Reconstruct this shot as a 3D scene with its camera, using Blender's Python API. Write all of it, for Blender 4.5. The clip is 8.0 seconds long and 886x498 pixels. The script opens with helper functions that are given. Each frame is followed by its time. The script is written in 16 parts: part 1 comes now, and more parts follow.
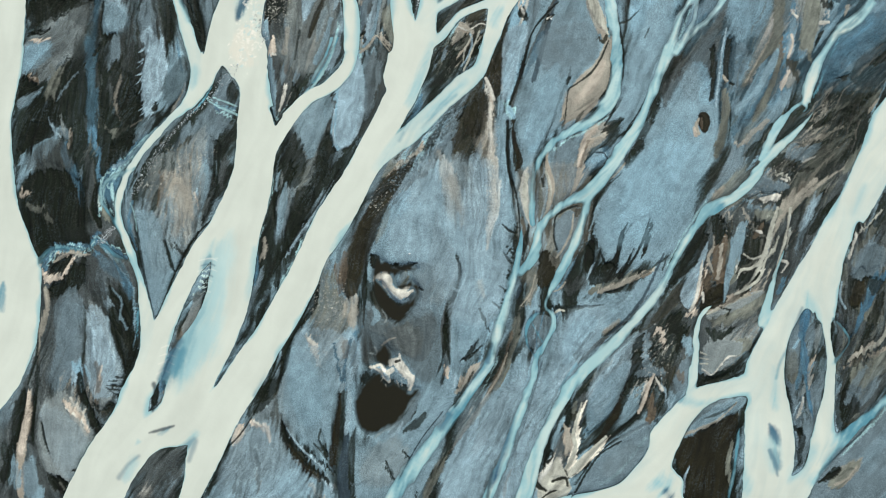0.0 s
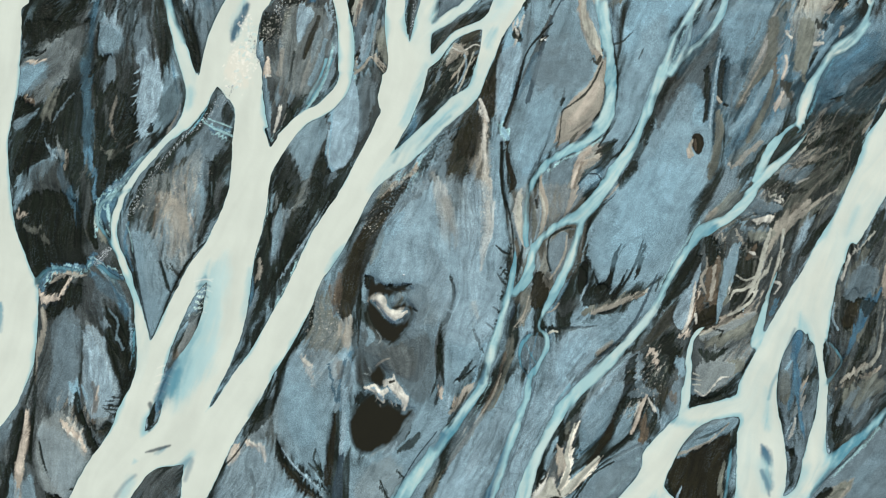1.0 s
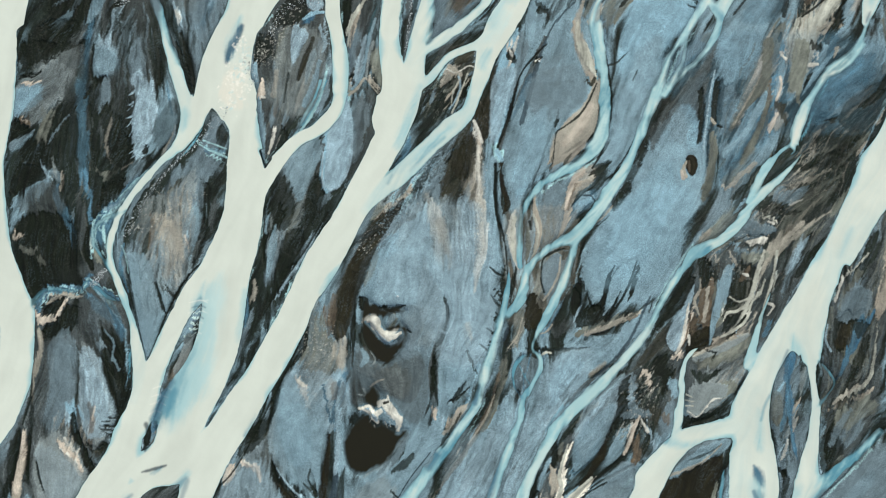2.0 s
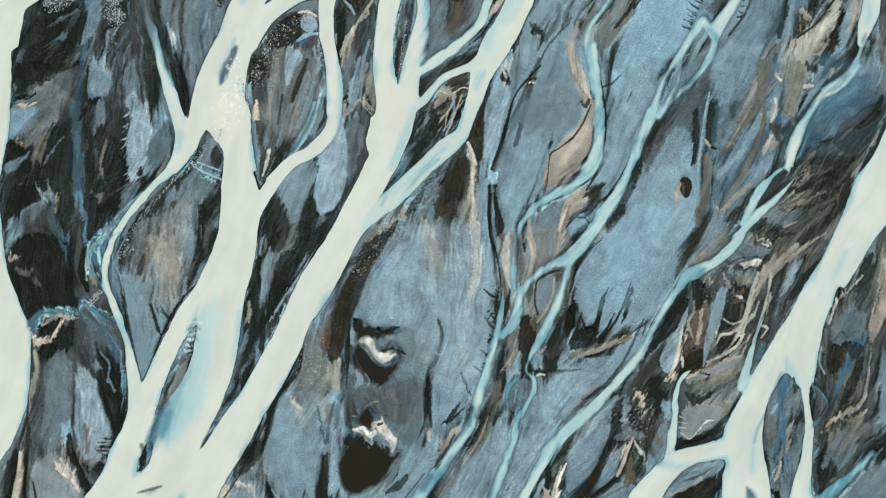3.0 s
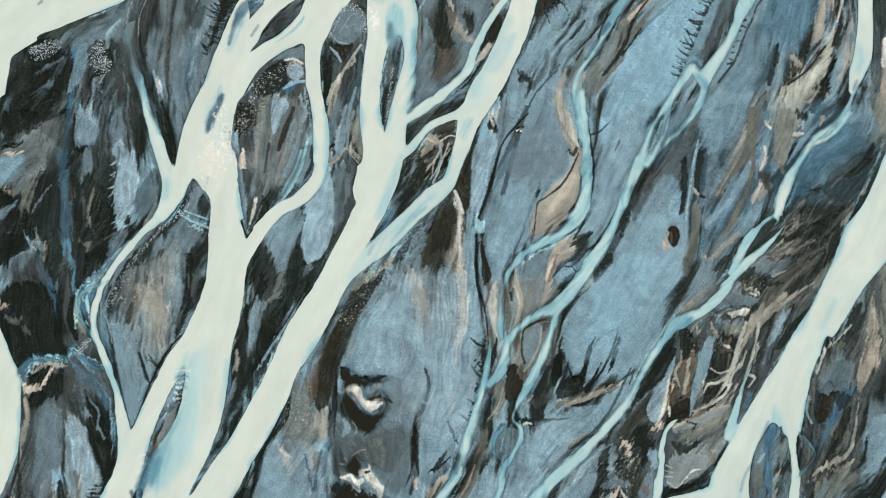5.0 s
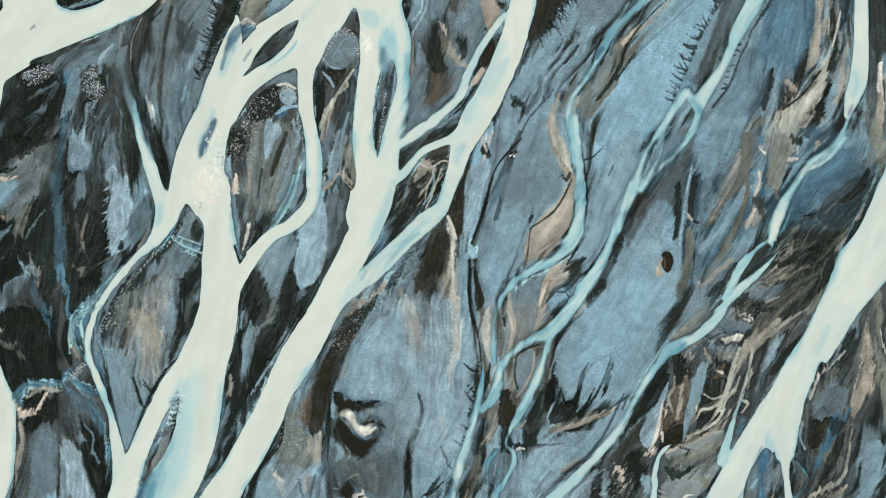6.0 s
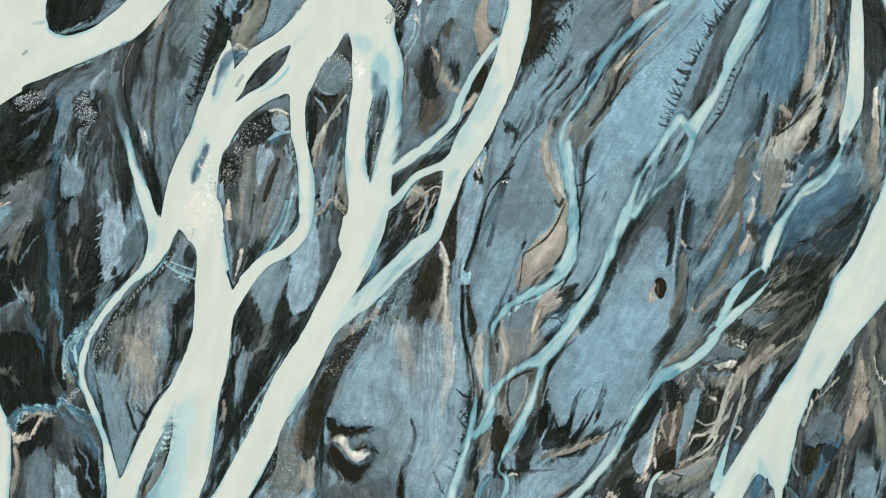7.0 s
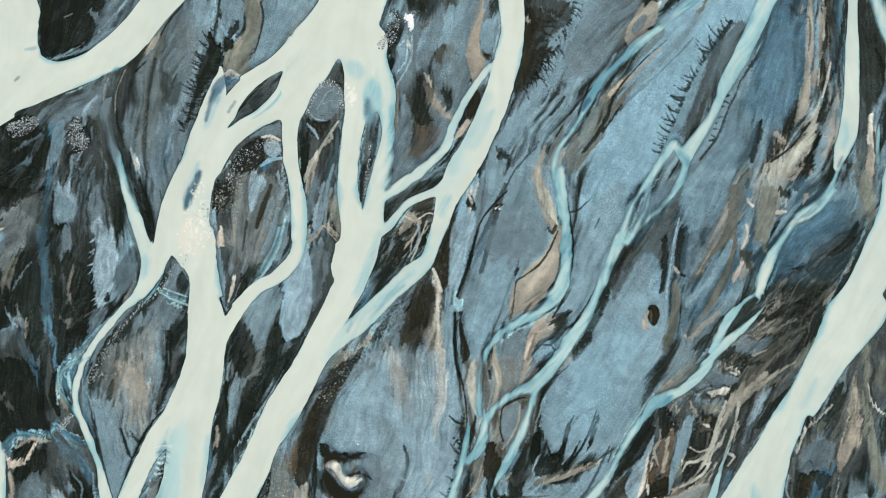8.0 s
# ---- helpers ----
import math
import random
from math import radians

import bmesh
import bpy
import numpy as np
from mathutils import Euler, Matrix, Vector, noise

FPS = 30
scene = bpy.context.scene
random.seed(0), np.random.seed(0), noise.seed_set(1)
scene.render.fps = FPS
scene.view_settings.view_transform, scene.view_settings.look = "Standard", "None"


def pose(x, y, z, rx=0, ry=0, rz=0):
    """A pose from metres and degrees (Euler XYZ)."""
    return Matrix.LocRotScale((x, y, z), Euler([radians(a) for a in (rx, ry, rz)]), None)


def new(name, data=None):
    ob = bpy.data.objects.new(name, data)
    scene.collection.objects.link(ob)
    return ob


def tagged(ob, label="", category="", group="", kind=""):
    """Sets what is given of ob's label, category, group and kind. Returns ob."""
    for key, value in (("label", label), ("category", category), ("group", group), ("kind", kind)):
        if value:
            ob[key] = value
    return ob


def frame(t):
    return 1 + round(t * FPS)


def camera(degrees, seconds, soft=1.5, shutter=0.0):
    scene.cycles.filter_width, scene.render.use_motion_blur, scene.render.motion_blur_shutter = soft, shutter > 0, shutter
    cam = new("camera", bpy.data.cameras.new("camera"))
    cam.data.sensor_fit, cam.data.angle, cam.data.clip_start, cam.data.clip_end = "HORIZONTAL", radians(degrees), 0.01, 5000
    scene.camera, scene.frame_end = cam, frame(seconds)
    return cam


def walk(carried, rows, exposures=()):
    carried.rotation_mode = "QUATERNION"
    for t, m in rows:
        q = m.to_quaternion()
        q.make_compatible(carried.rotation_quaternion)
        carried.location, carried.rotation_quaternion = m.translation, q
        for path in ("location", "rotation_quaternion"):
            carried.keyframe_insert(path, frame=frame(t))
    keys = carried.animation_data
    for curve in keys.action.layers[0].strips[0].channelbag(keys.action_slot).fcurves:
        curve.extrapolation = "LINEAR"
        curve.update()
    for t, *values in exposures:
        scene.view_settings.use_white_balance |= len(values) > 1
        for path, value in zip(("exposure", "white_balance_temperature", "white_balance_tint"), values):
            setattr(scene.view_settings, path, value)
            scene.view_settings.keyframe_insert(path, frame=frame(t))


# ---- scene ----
# Braided glacial river plain seen from a drone about 120 m up.
cam = camera(62.0, 8.0, soft=1.05)
ROWS = [
    (0, 0, -0, 120, 2.92, 0.002, 0),
    (0.5, 0.713, 2.304, 120.392, 2.634, 0.11, 0.023),
    (1, 1.429, 4.617, 120.777, 2.348, 0.219, 0.045),
    (1.5, 2.164, 6.952, 121.089, 2.061, 0.331, 0.06),
    (2.8, 4.087, 13.174, 121.573, 1.318, 0.632, 0.08),
    (3, 4.385, 14.153, 121.612, 1.202, 0.678, 0.082),
    (3.5, 5.167, 16.708, 121.643, 0.914, 0.793, 0.087),
    (4, 5.963, 19.335, 121.647, 0.624, 0.909, 0.087),
    (4.5, 6.746, 21.998, 121.618, 0.33, 1.032, 0.081),
    (4.7, 7.068, 23.067, 121.595, 0.211, 1.086, 0.076),
    (6, 9.289, 30.118, 121.382, -0.567, 1.45, 0.041),
    (6.5, 10.194, 32.888, 121.254, -0.861, 1.59, 0.027),
    (7, 11.078, 35.624, 121.082, -1.155, 1.735, 0.01),
    (7.5, 11.979, 38.395, 120.886, -1.443, 1.881, -0.01),
    (8, 12.892, 41.179, 120.651, -1.729, 2.027, -0.024),
]
walk(cam, [(t, pose(x, y, z, rx, ry, rz)) for t, x, y, z, rx, ry, rz in ROWS])

# ---- light: thin high overcast, soft sun ----
SUN_UP, SUN_TURN = 52.0, 25.0
world = bpy.data.worlds.new("sky")
scene.world = world
world.use_nodes = True
wn = world.node_tree.nodes
sky = wn.new("ShaderNodeTexSky")
sky.sky_type = "NISHITA"
sky.sun_disc = False
sky.sun_elevation, sky.sun_rotation = radians(SUN_UP), radians(SUN_TURN)
sky.dust_density = 3.0
world.node_tree.links.new(sky.outputs["Color"], wn["Background"].inputs["Color"])
wn["Background"].inputs["Strength"].default_value = 0.07
sun = new("sun", bpy.data.lights.new("sun", "SUN"))
sun.data.energy, sun.data.angle, sun.data.color = 3.1, radians(14), (0.98, 0.98, 0.90)
sun.matrix_world = pose(0, 0, 60, 90 - SUN_UP, 0, 180 - SUN_TURN)
scene.view_settings.exposure = 0.04


# ---- materials ----
def srgb(r, g, b):
    return np.array([((c / 255 + 0.055) / 1.055) ** 2.4 if c > 10 else c / 255 / 12.92 for c in (r, g, b)], np.float32)


COLOURS = {
    "milk": srgb(209, 216, 204), "cream": srgb(224, 220, 204), "cyan": srgb(157, 196, 199), "teal": srgb(90, 145, 161),
    "deep": srgb(58, 96, 118), "ink": srgb(48, 62, 70), "mint": srgb(190, 214, 210), "foam": srgb(240, 238, 226), "ice": srgb(203, 213, 216), "peat": srgb(35, 34, 23),
    "blue": srgb(124, 152, 163), "sky": srgb(133, 169, 184), "slate": srgb(102, 120, 127), "steel": srgb(119, 145, 155), "navy": srgb(63, 93, 108),
    "dark": srgb(33, 41, 36), "black": srgb(21, 27, 20), "brown": srgb(48, 49, 40), "umber": srgb(97, 101, 93),
    "tan": srgb(154, 151, 139), "pink": srgb(190, 180, 165), "grey": srgb(126, 137, 137), "pale": srgb(194, 194, 184),
    "ash": srgb(70, 77, 77), "rust": srgb(90, 81, 68), "sand": srgb(158, 151, 137), "silt": srgb(170, 172, 160), "moss": srgb(116, 121, 111), "lake": srgb(79, 115, 133), "frost": srgb(142, 166, 176),
}


def material(name, rough, specular):
    m = bpy.data.materials.new(name)
    m.use_nodes = True
    n, link = m.node_tree.nodes, m.node_tree.links.new
    p = n["Principled BSDF"]
    p.inputs["Roughness"].default_value = rough
    p.inputs["Specular IOR Level"].default_value = specular
    return m, n, link, p


def node(n, link, kind, settings=(), **links):
    made = n.new(kind)
    for key, value in settings:
        made.inputs[key].default_value = value
    for key, value in links.items():
        link(value, made.inputs[key.replace("_", " ")])
    return made


def multiply(n, link, a, b, factor=1.0):
    mix = n.new("ShaderNodeMix")
    mix.data_type, mix.blend_type = "RGBA", "MULTIPLY"
    if isinstance(factor, float):
        mix.inputs[0].default_value = factor
    else:
        link(factor, mix.inputs[0])
    link(a, mix.inputs[6])
    link(b, mix.inputs[7])
    return mix.outputs[2]


def grain(n, link, where, scale, low, high, detail=2.0, tilt=(0.35, 0.65)):
    noisy = node(n, link, "ShaderNodeTexNoise", (("Scale", scale), ("Detail", detail), ("Roughness", 0.65)), Vector=where)
    ramp = n.new("ShaderNodeMapRange")
    for key, value in zip((1, 2, 3, 4), (*tilt, low, high)):
        ramp.inputs[key].default_value = value
    link(noisy.outputs["Fac"], ramp.inputs[0])
    return noisy, ramp.outputs[0]


def sand_material():
    m, n, link, p = material("river_sand", 0.72, 0.12)
    tint = n.new("ShaderNodeAttribute")
    tint.attribute_name = "tint"
    where = n.new("ShaderNodeNewGeometry").outputs["Position"]
    a, fa = grain(n, link, where, 5.0, 0.82, 1.18, 3.0)
    b, fb = grain(n, link, where, 8.5, 0.70, 1.30, 0.0)
    c, fc = grain(n, link, where, 0.5, 0.88, 1.12, 3.0)
    colour = tint.outputs["Color"]
    _, uneven = grain(n, link, where, 0.045, 0.5, 1.0, 2.0, (0.42, 0.58))
    grit = n.new("ShaderNodeMath")
    grit.operation = "MULTIPLY"
    link(uneven, grit.inputs[0])
    link(tint.outputs["Alpha"], grit.inputs[1])
    for f in (fa, fb, fc):
        colour = multiply(n, link, colour, f, grit.outputs[0] if f is not fc else 1.0)
    link(colour, p.inputs["Base Color"])
    bump = node(n, link, "ShaderNodeBump", (("Strength", 0.35), ("Distance", 0.06)), Height=b.outputs["Fac"])
    bump2 = node(n, link, "ShaderNodeBump", (("Strength", 0.2), ("Distance", 0.1)), Height=a.outputs["Fac"], Normal=bump.outputs["Normal"])
    link(bump2.outputs["Normal"], p.inputs["Normal"])
    wet = n.new("ShaderNodeMapRange")
    for key, value in zip((1, 2, 3, 4), (0.4, 0.65, 0.55, 0.85)):
        wet.inputs[key].default_value = value
    link(c.outputs["Fac"], wet.inputs[0])
    link(wet.outputs[0], p.inputs["Roughness"])
    return m


def water_material():
    m, n, link, p = material("silty_water", 0.2, 0.35)
    tint = n.new("ShaderNodeAttribute")
    tint.attribute_name = "tint"
    where = n.new("ShaderNodeNewGeometry").outputs["Position"]
    c, fc = grain(n, link, where, 0.16, 0.97, 1.02, 2.0)
    link(multiply(n, link, tint.outputs["Color"], fc), p.inputs["Base Color"])
    r = node(n, link, "ShaderNodeTexNoise", (("Scale", 2.2), ("Detail", 2.0)), Vector=where)
    bump = node(n, link, "ShaderNodeBump", (("Strength", 0.12), ("Distance", 0.08)), Height=r.outputs["Fac"])
    link(bump.outputs["Normal"], p.inputs["Normal"])
    return m


def plain_material():
    """The plain beyond: streaks of dark and slate sand along the river's run."""
    m, n, link, p = material("outwash_sand", 0.8, 0.3)
    where = n.new("ShaderNodeNewGeometry").outputs["Position"]
    turned = node(n, link, "ShaderNodeMapping", (("Rotation", (0, 0, radians(-62))), ("Scale", (0.02, 0.12, 1))), Vector=where)
    streak = node(n, link, "ShaderNodeTexNoise", (("Scale", 1.0), ("Detail", 8.0), ("Roughness", 0.62), ("Distortion", 1.2)), Vector=turned.outputs[0])
    ramp = n.new("ShaderNodeValToRGB")
    link(streak.outputs["Fac"], ramp.inputs[0])
    ramp.color_ramp.elements[0].position, ramp.color_ramp.elements[0].color = 0.36, (*COLOURS["dark"], 1)
    ramp.color_ramp.elements[1].position, ramp.color_ramp.elements[1].color = 0.6, (*COLOURS["blue"], 1)
    ramp.color_ramp.elements.new(0.48).color = (*COLOURS["slate"], 1)
    a, fa = grain(n, link, where, 3.4, 0.8, 1.2, 3.0)
    link(multiply(n, link, ramp.outputs["Color"], fa), p.inputs["Base Color"])
    bump = node(n, link, "ShaderNodeBump", (("Strength", 0.4), ("Distance", 0.1)), Height=a.outputs["Fac"])
    link(bump.outputs["Normal"], p.inputs["Normal"])
    return m


def rock_material(name, tone):
    m, n, link, p = material(name, 0.7, 0.4)
    rnd = n.new("ShaderNodeNewGeometry")
    ramp = n.new("ShaderNodeValToRGB")
    link(rnd.outputs["Random Per Island"], ramp.inputs[0])
    ramp.color_ramp.elements[0].color = (*COLOURS["ash"], 1)
    ramp.color_ramp.elements[1].color = (*COLOURS[tone], 1)
    ramp.color_ramp.elements[1].position = 0.95
    _, f = grain(n, link, rnd.outputs["Position"], 12.0, 0.75, 1.2)
    link(multiply(n, link, ramp.outputs["Color"], f), p.inputs["Base Color"])
    return m


SAND, WATER, PLAIN = sand_material(), water_material(), plain_material()

# ---- the plan of the plain, on a fine net ----
STEP = 0.125
WEST, EAST, SOUTH, NORTH = -77.0, 85.0, -38.0, 83.0
NX, NY = int((EAST - WEST) / STEP) + 1, int((NORTH - SOUTH) / STEP) + 1
GX = (WEST + STEP * np.arange(NX)).astype(np.float32)
GY = (SOUTH + STEP * np.arange(NY)).astype(np.float32)
CHANNELS, LAND, TINGE, FRINGES, BARS, ROCKS, POOLS, STRANDS, SPECKLES, FINER, DRY, FLOODS = [], [], [], [], [], [], [], [], [], [], [], []


def channel(label, milk, line):
    """A channel of running water: its centre line with full widths; milk: how much silt clouds it."""
    CHANNELS.append((label, milk, line))


def lagoon(label, colour, line):
    """Standing water, by its shore."""
    POOLS.append((label, colour, ("shore", line)))


def flood(milk, line):
    """A shore that widens the running water; milk: how much silt clouds it."""
    FLOODS.append((milk, line))


def dry(line):
    """A shore that keeps the water out."""
    DRY.append(("shore", line))


def land(colour, soft, strength, streak, line, part=""):
    """A lobe of sediment: soft edge in metres, strength, and how far the flow has drawn it into streaks."""
    LAND.append((colour, soft, strength, streak, line, part))


def fine(colour, soft, strength, streak, line, part=""):
    """A crisp patch or thread of sediment, laid over the lobes."""
    FINER.append((colour, soft, strength, streak, line, part))


def patch(colour, soft, strength, streak, line):
    """A patch of sediment, by its outline."""
    FINER.append((colour, soft, strength, streak, ("shore", line), ""))


def tinge(colour, soft, strength, streak, line):
    """A shoal or current of another colour in the water."""
    TINGE.append((colour, soft, strength, streak, line))


def fringe(length, angle, spacing, line, colour="dark"):
    """Short drainage rills along an edge."""
    FRINGES.append((length, angle, spacing, line, colour))


def strands(colour, count, length, width, strength, line):
    """Loose threads of sediment that follow the run of the water."""
    STRANDS.append((colour, count, length, width, strength, line))


def speckle(colour, count, size, line, wet=False):
    """Small bright or dark flecks: froth on the water or coarse grains on the sand."""
    SPECKLES.append((colour, count, size, line, wet))


def rocks(label, count, size, tone, line):
    """A scatter of stones."""
    ROCKS.append((label, count, size, tone, line))


def smooth(line, step):
    """A rounded line through the given places."""
    p = np.array(line, float)
    if len(p) == 1:
        return p
    q = np.vstack([2 * p[0] - p[1], p, 2 * p[-1] - p[-2]])
    q[0, 2:], q[-1, 2:] = p[0, 2:], p[-1, 2:]
    out = []
    for a, b, c, d in zip(q, q[1:], q[2:], q[3:]):
        for u in np.linspace(0, 1, max(2, int(math.hypot(*(c - b)[:2]) / step) + 1))[:-1]:
            out.append(b + 0.5 * u * (c - a + u * (2 * a - 5 * b + 4 * c - d + u * (3 * (b - c) + d - a))))
    out.append(p[-1])
    out = np.array(out)
    out[:, 2:] = np.maximum(out[:, 2:], 0.05)
    return out


def window(x0, x1, y0, y1):
    i0, i1 = max(0, int((x0 - WEST) / STEP)), min(NX, int((x1 - WEST) / STEP) + 2)
    j0, j1 = max(0, int((y0 - SOUTH) / STEP)), min(NY, int((y1 - SOUTH) / STEP) + 2)
    return i0, i1, j0, j1


def tapered(line):
    """The same line, drawn to points at its ends."""
    n = len(line) - 1
    if n < 1:
        return line
    pts = smooth(line, max(0.5, max(p[2] for p in line) / 4))
    u = np.linspace(0, 1, len(pts))
    pts[:, 2] *= np.clip(np.minimum(u, 1 - u) * 4 + 0.28, 0, 1) ** 0.7
    return pts


def inside(line, reach):
    """How deep each place of a window lies inside a swept line (negative outside), the window and how far along."""
    widest = max(p[2] for p in line)
    pts = line if isinstance(line, np.ndarray) else smooth(line, max(0.35, widest / 5))
    half = pts[:, 2] / 2
    i0, i1, j0, j1 = window(pts[:, 0].min() - widest / 2 - reach, pts[:, 0].max() + widest / 2 + reach,
                            pts[:, 1].min() - widest / 2 - reach, pts[:, 1].max() + widest / 2 + reach)
    if i1 <= i0 or j1 <= j0:
        return None
    depth = np.full((j1 - j0, i1 - i0), -99.0, np.float32)
    if len(pts) == 1:
        pts = np.vstack([pts, pts + [0.01, 0, 0]])
        half = pts[:, 2] / 2
    for a, b, ra, rb in zip(pts, pts[1:], half, half[1:]):
        r = max(ra, rb) + reach
        k0, k1, l0, l1 = window(min(a[0], b[0]) - r, max(a[0], b[0]) + r, min(a[1], b[1]) - r, max(a[1], b[1]) + r)
        k0, k1, l0, l1 = max(k0, i0), min(k1, i1), max(l0, j0), min(l1, j1)
        if k1 <= k0 or l1 <= l0:
            continue
        dx, dy = float(b[0] - a[0]), float(b[1] - a[1])
        px, py = GX[None, k0:k1] - np.float32(a[0]), GY[l0:l1, None] - np.float32(a[1])
        u = np.clip((px * dx + py * dy) / (dx * dx + dy * dy + 1e-9), 0, 1)
        d = (ra + u * (rb - ra)) - np.hypot(px - u * dx, py - u * dy)
        part_ = depth[l0 - j0:l1 - j0, k0 - i0:k1 - i0]
        np.maximum(part_, d, out=part_)
    return (slice(j0, j1), slice(i0, i1)), depth


def enclosed(line, reach):
    """How deep each place of a window lies inside a rounded outline (negative outside), and the window."""
    p = np.array(line, float)
    a, b, c, d = np.roll(p, 1, 0), p, np.roll(p, -1, 0), np.roll(p, -2, 0)
    ring = np.concatenate([b + 0.5 * u * (c - a + u * (2 * a - 5 * b + 4 * c - d + u * (3 * (b - c) + d - a))) for u in (0, 0.25, 0.5, 0.75)], 1)
    ring = ring.reshape(-1, 2)
    i0, i1, j0, j1 = window(ring[:, 0].min() - reach, ring[:, 0].max() + reach, ring[:, 1].min() - reach, ring[:, 1].max() + reach)
    if i1 <= i0 or j1 <= j0:
        return None
    gx, gy = GX[None, i0:i1], GY[j0:j1, None]
    away, within = np.full((j1 - j0, i1 - i0), 1e9, np.float32), np.zeros((j1 - j0, i1 - i0), bool)
    for (ax, ay), (bx, by) in zip(ring.tolist(), np.roll(ring, -1, 0).tolist()):
        dx, dy = bx - ax, by - ay
        px, py = gx - ax, gy - ay
        u = np.clip((px * dx + py * dy) / (dx * dx + dy * dy + 1e-9), 0, 1)
        np.minimum(away, np.hypot(px - u * dx, py - u * dy), out=away)
        if abs(dy) > 1e-9:
            within ^= ((gy >= ay) != (gy >= by)) & (px < py * dx / dy)
    return (slice(j0, j1), slice(i0, i1)), np.where(within, away, -away)


def soft_noise(cell, seed):
    """Smooth value noise over the net, about -1 to 1, with lumps of that many metres."""
    rng = np.random.RandomState(seed)
    mx, my = int((EAST - WEST) / cell) + 3, int((NORTH - SOUTH) / cell) + 3
    v = rng.rand(my, mx).astype(np.float32) * 2 - 1
    fx, fy = (GX - WEST) / cell, (GY - SOUTH) / cell
    ix, iy = fx.astype(int), fy.astype(int)
    ux, uy = fx - ix, fy - iy
    ux, uy = ux * ux * (3 - 2 * ux), uy * uy * (3 - 2 * uy)
    rows_ = v[:, ix] * (1 - ux) + v[:, ix + 1] * ux
    return (rows_[iy] * (1 - uy)[:, None] + rows_[iy + 1] * uy[:, None]).astype(np.float32)


def step_up(v):
    v = np.clip(v, 0, 1)
    return v * v * (3 - 2 * v)


# ---- channels, from their upstream to their downstream ends ----
channel("broad milky glacial river along the dark western bank", 1, [(-76.5, 53.2, 14.71), (-76.5, 47.5, 14.71), (-76.9, 36.1, 14.71), (-78.3, 28.6, 14.71), (-77.7, 19.2, 14.71), (-76.5, 10.8, 14.71), (-74.2, 5.3, 14.71), (-72.6, 1.6, 14.53), (-72.5, -2.1, 14.53), (-72.9, -7.5, 14.53), (-74.8, -12.1, 14.53), (-79.6, -18.9, 14.53), (-84.8, -26.5, 14.53)])
channel("broad milky river bend feeding the western river", 1, [(-32.0, 87.6, 8.28), (-36.5, 80.3, 7.91), (-42.2, 74.1, 7.17), (-48.6, 69.0, 5.70), (-55.5, 65.9, 6.25), (-61.2, 63.6, 6.99), (-67.0, 62.8, 9.20), (-72.0, 56.5, 14.71)])
channel("milky arm of water round a dark island", 1, [(-62.6, 84.3, 8.83), (-62.5, 76.9, 8.46), (-62.8, 71.3, 8.65), (-62.5, 66.9, 10.30), (-68.0, 60.2, 11.04)])
channel("wide milky trunk river before it splits", 1, [(-5.3, 82.7, 11.96), (-6.7, 77.2, 11.40), (-8.3, 72.7, 11.04), (-12.1, 68.1, 8.28), (-15.4, 64.5, 5.52)])
channel("milky branch beside a small dark islet", 1, [(-15.8, 70.5, 4.23), (-20.3, 66.8, 3.13), (-24.3, 63.8, 2.76), (-27.9, 59.5, 3.13), (-30.5, 55.3, 4.41), (-31.7, 50.7, 4.97), (-33.4, 45.1, 6.81), (-34.0, 40.9, 8.65)])
channel("milky branch curling round a gravel island", 1, [(-12.1, 66.3, 6.44), (-16.8, 60.8, 4.23), (-21.5, 57.9, 3.13), (-25.7, 55.8, 4.23), (-28.6, 53.0, 4.60), (-31.9, 48.8, 4.97), (-32.9, 44.2, 5.52)])
channel("milky trunk channel with a foaming rapid", 1, [(-32.1, 48.9, 5.70), (-33.3, 45.6, 6.62), (-34.2, 41.8, 8.09), (-33.0, 38.5, 7.73), (-31.2, 33.3, 4.97), (-30.8, 26.7, 6.25), (-31.0, 19.2, 6.62), (-33.0, 11.8, 7.73), (-34.5, 7.1, 7.36)])
channel("smooth milky left arm beside a drowned shoal", 1, [(-34.7, 11.9, 4.60), (-36.7, 9.0, 4.05), (-39.0, 5.9, 3.86), (-41.4, 2.1, 3.13), (-44.1, -3.9, 3.31), (-46.1, -8.9, 3.86), (-47.5, -13.0, 4.41), (-49.6, -17.5, 4.97), (-50.6, -21.1, 5.52), (-53.5, -26.5, 6.81), (-56.1, -31.0, 6.44), (-58.3, -35.5, 6.44)])
channel("smooth milky right arm beside a drowned shoal", 1, [(-33.6, 8.1, 6.99), (-34.5, 0.7, 7.17), (-35.9, -4.8, 7.36), (-38.6, -10.3, 8.09), (-41.0, -15.7, 6.99), (-43.6, -20.2, 4.78), (-47.8, -23.1, 4.23)])
channel("long straight milky river channel", 1, [(-4.4, 41.6, 6.07), (-5.2, 37.0, 6.25), (-6.7, 32.3, 5.15), (-8.7, 28.1, 4.78), (-11.1, 23.9, 4.41), (-13.2, 19.2, 4.78), (-15.9, 14.5, 5.52), (-18.5, 9.9, 5.70), (-21.1, 5.3, 4.78), (-23.2, 0.7, 5.15), (-25.5, -3.9, 5.33), (-28.2, -8.4, 5.33), (-31.4, -13.4, 6.07), (-33.9, -17.5, 6.07), (-36.3, -22.0, 5.89), (-38.3, -26.5, 5.70), (-39.6, -31.0, 4.05), (-41.1, -35.5, 3.31)])
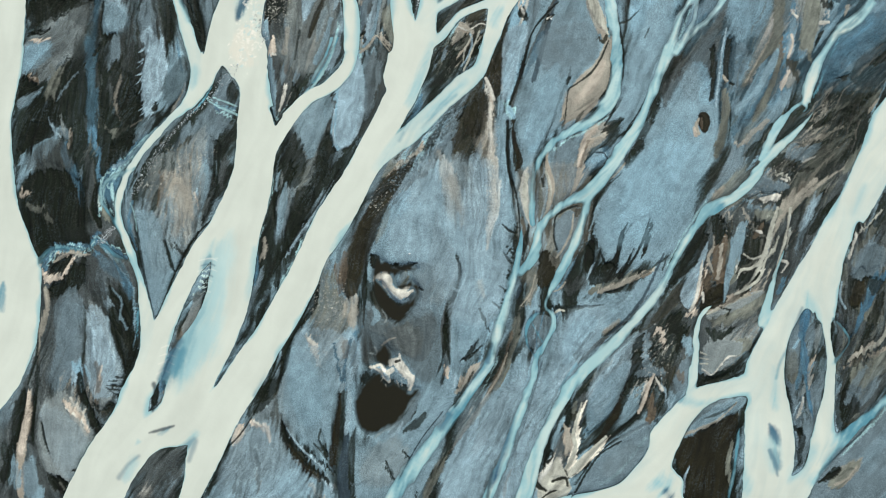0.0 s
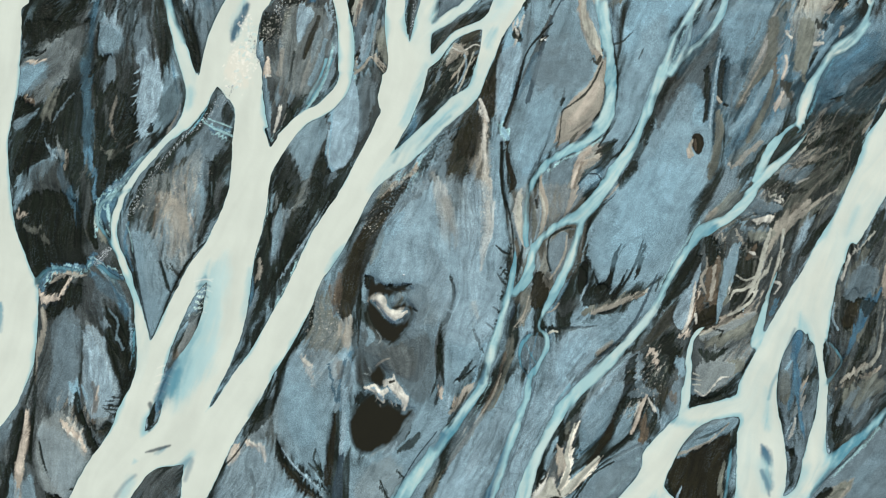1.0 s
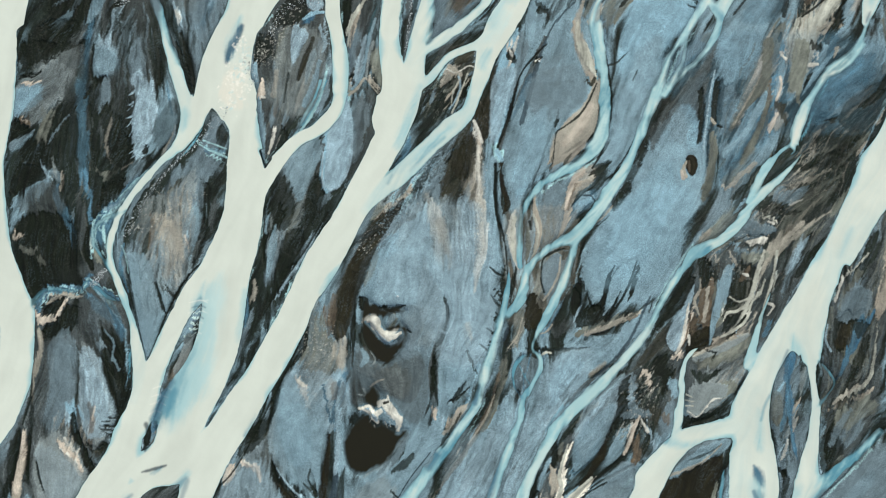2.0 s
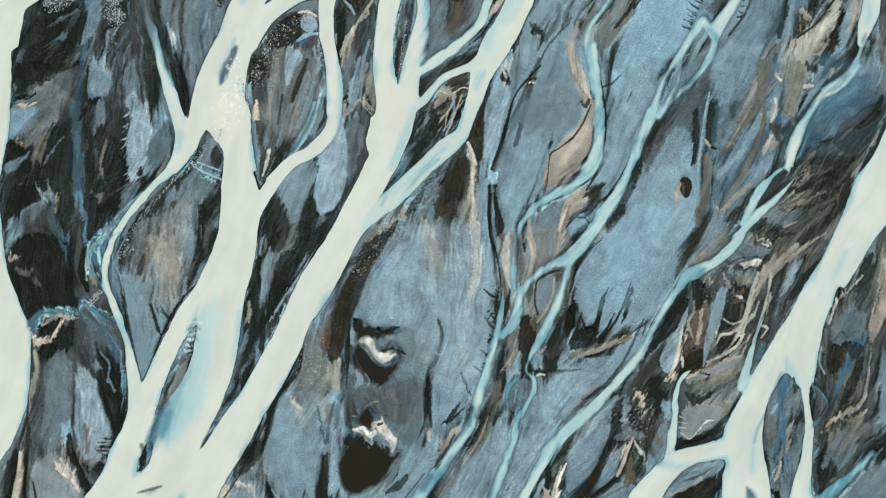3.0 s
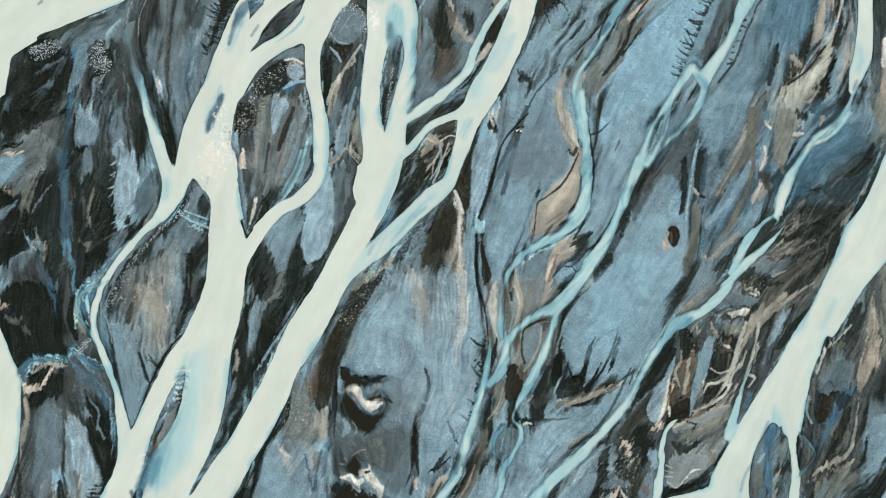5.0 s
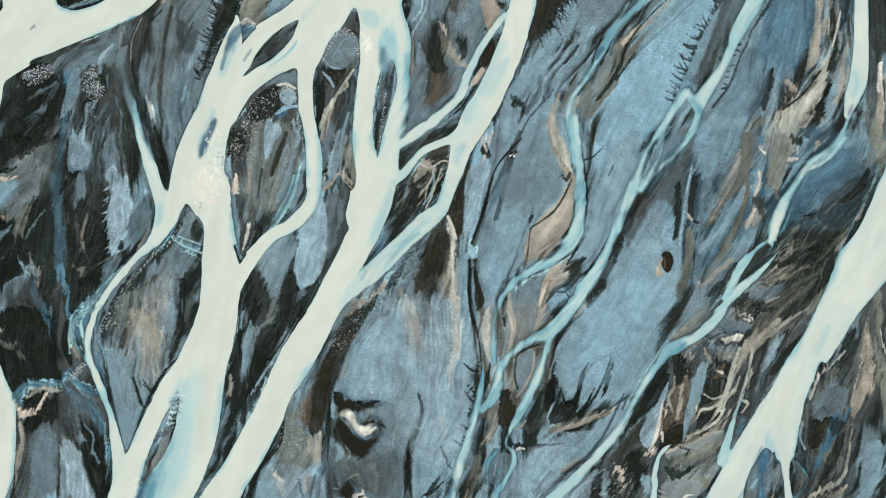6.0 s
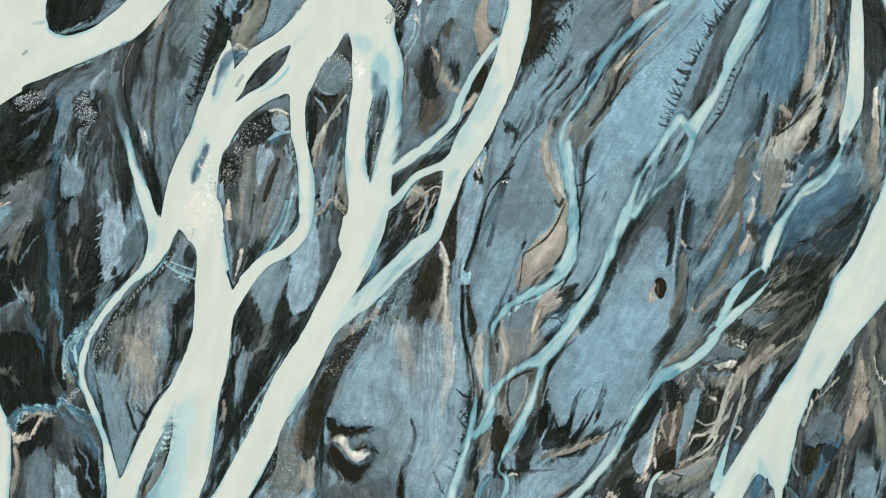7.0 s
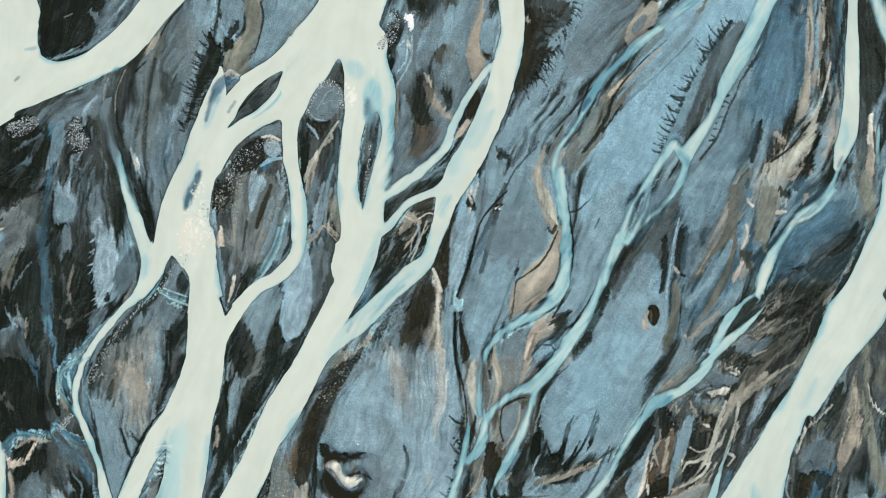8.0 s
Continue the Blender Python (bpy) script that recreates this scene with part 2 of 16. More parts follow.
channel("short milky cross channel above a low island", 1, [(-35.9, -18.6, 4.60), (-40.8, -23.1, 3.86), (-45.8, -25.1, 2.21), (-48.9, -26.8, 3.31), (-51.6, -31.0, 3.31), (-53.3, -35.0, 3.68)])
channel("narrow milky side channel with a gravel edge", 0.9, [(-45.7, 52.8, 0.74), (-44.2, 47.5, 1.66), (-42.6, 42.7, 2.12), (-40.9, 37.5, 2.39), (-40.5, 34.2, 2.58), (-41.5, 30.8, 1.84), (-44.1, 28.1, 1.56), (-47.2, 24.8, 1.38), (-50.0, 21.5, 1.38), (-51.7, 18.3, 1.20), (-52.9, 14.5, 1.01), (-53.0, 10.8, 1.01), (-51.5, 7.1, 1.20), (-50.0, 3.4, 1.29), (-48.9, -1.1, 1.56), (-48.1, -4.8, 2.02), (-47.8, -8.4, 2.39), (-48.4, -12.1, 2.21)])
channel("thin turquoise loop of water", 0.2, [(-50.6, 19.4, 0.64), (-53.6, 18.1, 0.55), (-55.5, 16.8, 0.64), (-56.1, 14.4, 0.64), (-54.9, 12.5, 0.55), (-53.5, 10.3, 0.64), (-52.5, 8.1, 0.55)])
channel("blue trickle crossing dark sand", 0.12, [(-65.7, 3.8, 1.20), (-64.6, 5.5, 0.83), (-63.0, 6.4, 0.64), (-60.4, 6.2, 0.55), (-58.4, 6.1, 0.55), (-56.8, 7.7, 0.55), (-55.5, 6.8, 0.64), (-53.3, 5.1, 0.64), (-51.2, 4.2, 0.55)])
channel("milky channel between two islands", 1, [(-12.1, 67.2, 5.52), (-15.4, 61.3, 3.49), (-16.5, 56.6, 2.39), (-16.2, 50.6, 2.58), (-15.3, 45.1, 2.39), (-15.0, 40.4, 2.39), (-15.8, 36.2, 2.39), (-18.9, 32.9, 2.21), (-22.2, 31.1, 2.02), (-25.3, 27.8, 2.58), (-27.4, 24.7, 2.76), (-29.0, 21.4, 2.21), (-30.7, 17.4, 1.84)])
channel("thin turquoise strand on a dark bar", 0.5, [(-17.2, 46.5, 0.46), (-18.0, 42.7, 0.55), (-19.1, 38.9, 0.55), (-20.9, 35.2, 0.64), (-22.7, 31.8, 0.55)])
channel("thin turquoise strand on a dark bar", 0.4, [(-16.1, 44.6, 0.37), (-17.6, 40.4, 0.37), (-19.8, 35.6, 0.46), (-21.6, 32.8, 0.46)])
channel("milky channel under an oval gravel island", 1, [(-4.6, 70.8, 8.28), (-5.0, 64.4, 5.52), (-5.6, 59.8, 3.86), (-6.6, 54.3, 3.40), (-7.0, 48.8, 3.40), (-6.9, 43.2, 4.60), (-6.1, 38.5, 5.89), (-6.8, 34.4, 6.07)])
channel("milky channel with a shallow blue slot", 0.9, [(-2.6, 69.0, 3.68), (-0.5, 63.0, 2.76), (-1.3, 57.0, 3.13), (-1.7, 51.5, 3.31), (-2.5, 46.9, 3.49), (-3.4, 41.8, 4.41)])
channel("blue braided seep along a grey bar", 0.3, [(-0.0, 60.7, 1.10), (-0.1, 56.1, 1.47), (-0.3, 51.5, 1.84), (-0.8, 47.8, 1.84)])
channel("milky curving river channel", 1, [(19.9, 81.5, 4.78), (19.7, 77.8, 4.05), (19.9, 73.3, 3.86), (19.0, 67.9, 4.23), (17.1, 61.5, 4.23), (14.3, 55.1, 4.41), (11.5, 50.1, 4.60), (9.4, 45.9, 3.49), (8.3, 42.3, 2.76), (7.1, 39.0, 1.84)])
channel("turquoise shallow channel over silt", 0.8, [(8.8, 42.7, 1.84), (7.4, 39.5, 2.12), (6.0, 35.8, 2.30), (2.9, 33.0, 3.31), (-0.1, 30.2, 2.94), (-2.9, 27.4, 3.13), (-5.9, 24.6, 3.13), (-8.8, 22.1, 2.39), (-11.4, 19.5, 1.66)])
channel("narrow milky cut-off channel", 0.8, [(16.3, 67.2, 0.92), (13.6, 63.5, 1.01), (11.8, 60.6, 1.20), (10.1, 57.0, 1.38), (8.7, 53.8, 1.66), (5.0, 50.4, 1.66), (0.8, 47.3, 1.84), (-1.8, 45.5, 1.66), (-3.6, 44.7, 1.66)])
channel("short milky link channel", 0.85, [(10.1, 47.8, 3.13), (7.3, 46.9, 1.47), (3.2, 45.2, 1.20), (1.3, 43.4, 1.20), (-0.3, 41.3, 1.47), (-2.1, 40.2, 1.66), (-4.0, 39.5, 2.02)])
channel("thin blue loop of water", 0.1, [(16.3, -3.9, 0.64), (14.3, -5.3, 0.55), (13.5, -7.5, 0.55), (13.8, -9.8, 0.46), (15.0, -11.4, 0.46)])
channel("short turquoise feeder", 0.5, [(71.6, 47.0, 0.92), (69.0, 43.7, 0.92), (66.5, 42.3, 0.74), (64.3, 41.6, 0.74)])
channel("broad milky river in the eastern plain", 0.9, [(87.5, 56.6, 11.96), (82.4, 44.0, 9.56), (78.2, 35.7, 7.36), (74.9, 29.7, 6.81), (72.3, 24.0, 6.07), (70.6, 19.9, 5.52)])
channel("broad milky river in the eastern plain", 0.9, [(76.3, 27.6, 7.73), (71.0, 20.1, 6.44), (68.0, 14.5, 5.89), (64.9, 9.9, 5.52), (62.4, 5.3, 5.70), (59.8, 0.7, 6.07), (56.9, -3.9, 5.89), (54.2, -8.4, 5.15), (51.7, -13.0, 5.33), (50.9, -17.5, 4.97), (50.9, -22.0, 4.60), (51.0, -26.5, 5.15), (51.5, -31.0, 6.81), (51.9, -35.9, 8.28)])
channel("milky side arm bending round a dark island", 0.9, [(50.3, -16.2, 4.78), (46.3, -16.4, 2.76), (42.0, -17.7, 3.13), (39.0, -20.2, 3.86), (36.2, -23.8, 4.78), (33.4, -27.6, 5.33), (29.7, -31.2, 4.05), (24.5, -33.9, 3.68), (18.6, -35.9, 4.05)])
channel("thin milky feeder stream", 0.8, [(44.6, -2.7, 0.37), (42.9, -3.5, 0.64), (41.6, -4.9, 0.83), (41.1, -7.3, 0.92), (40.9, -10.5, 1.01), (40.4, -14.2, 1.20), (40.0, -17.0, 1.29)])
channel("milky channel with a shallow fan", 0.9, [(63.9, 7.1, 3.68), (62.7, 2.1, 4.23), (62.1, -2.1, 4.05), (62.1, -4.3, 3.31), (62.2, -6.1, 1.66), (62.3, -8.4, 1.20), (62.7, -12.1, 1.38), (62.4, -16.6, 1.75), (61.6, -21.1, 2.76), (61.0, -25.2, 4.05), (58.8, -29.2, 3.68), (55.8, -32.8, 5.52)])
channel("thin blue strand", 0.05, [(63.1, -5.0, 0.46), (64.5, -6.4, 0.46), (65.8, -8.6, 0.46), (64.7, -10.6, 0.55), (63.0, -12.5, 0.55)])
channel("turquoise stream joining a milky delta", 0.35, [(73.0, -16.6, 1.29), (69.6, -20.0, 1.38), (66.2, -22.8, 1.66), (62.7, -25.8, 2.58), (58.6, -30.3, 3.31)])
channel("milky strand along a delta island", 0.95, [(54.7, -8.4, 1.29), (54.3, -12.5, 1.66), (54.5, -17.5, 2.02), (55.4, -22.5, 2.02), (55.4, -27.0, 2.02), (54.4, -31.9, 3.68)])
channel("thin turquoise strands beside a dark pond", 0.3, [(47.7, -21.1, 0.46), (47.3, -25.6, 0.64), (46.6, -30.1, 0.64), (45.6, -34.6, 0.74)])
channel("turquoise hooked stream", 0.5, [(72.4, 51.3, 0.74), (71.2, 48.1, 1.01), (69.5, 45.8, 1.10), (67.3, 44.0, 1.20), (65.4, 42.8, 1.10), (64.2, 40.4, 1.10)])
channel("thin milky strand", 0.6, [(78.3, 58.0, 0.55), (78.2, 52.1, 0.55), (77.9, 46.7, 0.55), (77.6, 41.3, 0.74)])
channel("turquoise corner channel", 0.5, [(77.0, 79.0, 2.39), (78.8, 73.6, 2.39), (81.1, 69.1, 2.76)])
channel("milky spill joining a side channel", 1, [(-35.9, 41.3, 4.60), (-38.3, 37.2, 3.86), (-40.0, 33.3, 3.13), (-41.7, 30.4, 1.84)])
channel("turquoise finger beside the eastern river", 0.7, [(55.6, 5.8, 0.37), (54.0, 1.8, 0.83), (52.8, -2.1, 1.20), (51.9, -5.7, 1.84)])
channel("shallow blue slot beside a gravel island", 0.4, [(-3.2, 67.6, 2.21), (-2.8, 63.5, 3.13), (-2.8, 59.8, 2.39), (-3.3, 57.0, 0.92)])

# ---- lesser channels ----
channel("clear blue water over a drowned shoal", .5, [(-41.7, -8.1, 1.48), (-43.5, -11.6, 2.22), (-45.1, -14.8, 1.66)])
channel("winding turquoise channel past a tan silt bank", 0.5, [(27.9, 50.4, 1.48), (27.9, 47.5, 1.57), (28.4, 42.7, 1.75), (28.8, 38.0, 1.94), (28.2, 33.3, 2.22), (27.2, 30.2, 2.22), (24.7, 27.6, 1.94), (21.9, 25.9, 1.57), (19.3, 24.6, 1.48), (17.4, 22.9, 1.29), (15.9, 20.9, 1.39), (15.0, 18.3, 1.29), (14.5, 14.5, 1.11), (14.6, 10.3, 0.92)])
channel("pale turquoise channel along a dark bank", 0.6, [(37.0, 39.4, 1.66), (36.1, 36.1, 1.57), (34.8, 32.8, 1.66), (33.3, 29.0, 1.75), (31.7, 25.9, 1.94), (29.8, 22.9, 2.12), (27.7, 19.9, 2.31), (25.5, 17.1, 2.49), (23.5, 15.0, 2.59), (21.6, 14.3, 1.85), (19.6, 13.4, 1.39), (17.5, 11.6, 1.39), (15.9, 9.5, 1.29), (15.3, 7.1, 1.39), (14.4, 4.6, 1.57), (12.7, 2.3, 1.29)])
channel("turquoise channel with thin braided loops", 0.55, [(24.1, 15.0, 1.48), (23.3, 12.5, 1.39), (22.5, 9.9, 1.48), (21.6, 7.1, 1.57), (20.3, 4.8, 1.48), (18.9, 1.8, 1.2), (17.4, -0.7, 1.02), (16.6, -3.2, 0.92), (17.6, -4.4, 0.74), (17.9, -6.2, 0.74), (17.0, -8.4, 0.74), (15.7, -10.3, 0.83), (15.0, -12.1, 0.74), (14.4, -14.8, 0.92), (13.4, -17.5, 1.11), (12.5, -20.2, 1.29), (11.5, -22.9, 1.39), (10.5, -25.6, 1.48), (9.4, -28.3, 1.75), (8.2, -31.0, 1.94), (6.9, -34.0, 2.12)])
channel("turquoise channel between blue sand flats", 0.45, [(12.6, 12.3, 0.37), (12.7, 8.5, 0.74), (12.2, 4.6, 0.83), (11.5, 2.1, 1.2), (10.8, -0.7, 1.39), (9.9, -4.1, 1.66), (9.0, -7.1, 1.85), (8.2, -9.5, 1.66), (7.5, -11.9, 1.57), (6.4, -14.1, 1.57), (4.7, -16.6, 1.66), (2.8, -19.3, 1.94), (1.0, -21.7, 2.12), (-1.7, -25.1, 2.22), (-4.2, -28.1, 2.4), (-6.3, -31.0, 2.49), (-8.1, -34.0, 2.49)])
channel("long pale turquoise channel", 0.65, [(60.3, 30.6, 0.83), (61.0, 29.0, 0.65), (59.1, 26.6, 0.65), (56.8, 24.3, 0.83), (54.6, 22.4, 1.2), (52.4, 20.0, 1.48), (50.1, 17.0, 1.66), (48.1, 14.9, 1.57), (45.4, 13.6, 1.94), (43.2, 12.3, 1.94), (41.6, 10.3, 1.48), (39.7, 7.5, 1.29), (37.9, 4.5, 1.29), (36.4, 1.6, 1.29), (34.6, -1.4, 1.39), (32.5, -4.0, 1.57), (30.3, -6.5, 1.85), (28.0, -8.9, 2.12), (25.2, -11.5, 2.31), (22.5, -13.9, 2.12), (20.4, -16.3, 1.66), (18.9, -18.9, 1.57), (17.5, -21.6, 1.75), (16.2, -24.4, 1.94), (15.1, -27.1, 2.03), (14.0, -30.3, 2.22), (12.8, -34.0, 2.59)])
channel("milky turquoise channel in a gravel plain", 0.6, [(66.8, 44.3, 0.28), (65.2, 41.8, 0.83), (63.7, 39.7, 1.11), (62.2, 37.5, 1.39), (61.1, 35.1, 1.66), (60.2, 32.7, 1.75), (59.2, 30.5, 1.11), (57.1, 28.8, 0.92), (55.0, 26.3, 1.11), (53.4, 23.5, 1.11), (52.0, 20.9, 0.92)])
channel("milky stretch of a narrow channel", 0.8, [(63.7, 39.7, 0.65), (62.3, 37.6, 1.11), (61.2, 35.3, 1.48), (60.3, 32.8, 1.66), (59.5, 30.2, 0.92)])
channel("thin turquoise strand in grey silt", 0.35, [(59.5, 30.4, 0.55), (59.9, 29.3, 0.46), (59.1, 28.6, 0.28)])
channel("blue-green channel between sand flats", 0.38, [(27.7, 45.9, 1.48), (27.2, 48.5, 1.48), (26.7, 50.5, 1.57), (27.1, 52.3, 1.57), (27.9, 54.3, 1.39), (29.2, 56.5, 1.2), (30.8, 58.9, 1.29), (32.0, 61.2, 1.85), (33.3, 63.4, 1.66), (34.9, 65.6, 1.66), (37.1, 67.7, 1.66), (39.3, 70.0, 1.66), (41.9, 72.1, 1.66), (44.6, 74.3, 1.66), (47.6, 76.8, 1.66), (49.9, 78.8, 1.66)])
channel("straight pale turquoise channel", 0.65, [(62.6, 80.0, 2.59), (60.5, 77.4, 2.68), (59.3, 74.7, 2.86), (58.0, 71.9, 2.68), (56.5, 68.5, 2.59), (55.1, 66.0, 2.4), (53.9, 63.8, 2.12), (53.3, 62.2, 1.48), (52.2, 59.5, 1.48), (50.9, 57.2, 1.66), (49.3, 55.0, 2.03), (47.8, 52.7, 2.22)])
channel("narrow turquoise left strand round an islet", 0.5, [(47.0, 53.2, 1.29), (45.7, 54.3, 1.66), (44.6, 52.7, 1.29), (43.3, 50.6, 1.2), (41.9, 48.4, 1.39), (40.1, 46.1, 1.29), (39.0, 43.9, 1.39), (38.2, 41.5, 1.39), (37.4, 39.0, 1.39), (36.4, 36.5, 1.39)])
channel("narrow turquoise right strand round an islet", 0.45, [(47.6, 52.2, 1.39), (47.7, 50.2, 1.02), (46.9, 48.2, 0.92), (45.6, 45.9, 1.02), (43.9, 44.0, 1.02), (42.1, 42.6, 1.02), (40.5, 40.9, 1.02), (38.7, 38.6, 1.39)])
channel("fine turquoise strand round an islet", 0.5, [(42.5, 48.6, 0.83), (42.0, 46.3, 0.74), (41.6, 44.1, 0.74), (40.4, 41.8, 0.92), (38.9, 38.7, 1.02)])
channel("thin grey-blue silty rill", 0.35, [(-45.4, 67.3, 1.11), (-46.6, 64.0, 1.57), (-47.2, 60.1, 1.85), (-46.6, 56.3, 1.66), (-45.6, 52.6, 1.57), (-44.1, 48.7, 1.39), (-42.4, 44.2, 1.2)])
channel("pale fading channel", 0.9, [(74.0, 80.8, 1.66), (73.9, 77.2, 1.66), (73.9, 72.0, 1.85), (73.9, 66.5, 2.22), (73.9, 61.1, 2.49), (73.6, 56.7, 2.96), (72.5, 53.2, 2.4), (71.7, 50.7, 1.11)])

# ---- shores of the pools and islets ----
dry([(68.0, 10.6), (67.0, 8.8), (66.5, 6.2), (66.1, 3.4), (65.2, 0.9), (64.6, -1.6), (65.7, -3.4), (67.5, -3.9), (68.9, -1.1), (69.7, 8.1)])
lagoon("still brown-black pool round a pale crescent of sand", "peat", [(-11.3, 3.4), (-10.7, 5.3), (-9.9, 4.2), (-7.7, 3.4), (-5.4, 3.4), (-4.2, 2.9), (-5.2, 1.4), (-3.9, -0.4), (-4.4, -3.0), (-6.1, -5.0), (-8.2, -5.9), (-9.7, -4.1), (-11.0, -1.6), (-11.6, 1.2)])
dry([(-10.7, 1.2), (-9.7, 2.1), (-8.5, 1.8), (-8.2, 0.7), (-7.0, -0.4), (-5.1, -0.3), (-4.5, -1.0), (-5.7, -2.3), (-7.0, -2.8), (-8.4, -1.7), (-9.5, -0.0)])
dry([(-6.3, 2.5), (-4.8, 2.3), (-5.2, 1.2), (-6.1, 0.7), (-7.3, 0.2), (-7.7, 1.2)])
lagoon("still black-brown pool with a ragged sandy shore", "peat", [(-13.8, -21.9), (-14.4, -18.6), (-13.1, -16.0), (-10.6, -13.9), (-8.6, -14.6), (-6.0, -16.4), (-3.8, -16.4), (-4.3, -18.0), (-6.2, -20.7), (-8.4, -22.5), (-10.8, -23.7), (-12.6, -23.5)])
lagoon("small black hollow of standing water", "peat", [(-11.2, -10.9), (-9.5, -9.5), (-8.3, -10.6), (-8.5, -12.8), (-9.9, -13.4), (-10.8, -12.5)])
dry([(-11.8, -13.2), (-10.2, -12.3), (-9.3, -13.2), (-8.6, -12.8), (-8.2, -11.4), (-7.0, -11.2), (-6.2, -12.5), (-6.4, -13.9), (-4.9, -14.1), (-4.6, -14.8), (-5.1, -16.8), (-5.7, -16.6), (-5.5, -15.2), (-6.9, -15.0), (-7.7, -14.6), (-8.2, -15.3), (-8.9, -15.7), (-9.8, -15.0), (-10.2, -13.7)])
flood(1, [(-63.2, 59.8), (-59.4, 61.6), (-54.5, 63.5), (-50.7, 65.0), (-46.4, 66.7), (-43.5, 68.1), (-41.1, 70.2), (-38.7, 73.2), (-36.4, 75.9), (-33.5, 78.9), (-32.1, 80.7), (-39.6, 80.8), (-41.0, 78.5), (-44.4, 74.5), (-47.3, 72.0), (-50.6, 69.7), (-53.7, 68.7), (-55.6, 68.4), (-57.1, 69.0), (-58.3, 70.3), (-58.8, 72.7), (-58.0, 76.4), (-57.3, 81.0), (-66.7, 81.1), (-66.9, 67.6)])
dry([(-57.1, 80.7), (-57.9, 76.1), (-58.6, 72.7), (-58.1, 70.4), (-57.0, 69.2), (-55.6, 68.6), (-53.7, 68.8), (-50.6, 69.9), (-47.3, 72.2), (-44.4, 74.7), (-41.2, 78.5), (-39.9, 80.5)])
dry([(-62.7, 60.0), (-59.4, 61.4), (-54.6, 63.3), (-50.7, 64.8), (-46.4, 66.5), (-43.5, 67.9), (-41.1, 70.0), (-38.7, 73.0), (-36.4, 75.7), (-33.5, 78.7), (-32.1, 80.4), (-28.3, 80.7), (-33.6, 72.9), (-39.3, 65.6), (-46.0, 62.8), (-55.6, 60.1), (-60.9, 57.8)])
flood(1, [(-27.6, 56.7), (-26.2, 59.9), (-24.3, 63.2), (-21.4, 65.6), (-17.2, 67.7), (-16.9, 66.3), (-18.2, 63.1), (-20.5, 60.4), (-23.4, 58.5), (-26.7, 56.7)])
dry([(-26.9, 57.4), (-25.7, 59.0), (-24.8, 60.9), (-23.3, 62.9), (-21.4, 64.7), (-19.6, 65.9), (-17.7, 66.7), (-18.1, 65.2), (-18.8, 63.6), (-20.5, 61.7), (-22.4, 60.1), (-24.8, 58.8)])
flood(1, [(-13.5, 64.5), (-17.7, 60.8), (-17.8, 57.1), (-17.7, 53.4), (-17.0, 50.6), (-16.5, 46.9), (-16.4, 42.3), (-16.2, 38.5), (-14.1, 38.5), (-13.8, 42.3), (-14.0, 46.0), (-14.7, 48.3), (-15.4, 52.0), (-15.4, 55.3), (-14.9, 58.2), (-14.0, 60.5), (-12.3, 63.7)])
dry([(-8.4, 68.7), (-7.5, 65.8), (-7.7, 61.7), (-7.7, 58.9), (-8.1, 55.2), (-8.6, 50.6), (-8.7, 46.0), (-8.2, 41.8), (-8.5, 39.0), (-10.4, 38.5), (-13.4, 41.3), (-13.6, 46.0), (-14.5, 48.3), (-15.2, 52.0), (-15.2, 55.3), (-14.8, 58.2), (-13.8, 60.5), (-12.6, 63.1), (-10.5, 65.4)])
dry([(-18.0, 58.6), (-17.9, 55.7), (-17.8, 52.5), (-17.1, 49.7), (-16.6, 46.5), (-16.5, 41.3), (-17.9, 41.3), (-22.6, 41.3), (-27.3, 41.3), (-29.9, 41.3), (-29.7, 46.0), (-28.3, 49.6), (-27.0, 52.1), (-25.6, 54.2), (-24.1, 55.7), (-22.0, 57.1), (-20.1, 58.1)])
dry([(-2.1, 59.8), (-1.5, 58.4), (-1.4, 56.1), (-2.1, 53.4), (-2.9, 50.6), (-3.8, 47.4), (-4.5, 44.1), (-4.8, 45.0), (-4.5, 48.3), (-4.3, 51.5), (-3.8, 54.7), (-3.3, 57.5), (-2.8, 59.3)])
flood(1, [(-11.1, 79.1), (-13.2, 75.8), (-15.6, 73.3), (-17.5, 70.7), (-19.7, 68.7), (-22.8, 66.9), (-24.7, 65.7), (-23.3, 64.5), (-15.8, 68.2), (-8.3, 73.6), (-6.5, 79.0)])
dry([(-11.6, 79.1), (-13.3, 75.8), (-15.8, 73.3), (-17.7, 70.7), (-19.9, 68.7), (-23.0, 66.9), (-25.2, 65.7), (-27.0, 66.9), (-25.1, 70.1), (-21.4, 74.6), (-17.6, 79.2)])
flood(1, [(-27.8, 67.5), (-29.1, 65.5), (-30.7, 62.3), (-32.6, 57.9), (-33.6, 55.3), (-34.5, 52.6), (-36.0, 49.8), (-37.5, 46.5), (-38.5, 43.2), (-39.2, 39.0), (-36.8, 39.5), (-32.9, 48.8), (-30.0, 55.3), (-27.1, 61.8)])
dry([(-28.2, 67.3), (-29.5, 65.0), (-30.9, 62.3), (-31.8, 60.0), (-32.8, 57.9), (-33.8, 55.3), (-34.7, 52.6), (-36.2, 49.8), (-37.7, 46.5), (-38.6, 43.2), (-39.5, 38.5), (-40.0, 39.9), (-41.0, 43.2), (-42.4, 47.9), (-40.4, 55.4), (-36.5, 61.9), (-31.7, 68.3), (-29.4, 70.1)])
dry([(20.5, -34.2), (21.2, -33.3), (25.0, -32.6), (28.2, -31.5), (30.9, -28.9), (33.0, -26.1), (33.3, -23.7), (34.0, -22.0), (31.5, -21.3), (25.1, -26.5), (21.4, -31.0)])
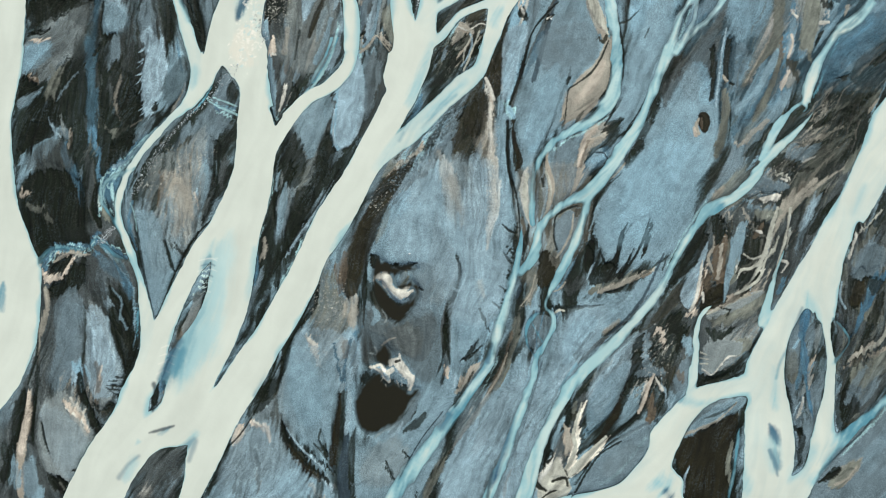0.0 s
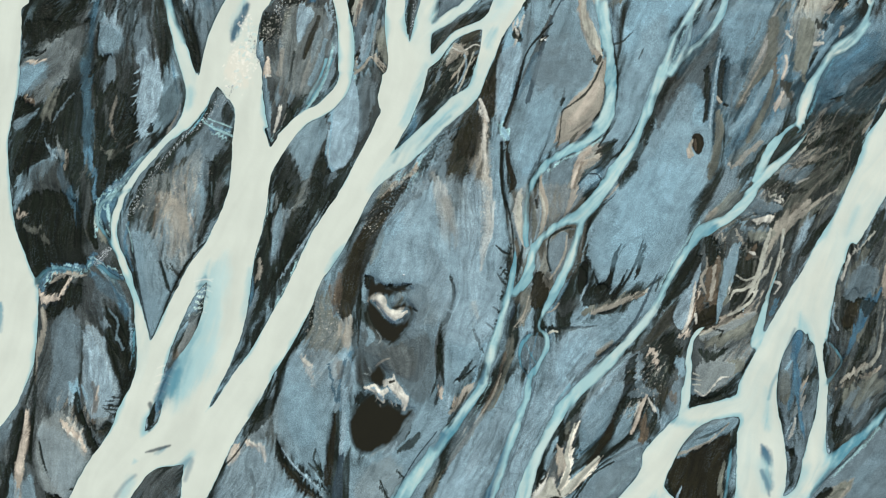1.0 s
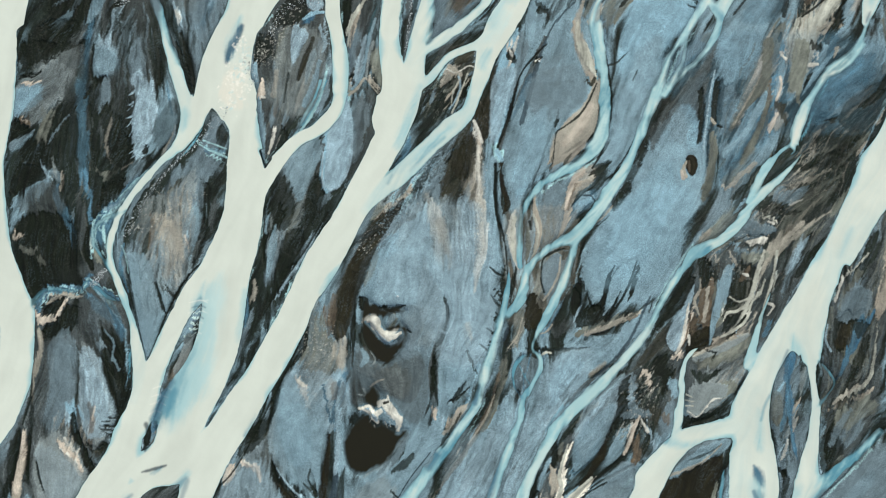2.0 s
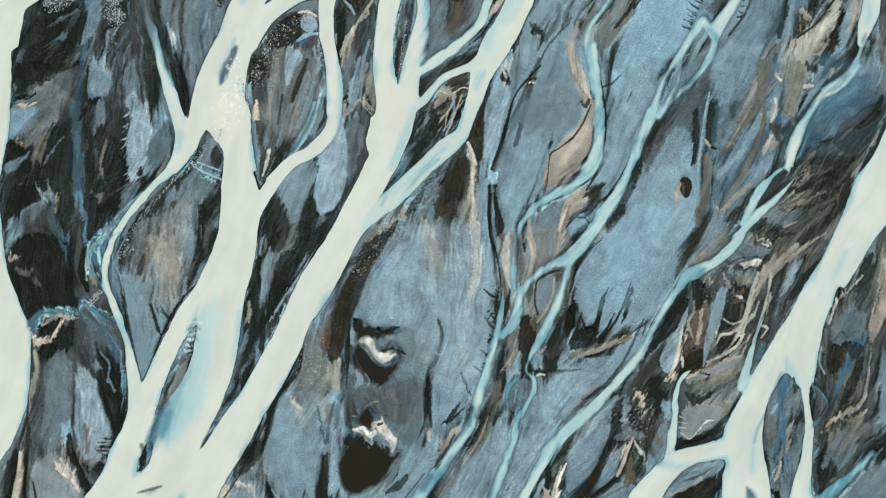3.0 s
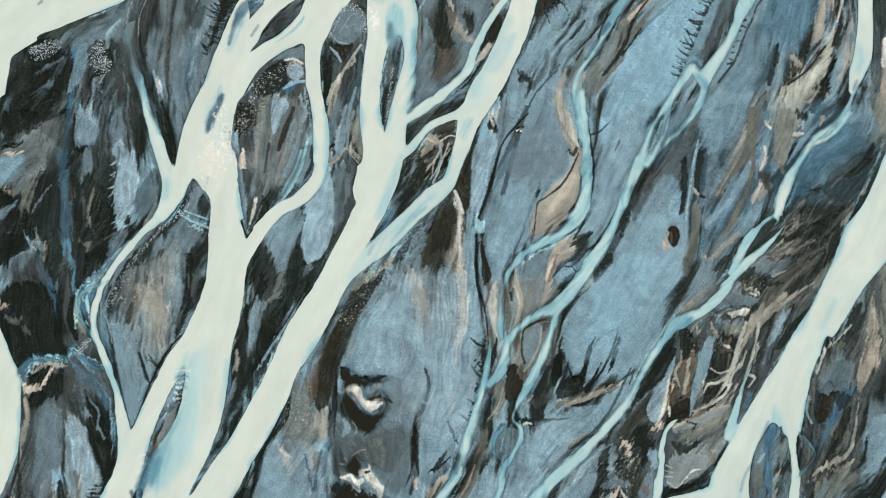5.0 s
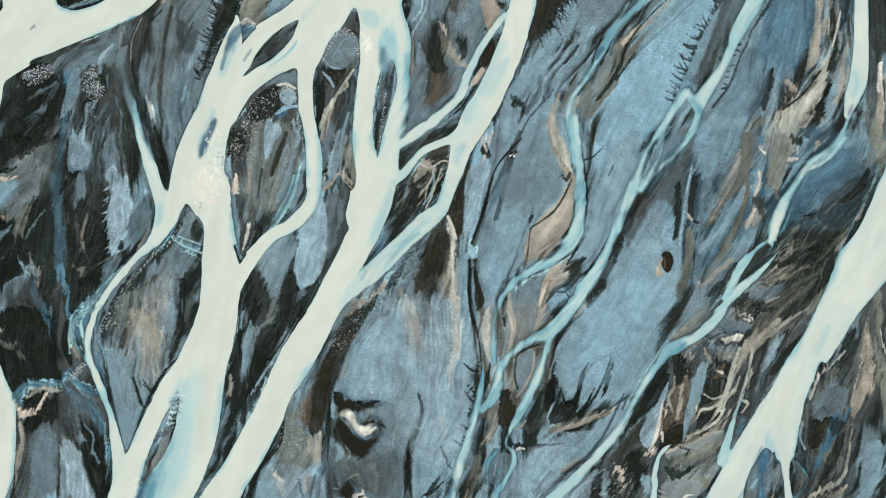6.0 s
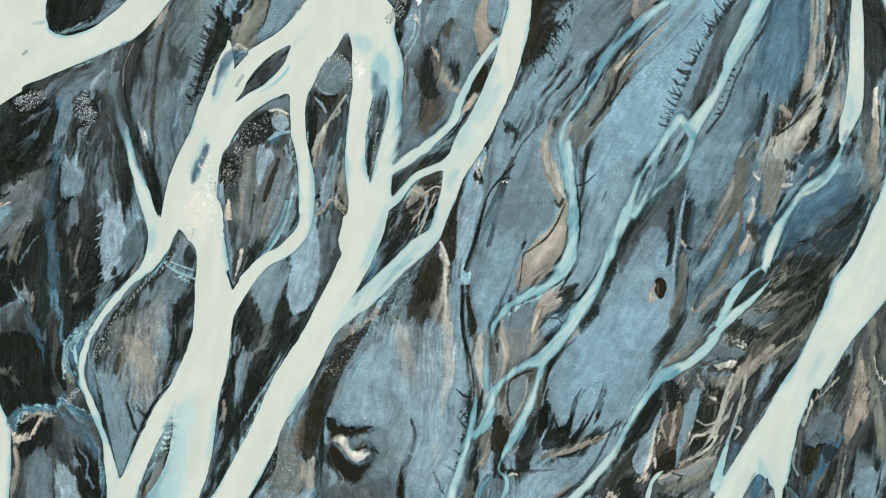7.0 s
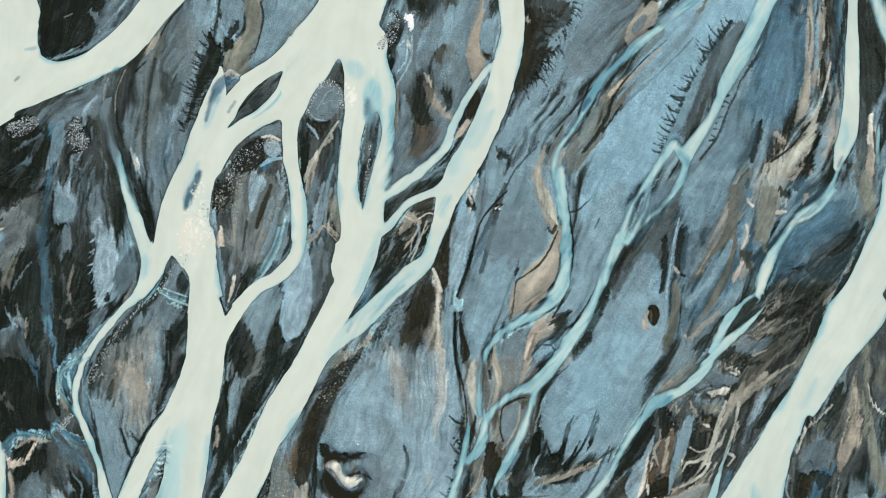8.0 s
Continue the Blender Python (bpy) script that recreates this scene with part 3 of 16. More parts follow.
flood(1, [(19.5, -34.7), (21.2, -33.6), (25.0, -32.9), (28.4, -31.8), (31.2, -29.1), (33.2, -26.3), (33.7, -23.6), (36.0, -21.3), (40.8, -16.8), (48.7, -17.5), (44.3, -18.2), (41.5, -19.8), (39.2, -22.5), (37.8, -25.6), (36.8, -28.3), (37.3, -29.7), (38.4, -31.0), (38.7, -34.7)])
dry([(48.9, -17.7), (44.5, -18.4), (41.7, -20.0), (39.4, -22.8), (38.0, -25.6), (37.0, -28.3), (37.5, -29.7), (38.6, -31.0), (38.9, -34.2), (44.9, -34.2), (45.9, -29.2), (46.9, -24.7), (48.4, -20.7)])
flood(.95, [(56.4, -7.5), (55.4, -9.8), (55.0, -12.1), (54.9, -15.7), (55.8, -18.4), (56.4, -22.9), (56.6, -25.6), (55.8, -30.3), (54.0, -31.0), (50.9, -26.5), (51.2, -13.0), (53.6, -8.4)])
dry([(58.8, -3.6), (57.4, -5.7), (56.0, -8.4), (55.3, -12.1), (55.2, -15.7), (56.0, -18.4), (56.6, -22.9), (56.8, -25.6), (56.3, -29.0), (56.0, -30.3), (57.7, -29.2), (58.8, -26.5), (59.3, -22.9), (59.9, -19.3), (60.6, -16.6), (61.5, -13.0), (61.6, -9.4), (61.4, -6.6), (60.1, -4.4)])
dry([(-28.5, 29.5), (-28.1, 28.1), (-27.6, 26.4), (-26.9, 27.2), (-26.4, 28.1), (-26.9, 29.5)])
dry([(79.9, 50.7), (79.0, 50.3), (78.9, 46.7), (78.5, 44.0), (77.6, 41.3), (76.8, 39.7), (76.2, 37.9), (75.3, 35.7), (74.0, 32.9), (72.3, 30.4), (69.8, 28.0), (68.4, 30.4), (71.9, 36.8), (75.4, 43.1), (76.1, 50.3)])
dry([(-67.1, 56.3), (-66.1, 57.4), (-62.9, 59.3), (-58.1, 61.4), (-52.4, 63.0), (-48.1, 64.3), (-48.1, 61.3), (-58.1, 56.6), (-63.7, 47.2), (-68.1, 42.5), (-68.9, 45.3), (-68.2, 50.1), (-67.5, 54.0)])

# ---- sediment ----
# western bar
land("dark", 2.76, 0.95, 0.8, [(-54.9, 53.2, 25.8), (-56.5, 41.8, 23.9), (-60.8, 28.6, 20.2), (-62.3, 16.4, 16.6), (-62.1, 7.1, 14.7)])
land("ash", 2.30, 0.8, 0.8, [(-46.0, 63.8, 11.0), (-52.7, 58.2, 14.7), (-54.8, 48.9, 16.6), (-54.0, 39.5, 16.6)])
land("black", 0.55, 0.95, 0.5, [(-61.3, 49.4, 5.5), (-64.1, 47.5, 6.4), (-66.4, 45.6, 4.6), (-67.7, 42.7, 2.2)], part="black wet sand hollow")
land("grey", 0.83, 0.9, 0.25, [(-56.1, 46.5, 1.8), (-58.9, 44.6, 3.1), (-61.6, 42.3, 5.0), (-64.4, 39.9, 5.5), (-67.1, 38.0, 5.5), (-69.2, 35.6, 3.3)], part="smooth grey sand slope")
land("sky", 0.83, 0.75, 0.3, [(-64.3, 38.9, 1.8), (-67.4, 38.0, 3.7), (-69.4, 35.9, 2.8)])
fine("black", 0.28, 0.9, 0.4, [(-62.0, 45.0, 0.46), (-63.3, 44.6, 0.7), (-64.8, 44.1, 0.37)])
fine("black", 0.28, 0.9, 0.4, [(-65.1, 42.1, 0.37), (-67.2, 41.8, 0.55), (-68.6, 41.2, 0.46)])
land("slate", 0.37, 0.7, 0.5, [(-67.8, 44.6, 1.8), (-68.5, 43.2, 1.3)], part="grey slate sand sheet")
fine("pink", 0.28, 0.85, 0.5, [(-64.9, 41.2, 0.37), (-66.0, 40.6, 0.7), (-67.5, 40.3, 0.46)])
land("grey", 0.55, 0.75, 0.8, [(-61.1, 39.9, 1.5), (-63.8, 37.0, 2.4), (-66.3, 33.7, 2.2)], part="grey sand sheet")
fine("umber", 0.37, 0.6, 0.9, [(-62.4, 36.1, 0.9), (-64.2, 33.3, 1.5), (-64.8, 30.4, 1.1)])
fine("rust", 0.28, 0.6, 0.6, [(-66.6, 35.3, 1.1), (-67.7, 34.4, 1.3)])
fine("pink", 0.28, 0.6, 0.6, [(-67.1, 35.3, 0.7), (-67.7, 34.8, 0.55)])
land("black", 0.37, 0.95, 0.5, [(-69.8, 33.5, 2.2), (-67.3, 33.3, 1.8)], part="black wet sand hollow")
land("steel", 0.46, 0.8, 0.5, [(-65.4, 32.5, 0.55), (-67.4, 31.2, 1.5), (-69.4, 29.7, 2.0)], part="slate sand sheet")
land("black", 0.64, 0.9, 0.8, [(-58.7, 38.5, 1.8), (-61.9, 34.2, 4.0), (-63.2, 30.4, 3.7), (-65.9, 27.6, 5.5), (-67.2, 24.8, 5.5)], part="black wet sand hollow")
land("slate", 0.37, 0.7, 0.8, [(-59.0, 38.5, 0.9), (-59.3, 34.2, 2.2), (-59.7, 30.4, 2.0), (-60.8, 27.1, 1.1)], part="grey slate sand sheet")
fine("grey", 0.23, 0.7, 0.6, [(-59.9, 35.9, 0.28), (-61.4, 33.3, 0.46), (-63.2, 30.2, 0.28)])
fine("grey", 0.28, 0.4, 0.7, [(-60.8, 29.5, 0.37), (-61.9, 26.2, 0.6), (-62.7, 24.3, 0.37)])
land("steel", 0.46, 0.6, 0.9, [(-59.1, 33.3, 0.7), (-59.2, 30.0, 1.3), (-58.9, 28.1, 0.7)])
land("lake", 0.37, 0.95, 0.5, [(-57.7, 51.3, 1.3), (-57.9, 45.6, 1.5), (-58.1, 40.8, 1.7), (-58.1, 36.6, 1.7), (-57.5, 32.3, 1.8), (-57.6, 27.6, 2.0), (-57.3, 23.9, 1.5), (-56.4, 20.6, 0.6), (-56.1, 17.8, 0.28)], part="blue wet sand strip")
fine("black", 0.23, 0.8, 0.5, [(-58.5, 49.4, 0.46), (-58.6, 44.6, 0.46), (-58.9, 41.8, 0.37)])
fine("black", 0.28, 0.8, 0.6, [(-56.7, 37.0, 0.37), (-56.4, 32.3, 0.46), (-55.9, 27.6, 0.55)])
land("steel", 0.28, 0.9, 0.5, [(-55.7, 48.5, 1.8), (-55.2, 45.6, 2.2), (-54.8, 43.2, 2.4), (-55.7, 41.8, 1.1)], part="feathered slate patch")
land("steel", 0.28, 0.85, 0.5, [(-53.3, 46.5, 1.8), (-53.1, 43.9, 2.6), (-54.1, 42.3, 1.3)], part="slate sand sheet")
fine("frost", 0.28, 0.5, 0.6, [(-54.1, 45.6, 1.5), (-54.6, 43.2, 1.1)])
fine("black", 0.28, 0.95, 0.5, [(-56.3, 44.6, 0.55), (-56.3, 42.3, 0.9), (-55.3, 41.2, 1.1), (-53.7, 41.6, 0.55)])
fine("black", 0.37, 0.9, 0.7, [(-56.8, 39.4, 0.7), (-56.4, 37.0, 1.3), (-55.7, 33.3, 1.1), (-55.8, 29.5, 0.9)], part="black wet sand hollow")
land("slate", 0.37, 0.8, 0.8, [(-53.9, 40.4, 1.8), (-54.0, 38.0, 2.2), (-54.5, 35.6, 0.9)], part="grey slate sand sheet")
land("ash", 0.55, 0.8, 0.9, [(-50.9, 44.6, 2.8), (-51.6, 39.9, 2.8), (-52.4, 35.2, 2.2)], part="charcoal sand patch")
fine("slate", 0.37, 0.5, 0.9, [(-51.3, 41.8, 0.7), (-52.2, 37.0, 0.8), (-53.3, 32.8, 0.55)])
land("slate", 0.46, 0.8, 0.9, [(-49.0, 49.4, 2.8), (-48.9, 44.6, 2.4), (-49.3, 40.8, 1.3)], part="grey slate sand sheet")
land("frost", 0.37, 0.85, 0.8, [(-47.4, 44.6, 1.3), (-47.5, 40.8, 2.4), (-47.0, 37.0, 2.8), (-47.3, 33.7, 2.6), (-48.0, 30.4, 1.7), (-48.7, 27.8, 0.55)], part="pale feathered sand")
fine("frost", 0.28, 0.6, 0.9, [(-48.8, 39.9, 1.5), (-48.7, 35.2, 1.3), (-48.4, 31.8, 1.1)])
fine("dark", 0.28, 0.85, 0.8, [(-49.8, 38.0, 0.9), (-49.6, 34.2, 0.7)])
fine("black", 0.23, 0.9, 0.5, [(-47.4, 30.0, 0.55), (-47.1, 28.6, 0.55)])
fine("black", 0.37, 0.85, 0.8, [(-45.5, 45.6, 1.1), (-45.2, 41.8, 1.3), (-45.6, 38.0, 0.55)], part="black wet sand hollow")
land("steel", 0.46, 0.75, 0.6, [(-44.1, 38.5, 1.7), (-43.9, 35.2, 2.2), (-44.5, 31.8, 2.0), (-45.8, 29.0, 1.3)], part="slate sand sheet")
fine("pale", 0.23, 0.8, 0.5, [(-42.5, 33.1, 0.28), (-43.0, 31.4, 0.46), (-44.3, 29.0, 0.46), (-44.9, 27.6, 0.28)])
land("black", 0.46, 0.9, 0.8, [(-48.6, 31.8, 0.9), (-49.7, 30.0, 1.8), (-52.0, 30.4, 3.3), (-52.9, 28.1, 2.8)], part="black wet sand hollow")
fine("slate", 0.37, 0.5, 0.8, [(-52.7, 33.3, 0.55), (-53.6, 30.0, 0.7), (-54.3, 27.1, 0.46)])
fine("umber", 0.28, 0.7, 0.9, [(-50.1, 27.4, 0.9), (-50.7, 26.5, 1.1)])
fine("umber", 0.37, 0.6, 0.9, [(-52.2, 28.1, 0.37), (-52.2, 26.2, 0.9), (-53.5, 24.8, 1.3), (-54.4, 23.9, 0.7)])
fine("slate", 0.37, 0.7, 0.7, [(-46.9, 28.6, 1.1), (-48.8, 25.6, 1.5), (-50.7, 23.9, 0.9)], part="grey slate sand sheet")
land("steel", 0.37, 0.8, 0.8, [(-63.5, 26.2, 0.7), (-63.7, 23.9, 1.8), (-66.0, 22.5, 2.6), (-68.0, 20.1, 2.2), (-69.1, 17.8, 2.0), (-69.5, 15.9, 1.1)], part="slate sand sheet")
fine("slate", 0.37, 0.55, 0.8, [(-62.6, 26.2, 0.9), (-61.4, 24.3, 1.1)])
fine("sand", 0.23, 0.5, 0.6, [(-61.1, 25.9, 0.28), (-60.9, 24.1, 0.46), (-61.4, 22.7, 0.28)])
land("black", 0.55, 0.97, 0.4, [(-65.7, 19.2, 3.3), (-64.0, 16.9, 6.4), (-62.1, 13.1, 9.2), (-62.1, 9.0, 10.1), (-63.9, 6.2, 6.4)], part="black wet sand hollow")
land("navy", 0.37, 0.85, 0.5, [(-61.8, 23.4, 1.3), (-61.9, 21.1, 1.7), (-60.4, 18.7, 1.3), (-59.5, 16.4, 0.7), (-59.0, 12.7, 0.7)], part="dark blue wet sand")
fine("black", 0.28, 0.8, 0.6, [(-60.9, 24.8, 0.46), (-60.6, 21.1, 0.55), (-59.6, 18.7, 0.37)])
fine("ash", 0.37, 0.6, 0.8, [(-58.3, 22.0, 1.3), (-57.9, 17.3, 1.5), (-58.1, 12.7, 0.9)])
fine("pink", 0.28, 0.65, 0.6, [(-68.8, 15.7, 0.9), (-68.0, 14.7, 1.3)])
fine("umber", 0.37, 0.65, 0.7, [(-67.3, 13.4, 0.7), (-65.8, 12.7, 1.5), (-64.4, 11.6, 1.1), (-63.6, 9.9, 0.7)])
land("black", 0.46, 0.95, 0.5, [(-54.2, 22.7, 2.2), (-52.1, 23.1, 2.8), (-50.5, 24.4, 1.5), (-54.6, 20.1, 1.5)], part="black wet sand hollow")
land("lake", 0.37, 0.85, 0.6, [(-47.3, 25.9, 1.1), (-50.0, 23.1, 1.5), (-52.1, 20.6, 1.5), (-54.1, 18.4, 1.8), (-54.9, 15.9, 2.0), (-54.7, 13.1, 1.3)], part="blue wet sand strip")
land("navy", 0.28, 0.8, 0.5, [(-51.8, 19.0, 1.3), (-52.5, 16.9, 1.7), (-53.4, 14.5, 1.3)], part="dark blue wet sand")
fine("black", 0.37, 0.9, 0.6, [(-56.6, 16.4, 0.55), (-56.9, 12.7, 0.9), (-55.9, 9.9, 0.9)])
fine("moss", 0.28, 0.8, 0.5, [(-55.1, 13.6, 0.7), (-54.8, 11.9, 1.3), (-54.4, 10.6, 0.9)], part="grey green silt patch")
fine("dark", 0.28, 0.9, 0.5, [(-52.7, 9.0, 0.7), (-52.5, 7.0, 1.3), (-53.4, 5.7, 1.1)], part="dark wet sand hollow")
land("navy", 0.37, 0.85, 0.5, [(-56.8, 8.1, 1.5), (-55.2, 5.8, 3.1), (-52.6, 4.2, 2.4), (-51.1, 0.7, 1.1)], part="dark blue wet sand")
fine("ash", 0.28, 0.9, 0.4, [(-56.4, 6.0, 1.1), (-55.4, 6.4, 0.7)])
land("black", 0.46, 0.95, 0.5, [(-57.5, 59.7, 2.2), (-58.7, 56.4, 4.6), (-60.0, 52.6, 4.6), (-62.0, 49.4, 3.7), (-64.9, 47.0, 2.2)], part="black wet sand hollow")
land("lake", 0.28, 0.9, 0.5, [(-53.7, 59.6, 1.3), (-55.2, 58.1, 2.4), (-56.2, 55.4, 2.0), (-56.6, 52.2, 1.3), (-57.5, 48.4, 1.3), (-57.7, 44.7, 1.3), (-58.6, 39.9, 1.8)], part="blue wet sand strip")
fine("black", 0.18, 0.85, 0.4, [(-56.5, 50.8, 0.37), (-57.9, 47.0, 0.46), (-58.1, 44.2, 0.37)])
fine("steel", 0.28, 0.8, 0.5, [(-59.5, 53.1, 0.55), (-61.0, 51.9, 1.1), (-63.6, 50.5, 0.6)])
land("grey", 0.46, 0.85, 0.4, [(-57.2, 50.8, 0.9), (-59.4, 47.8, 2.2), (-61.6, 46.1, 1.8)], part="grey sand sheet")
land("grey", 0.55, 0.85, 0.3, [(-59.6, 46.1, 2.8), (-61.1, 44.0, 4.6), (-59.7, 42.1, 4.0)], part="grey sand slope")
land("frost", 0.28, 0.8, 0.5, [(-50.9, 53.5, 0.7), (-52.2, 52.1, 1.5), (-53.8, 49.1, 0.9), (-54.4, 46.5, 2.8), (-54.3, 44.0, 3.3), (-55.1, 41.9, 1.1)], part="feathered slate patch")
land("slate", 0.37, 0.8, 0.6, [(-49.5, 52.6, 2.2), (-51.0, 48.9, 2.8), (-49.1, 45.1, 3.1), (-47.2, 41.8, 2.8)], part="grey slate sand sheet")
fine("dark", 0.28, 0.85, 0.6, [(-47.1, 51.7, 0.7), (-46.6, 47.5, 1.1), (-45.7, 42.8, 1.5)], part="dark wet sand hollow")
fine("dark", 0.28, 0.8, 0.6, [(-51.4, 50.7, 0.46), (-51.9, 48.4, 0.55)])
land("navy", 0.74, 0.75, 0.8, [(-54.6, 58.7, 1.3), (-55.6, 55.4, 2.0), (-56.9, 50.8, 1.8), (-57.7, 45.1, 2.0)])
land("black", 0.64, 0.9, 0.6, [(-62.3, 55.9, 6.4), (-59.5, 52.6, 8.3), (-62.5, 49.8, 5.5), (-64.0, 46.1, 3.7)], part="black wet sand hollow")
land("steel", 0.46, 0.5, 0.7, [(-60.0, 52.2, 1.5), (-62.9, 50.3, 1.1)])
land("slate", 0.64, 0.7, 0.8, [(-47.4, 64.7, 2.8), (-50.8, 61.9, 3.1), (-54.6, 59.6, 2.4), (-59.4, 58.7, 1.8)], part="grey slate sand sheet")
land("dark", 0.55, 0.8, 0.7, [(-49.4, 57.7, 3.7), (-52.3, 54.5, 3.7)], part="dark wet sand hollow")
land("slate", 0.55, 0.65, 0.8, [(-51.9, 52.6, 1.5), (-54.0, 47.9, 1.7), (-53.7, 44.2, 3.3)])
land("dark", 0.46, 0.6, 0.8, [(-49.0, 53.5, 0.7), (-51.0, 47.0, 1.1), (-50.1, 41.4, 0.9)])
land("grey", 1.10, 0.45, 0.5, [(-59.6, 46.5, 3.7), (-62.6, 43.7, 5.5), (-59.7, 43.2, 4.6)])
land("dark", 0.46, 0.8, 0.7, [(-43.3, 47.5, 1.8), (-41.7, 42.7, 1.5), (-40.3, 38.9, 0.9)], part="dark wet sand hollow")
fine("ash", 0.37, 0.7, 0.7, [(-45.6, 53.5, 0.55), (-43.3, 47.9, 0.7), (-41.5, 44.2, 0.7)])
fine("pale", 0.28, 0.5, 0.8, [(-42.3, 52.6, 0.7), (-41.6, 50.7, 0.55)])
fine("cyan", 0.14, 0.75, 0.4, [(-47.0, 26.1, 0.28), (-50.6, 22.0, 0.37), (-53.6, 18.7, 0.37), (-55.3, 16.4, 0.37), (-56.0, 13.4, 0.28)])
fine("cyan", 0.14, 0.65, 0.4, [(-49.7, 23.7, 0.28), (-52.8, 19.4, 0.28), (-54.2, 16.4, 0.28), (-53.5, 13.1, 0.28), (-52.8, 10.6, 0.18)])
fine("cyan", 0.14, 0.6, 0.4, [(-51.5, 19.4, 0.28), (-52.3, 15.9, 0.37), (-52.8, 12.5, 0.28)])
fine("mint", 0.14, 0.6, 0.4, [(-55.3, 17.1, 0.28), (-56.2, 14.5, 0.37), (-56.1, 12.5, 0.28)])
fine("teal", 0.14, 0.7, 0.4, [(-63.7, 4.8, 0.28), (-61.3, 5.7, 0.28), (-58.7, 5.3, 0.28), (-56.8, 7.0, 0.28)])
fine("teal", 0.14, 0.7, 0.4, [(-56.6, 7.7, 0.28), (-54.7, 5.7, 0.37), (-52.6, 4.2, 0.37), (-50.9, 1.4, 0.28)])
fine("cyan", 0.11, 0.5, 0.4, [(-55.6, 6.6, 0.18), (-53.3, 4.6, 0.28), (-51.7, 1.8, 0.18)])
fine("teal", 0.14, 0.6, 0.4, [(-50.6, 9.9, 0.28), (-51.2, 7.6, 0.37), (-50.1, 4.8, 0.28)])
# long bar beside the gravelly side channel
land("slate", 0.74, 0.95, 0.7, [(-35.8, 34.2, 3.7), (-40.3, 26.7, 9.2), (-43.0, 20.1, 12.0), (-45.2, 12.7, 12.0), (-46.6, 5.3, 6.4), (-47.0, -3.0, 1.8)])
land("dark", 0.55, 0.9, 0.6, [(-35.8, 35.2, 2.2), (-38.4, 31.4, 1.8), (-42.2, 26.9, 2.2), (-46.3, 21.5, 2.2), (-49.4, 16.4, 1.7), (-50.6, 12.7, 0.7)], part="dark wet sand hollow")
land("slate", 0.28, 0.8, 0.4, [(-36.5, 33.7, 1.3), (-35.6, 32.3, 1.8), (-36.5, 31.2, 1.8)], part="grey slate sand sheet")
land("black", 0.28, 0.95, 0.4, [(-34.7, 33.5, 0.9), (-34.4, 31.6, 1.7), (-34.6, 30.0, 1.1)], part="black wet sand hollow")
fine("cyan", 0.14, 0.8, 0.4, [(-38.9, 30.8, 0.28), (-37.4, 30.1, 0.55), (-35.7, 29.3, 0.46), (-34.2, 28.6, 0.46)])
fine("cyan", 0.14, 0.7, 0.4, [(-37.6, 28.9, 0.28), (-35.9, 28.2, 0.46), (-34.2, 27.4, 0.46)])
fine("deep", 0.18, 0.6, 0.4, [(-38.0, 29.7, 0.46), (-36.5, 28.8, 0.55)])
land("slate", 0.28, 0.8, 0.5, [(-36.1, 27.1, 1.3), (-34.9, 25.9, 1.8)], part="grey slate sand sheet")
fine("slate", 0.28, 0.8, 0.4, [(-41.7, 26.5, 1.3), (-42.6, 25.0, 1.5), (-42.9, 23.7, 0.7)], part="grey slate sand sheet")
land("grey", 0.55, 0.7, 0.7, [(-39.2, 26.2, 1.5), (-40.4, 22.5, 2.4), (-41.1, 18.7, 2.2)], part="grey sand sheet")
land("brown", 0.46, 0.85, 0.8, [(-42.1, 24.3, 1.5), (-44.4, 21.1, 1.8), (-46.2, 17.3, 2.0), (-47.7, 14.1, 1.3)], part="brown sand hollow")
land("umber", 0.46, 0.7, 0.9, [(-43.0, 22.9, 0.9), (-44.1, 19.2, 1.5), (-44.9, 15.5, 1.5), (-46.1, 11.8, 1.3)], part="brown sand streak")
land("tan", 0.46, 0.75, 0.7, [(-42.5, 21.1, 0.9), (-42.4, 17.3, 2.4), (-41.8, 13.6, 2.9), (-41.4, 9.9, 2.0), (-42.0, 7.1, 0.7)], part="tan silt patch")
fine("rust", 0.37, 0.35, 0.8, [(-42.5, 20.1, 0.7), (-42.7, 16.4, 1.3)])
land("steel", 0.37, 0.85, 0.6, [(-38.2, 20.6, 1.1), (-38.8, 17.8, 1.8), (-39.0, 15.0, 1.7), (-39.5, 12.2, 1.1)], part="slate sand sheet")
fine("frost", 0.28, 0.6, 0.5, [(-40.0, 15.9, 0.55), (-39.9, 14.4, 0.7)])
land("steel", 0.37, 0.85, 0.6, [(-43.6, 14.1, 1.7), (-44.4, 11.3, 2.8), (-43.9, 8.1, 2.2), (-42.9, 6.2, 0.9)], part="slate sand sheet")
land("black", 0.37, 0.95, 0.5, [(-37.7, 24.3, 1.3), (-36.7, 22.7, 1.7), (-37.6, 20.1, 0.9), (-37.4, 16.9, 0.9)], part="black wet sand hollow")
fine("black", 0.37, 0.9, 0.6, [(-34.3, 26.2, 0.7), (-35.2, 23.9, 1.3), (-36.1, 21.5, 0.9)], part="black wet sand hollow")
land("ash", 0.37, 0.8, 0.7, [(-35.4, 21.5, 1.3), (-35.7, 18.7, 1.7), (-36.6, 15.5, 1.3)], part="charcoal sand patch")
fine("black", 0.28, 0.85, 0.7, [(-36.9, 15.9, 0.7), (-38.1, 13.1, 1.1), (-39.3, 9.9, 0.7)])
fine("slate", 0.28, 0.6, 0.8, [(-36.3, 16.4, 0.37), (-37.5, 12.5, 0.55)])
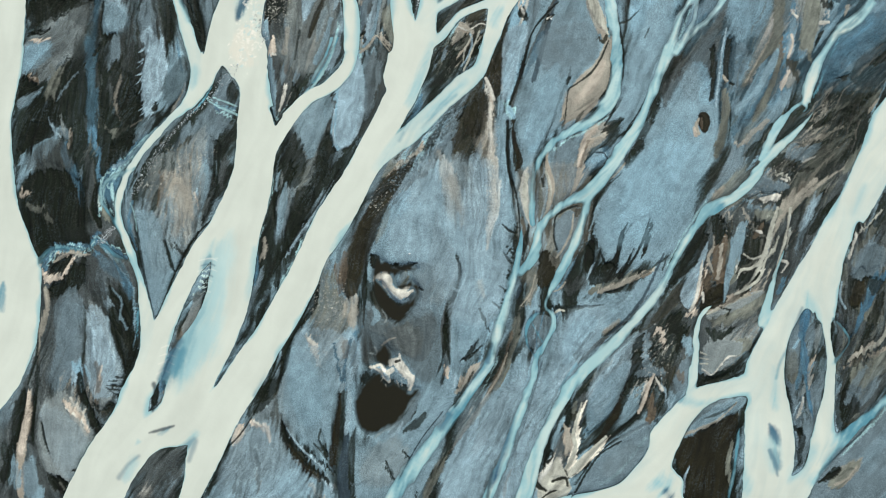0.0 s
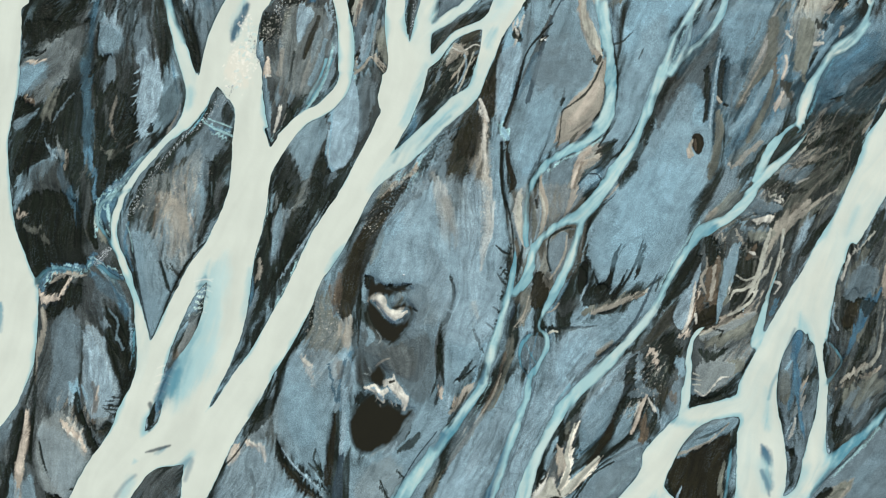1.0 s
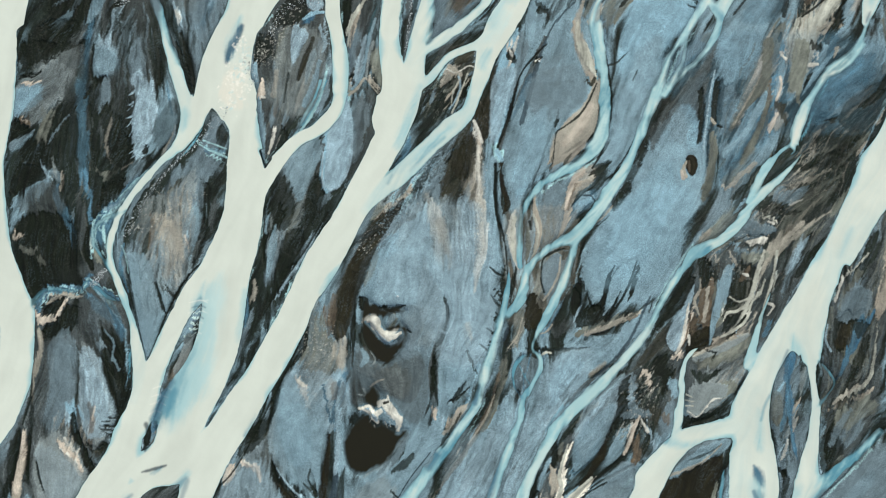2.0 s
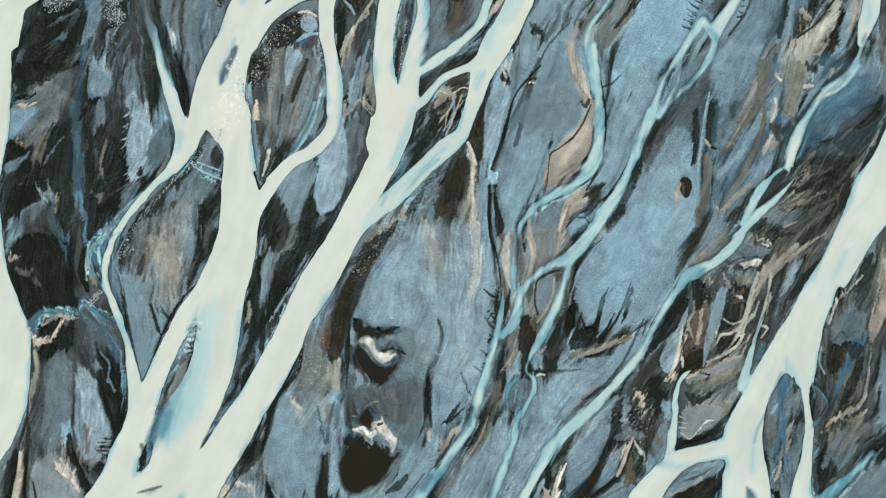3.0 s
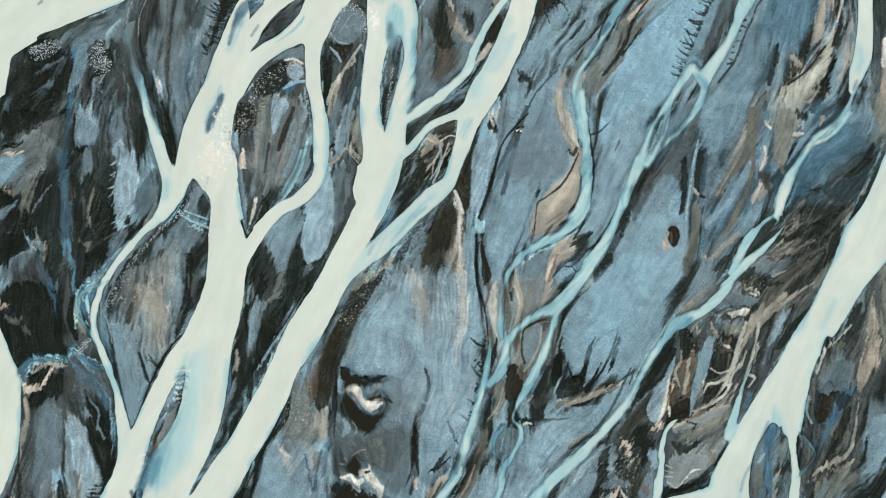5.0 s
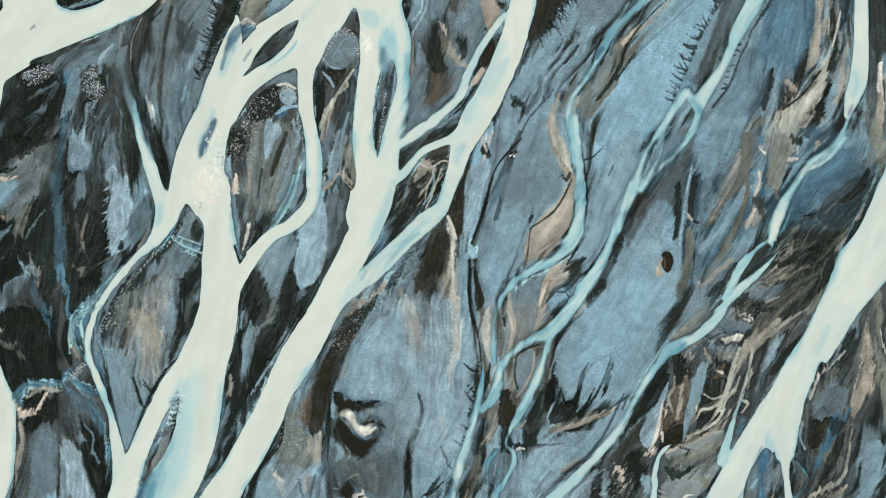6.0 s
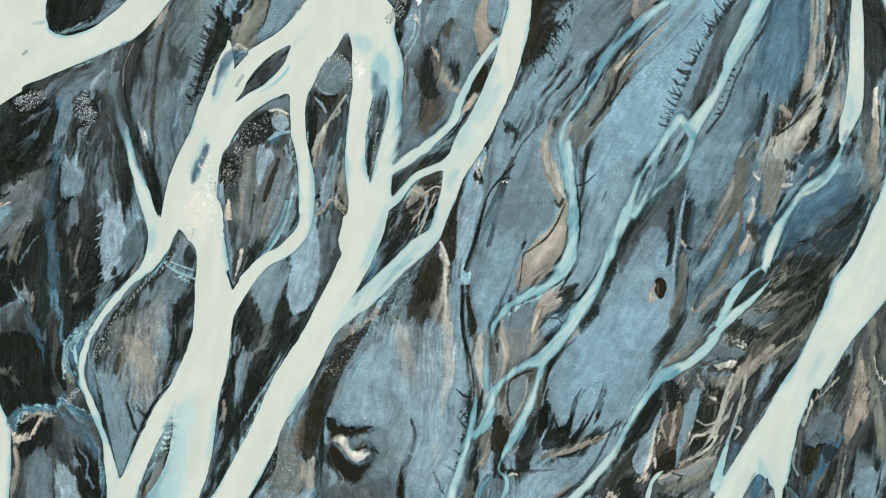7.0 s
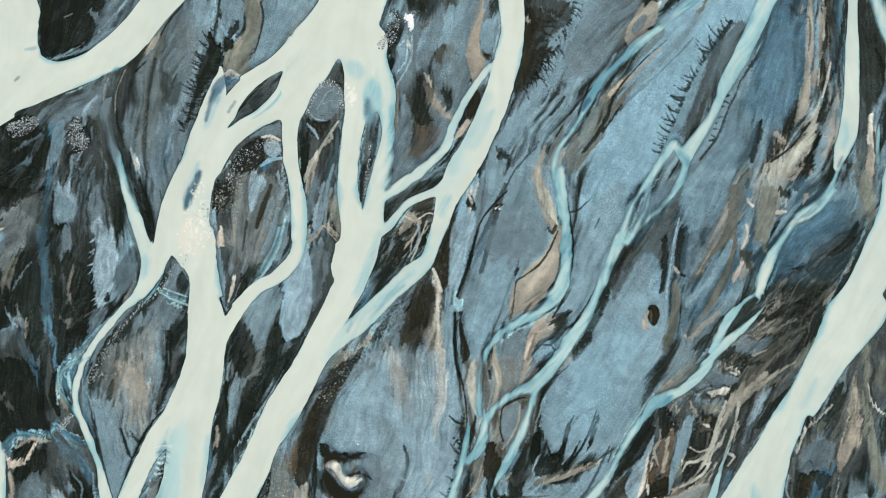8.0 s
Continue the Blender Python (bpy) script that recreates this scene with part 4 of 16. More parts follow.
land("steel", 0.28, 0.9, 0.25, [(-49.5, 11.9, 0.9), (-48.3, 9.0, 2.4), (-47.2, 4.4, 3.9), (-46.8, -0.2, 2.4), (-47.0, -3.7, 0.7)], part="slate sand blade")
fine("dark", 0.28, 0.7, 0.8, [(-46.6, 15.5, 0.46), (-47.3, 12.7, 0.55), (-48.2, 10.8, 0.37)])
fine("brown", 0.18, 0.9, 0.6, [(-45.4, 7.9, 0.37), (-44.8, 5.8, 0.7), (-43.9, 2.7, 0.6)])
fine("black", 0.18, 0.8, 0.5, [(-43.5, 7.0, 0.28), (-42.5, 5.7, 0.37)])
fine("black", 0.14, 0.95, 0.2, [(-39.8, 8.8, 0.28), (-42.5, 4.6, 0.46), (-44.5, 0.2, 0.46), (-45.9, -3.7, 0.37), (-46.6, -5.3, 0.28)])
fine("black", 0.18, 0.85, 0.3, [(-50.2, 11.3, 0.55), (-49.8, 8.1, 0.46), (-48.9, 3.4, 0.37), (-47.5, -3.0, 0.37)])
# bar beside the western river, downstream
land("ash", 1.29, 0.95, 0.6, [(-57.4, 2.5, 15.6), (-59.0, -4.8, 16.6), (-60.6, -15.7, 16.6), (-63.9, -26.5, 15.6), (-65.5, -35.5, 14.7)])
land("black", 0.37, 0.95, 0.4, [(-60.7, 4.6, 0.9), (-62.5, 3.6, 2.2), (-64.0, 2.7, 1.5)], part="black wet sand hollow")
land("black", 0.46, 0.95, 0.4, [(-57.4, 3.4, 1.8), (-59.2, 1.6, 3.7), (-61.7, -0.2, 2.8), (-63.5, -2.5, 1.3)], part="black wet sand hollow")
fine("pink", 0.18, 0.85, 0.5, [(-64.9, 1.8, 0.7), (-63.8, 1.4, 1.3), (-62.5, 1.2, 0.7)])
fine("pale", 0.14, 0.7, 0.5, [(-59.7, 5.1, 0.18), (-60.7, 3.6, 0.28), (-61.1, 2.3, 0.28), (-62.1, 1.2, 0.18)])
fine("sand", 0.23, 0.7, 0.5, [(-58.4, 5.6, 0.37), (-62.1, 5.5, 0.55), (-63.7, 4.8, 0.46), (-64.7, 3.0, 0.37)])
fine("umber", 0.28, 0.85, 0.5, [(-64.9, 0.2, 0.7), (-64.1, -2.1, 0.9), (-64.5, -4.8, 1.3), (-65.4, -8.4, 1.1), (-66.3, -12.1, 0.7)], part="brown sand streak")
fine("pink", 0.18, 0.4, 0.7, [(-64.1, -2.1, 0.37), (-64.5, -4.8, 0.55)])
fine("steel", 0.28, 0.5, 0.7, [(-66.0, -10.3, 0.7), (-67.2, -13.9, 1.1)])
land("slate", 0.37, 0.7, 0.9, [(-55.7, 3.4, 2.8), (-55.3, 0.7, 3.1), (-56.2, -1.6, 1.3)], part="grey slate sand sheet")
fine("navy", 0.37, 0.7, 0.5, [(-52.6, 3.9, 1.3), (-51.5, 0.7, 1.3), (-50.7, -2.1, 0.55)], part="dark blue wet sand")
land("black", 0.46, 0.95, 0.5, [(-54.1, 0.7, 1.3), (-52.2, -2.1, 3.7), (-50.9, -5.7, 3.1), (-50.5, -9.4, 2.2), (-50.8, -13.0, 1.5), (-52.2, -17.5, 1.3)], part="black wet sand hollow")
fine("slate", 0.18, 0.7, 0.5, [(-55.6, -1.1, 0.7), (-54.0, -3.0, 0.9), (-52.2, -5.3, 0.6), (-50.9, -7.1, 0.55)])
fine("slate", 0.18, 0.5, 0.6, [(-53.0, -7.5, 0.55), (-51.4, -9.8, 0.8), (-50.4, -12.1, 0.46)])
land("slate", 0.64, 0.85, 0.4, [(-60.8, -1.6, 1.5), (-59.8, -4.3, 3.7), (-60.4, -8.4, 4.0), (-61.4, -13.0, 4.0), (-62.5, -17.5, 3.3)], part="grey slate sand sheet")
land("steel", 0.55, 0.45, 0.4, [(-59.5, -3.0, 1.8), (-59.2, -6.2, 2.2)])
fine("ash", 0.37, 0.6, 0.8, [(-63.2, -4.8, 1.3), (-63.3, -10.3, 1.5), (-64.2, -16.6, 1.1)])
fine("dark", 0.28, 0.6, 0.8, [(-61.5, -8.4, 0.46), (-60.7, -12.1, 0.46)])
fine("dark", 0.28, 0.85, 0.6, [(-58.0, -3.4, 0.55), (-58.0, -8.4, 0.55), (-58.1, -12.1, 0.55)])
land("grey", 0.28, 0.97, 0.2, [(-57.0, -3.0, 1.3), (-55.7, -5.3, 2.8), (-54.9, -9.4, 4.0), (-53.9, -13.4, 3.9), (-54.2, -17.1, 2.4), (-55.0, -18.6, 1.1)], part="pale grey sand lens")
fine("slate", 0.37, 0.55, 0.8, [(-56.5, -4.8, 0.9), (-56.2, -9.4, 1.3), (-55.9, -13.9, 0.7)])
land("frost", 0.37, 0.5, 0.4, [(-53.8, -12.1, 1.3), (-53.7, -15.7, 1.7)])
fine("pink", 0.23, 0.8, 0.6, [(-55.2, -13.0, 0.55), (-55.3, -15.0, 0.7), (-55.8, -17.1, 0.7)])
fine("rust", 0.23, 0.5, 0.7, [(-56.0, -15.7, 0.46), (-55.5, -18.9, 0.55)])
fine("black", 0.18, 0.95, 0.3, [(-55.4, -3.4, 0.46), (-54.0, -5.9, 0.55), (-52.7, -9.8, 0.9), (-51.3, -13.4, 1.1)])
fine("frost", 0.37, 0.8, 0.3, [(-59.2, -11.4, 0.9), (-59.0, -13.4, 1.5), (-59.3, -15.7, 0.9)], part="pale feathered sand")
fine("navy", 0.28, 0.8, 0.4, [(-58.7, -12.1, 0.7), (-58.1, -14.8, 0.55)])
fine("black", 0.18, 0.95, 0.4, [(-58.5, -13.2, 0.46), (-58.1, -16.6, 0.7), (-56.8, -19.8, 1.3), (-55.4, -22.9, 1.1), (-54.7, -24.3, 0.55)], part="black wet sand hollow")
fine("slate", 0.28, 0.7, 0.5, [(-54.8, -21.1, 0.9), (-54.2, -22.9, 0.9)])
land("dark", 0.23, 0.95, 0.5, [(-54.3, -18.9, 1.1), (-53.5, -20.4, 1.7), (-53.9, -22.2, 0.7)], part="dark wet sand hollow")
land("grey", 0.55, 0.95, 0.3, [(-62.4, -17.5, 4.6), (-60.6, -22.0, 7.7), (-60.1, -26.5, 7.7), (-60.7, -30.6, 5.5)], part="smooth pale grey sand flat")
land("frost", 0.74, 0.6, 0.3, [(-59.9, -24.7, 3.7), (-59.5, -27.9, 4.2)])
fine("tan", 0.23, 0.85, 0.5, [(-61.3, -17.7, 0.55), (-59.4, -19.5, 1.3), (-57.7, -21.6, 0.7)], part="tan silt patch")
fine("pale", 0.18, 0.8, 0.5, [(-60.7, -18.9, 0.18), (-58.8, -21.3, 0.55), (-57.1, -24.0, 0.28)])
fine("pale", 0.18, 0.6, 0.5, [(-60.4, -17.5, 0.18), (-58.5, -19.3, 0.37), (-57.3, -21.3, 0.28)])
fine("dark", 0.23, 0.8, 0.6, [(-64.5, -21.1, 0.37), (-64.0, -23.4, 0.6), (-63.4, -26.1, 0.37)])
land("black", 0.23, 0.95, 0.4, [(-63.1, -29.9, 1.3), (-61.6, -31.5, 2.2), (-60.0, -32.6, 1.8), (-59.0, -33.5, 0.9)], part="black wet sand hollow")
fine("moss", 0.18, 0.6, 0.5, [(-62.0, -31.0, 0.46), (-60.9, -32.4, 0.46)])
fine("black", 0.23, 0.95, 0.4, [(-59.1, -29.4, 0.7), (-58.2, -29.9, 1.3), (-57.3, -29.7, 0.55)], part="black wet sand hollow")
fine("dark", 0.28, 0.9, 0.5, [(-67.3, -16.6, 0.55), (-67.6, -19.3, 0.9), (-68.0, -23.4, 1.3), (-69.2, -26.5, 1.3), (-69.4, -31.0, 0.9)], part="dark wet sand hollow")
fine("sand", 0.28, 0.9, 0.4, [(-66.4, -17.5, 0.55), (-66.8, -21.1, 1.3), (-67.4, -24.7, 1.5), (-67.7, -29.2, 1.1), (-67.2, -34.6, 1.1)], part="tan sand ribbon")
fine("pink", 0.28, 0.4, 0.5, [(-66.8, -21.1, 0.7), (-67.4, -25.2, 0.8)])
fine("dark", 0.28, 0.9, 0.5, [(-65.6, -17.5, 0.55), (-65.9, -21.6, 0.8), (-65.6, -25.6, 0.8)])
land("steel", 0.37, 0.8, 0.8, [(-65.5, -27.4, 1.3), (-65.6, -31.0, 2.2), (-64.6, -34.6, 2.2)], part="slate sand sheet")
fine("steel", 0.37, 0.7, 0.8, [(-68.6, -27.4, 1.1), (-68.3, -31.9, 1.3)], part="slate sand sheet")
land("slate", 0.37, 0.8, 0.7, [(-69.6, -19.3, 1.8), (-70.4, -21.6, 1.8)], part="grey slate sand sheet")
fine("dark", 0.28, 0.7, 0.8, [(-70.3, -24.7, 0.7), (-69.7, -30.1, 0.9)])
# bar under the upper river bend
land("slate", 1.29, 0.95, 0.5, [(-32.1, 82.1, 7.4), (-34.5, 72.9, 10.1), (-36.5, 63.7, 11.0), (-37.6, 54.4, 9.2), (-38.3, 47.0, 5.5), (-39.2, 39.5, 1.3)])
land("grey", 0.64, 0.5, 0.4, [(-32.2, 72.9, 1.8), (-32.7, 68.3, 2.8), (-33.5, 64.6, 1.5)])
land("navy", 0.74, 0.5, 0.6, [(-34.5, 76.6, 2.2), (-36.4, 72.0, 2.2), (-37.5, 57.2, 3.3), (-38.1, 50.7, 2.8)])
land("brown", 0.55, 0.75, 0.7, [(-34.8, 67.4, 1.8), (-36.0, 63.7, 4.0), (-37.0, 60.9, 2.2)], part="brown sand hollow")
fine("ash", 0.28, 0.85, 0.4, [(-35.9, 75.7, 0.46), (-37.8, 70.7, 0.7), (-39.5, 65.6, 0.9), (-40.3, 60.0, 1.1), (-40.8, 54.4, 0.9)])
fine("pink", 0.18, 0.75, 0.5, [(-38.5, 72.5, 0.55), (-40.0, 70.4, 0.9), (-41.0, 69.3, 0.6)])
land("slate", 0.37, 0.8, 0.6, [(-42.7, 61.9, 2.8), (-43.0, 57.2, 2.8), (-42.5, 53.5, 1.5)], part="grey slate sand sheet")
fine("frost", 0.18, 0.8, 0.5, [(-43.1, 54.3, 0.46), (-42.0, 51.8, 0.8), (-41.4, 49.8, 0.37)])
land("black", 0.28, 0.92, 0.5, [(-40.6, 49.8, 0.7), (-40.9, 46.5, 1.1), (-40.0, 43.7, 1.7), (-39.4, 40.4, 1.1)], part="black wet sand hollow")
fine("black", 0.14, 0.8, 0.4, [(-42.2, 47.9, 0.28), (-41.5, 45.1, 0.37)])
land("steel", 0.37, 0.75, 0.5, [(-30.9, 78.4, 2.2), (-30.3, 74.7, 2.0), (-30.9, 71.5, 1.1)], part="slate sand sheet")
land("black", 0.28, 0.95, 0.5, [(-29.6, 72.7, 0.7), (-28.5, 69.9, 1.8), (-29.1, 67.2, 2.2), (-30.8, 64.6, 1.5), (-32.2, 61.8, 1.1), (-33.5, 58.3, 0.7)], part="black wet sand hollow")
fine("frost", 0.18, 0.6, 0.6, [(-31.2, 69.2, 0.55), (-31.9, 66.4, 0.55), (-33.2, 62.3, 0.46)])
land("steel", 0.37, 0.85, 0.4, [(-25.1, 79.7, 3.7), (-26.2, 76.1, 3.1), (-26.6, 73.0, 2.4)], part="slate sand sheet")
fine("frost", 0.23, 0.8, 0.4, [(-28.1, 75.6, 0.55), (-27.4, 73.6, 0.8), (-26.2, 72.3, 0.8), (-24.7, 72.1, 0.55)])
fine("black", 0.23, 0.95, 0.4, [(-25.8, 74.9, 0.7), (-25.3, 73.8, 1.1), (-24.6, 74.5, 0.7)])
fine("black", 0.23, 0.9, 0.4, [(-27.2, 71.8, 0.7), (-26.4, 70.8, 1.5), (-27.2, 70.1, 0.7)], part="black wet sand hollow")
land("sand", 0.28, 0.97, 0.25, [(-22.7, 80.6, 1.7), (-22.1, 76.5, 2.0), (-22.5, 72.8, 2.0), (-24.4, 69.9, 2.6), (-26.3, 67.5, 2.8), (-24.7, 66.6, 1.8)], part="tan silt tongue")
fine("umber", 0.28, 0.6, 0.6, [(-22.3, 77.4, 0.7), (-22.8, 72.8, 0.7), (-25.1, 70.1, 0.7)])
fine("rust", 0.18, 0.4, 0.6, [(-26.8, 69.2, 0.9), (-25.9, 68.4, 0.7)])
fine("pale", 0.18, 0.9, 0.3, [(-28.2, 66.4, 0.55), (-27.4, 66.7, 0.6)])
fine("pale", 0.18, 0.9, 0.3, [(-26.7, 66.2, 0.46), (-25.6, 67.1, 0.8), (-24.8, 66.8, 0.55)])
land("deep", 0.23, 0.85, 0.4, [(-26.3, 65.3, 1.3), (-28.2, 64.6, 2.2), (-29.5, 62.5, 2.0), (-30.3, 61.1, 0.9)])
fine("mint", 0.14, 0.6, 0.4, [(-30.4, 63.7, 0.28), (-29.0, 63.8, 0.37)])
fine("slate", 0.23, 0.85, 0.4, [(-29.5, 60.9, 0.7), (-30.3, 58.8, 0.8), (-31.1, 57.4, 0.37)])
land("steel", 0.64, 0.95, 0.4, [(-14.8, 80.5, 6.4), (-17.6, 76.0, 6.4), (-20.3, 71.0, 4.6), (-21.9, 68.0, 2.0)], part="blue grey sand flat")
land("lake", 0.55, 0.5, 0.5, [(-19.5, 76.4, 2.8), (-20.9, 71.9, 2.2)])
fine("ash", 0.14, 0.7, 0.5, [(-21.5, 77.4, 0.28), (-21.1, 74.2, 0.37), (-21.6, 71.0, 0.37), (-22.3, 68.2, 0.28)])
fine("sand", 0.18, 0.6, 0.5, [(-14.4, 75.5, 0.9), (-13.4, 76.8, 0.7), (-17.7, 70.9, 0.46)])
# dark island in the western river
land("black", 0.74, 0.97, 0.3, [(-50.4, 84.2, 14.7), (-51.5, 78.6, 12.9), (-53.4, 73.1, 10.1), (-54.9, 70.3, 6.4)])
land("slate", 0.55, 0.75, 0.7, [(-41.0, 80.4, 4.6), (-45.8, 75.3, 3.3), (-49.2, 71.7, 2.2)], part="grey slate sand sheet")
fine("slate", 0.28, 0.6, 0.8, [(-53.4, 77.9, 0.9), (-55.3, 75.9, 0.9), (-56.5, 74.5, 0.55)])
land("ash", 0.46, 0.5, 0.8, [(-49.6, 75.8, 1.3), (-51.6, 72.2, 1.3)])
# islet and gravel islands upstream
land("ash", 0.46, 0.9, 0.7, [(-18.2, 65.9, 0.9), (-21.9, 62.2, 4.0), (-25.7, 58.5, 0.9)], part="charcoal sand patch")
land("black", 0.46, 0.6, 0.9, [(-21.0, 63.1, 1.8), (-23.3, 60.8, 1.5)])
land("ash", 0.74, 0.9, 0.6, [(-18.7, 57.6, 4.6), (-21.5, 55.3, 6.4), (-24.4, 50.7, 8.3), (-23.5, 43.2, 9.2)])
land("black", 0.55, 0.9, 0.6, [(-19.7, 53.4, 4.6), (-24.4, 51.6, 5.5), (-27.2, 47.9, 3.7), (-26.3, 45.1, 2.2)], part="black wet sand hollow")
land("pale", 0.37, 0.6, 0.6, [(-20.6, 55.7, 2.2), (-18.5, 54.2, 2.0)])
land("steel", 0.37, 0.9, 0.3, [(-21.4, 49.7, 2.0), (-22.1, 46.9, 2.0), (-23.0, 44.3, 0.9)], part="slate sand lens")
fine("deep", 0.37, 0.8, 0.3, [(-19.7, 51.6, 1.3), (-21.1, 50.8, 1.1)])
land("umber", 0.64, 0.7, 1, [(-19.7, 47.9, 1.3), (-21.6, 41.3, 2.2), (-23.6, 36.7, 1.8)], part="brown sand streak")
land("umber", 0.74, 0.55, 1, [(-25.4, 43.2, 2.8), (-25.9, 38.5, 3.7), (-26.4, 33.9, 2.8)])
land("slate", 0.74, 0.6, 1, [(-19.7, 43.2, 1.8), (-20.7, 37.6, 2.8), (-23.6, 32.0, 1.8)])
fine("dark", 0.37, 0.8, 0.9, [(-18.8, 47.9, 0.9), (-19.9, 42.3, 1.1), (-22.6, 34.8, 1.5)], part="dark wet sand hollow")
fine("pale", 0.28, 0.8, 0.6, [(-25.0, 32.0, 0.46), (-26.0, 29.2, 0.37)])
land("ash", 0.55, 0.95, 0.5, [(-8.8, 66.3, 2.8), (-10.7, 61.7, 6.4), (-12.6, 53.4, 5.5), (-12.2, 45.1, 5.5), (-12.2, 39.5, 3.7)], part="charcoal sand patch")
land("moss", 0.37, 0.75, 0.4, [(-10.2, 64.4, 3.1), (-11.7, 61.7, 4.2), (-10.7, 60.3, 4.0), (-12.1, 59.9, 1.8)], part="grey green gravel patch")
land("black", 0.55, 0.85, 0.7, [(-14.5, 57.1, 1.8), (-15.0, 51.6, 2.4), (-14.3, 47.8, 1.5)], part="black wet sand hollow")
land("black", 0.46, 0.85, 0.6, [(-10.3, 58.5, 1.8), (-12.0, 56.2, 1.3)], part="black wet sand hollow")
fine("sand", 0.28, 0.75, 0.6, [(-9.3, 57.1, 0.46), (-11.2, 54.1, 0.6), (-12.8, 50.6, 0.55), (-13.6, 46.5, 0.46)])
land("slate", 0.55, 0.7, 0.9, [(-9.2, 52.5, 1.5), (-10.3, 46.9, 1.8), (-11.3, 41.3, 1.5)], part="grey slate sand sheet")
fine("teal", 0.28, 0.6, 0.6, [(-9.2, 53.4, 0.37), (-10.5, 47.8, 0.55), (-11.3, 42.3, 0.55)])
fine("black", 0.28, 0.9, 0.3, [(-13.0, 41.2, 0.9), (-13.6, 40.2, 0.7)])
land("dark", 0.55, 0.85, 0.5, [(-9.4, 46.0, 2.2), (-8.8, 41.3, 1.8)], part="dark wet sand hollow")
fine("sand", 0.37, 0.6, 0.8, [(-8.8, 41.8, 0.28), (-10.7, 43.7, 0.46), (-13.5, 40.8, 0.55), (-12.5, 39.4, 0.46)])
fine("ash", 0.37, 0.8, 0.7, [(-3.8, 58.0, 0.9), (-3.8, 51.5, 1.1), (-4.5, 46.9, 0.9), (-4.9, 42.7, 0.37)])
# bar below the island fork
land("ash", 0.74, 0.95, 0.6, [(-22.9, 49.4, 13.8), (-23.7, 41.8, 11.0), (-25.5, 34.2, 5.5), (-27.3, 27.1, 1.3)])
land("umber", 0.55, 0.7, 0.8, [(-23.8, 48.5, 3.7), (-24.5, 42.7, 3.7), (-25.4, 37.0, 2.8)], part="brown sand streak")
land("slate", 0.46, 0.75, 0.7, [(-26.1, 43.7, 1.5), (-25.4, 39.4, 2.6), (-24.8, 36.1, 2.2)], part="grey slate sand sheet")
land("black", 0.37, 0.9, 0.5, [(-27.4, 48.5, 3.7), (-27.9, 46.1, 3.3), (-28.4, 43.7, 1.8)], part="black wet sand hollow")
fine("steel", 0.28, 0.8, 0.5, [(-29.2, 43.2, 0.7), (-29.3, 40.4, 1.3), (-28.8, 38.0, 0.9)], part="slate sand sheet")
fine("pink", 0.18, 0.8, 0.5, [(-27.9, 40.8, 0.55), (-28.2, 39.4, 0.9), (-28.6, 38.0, 0.9)])
land("steel", 0.28, 0.85, 0.4, [(-22.1, 48.5, 1.7), (-22.5, 46.1, 1.5), (-23.1, 43.2, 0.55)], part="slate sand sheet")
land("brown", 0.28, 0.9, 0.5, [(-19.6, 48.9, 1.8), (-20.6, 46.1, 1.8), (-21.7, 43.2, 1.8), (-23.0, 40.4, 0.7)], part="brown sand hollow")
land("slate", 0.28, 0.85, 0.6, [(-18.0, 48.0, 1.8), (-18.9, 44.6, 1.7), (-20.4, 39.9, 1.7), (-22.0, 35.6, 1.3)], part="grey slate sand sheet")
fine("black", 0.18, 0.85, 0.5, [(-18.0, 44.6, 0.55), (-18.5, 42.3, 0.6), (-19.8, 39.4, 0.37)])
fine("umber", 0.28, 0.6, 0.8, [(-20.9, 41.8, 0.7), (-21.8, 38.5, 0.7)])
fine("steel", 0.28, 0.85, 0.4, [(-28.7, 37.5, 0.7), (-28.3, 33.3, 1.5), (-27.8, 29.0, 1.1), (-27.6, 27.1, 0.37)], part="slate sand sheet")
fine("slate", 0.37, 0.6, 0.8, [(-26.5, 36.1, 1.3), (-26.3, 33.7, 0.9)])
land("dark", 0.28, 0.9, 0.6, [(-22.3, 36.1, 0.9), (-24.1, 32.3, 1.7), (-25.9, 29.0, 1.3), (-27.1, 27.1, 0.55)], part="dark wet sand hollow")
fine("pale", 0.14, 0.85, 0.4, [(-26.0, 33.3, 0.28), (-26.3, 31.4, 0.46), (-26.8, 29.3, 0.37)])
fine("slate", 0.28, 0.7, 0.7, [(-23.7, 35.2, 1.3), (-24.6, 32.8, 0.7)], part="grey slate sand sheet")
fine("slate", 0.28, 0.8, 0.6, [(-16.9, 41.8, 0.7), (-17.2, 38.9, 1.1), (-18.3, 35.6, 0.7)])
land("slate", 0.37, 0.9, 0.6, [(-12.6, 48.5, 1.8), (-13.5, 45.6, 1.5), (-13.5, 41.8, 1.1)], part="grey slate sand sheet")
fine("frost", 0.28, 0.8, 0.5, [(-10.9, 48.5, 0.9), (-11.4, 45.1, 1.3), (-12.1, 42.3, 1.3), (-13.3, 40.4, 1.1)], part="pale feathered sand")
fine("black", 0.18, 0.9, 0.3, [(-14.0, 41.6, 0.55), (-13.3, 41.6, 0.6)])
land("ash", 0.23, 0.95, 0.3, [(-9.7, 47.0, 1.3), (-9.2, 44.2, 2.0), (-8.8, 41.6, 1.7), (-8.4, 40.1, 0.7)], part="dark oval sand hummock")
fine("moss", 0.28, 0.4, 0.5, [(-9.4, 44.6, 0.9), (-9.0, 42.3, 0.9)])
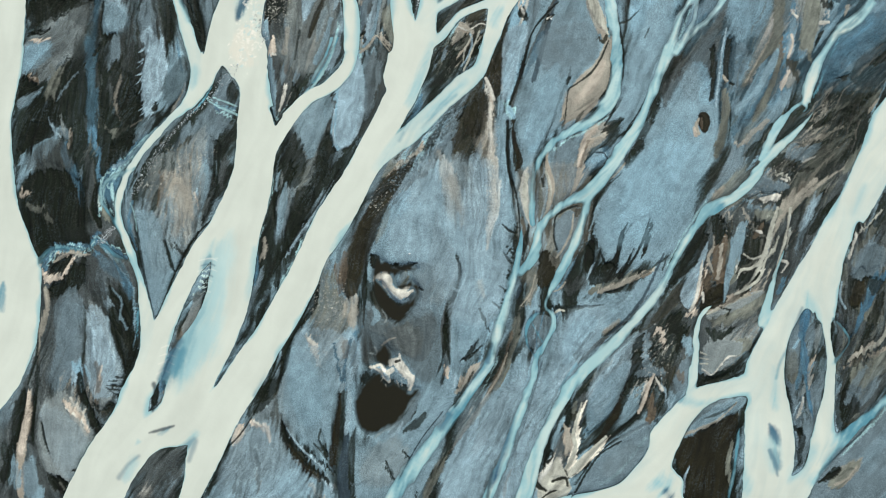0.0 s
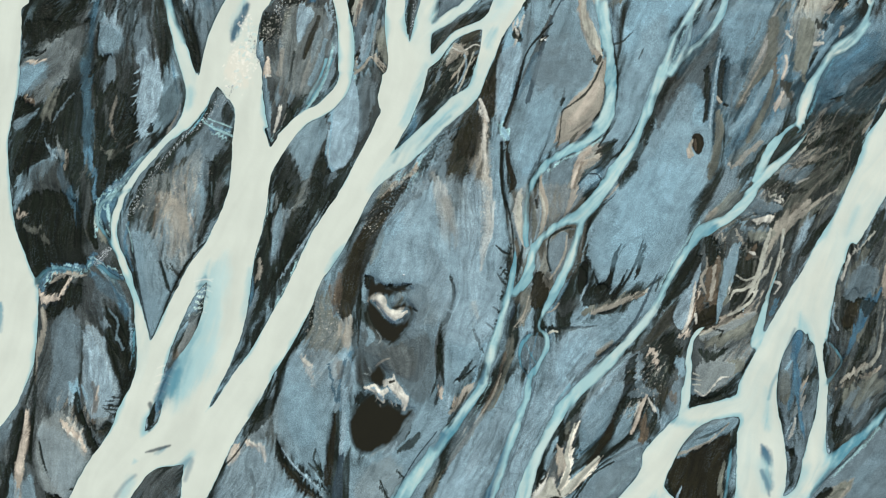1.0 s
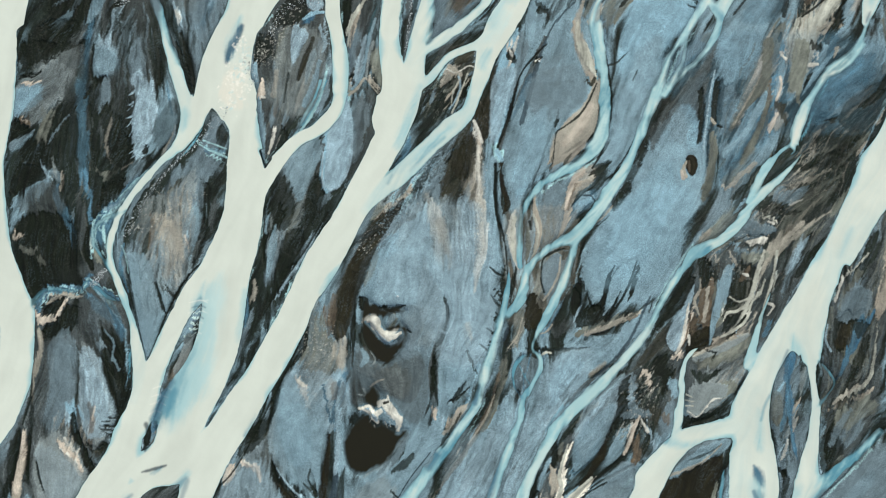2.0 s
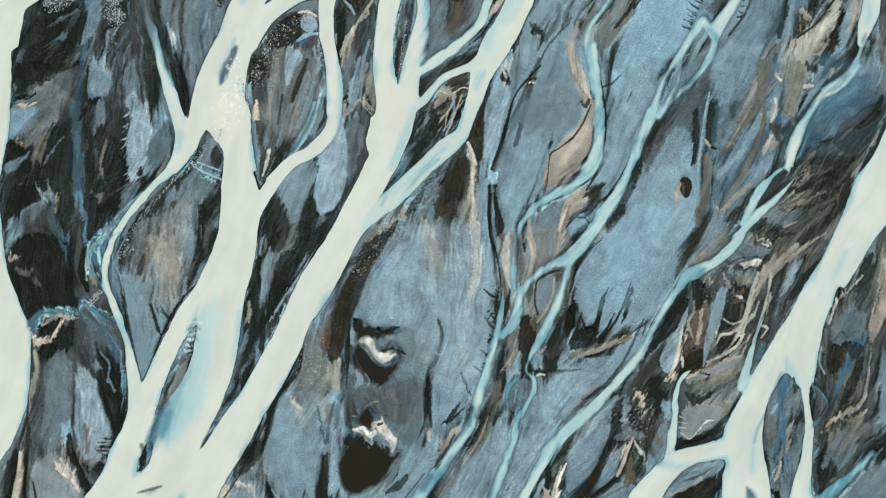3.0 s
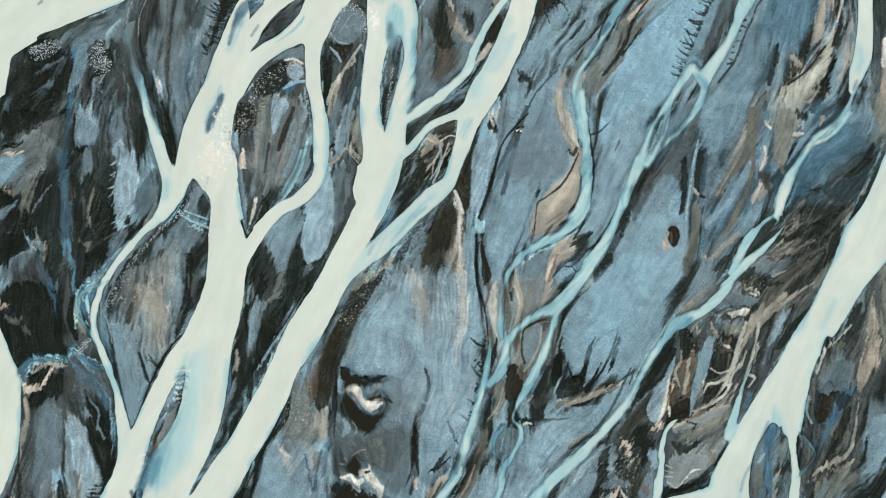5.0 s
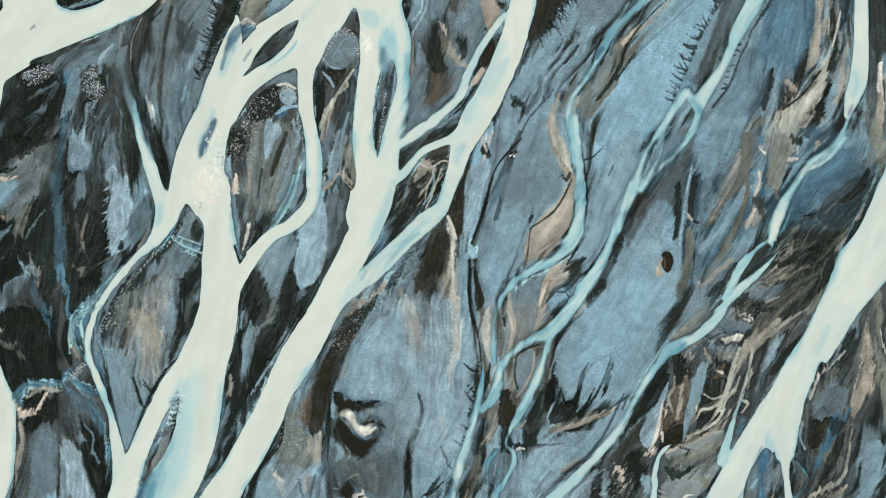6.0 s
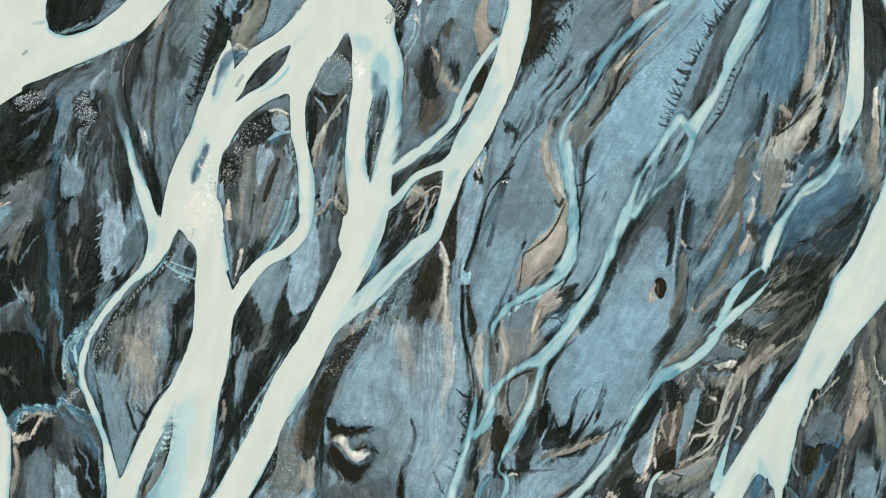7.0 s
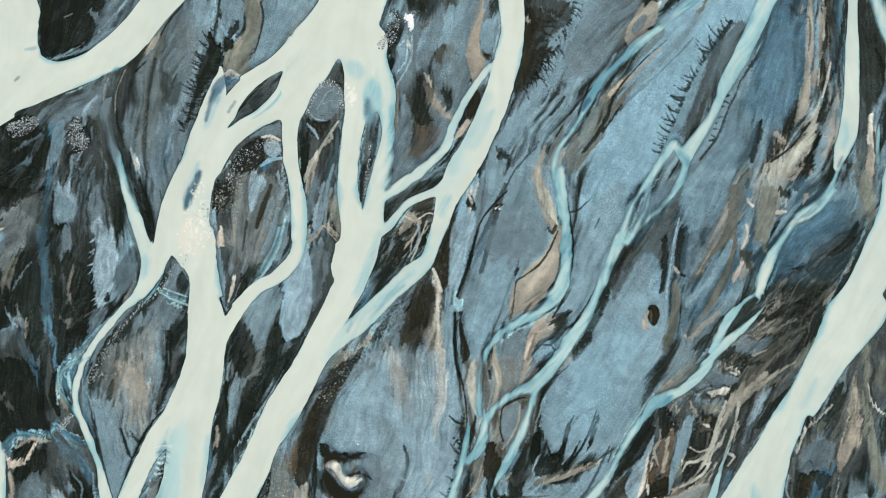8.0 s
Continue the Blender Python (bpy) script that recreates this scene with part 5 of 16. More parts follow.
fine("sand", 0.18, 0.8, 0.4, [(-10.8, 41.6, 0.37), (-9.7, 40.4, 0.46), (-8.3, 38.9, 0.46)])
fine("moss", 0.23, 0.85, 0.4, [(-14.0, 39.5, 0.9), (-13.0, 39.1, 1.1), (-12.3, 39.9, 0.55)])
land("dark", 1.29, 0.9, 0.6, [(-19.0, 29.5, 10.1), (-20.8, 21.1, 12.0), (-24.4, 12.7, 10.1), (-28.0, 4.4, 5.5), (-31.6, -3.0, 2.2)])
land("ash", 0.37, 0.8, 0.7, [(-10.8, 39.4, 2.2), (-9.2, 37.5, 2.4), (-8.8, 35.2, 1.1)], part="charcoal sand patch")
land("slate", 0.37, 0.8, 0.7, [(-12.0, 38.0, 1.5), (-11.1, 35.2, 2.8), (-12.0, 30.4, 2.2), (-13.4, 27.1, 1.5)], part="grey slate sand sheet")
fine("black", 0.28, 0.8, 0.8, [(-9.0, 35.6, 0.9), (-9.7, 33.3, 1.1), (-11.1, 29.0, 1.3), (-12.4, 26.2, 0.7)], part="black wet sand hollow")
land("sky", 0.23, 0.97, 0.15, [(-14.2, 38.2, 1.3), (-14.7, 35.6, 3.3), (-15.3, 32.3, 4.4), (-15.8, 28.1, 4.4), (-16.7, 24.6, 3.7), (-17.3, 22.6, 1.1)], part="pale blue sand lens")
land("steel", 0.37, 0.85, 0.7, [(-20.9, 31.2, 2.2), (-21.0, 29.0, 4.4), (-22.2, 25.7, 4.2), (-21.5, 22.7, 2.8), (-21.9, 20.6, 0.9)], part="slate sand sheet")
fine("ash", 0.28, 0.85, 0.5, [(-17.7, 32.3, 0.7), (-18.4, 29.0, 1.3), (-18.9, 25.3, 1.3)], part="charcoal sand patch")
fine("pale", 0.14, 0.6, 0.4, [(-17.7, 29.0, 0.18), (-18.0, 25.3, 0.37), (-17.8, 23.1, 0.28)])
fine("umber", 0.28, 0.5, 0.7, [(-18.5, 23.9, 0.7), (-18.7, 22.0, 0.9)])
land("slate", 0.28, 0.75, 0.7, [(-16.3, 22.7, 1.3), (-17.8, 20.9, 1.8), (-18.7, 19.4, 1.1)], part="grey slate sand sheet")
land("dark", 0.46, 0.95, 0.4, [(-20.8, 22.7, 1.3), (-21.2, 19.7, 4.6), (-22.1, 16.4, 5.2), (-23.3, 12.7, 3.3)], part="dark wet sand hollow")
fine("umber", 0.37, 0.4, 0.9, [(-22.1, 19.2, 0.9), (-23.5, 14.5, 0.9)])
fine("moss", 0.18, 0.5, 0.5, [(-23.7, 18.0, 0.46), (-23.0, 18.3, 0.37)])
land("slate", 0.37, 0.8, 0.7, [(-24.4, 16.9, 1.3), (-25.5, 14.1, 2.2), (-26.2, 10.4, 2.4), (-27.3, 6.7, 1.8)], part="grey slate sand sheet")
fine("black", 0.28, 0.85, 0.7, [(-25.0, 21.1, 0.7), (-25.5, 17.3, 0.9), (-27.4, 14.5, 0.9), (-27.6, 9.9, 0.55)])
fine("steel", 0.37, 0.5, 0.8, [(-27.0, 19.2, 0.7), (-27.2, 15.5, 0.7)])
fine("slate", 0.28, 0.7, 0.8, [(-19.3, 15.5, 0.7), (-21.8, 11.3, 0.8), (-24.3, 7.1, 0.8)])
fine("black", 0.28, 0.8, 0.8, [(-22.5, 10.4, 0.9), (-24.8, 8.1, 0.9), (-26.6, 3.9, 1.1)])
fine("tan", 0.23, 0.75, 0.6, [(-28.6, 8.1, 0.46), (-28.9, 6.2, 0.9), (-29.1, 4.2, 0.6)])
fine("slate", 0.28, 0.8, 0.6, [(-29.1, 3.4, 0.9), (-30.2, 0.2, 1.1), (-31.6, -3.4, 0.9), (-32.9, -6.2, 0.55)])
fine("deep", 0.28, 0.8, 0.4, [(-30.3, 2.7, 0.9), (-30.7, 1.2, 0.7)])
# islands low in the main river
land("ash", 0.64, 0.95, 0.8, [(-42.1, -26.5, 3.7), (-45.3, -29.2, 7.4), (-47.4, -34.6, 9.2)], part="charcoal sand patch")
land("slate", 0.55, 0.6, 1, [(-43.9, -29.2, 2.2), (-45.6, -33.7, 2.8)])
land("pale", 0.46, 0.5, 0.8, [(-47.3, -32.8, 1.8)])
land("steel", 0.46, 0.8, 0.4, [(-37.7, 5.3, 1.8), (-38.8, 1.6, 2.4)], part="slate sand sheet")
land("sand", 0.46, 0.75, 0.6, [(-39.8, -3.0, 2.0), (-41.1, -6.6, 2.8), (-42.5, -8.4, 2.2)], part="tan silt patch")
land("deep", 0.46, 0.8, 0.5, [(-42.4, -9.8, 3.1), (-43.8, -13.0, 3.7), (-45.1, -16.6, 1.8)])
fine("black", 0.28, 0.9, 0.4, [(-46.4, -16.6, 1.1), (-46.6, -19.3, 0.9)])
fine("mint", 0.11, 0.8, 0.2, [(-38.5, 4.0, 0.14), (-37.5, 4.3, 0.28), (-36.6, 4.1, 0.14)])
fine("mint", 0.11, 0.8, 0.2, [(-38.8, 3.2, 0.14), (-37.8, 3.4, 0.28), (-36.8, 3.3, 0.14)])
fine("mint", 0.11, 0.8, 0.2, [(-39.2, 2.3, 0.14), (-38.1, 2.6, 0.28), (-37.0, 2.4, 0.14)])
fine("mint", 0.11, 0.8, 0.2, [(-39.3, 1.5, 0.14), (-38.2, 1.8, 0.28), (-37.1, 1.6, 0.14)])
fine("mint", 0.11, 0.8, 0.2, [(-39.5, 0.7, 0.14), (-38.4, 1.0, 0.28), (-37.3, 0.8, 0.14)])
fine("mint", 0.11, 0.8, 0.2, [(-39.7, -0.1, 0.14), (-38.5, 0.1, 0.28), (-37.3, -0.0, 0.14)])
fine("mint", 0.11, 0.8, 0.2, [(-40.4, -1.2, 0.14), (-39.0, -1.0, 0.28), (-37.6, -1.1, 0.14)])
fine("mint", 0.11, 0.8, 0.2, [(-37.9, 4.8, 0.14), (-37.2, 5.1, 0.28), (-36.5, 4.9, 0.14)])
# bar fringed by tan silt under the northern confluence
land("slate", 1.66, 0.95, 0.4, [(10.1, 76.1, 12.9), (7.3, 67.1, 13.8), (4.1, 57.0, 10.1), (2.2, 49.7, 5.5)])
land("steel", 0.64, 0.85, 0.5, [(13.8, 78.8, 3.7), (11.5, 74.3, 5.5), (9.2, 70.2, 3.7), (7.3, 72.5, 3.3), (5.0, 70.3, 2.2)], part="slate sand sheet")
land("blue", 0.55, 0.6, 0.5, [(13.3, 76.1, 2.2), (11.0, 72.0, 2.8), (12.7, 68.8, 1.8)])
land("black", 0.46, 0.9, 0.4, [(6.9, 78.9, 3.7), (6.0, 76.6, 3.1), (5.1, 74.4, 1.3)], part="black wet sand hollow")
land("brown", 0.55, 0.75, 0.5, [(10.1, 78.4, 1.8), (9.4, 76.1, 1.3)], part="brown sand hollow")
land("umber", 0.46, 0.75, 0.5, [(10.1, 70.7, 1.3), (8.6, 69.3, 2.6), (7.8, 68.0, 1.3)], part="brown sand streak")
land("brown", 0.64, 0.85, 0.5, [(4.8, 65.2, 2.2), (4.4, 61.1, 4.0), (5.0, 57.0, 5.2), (4.1, 52.4, 3.7)], part="brown sand hollow")
land("dark", 0.55, 0.7, 0.5, [(3.7, 64.3, 1.8), (2.9, 59.8, 2.8), (3.2, 54.3, 2.2)], part="dark wet sand hollow")
land("moss", 0.55, 0.4, 0.7, [(6.9, 64.3, 1.3), (7.3, 60.7, 1.8), (6.4, 58.4, 1.5)])
land("rust", 0.55, 0.3, 0.6, [(6.4, 57.0, 2.2), (5.5, 55.2, 1.8)])
land("dark", 0.28, 0.85, 0.5, [(8.7, 64.3, 0.7), (9.2, 62.5, 1.8), (10.1, 61.1, 0.9)], part="dark wet sand hollow")
land("steel", 0.37, 0.7, 0.5, [(10.1, 67.0, 1.8), (8.3, 65.2, 1.8)], part="slate sand sheet")
fine("dark", 0.18, 0.7, 0.5, [(7.8, 70.2, 0.28), (6.9, 68.4, 0.46), (6.4, 66.1, 0.37)])
land("black", 0.28, 0.95, 0.4, [(4.1, 79.4, 2.2), (3.5, 77.3, 1.8), (5.1, 76.6, 1.3)], part="black wet sand hollow")
land("black", 0.28, 0.95, 0.4, [(2.0, 74.4, 1.3), (0.4, 72.1, 2.4), (-0.9, 70.3, 1.5)], part="black wet sand hollow")
fine("foam", 0.14, 0.97, 0.3, [(2.6, 75.8, 0.46), (3.3, 74.6, 1.0), (3.5, 73.1, 0.7)], part="patch of white foam or snow")
fine("pale", 0.18, 0.7, 0.4, [(2.9, 71.2, 0.7), (3.5, 69.4, 0.37)])
land("steel", 0.23, 0.85, 0.4, [(2.9, 71.7, 1.1), (1.6, 70.3, 1.7), (2.6, 68.2, 1.5), (0.9, 66.4, 1.5), (-0.0, 65.3, 0.55)], part="slate sand sheet")
fine("cyan", 0.11, 0.7, 0.3, [(2.3, 71.2, 0.18), (0.7, 70.0, 0.28), (-0.2, 68.5, 0.18)])
fine("cyan", 0.11, 0.7, 0.3, [(2.9, 70.3, 0.18), (2.6, 68.0, 0.28), (1.1, 66.0, 0.28)])
fine("black", 0.18, 0.95, 0.3, [(0.7, 68.5, 0.7), (-0.0, 67.1, 1.3), (-0.6, 66.0, 0.7)], part="black wet sand hollow")
fine("sand", 0.23, 0.5, 0.6, [(1.3, 64.4, 0.7), (0.9, 59.8, 0.9), (0.9, 56.1, 0.7)])
fine("slate", 0.37, 0.7, 0.7, [(2.3, 62.5, 0.9), (2.0, 57.0, 1.3), (1.3, 51.5, 1.1)], part="grey slate sand sheet")
land("sand", 0.23, 0.97, 0.3, [(15.4, 78.8, 0.7), (14.5, 75.2, 0.9), (13.4, 71.6, 1.3), (14.0, 68.4, 1.8), (13.8, 65.4, 1.3)], part="tan silt streak")
land("steel", 0.23, 0.9, 0.3, [(16.1, 74.3, 1.1), (15.8, 72.0, 2.0), (14.9, 69.9, 0.7)], part="slate sand sheet")
fine("umber", 0.23, 0.8, 0.4, [(16.3, 70.2, 0.9), (15.4, 69.3, 1.3), (16.2, 68.1, 0.7)], part="brown sand streak")
fine("dark", 0.18, 0.85, 0.4, [(13.6, 65.0, 0.55), (12.7, 64.5, 0.55)])
land("ash", 0.18, 0.95, 0.3, [(14.5, 63.4, 0.9), (13.6, 61.5, 2.0), (12.9, 59.2, 0.9)], part="charcoal sand patch")
fine("black", 0.18, 0.7, 0.4, [(13.4, 61.5, 0.9), (12.9, 59.7, 0.7)])
fine("tan", 0.18, 0.8, 0.4, [(12.7, 58.8, 0.55), (11.9, 57.4, 0.8), (10.8, 56.1, 0.55)])
land("dark", 0.28, 0.95, 0.4, [(9.4, 48.2, 0.7), (7.3, 47.6, 2.0), (5.0, 46.4, 0.9)], part="dark wet sand hollow")
land("brown", 0.28, 0.95, 0.5, [(7.8, 43.9, 2.2), (5.0, 41.8, 2.8), (2.2, 38.6, 2.2)], part="brown sand hollow")
fine("black", 0.28, 0.7, 0.6, [(6.9, 42.3, 1.3), (4.1, 39.0, 1.3)], part="black wet sand hollow")
fine("tan", 0.18, 0.75, 0.6, [(4.5, 43.0, 0.7), (2.9, 41.5, 1.3), (1.3, 39.7, 0.55)], part="tan silt patch")
fine("tan", 0.14, 0.6, 0.7, [(7.3, 42.4, 0.28), (5.3, 39.9, 0.46), (2.9, 36.9, 0.37)])
fine("slate", 0.18, 0.7, 0.6, [(0.8, 39.9, 0.7), (-0.1, 37.2, 0.7)])
# fan between the main river and the blue flats
land("slate", 0.92, 0.9, 0.6, [(7.1, 37.0, 5.5), (2.9, 29.5, 8.3), (-2.7, 23.9, 8.3), (-7.8, 18.3, 5.5), (-11.5, 12.7, 3.7), (-14.2, 6.2, 3.7), (-15.8, 0.7, 3.7)])
land("grey", 0.46, 0.8, 0.6, [(-4.5, 23.1, 1.3), (-6.7, 21.5, 2.4), (-8.7, 19.2, 1.8)], part="grey sand sheet")
fine("sand", 0.37, 0.7, 0.7, [(-3.6, 22.7, 0.55), (-6.4, 20.3, 0.9), (-9.2, 17.8, 1.1)])
land("dark", 0.55, 0.85, 0.9, [(-1.3, 26.2, 1.8), (-3.6, 22.5, 2.4), (-7.3, 17.8, 3.1), (-10.4, 14.4, 2.9), (-12.2, 11.0, 2.4)], part="dark wet sand hollow")
land("black", 0.37, 0.8, 0.8, [(-4.5, 20.6, 0.9), (-7.8, 16.9, 1.5), (-10.7, 13.6, 1.8)], part="black wet sand hollow")
land("steel", 0.37, 0.6, 1, [(1.5, 29.0, 3.7), (-1.3, 25.3, 3.7), (-4.5, 20.1, 2.2), (-7.8, 15.5, 1.3)])
land("slate", 0.55, 0.75, 0.8, [(-4.5, 17.8, 2.2), (-7.3, 14.5, 2.8), (-9.6, 10.4, 2.2), (-11.4, 7.6, 1.3)], part="grey slate sand sheet")
land("umber", 0.46, 0.4, 0.9, [(-5.0, 16.4, 1.3), (-8.7, 11.8, 1.3)])
land("sky", 0.37, 0.95, 0.3, [(-0.8, 20.6, 0.37), (-1.5, 17.8, 3.1), (-2.7, 14.5, 6.8), (-3.6, 10.8, 11.0), (-3.9, 7.1, 13.8), (-4.1, 3.4, 13.8)], part="pale blue sand flat")
land("blue", 0.92, 0.95, 0.4, [(2.4, 10.8, 11.0), (4.2, 5.3, 13.8), (4.2, -2.1, 12.0)])
fine("steel", 0.28, 0.7, 0.3, [(-1.3, 13.1, 0.37), (-1.5, 10.8, 0.8), (-1.8, 8.5, 1.3), (-1.3, 6.7, 0.55)], part="slate sand sheet")
fine("slate", 0.28, 0.5, 0.3, [(-0.8, 9.9, 0.28), (-0.2, 6.7, 0.7)])
land("brown", 0.64, 0.9, 0.8, [(6.1, 35.2, 2.8), (5.4, 30.4, 4.0), (4.1, 25.7, 5.2), (3.5, 22.0, 4.6), (3.7, 18.3, 3.1), (4.4, 14.5, 1.5)], part="brown sand hollow")
land("black", 0.37, 0.75, 0.9, [(5.0, 30.0, 2.2), (3.5, 26.2, 2.8), (2.9, 22.9, 2.2)], part="black wet sand hollow")
land("slate", 0.55, 0.6, 0.9, [(1.5, 27.1, 2.2), (1.0, 24.3, 2.2)])
land("slate", 0.55, 0.6, 1, [(6.1, 22.9, 1.8), (5.6, 18.3, 3.1), (6.1, 13.6, 3.1), (6.1, 9.0, 1.8)])
land("tan", 0.55, 0.65, 0.9, [(-0.2, 21.8, 0.9), (0.6, 19.2, 2.2), (1.3, 15.9, 3.1), (1.7, 11.8, 3.1), (1.5, 8.1, 1.5)])
fine("pink", 0.37, 0.4, 0.9, [(0.1, 20.6, 0.7), (1.5, 18.3, 1.3)])
fine("pale", 0.28, 0.85, 0.6, [(6.9, 34.2, 0.55), (7.4, 32.3, 0.9), (8.0, 30.6, 0.7)])
fine("pale", 0.37, 0.7, 0.9, [(7.6, 30.4, 0.55), (7.6, 26.2, 1.1), (7.6, 22.9, 0.7), (8.3, 19.2, 1.3), (8.5, 15.0, 1.3), (7.9, 10.4, 1.3), (7.5, 7.1, 0.7)], part="pale silt patch")
fine("tan", 0.37, 0.6, 0.9, [(6.9, 28.6, 0.9), (6.7, 24.8, 1.3), (7.2, 22.0, 0.7)])
fine("pale", 0.28, 0.4, 0.9, [(3.5, 12.2, 0.28), (2.9, 9.9, 0.7)])
land("blue", 0.46, 0.9, 0.5, [(9.4, 29.5, 1.5), (9.6, 24.8, 2.2), (10.0, 19.2, 2.8), (9.6, 12.7, 3.1), (9.8, 7.1, 3.1)], part="blue sand strip")
fine("cyan", 0.28, 0.7, 0.5, [(10.0, 30.4, 0.7), (11.0, 29.0, 1.3), (11.2, 27.6, 0.7)])
fine("black", 0.18, 0.95, 0.3, [(10.7, 27.1, 0.37), (10.6, 23.4, 0.6), (10.9, 19.2, 0.7), (11.4, 15.5, 0.46), (11.5, 12.7, 0.28)])
land("dark", 0.28, 0.95, 0.4, [(11.7, 27.1, 0.9), (11.9, 23.4, 1.5), (12.4, 20.1, 1.7), (12.8, 17.8, 0.9)], part="dark wet sand hollow")
fine("steel", 0.18, 0.7, 0.4, [(11.2, 25.7, 0.28), (11.3, 21.1, 0.37), (11.8, 16.4, 0.7)])
land("brown", 0.28, 0.95, 0.4, [(-12.2, 12.2, 0.9), (-13.3, 9.4, 2.0), (-14.0, 6.2, 2.4), (-14.9, 2.5, 2.6), (-15.8, -0.0, 1.7)], part="brown sand hollow")
fine("black", 0.28, 0.9, 0.4, [(-12.8, 9.0, 0.9), (-14.0, 5.3, 1.5), (-14.9, 1.6, 1.5)], part="black wet sand hollow")
fine("rust", 0.23, 0.6, 0.8, [(-15.8, 5.3, 0.46), (-16.6, 3.0, 1.1), (-16.9, 0.7, 0.7)])
# blue flat along the thin black rill
land("steel", 1.29, 0.95, 0.4, [(31.9, 80.4, 12.9), (26.5, 72.3, 12.0), (21.1, 62.4, 7.4), (17.5, 55.1, 4.6), (16.6, 47.8, 3.7)])
land("blue", 0.74, 0.8, 0.5, [(24.7, 64.2, 2.8), (21.1, 58.7, 3.7), (18.4, 55.1, 2.8)])
land("slate", 0.74, 0.75, 0.5, [(28.3, 75.9, 5.5), (23.8, 70.6, 4.6)])
land("blue", 0.92, 0.7, 0.4, [(33.8, 78.6, 5.5), (29.3, 72.3, 6.4), (24.7, 66.0, 4.6)])
land("black", 0.46, 0.9, 0.6, [(21.5, 76.0, 1.8), (22.0, 72.4, 3.7), (22.5, 67.8, 4.6), (21.6, 63.3, 2.8), (19.7, 59.7, 1.3)], part="black wet sand hollow")
fine("umber", 0.37, 0.6, 0.5, [(21.1, 75.1, 1.1), (22.4, 74.2, 0.9)])
land("dark", 0.46, 0.75, 0.7, [(19.3, 60.6, 1.1), (17.5, 56.9, 0.9), (15.2, 52.4, 1.5), (13.8, 48.7, 1.3)], part="dark wet sand hollow")
fine("dark", 0.28, 0.85, 0.4, [(18.4, 52.8, 1.5), (17.6, 51.9, 0.9)], part="dark wet sand hollow")
land("ash", 0.23, 0.95, 0.5, [(3.2, 47.0, 0.9), (2.0, 45.8, 2.0), (0.7, 43.9, 1.5), (0.1, 42.7, 0.55)], part="charcoal sand patch")
land("brown", 0.23, 0.95, 0.5, [(7.7, 46.7, 0.55), (6.0, 45.2, 1.8), (4.5, 43.9, 1.5), (3.6, 43.1, 0.55)], part="brown sand hollow")
fine("tan", 0.23, 0.6, 0.7, [(5.0, 43.7, 0.7), (3.4, 42.9, 1.3), (2.4, 42.0, 0.55)])
land("dark", 0.37, 0.95, 0.5, [(2.9, 41.8, 1.5), (1.5, 39.4, 3.1), (-0.4, 36.9, 2.8), (-1.5, 34.7, 0.9)], part="dark wet sand hollow")
land("black", 0.18, 0.95, 0.3, [(6.6, 42.0, 0.7), (5.7, 40.4, 2.0), (4.9, 38.5, 1.1)], part="black wet sand hollow")
fine("slate", 0.23, 0.7, 0.6, [(0.1, 40.4, 0.9), (-1.1, 37.5, 1.1), (-1.8, 35.2, 0.55)])
fine("tan", 0.18, 0.75, 0.6, [(4.5, 41.6, 0.37), (3.9, 39.4, 0.55), (3.2, 37.5, 0.55), (1.8, 35.9, 0.46)])
fine("slate", 0.18, 0.6, 0.6, [(7.3, 42.5, 0.7), (5.4, 41.3, 0.46)])
fine("dark", 0.23, 0.9, 0.4, [(-0.8, 32.8, 0.9), (-1.8, 31.4, 1.3), (-2.4, 30.0, 0.55)], part="dark wet sand hollow")
land("brown", 0.37, 0.95, 0.5, [(10.7, 43.7, 0.7), (9.7, 40.4, 1.8), (8.4, 37.0, 3.1), (8.9, 33.3, 2.4), (8.0, 30.9, 1.5)], part="brown sand hollow")
fine("black", 0.28, 0.7, 0.7, [(9.9, 40.8, 0.9), (8.0, 36.1, 1.3), (9.4, 33.3, 0.9)], part="black wet sand hollow")
fine("tan", 0.18, 0.6, 0.7, [(8.2, 37.5, 0.28), (8.8, 35.2, 0.28), (9.9, 32.3, 0.28)])
fine("sand", 0.23, 0.85, 0.4, [(7.3, 38.5, 0.37), (6.0, 35.3, 0.7), (4.3, 32.8, 1.1), (2.2, 31.6, 1.1), (0.6, 30.9, 0.46)])
land("sky", 0.37, 0.95, 0.4, [(13.9, 49.4, 2.2), (12.9, 44.6, 2.9), (12.1, 38.9, 3.3), (11.4, 34.2, 2.6), (10.5, 30.2, 1.3)], part="pale blue sand strip")
land("slate", 0.37, 0.8, 0.6, [(15.1, 48.5, 1.8), (15.1, 44.6, 1.8), (14.6, 41.8, 1.3)], part="grey slate sand sheet")
fine("black", 0.18, 0.95, 0.3, [(12.5, 45.4, 0.7), (13.1, 44.8, 1.1), (13.5, 44.6, 0.7)])
fine("pale", 0.18, 0.8, 0.4, [(13.3, 48.0, 0.37), (13.1, 46.5, 0.55)])
land("steel", 0.92, 0.97, 0.2, [(24.0, 49.4, 8.3), (20.2, 41.8, 10.1), (17.3, 34.2, 9.2), (15.0, 26.7, 6.4), (13.3, 20.1, 1.8)], part="slate sand flat")
land("slate", 0.83, 0.6, 0.3, [(21.1, 44.6, 3.7), (18.8, 39.9, 4.6), (16.9, 36.1, 2.8)])
land("sky", 0.64, 0.75, 0.3, [(18.7, 36.1, 2.2), (17.1, 32.3, 3.7), (15.6, 27.6, 4.0), (14.1, 22.5, 2.8)], part="pale blue sand sheet")
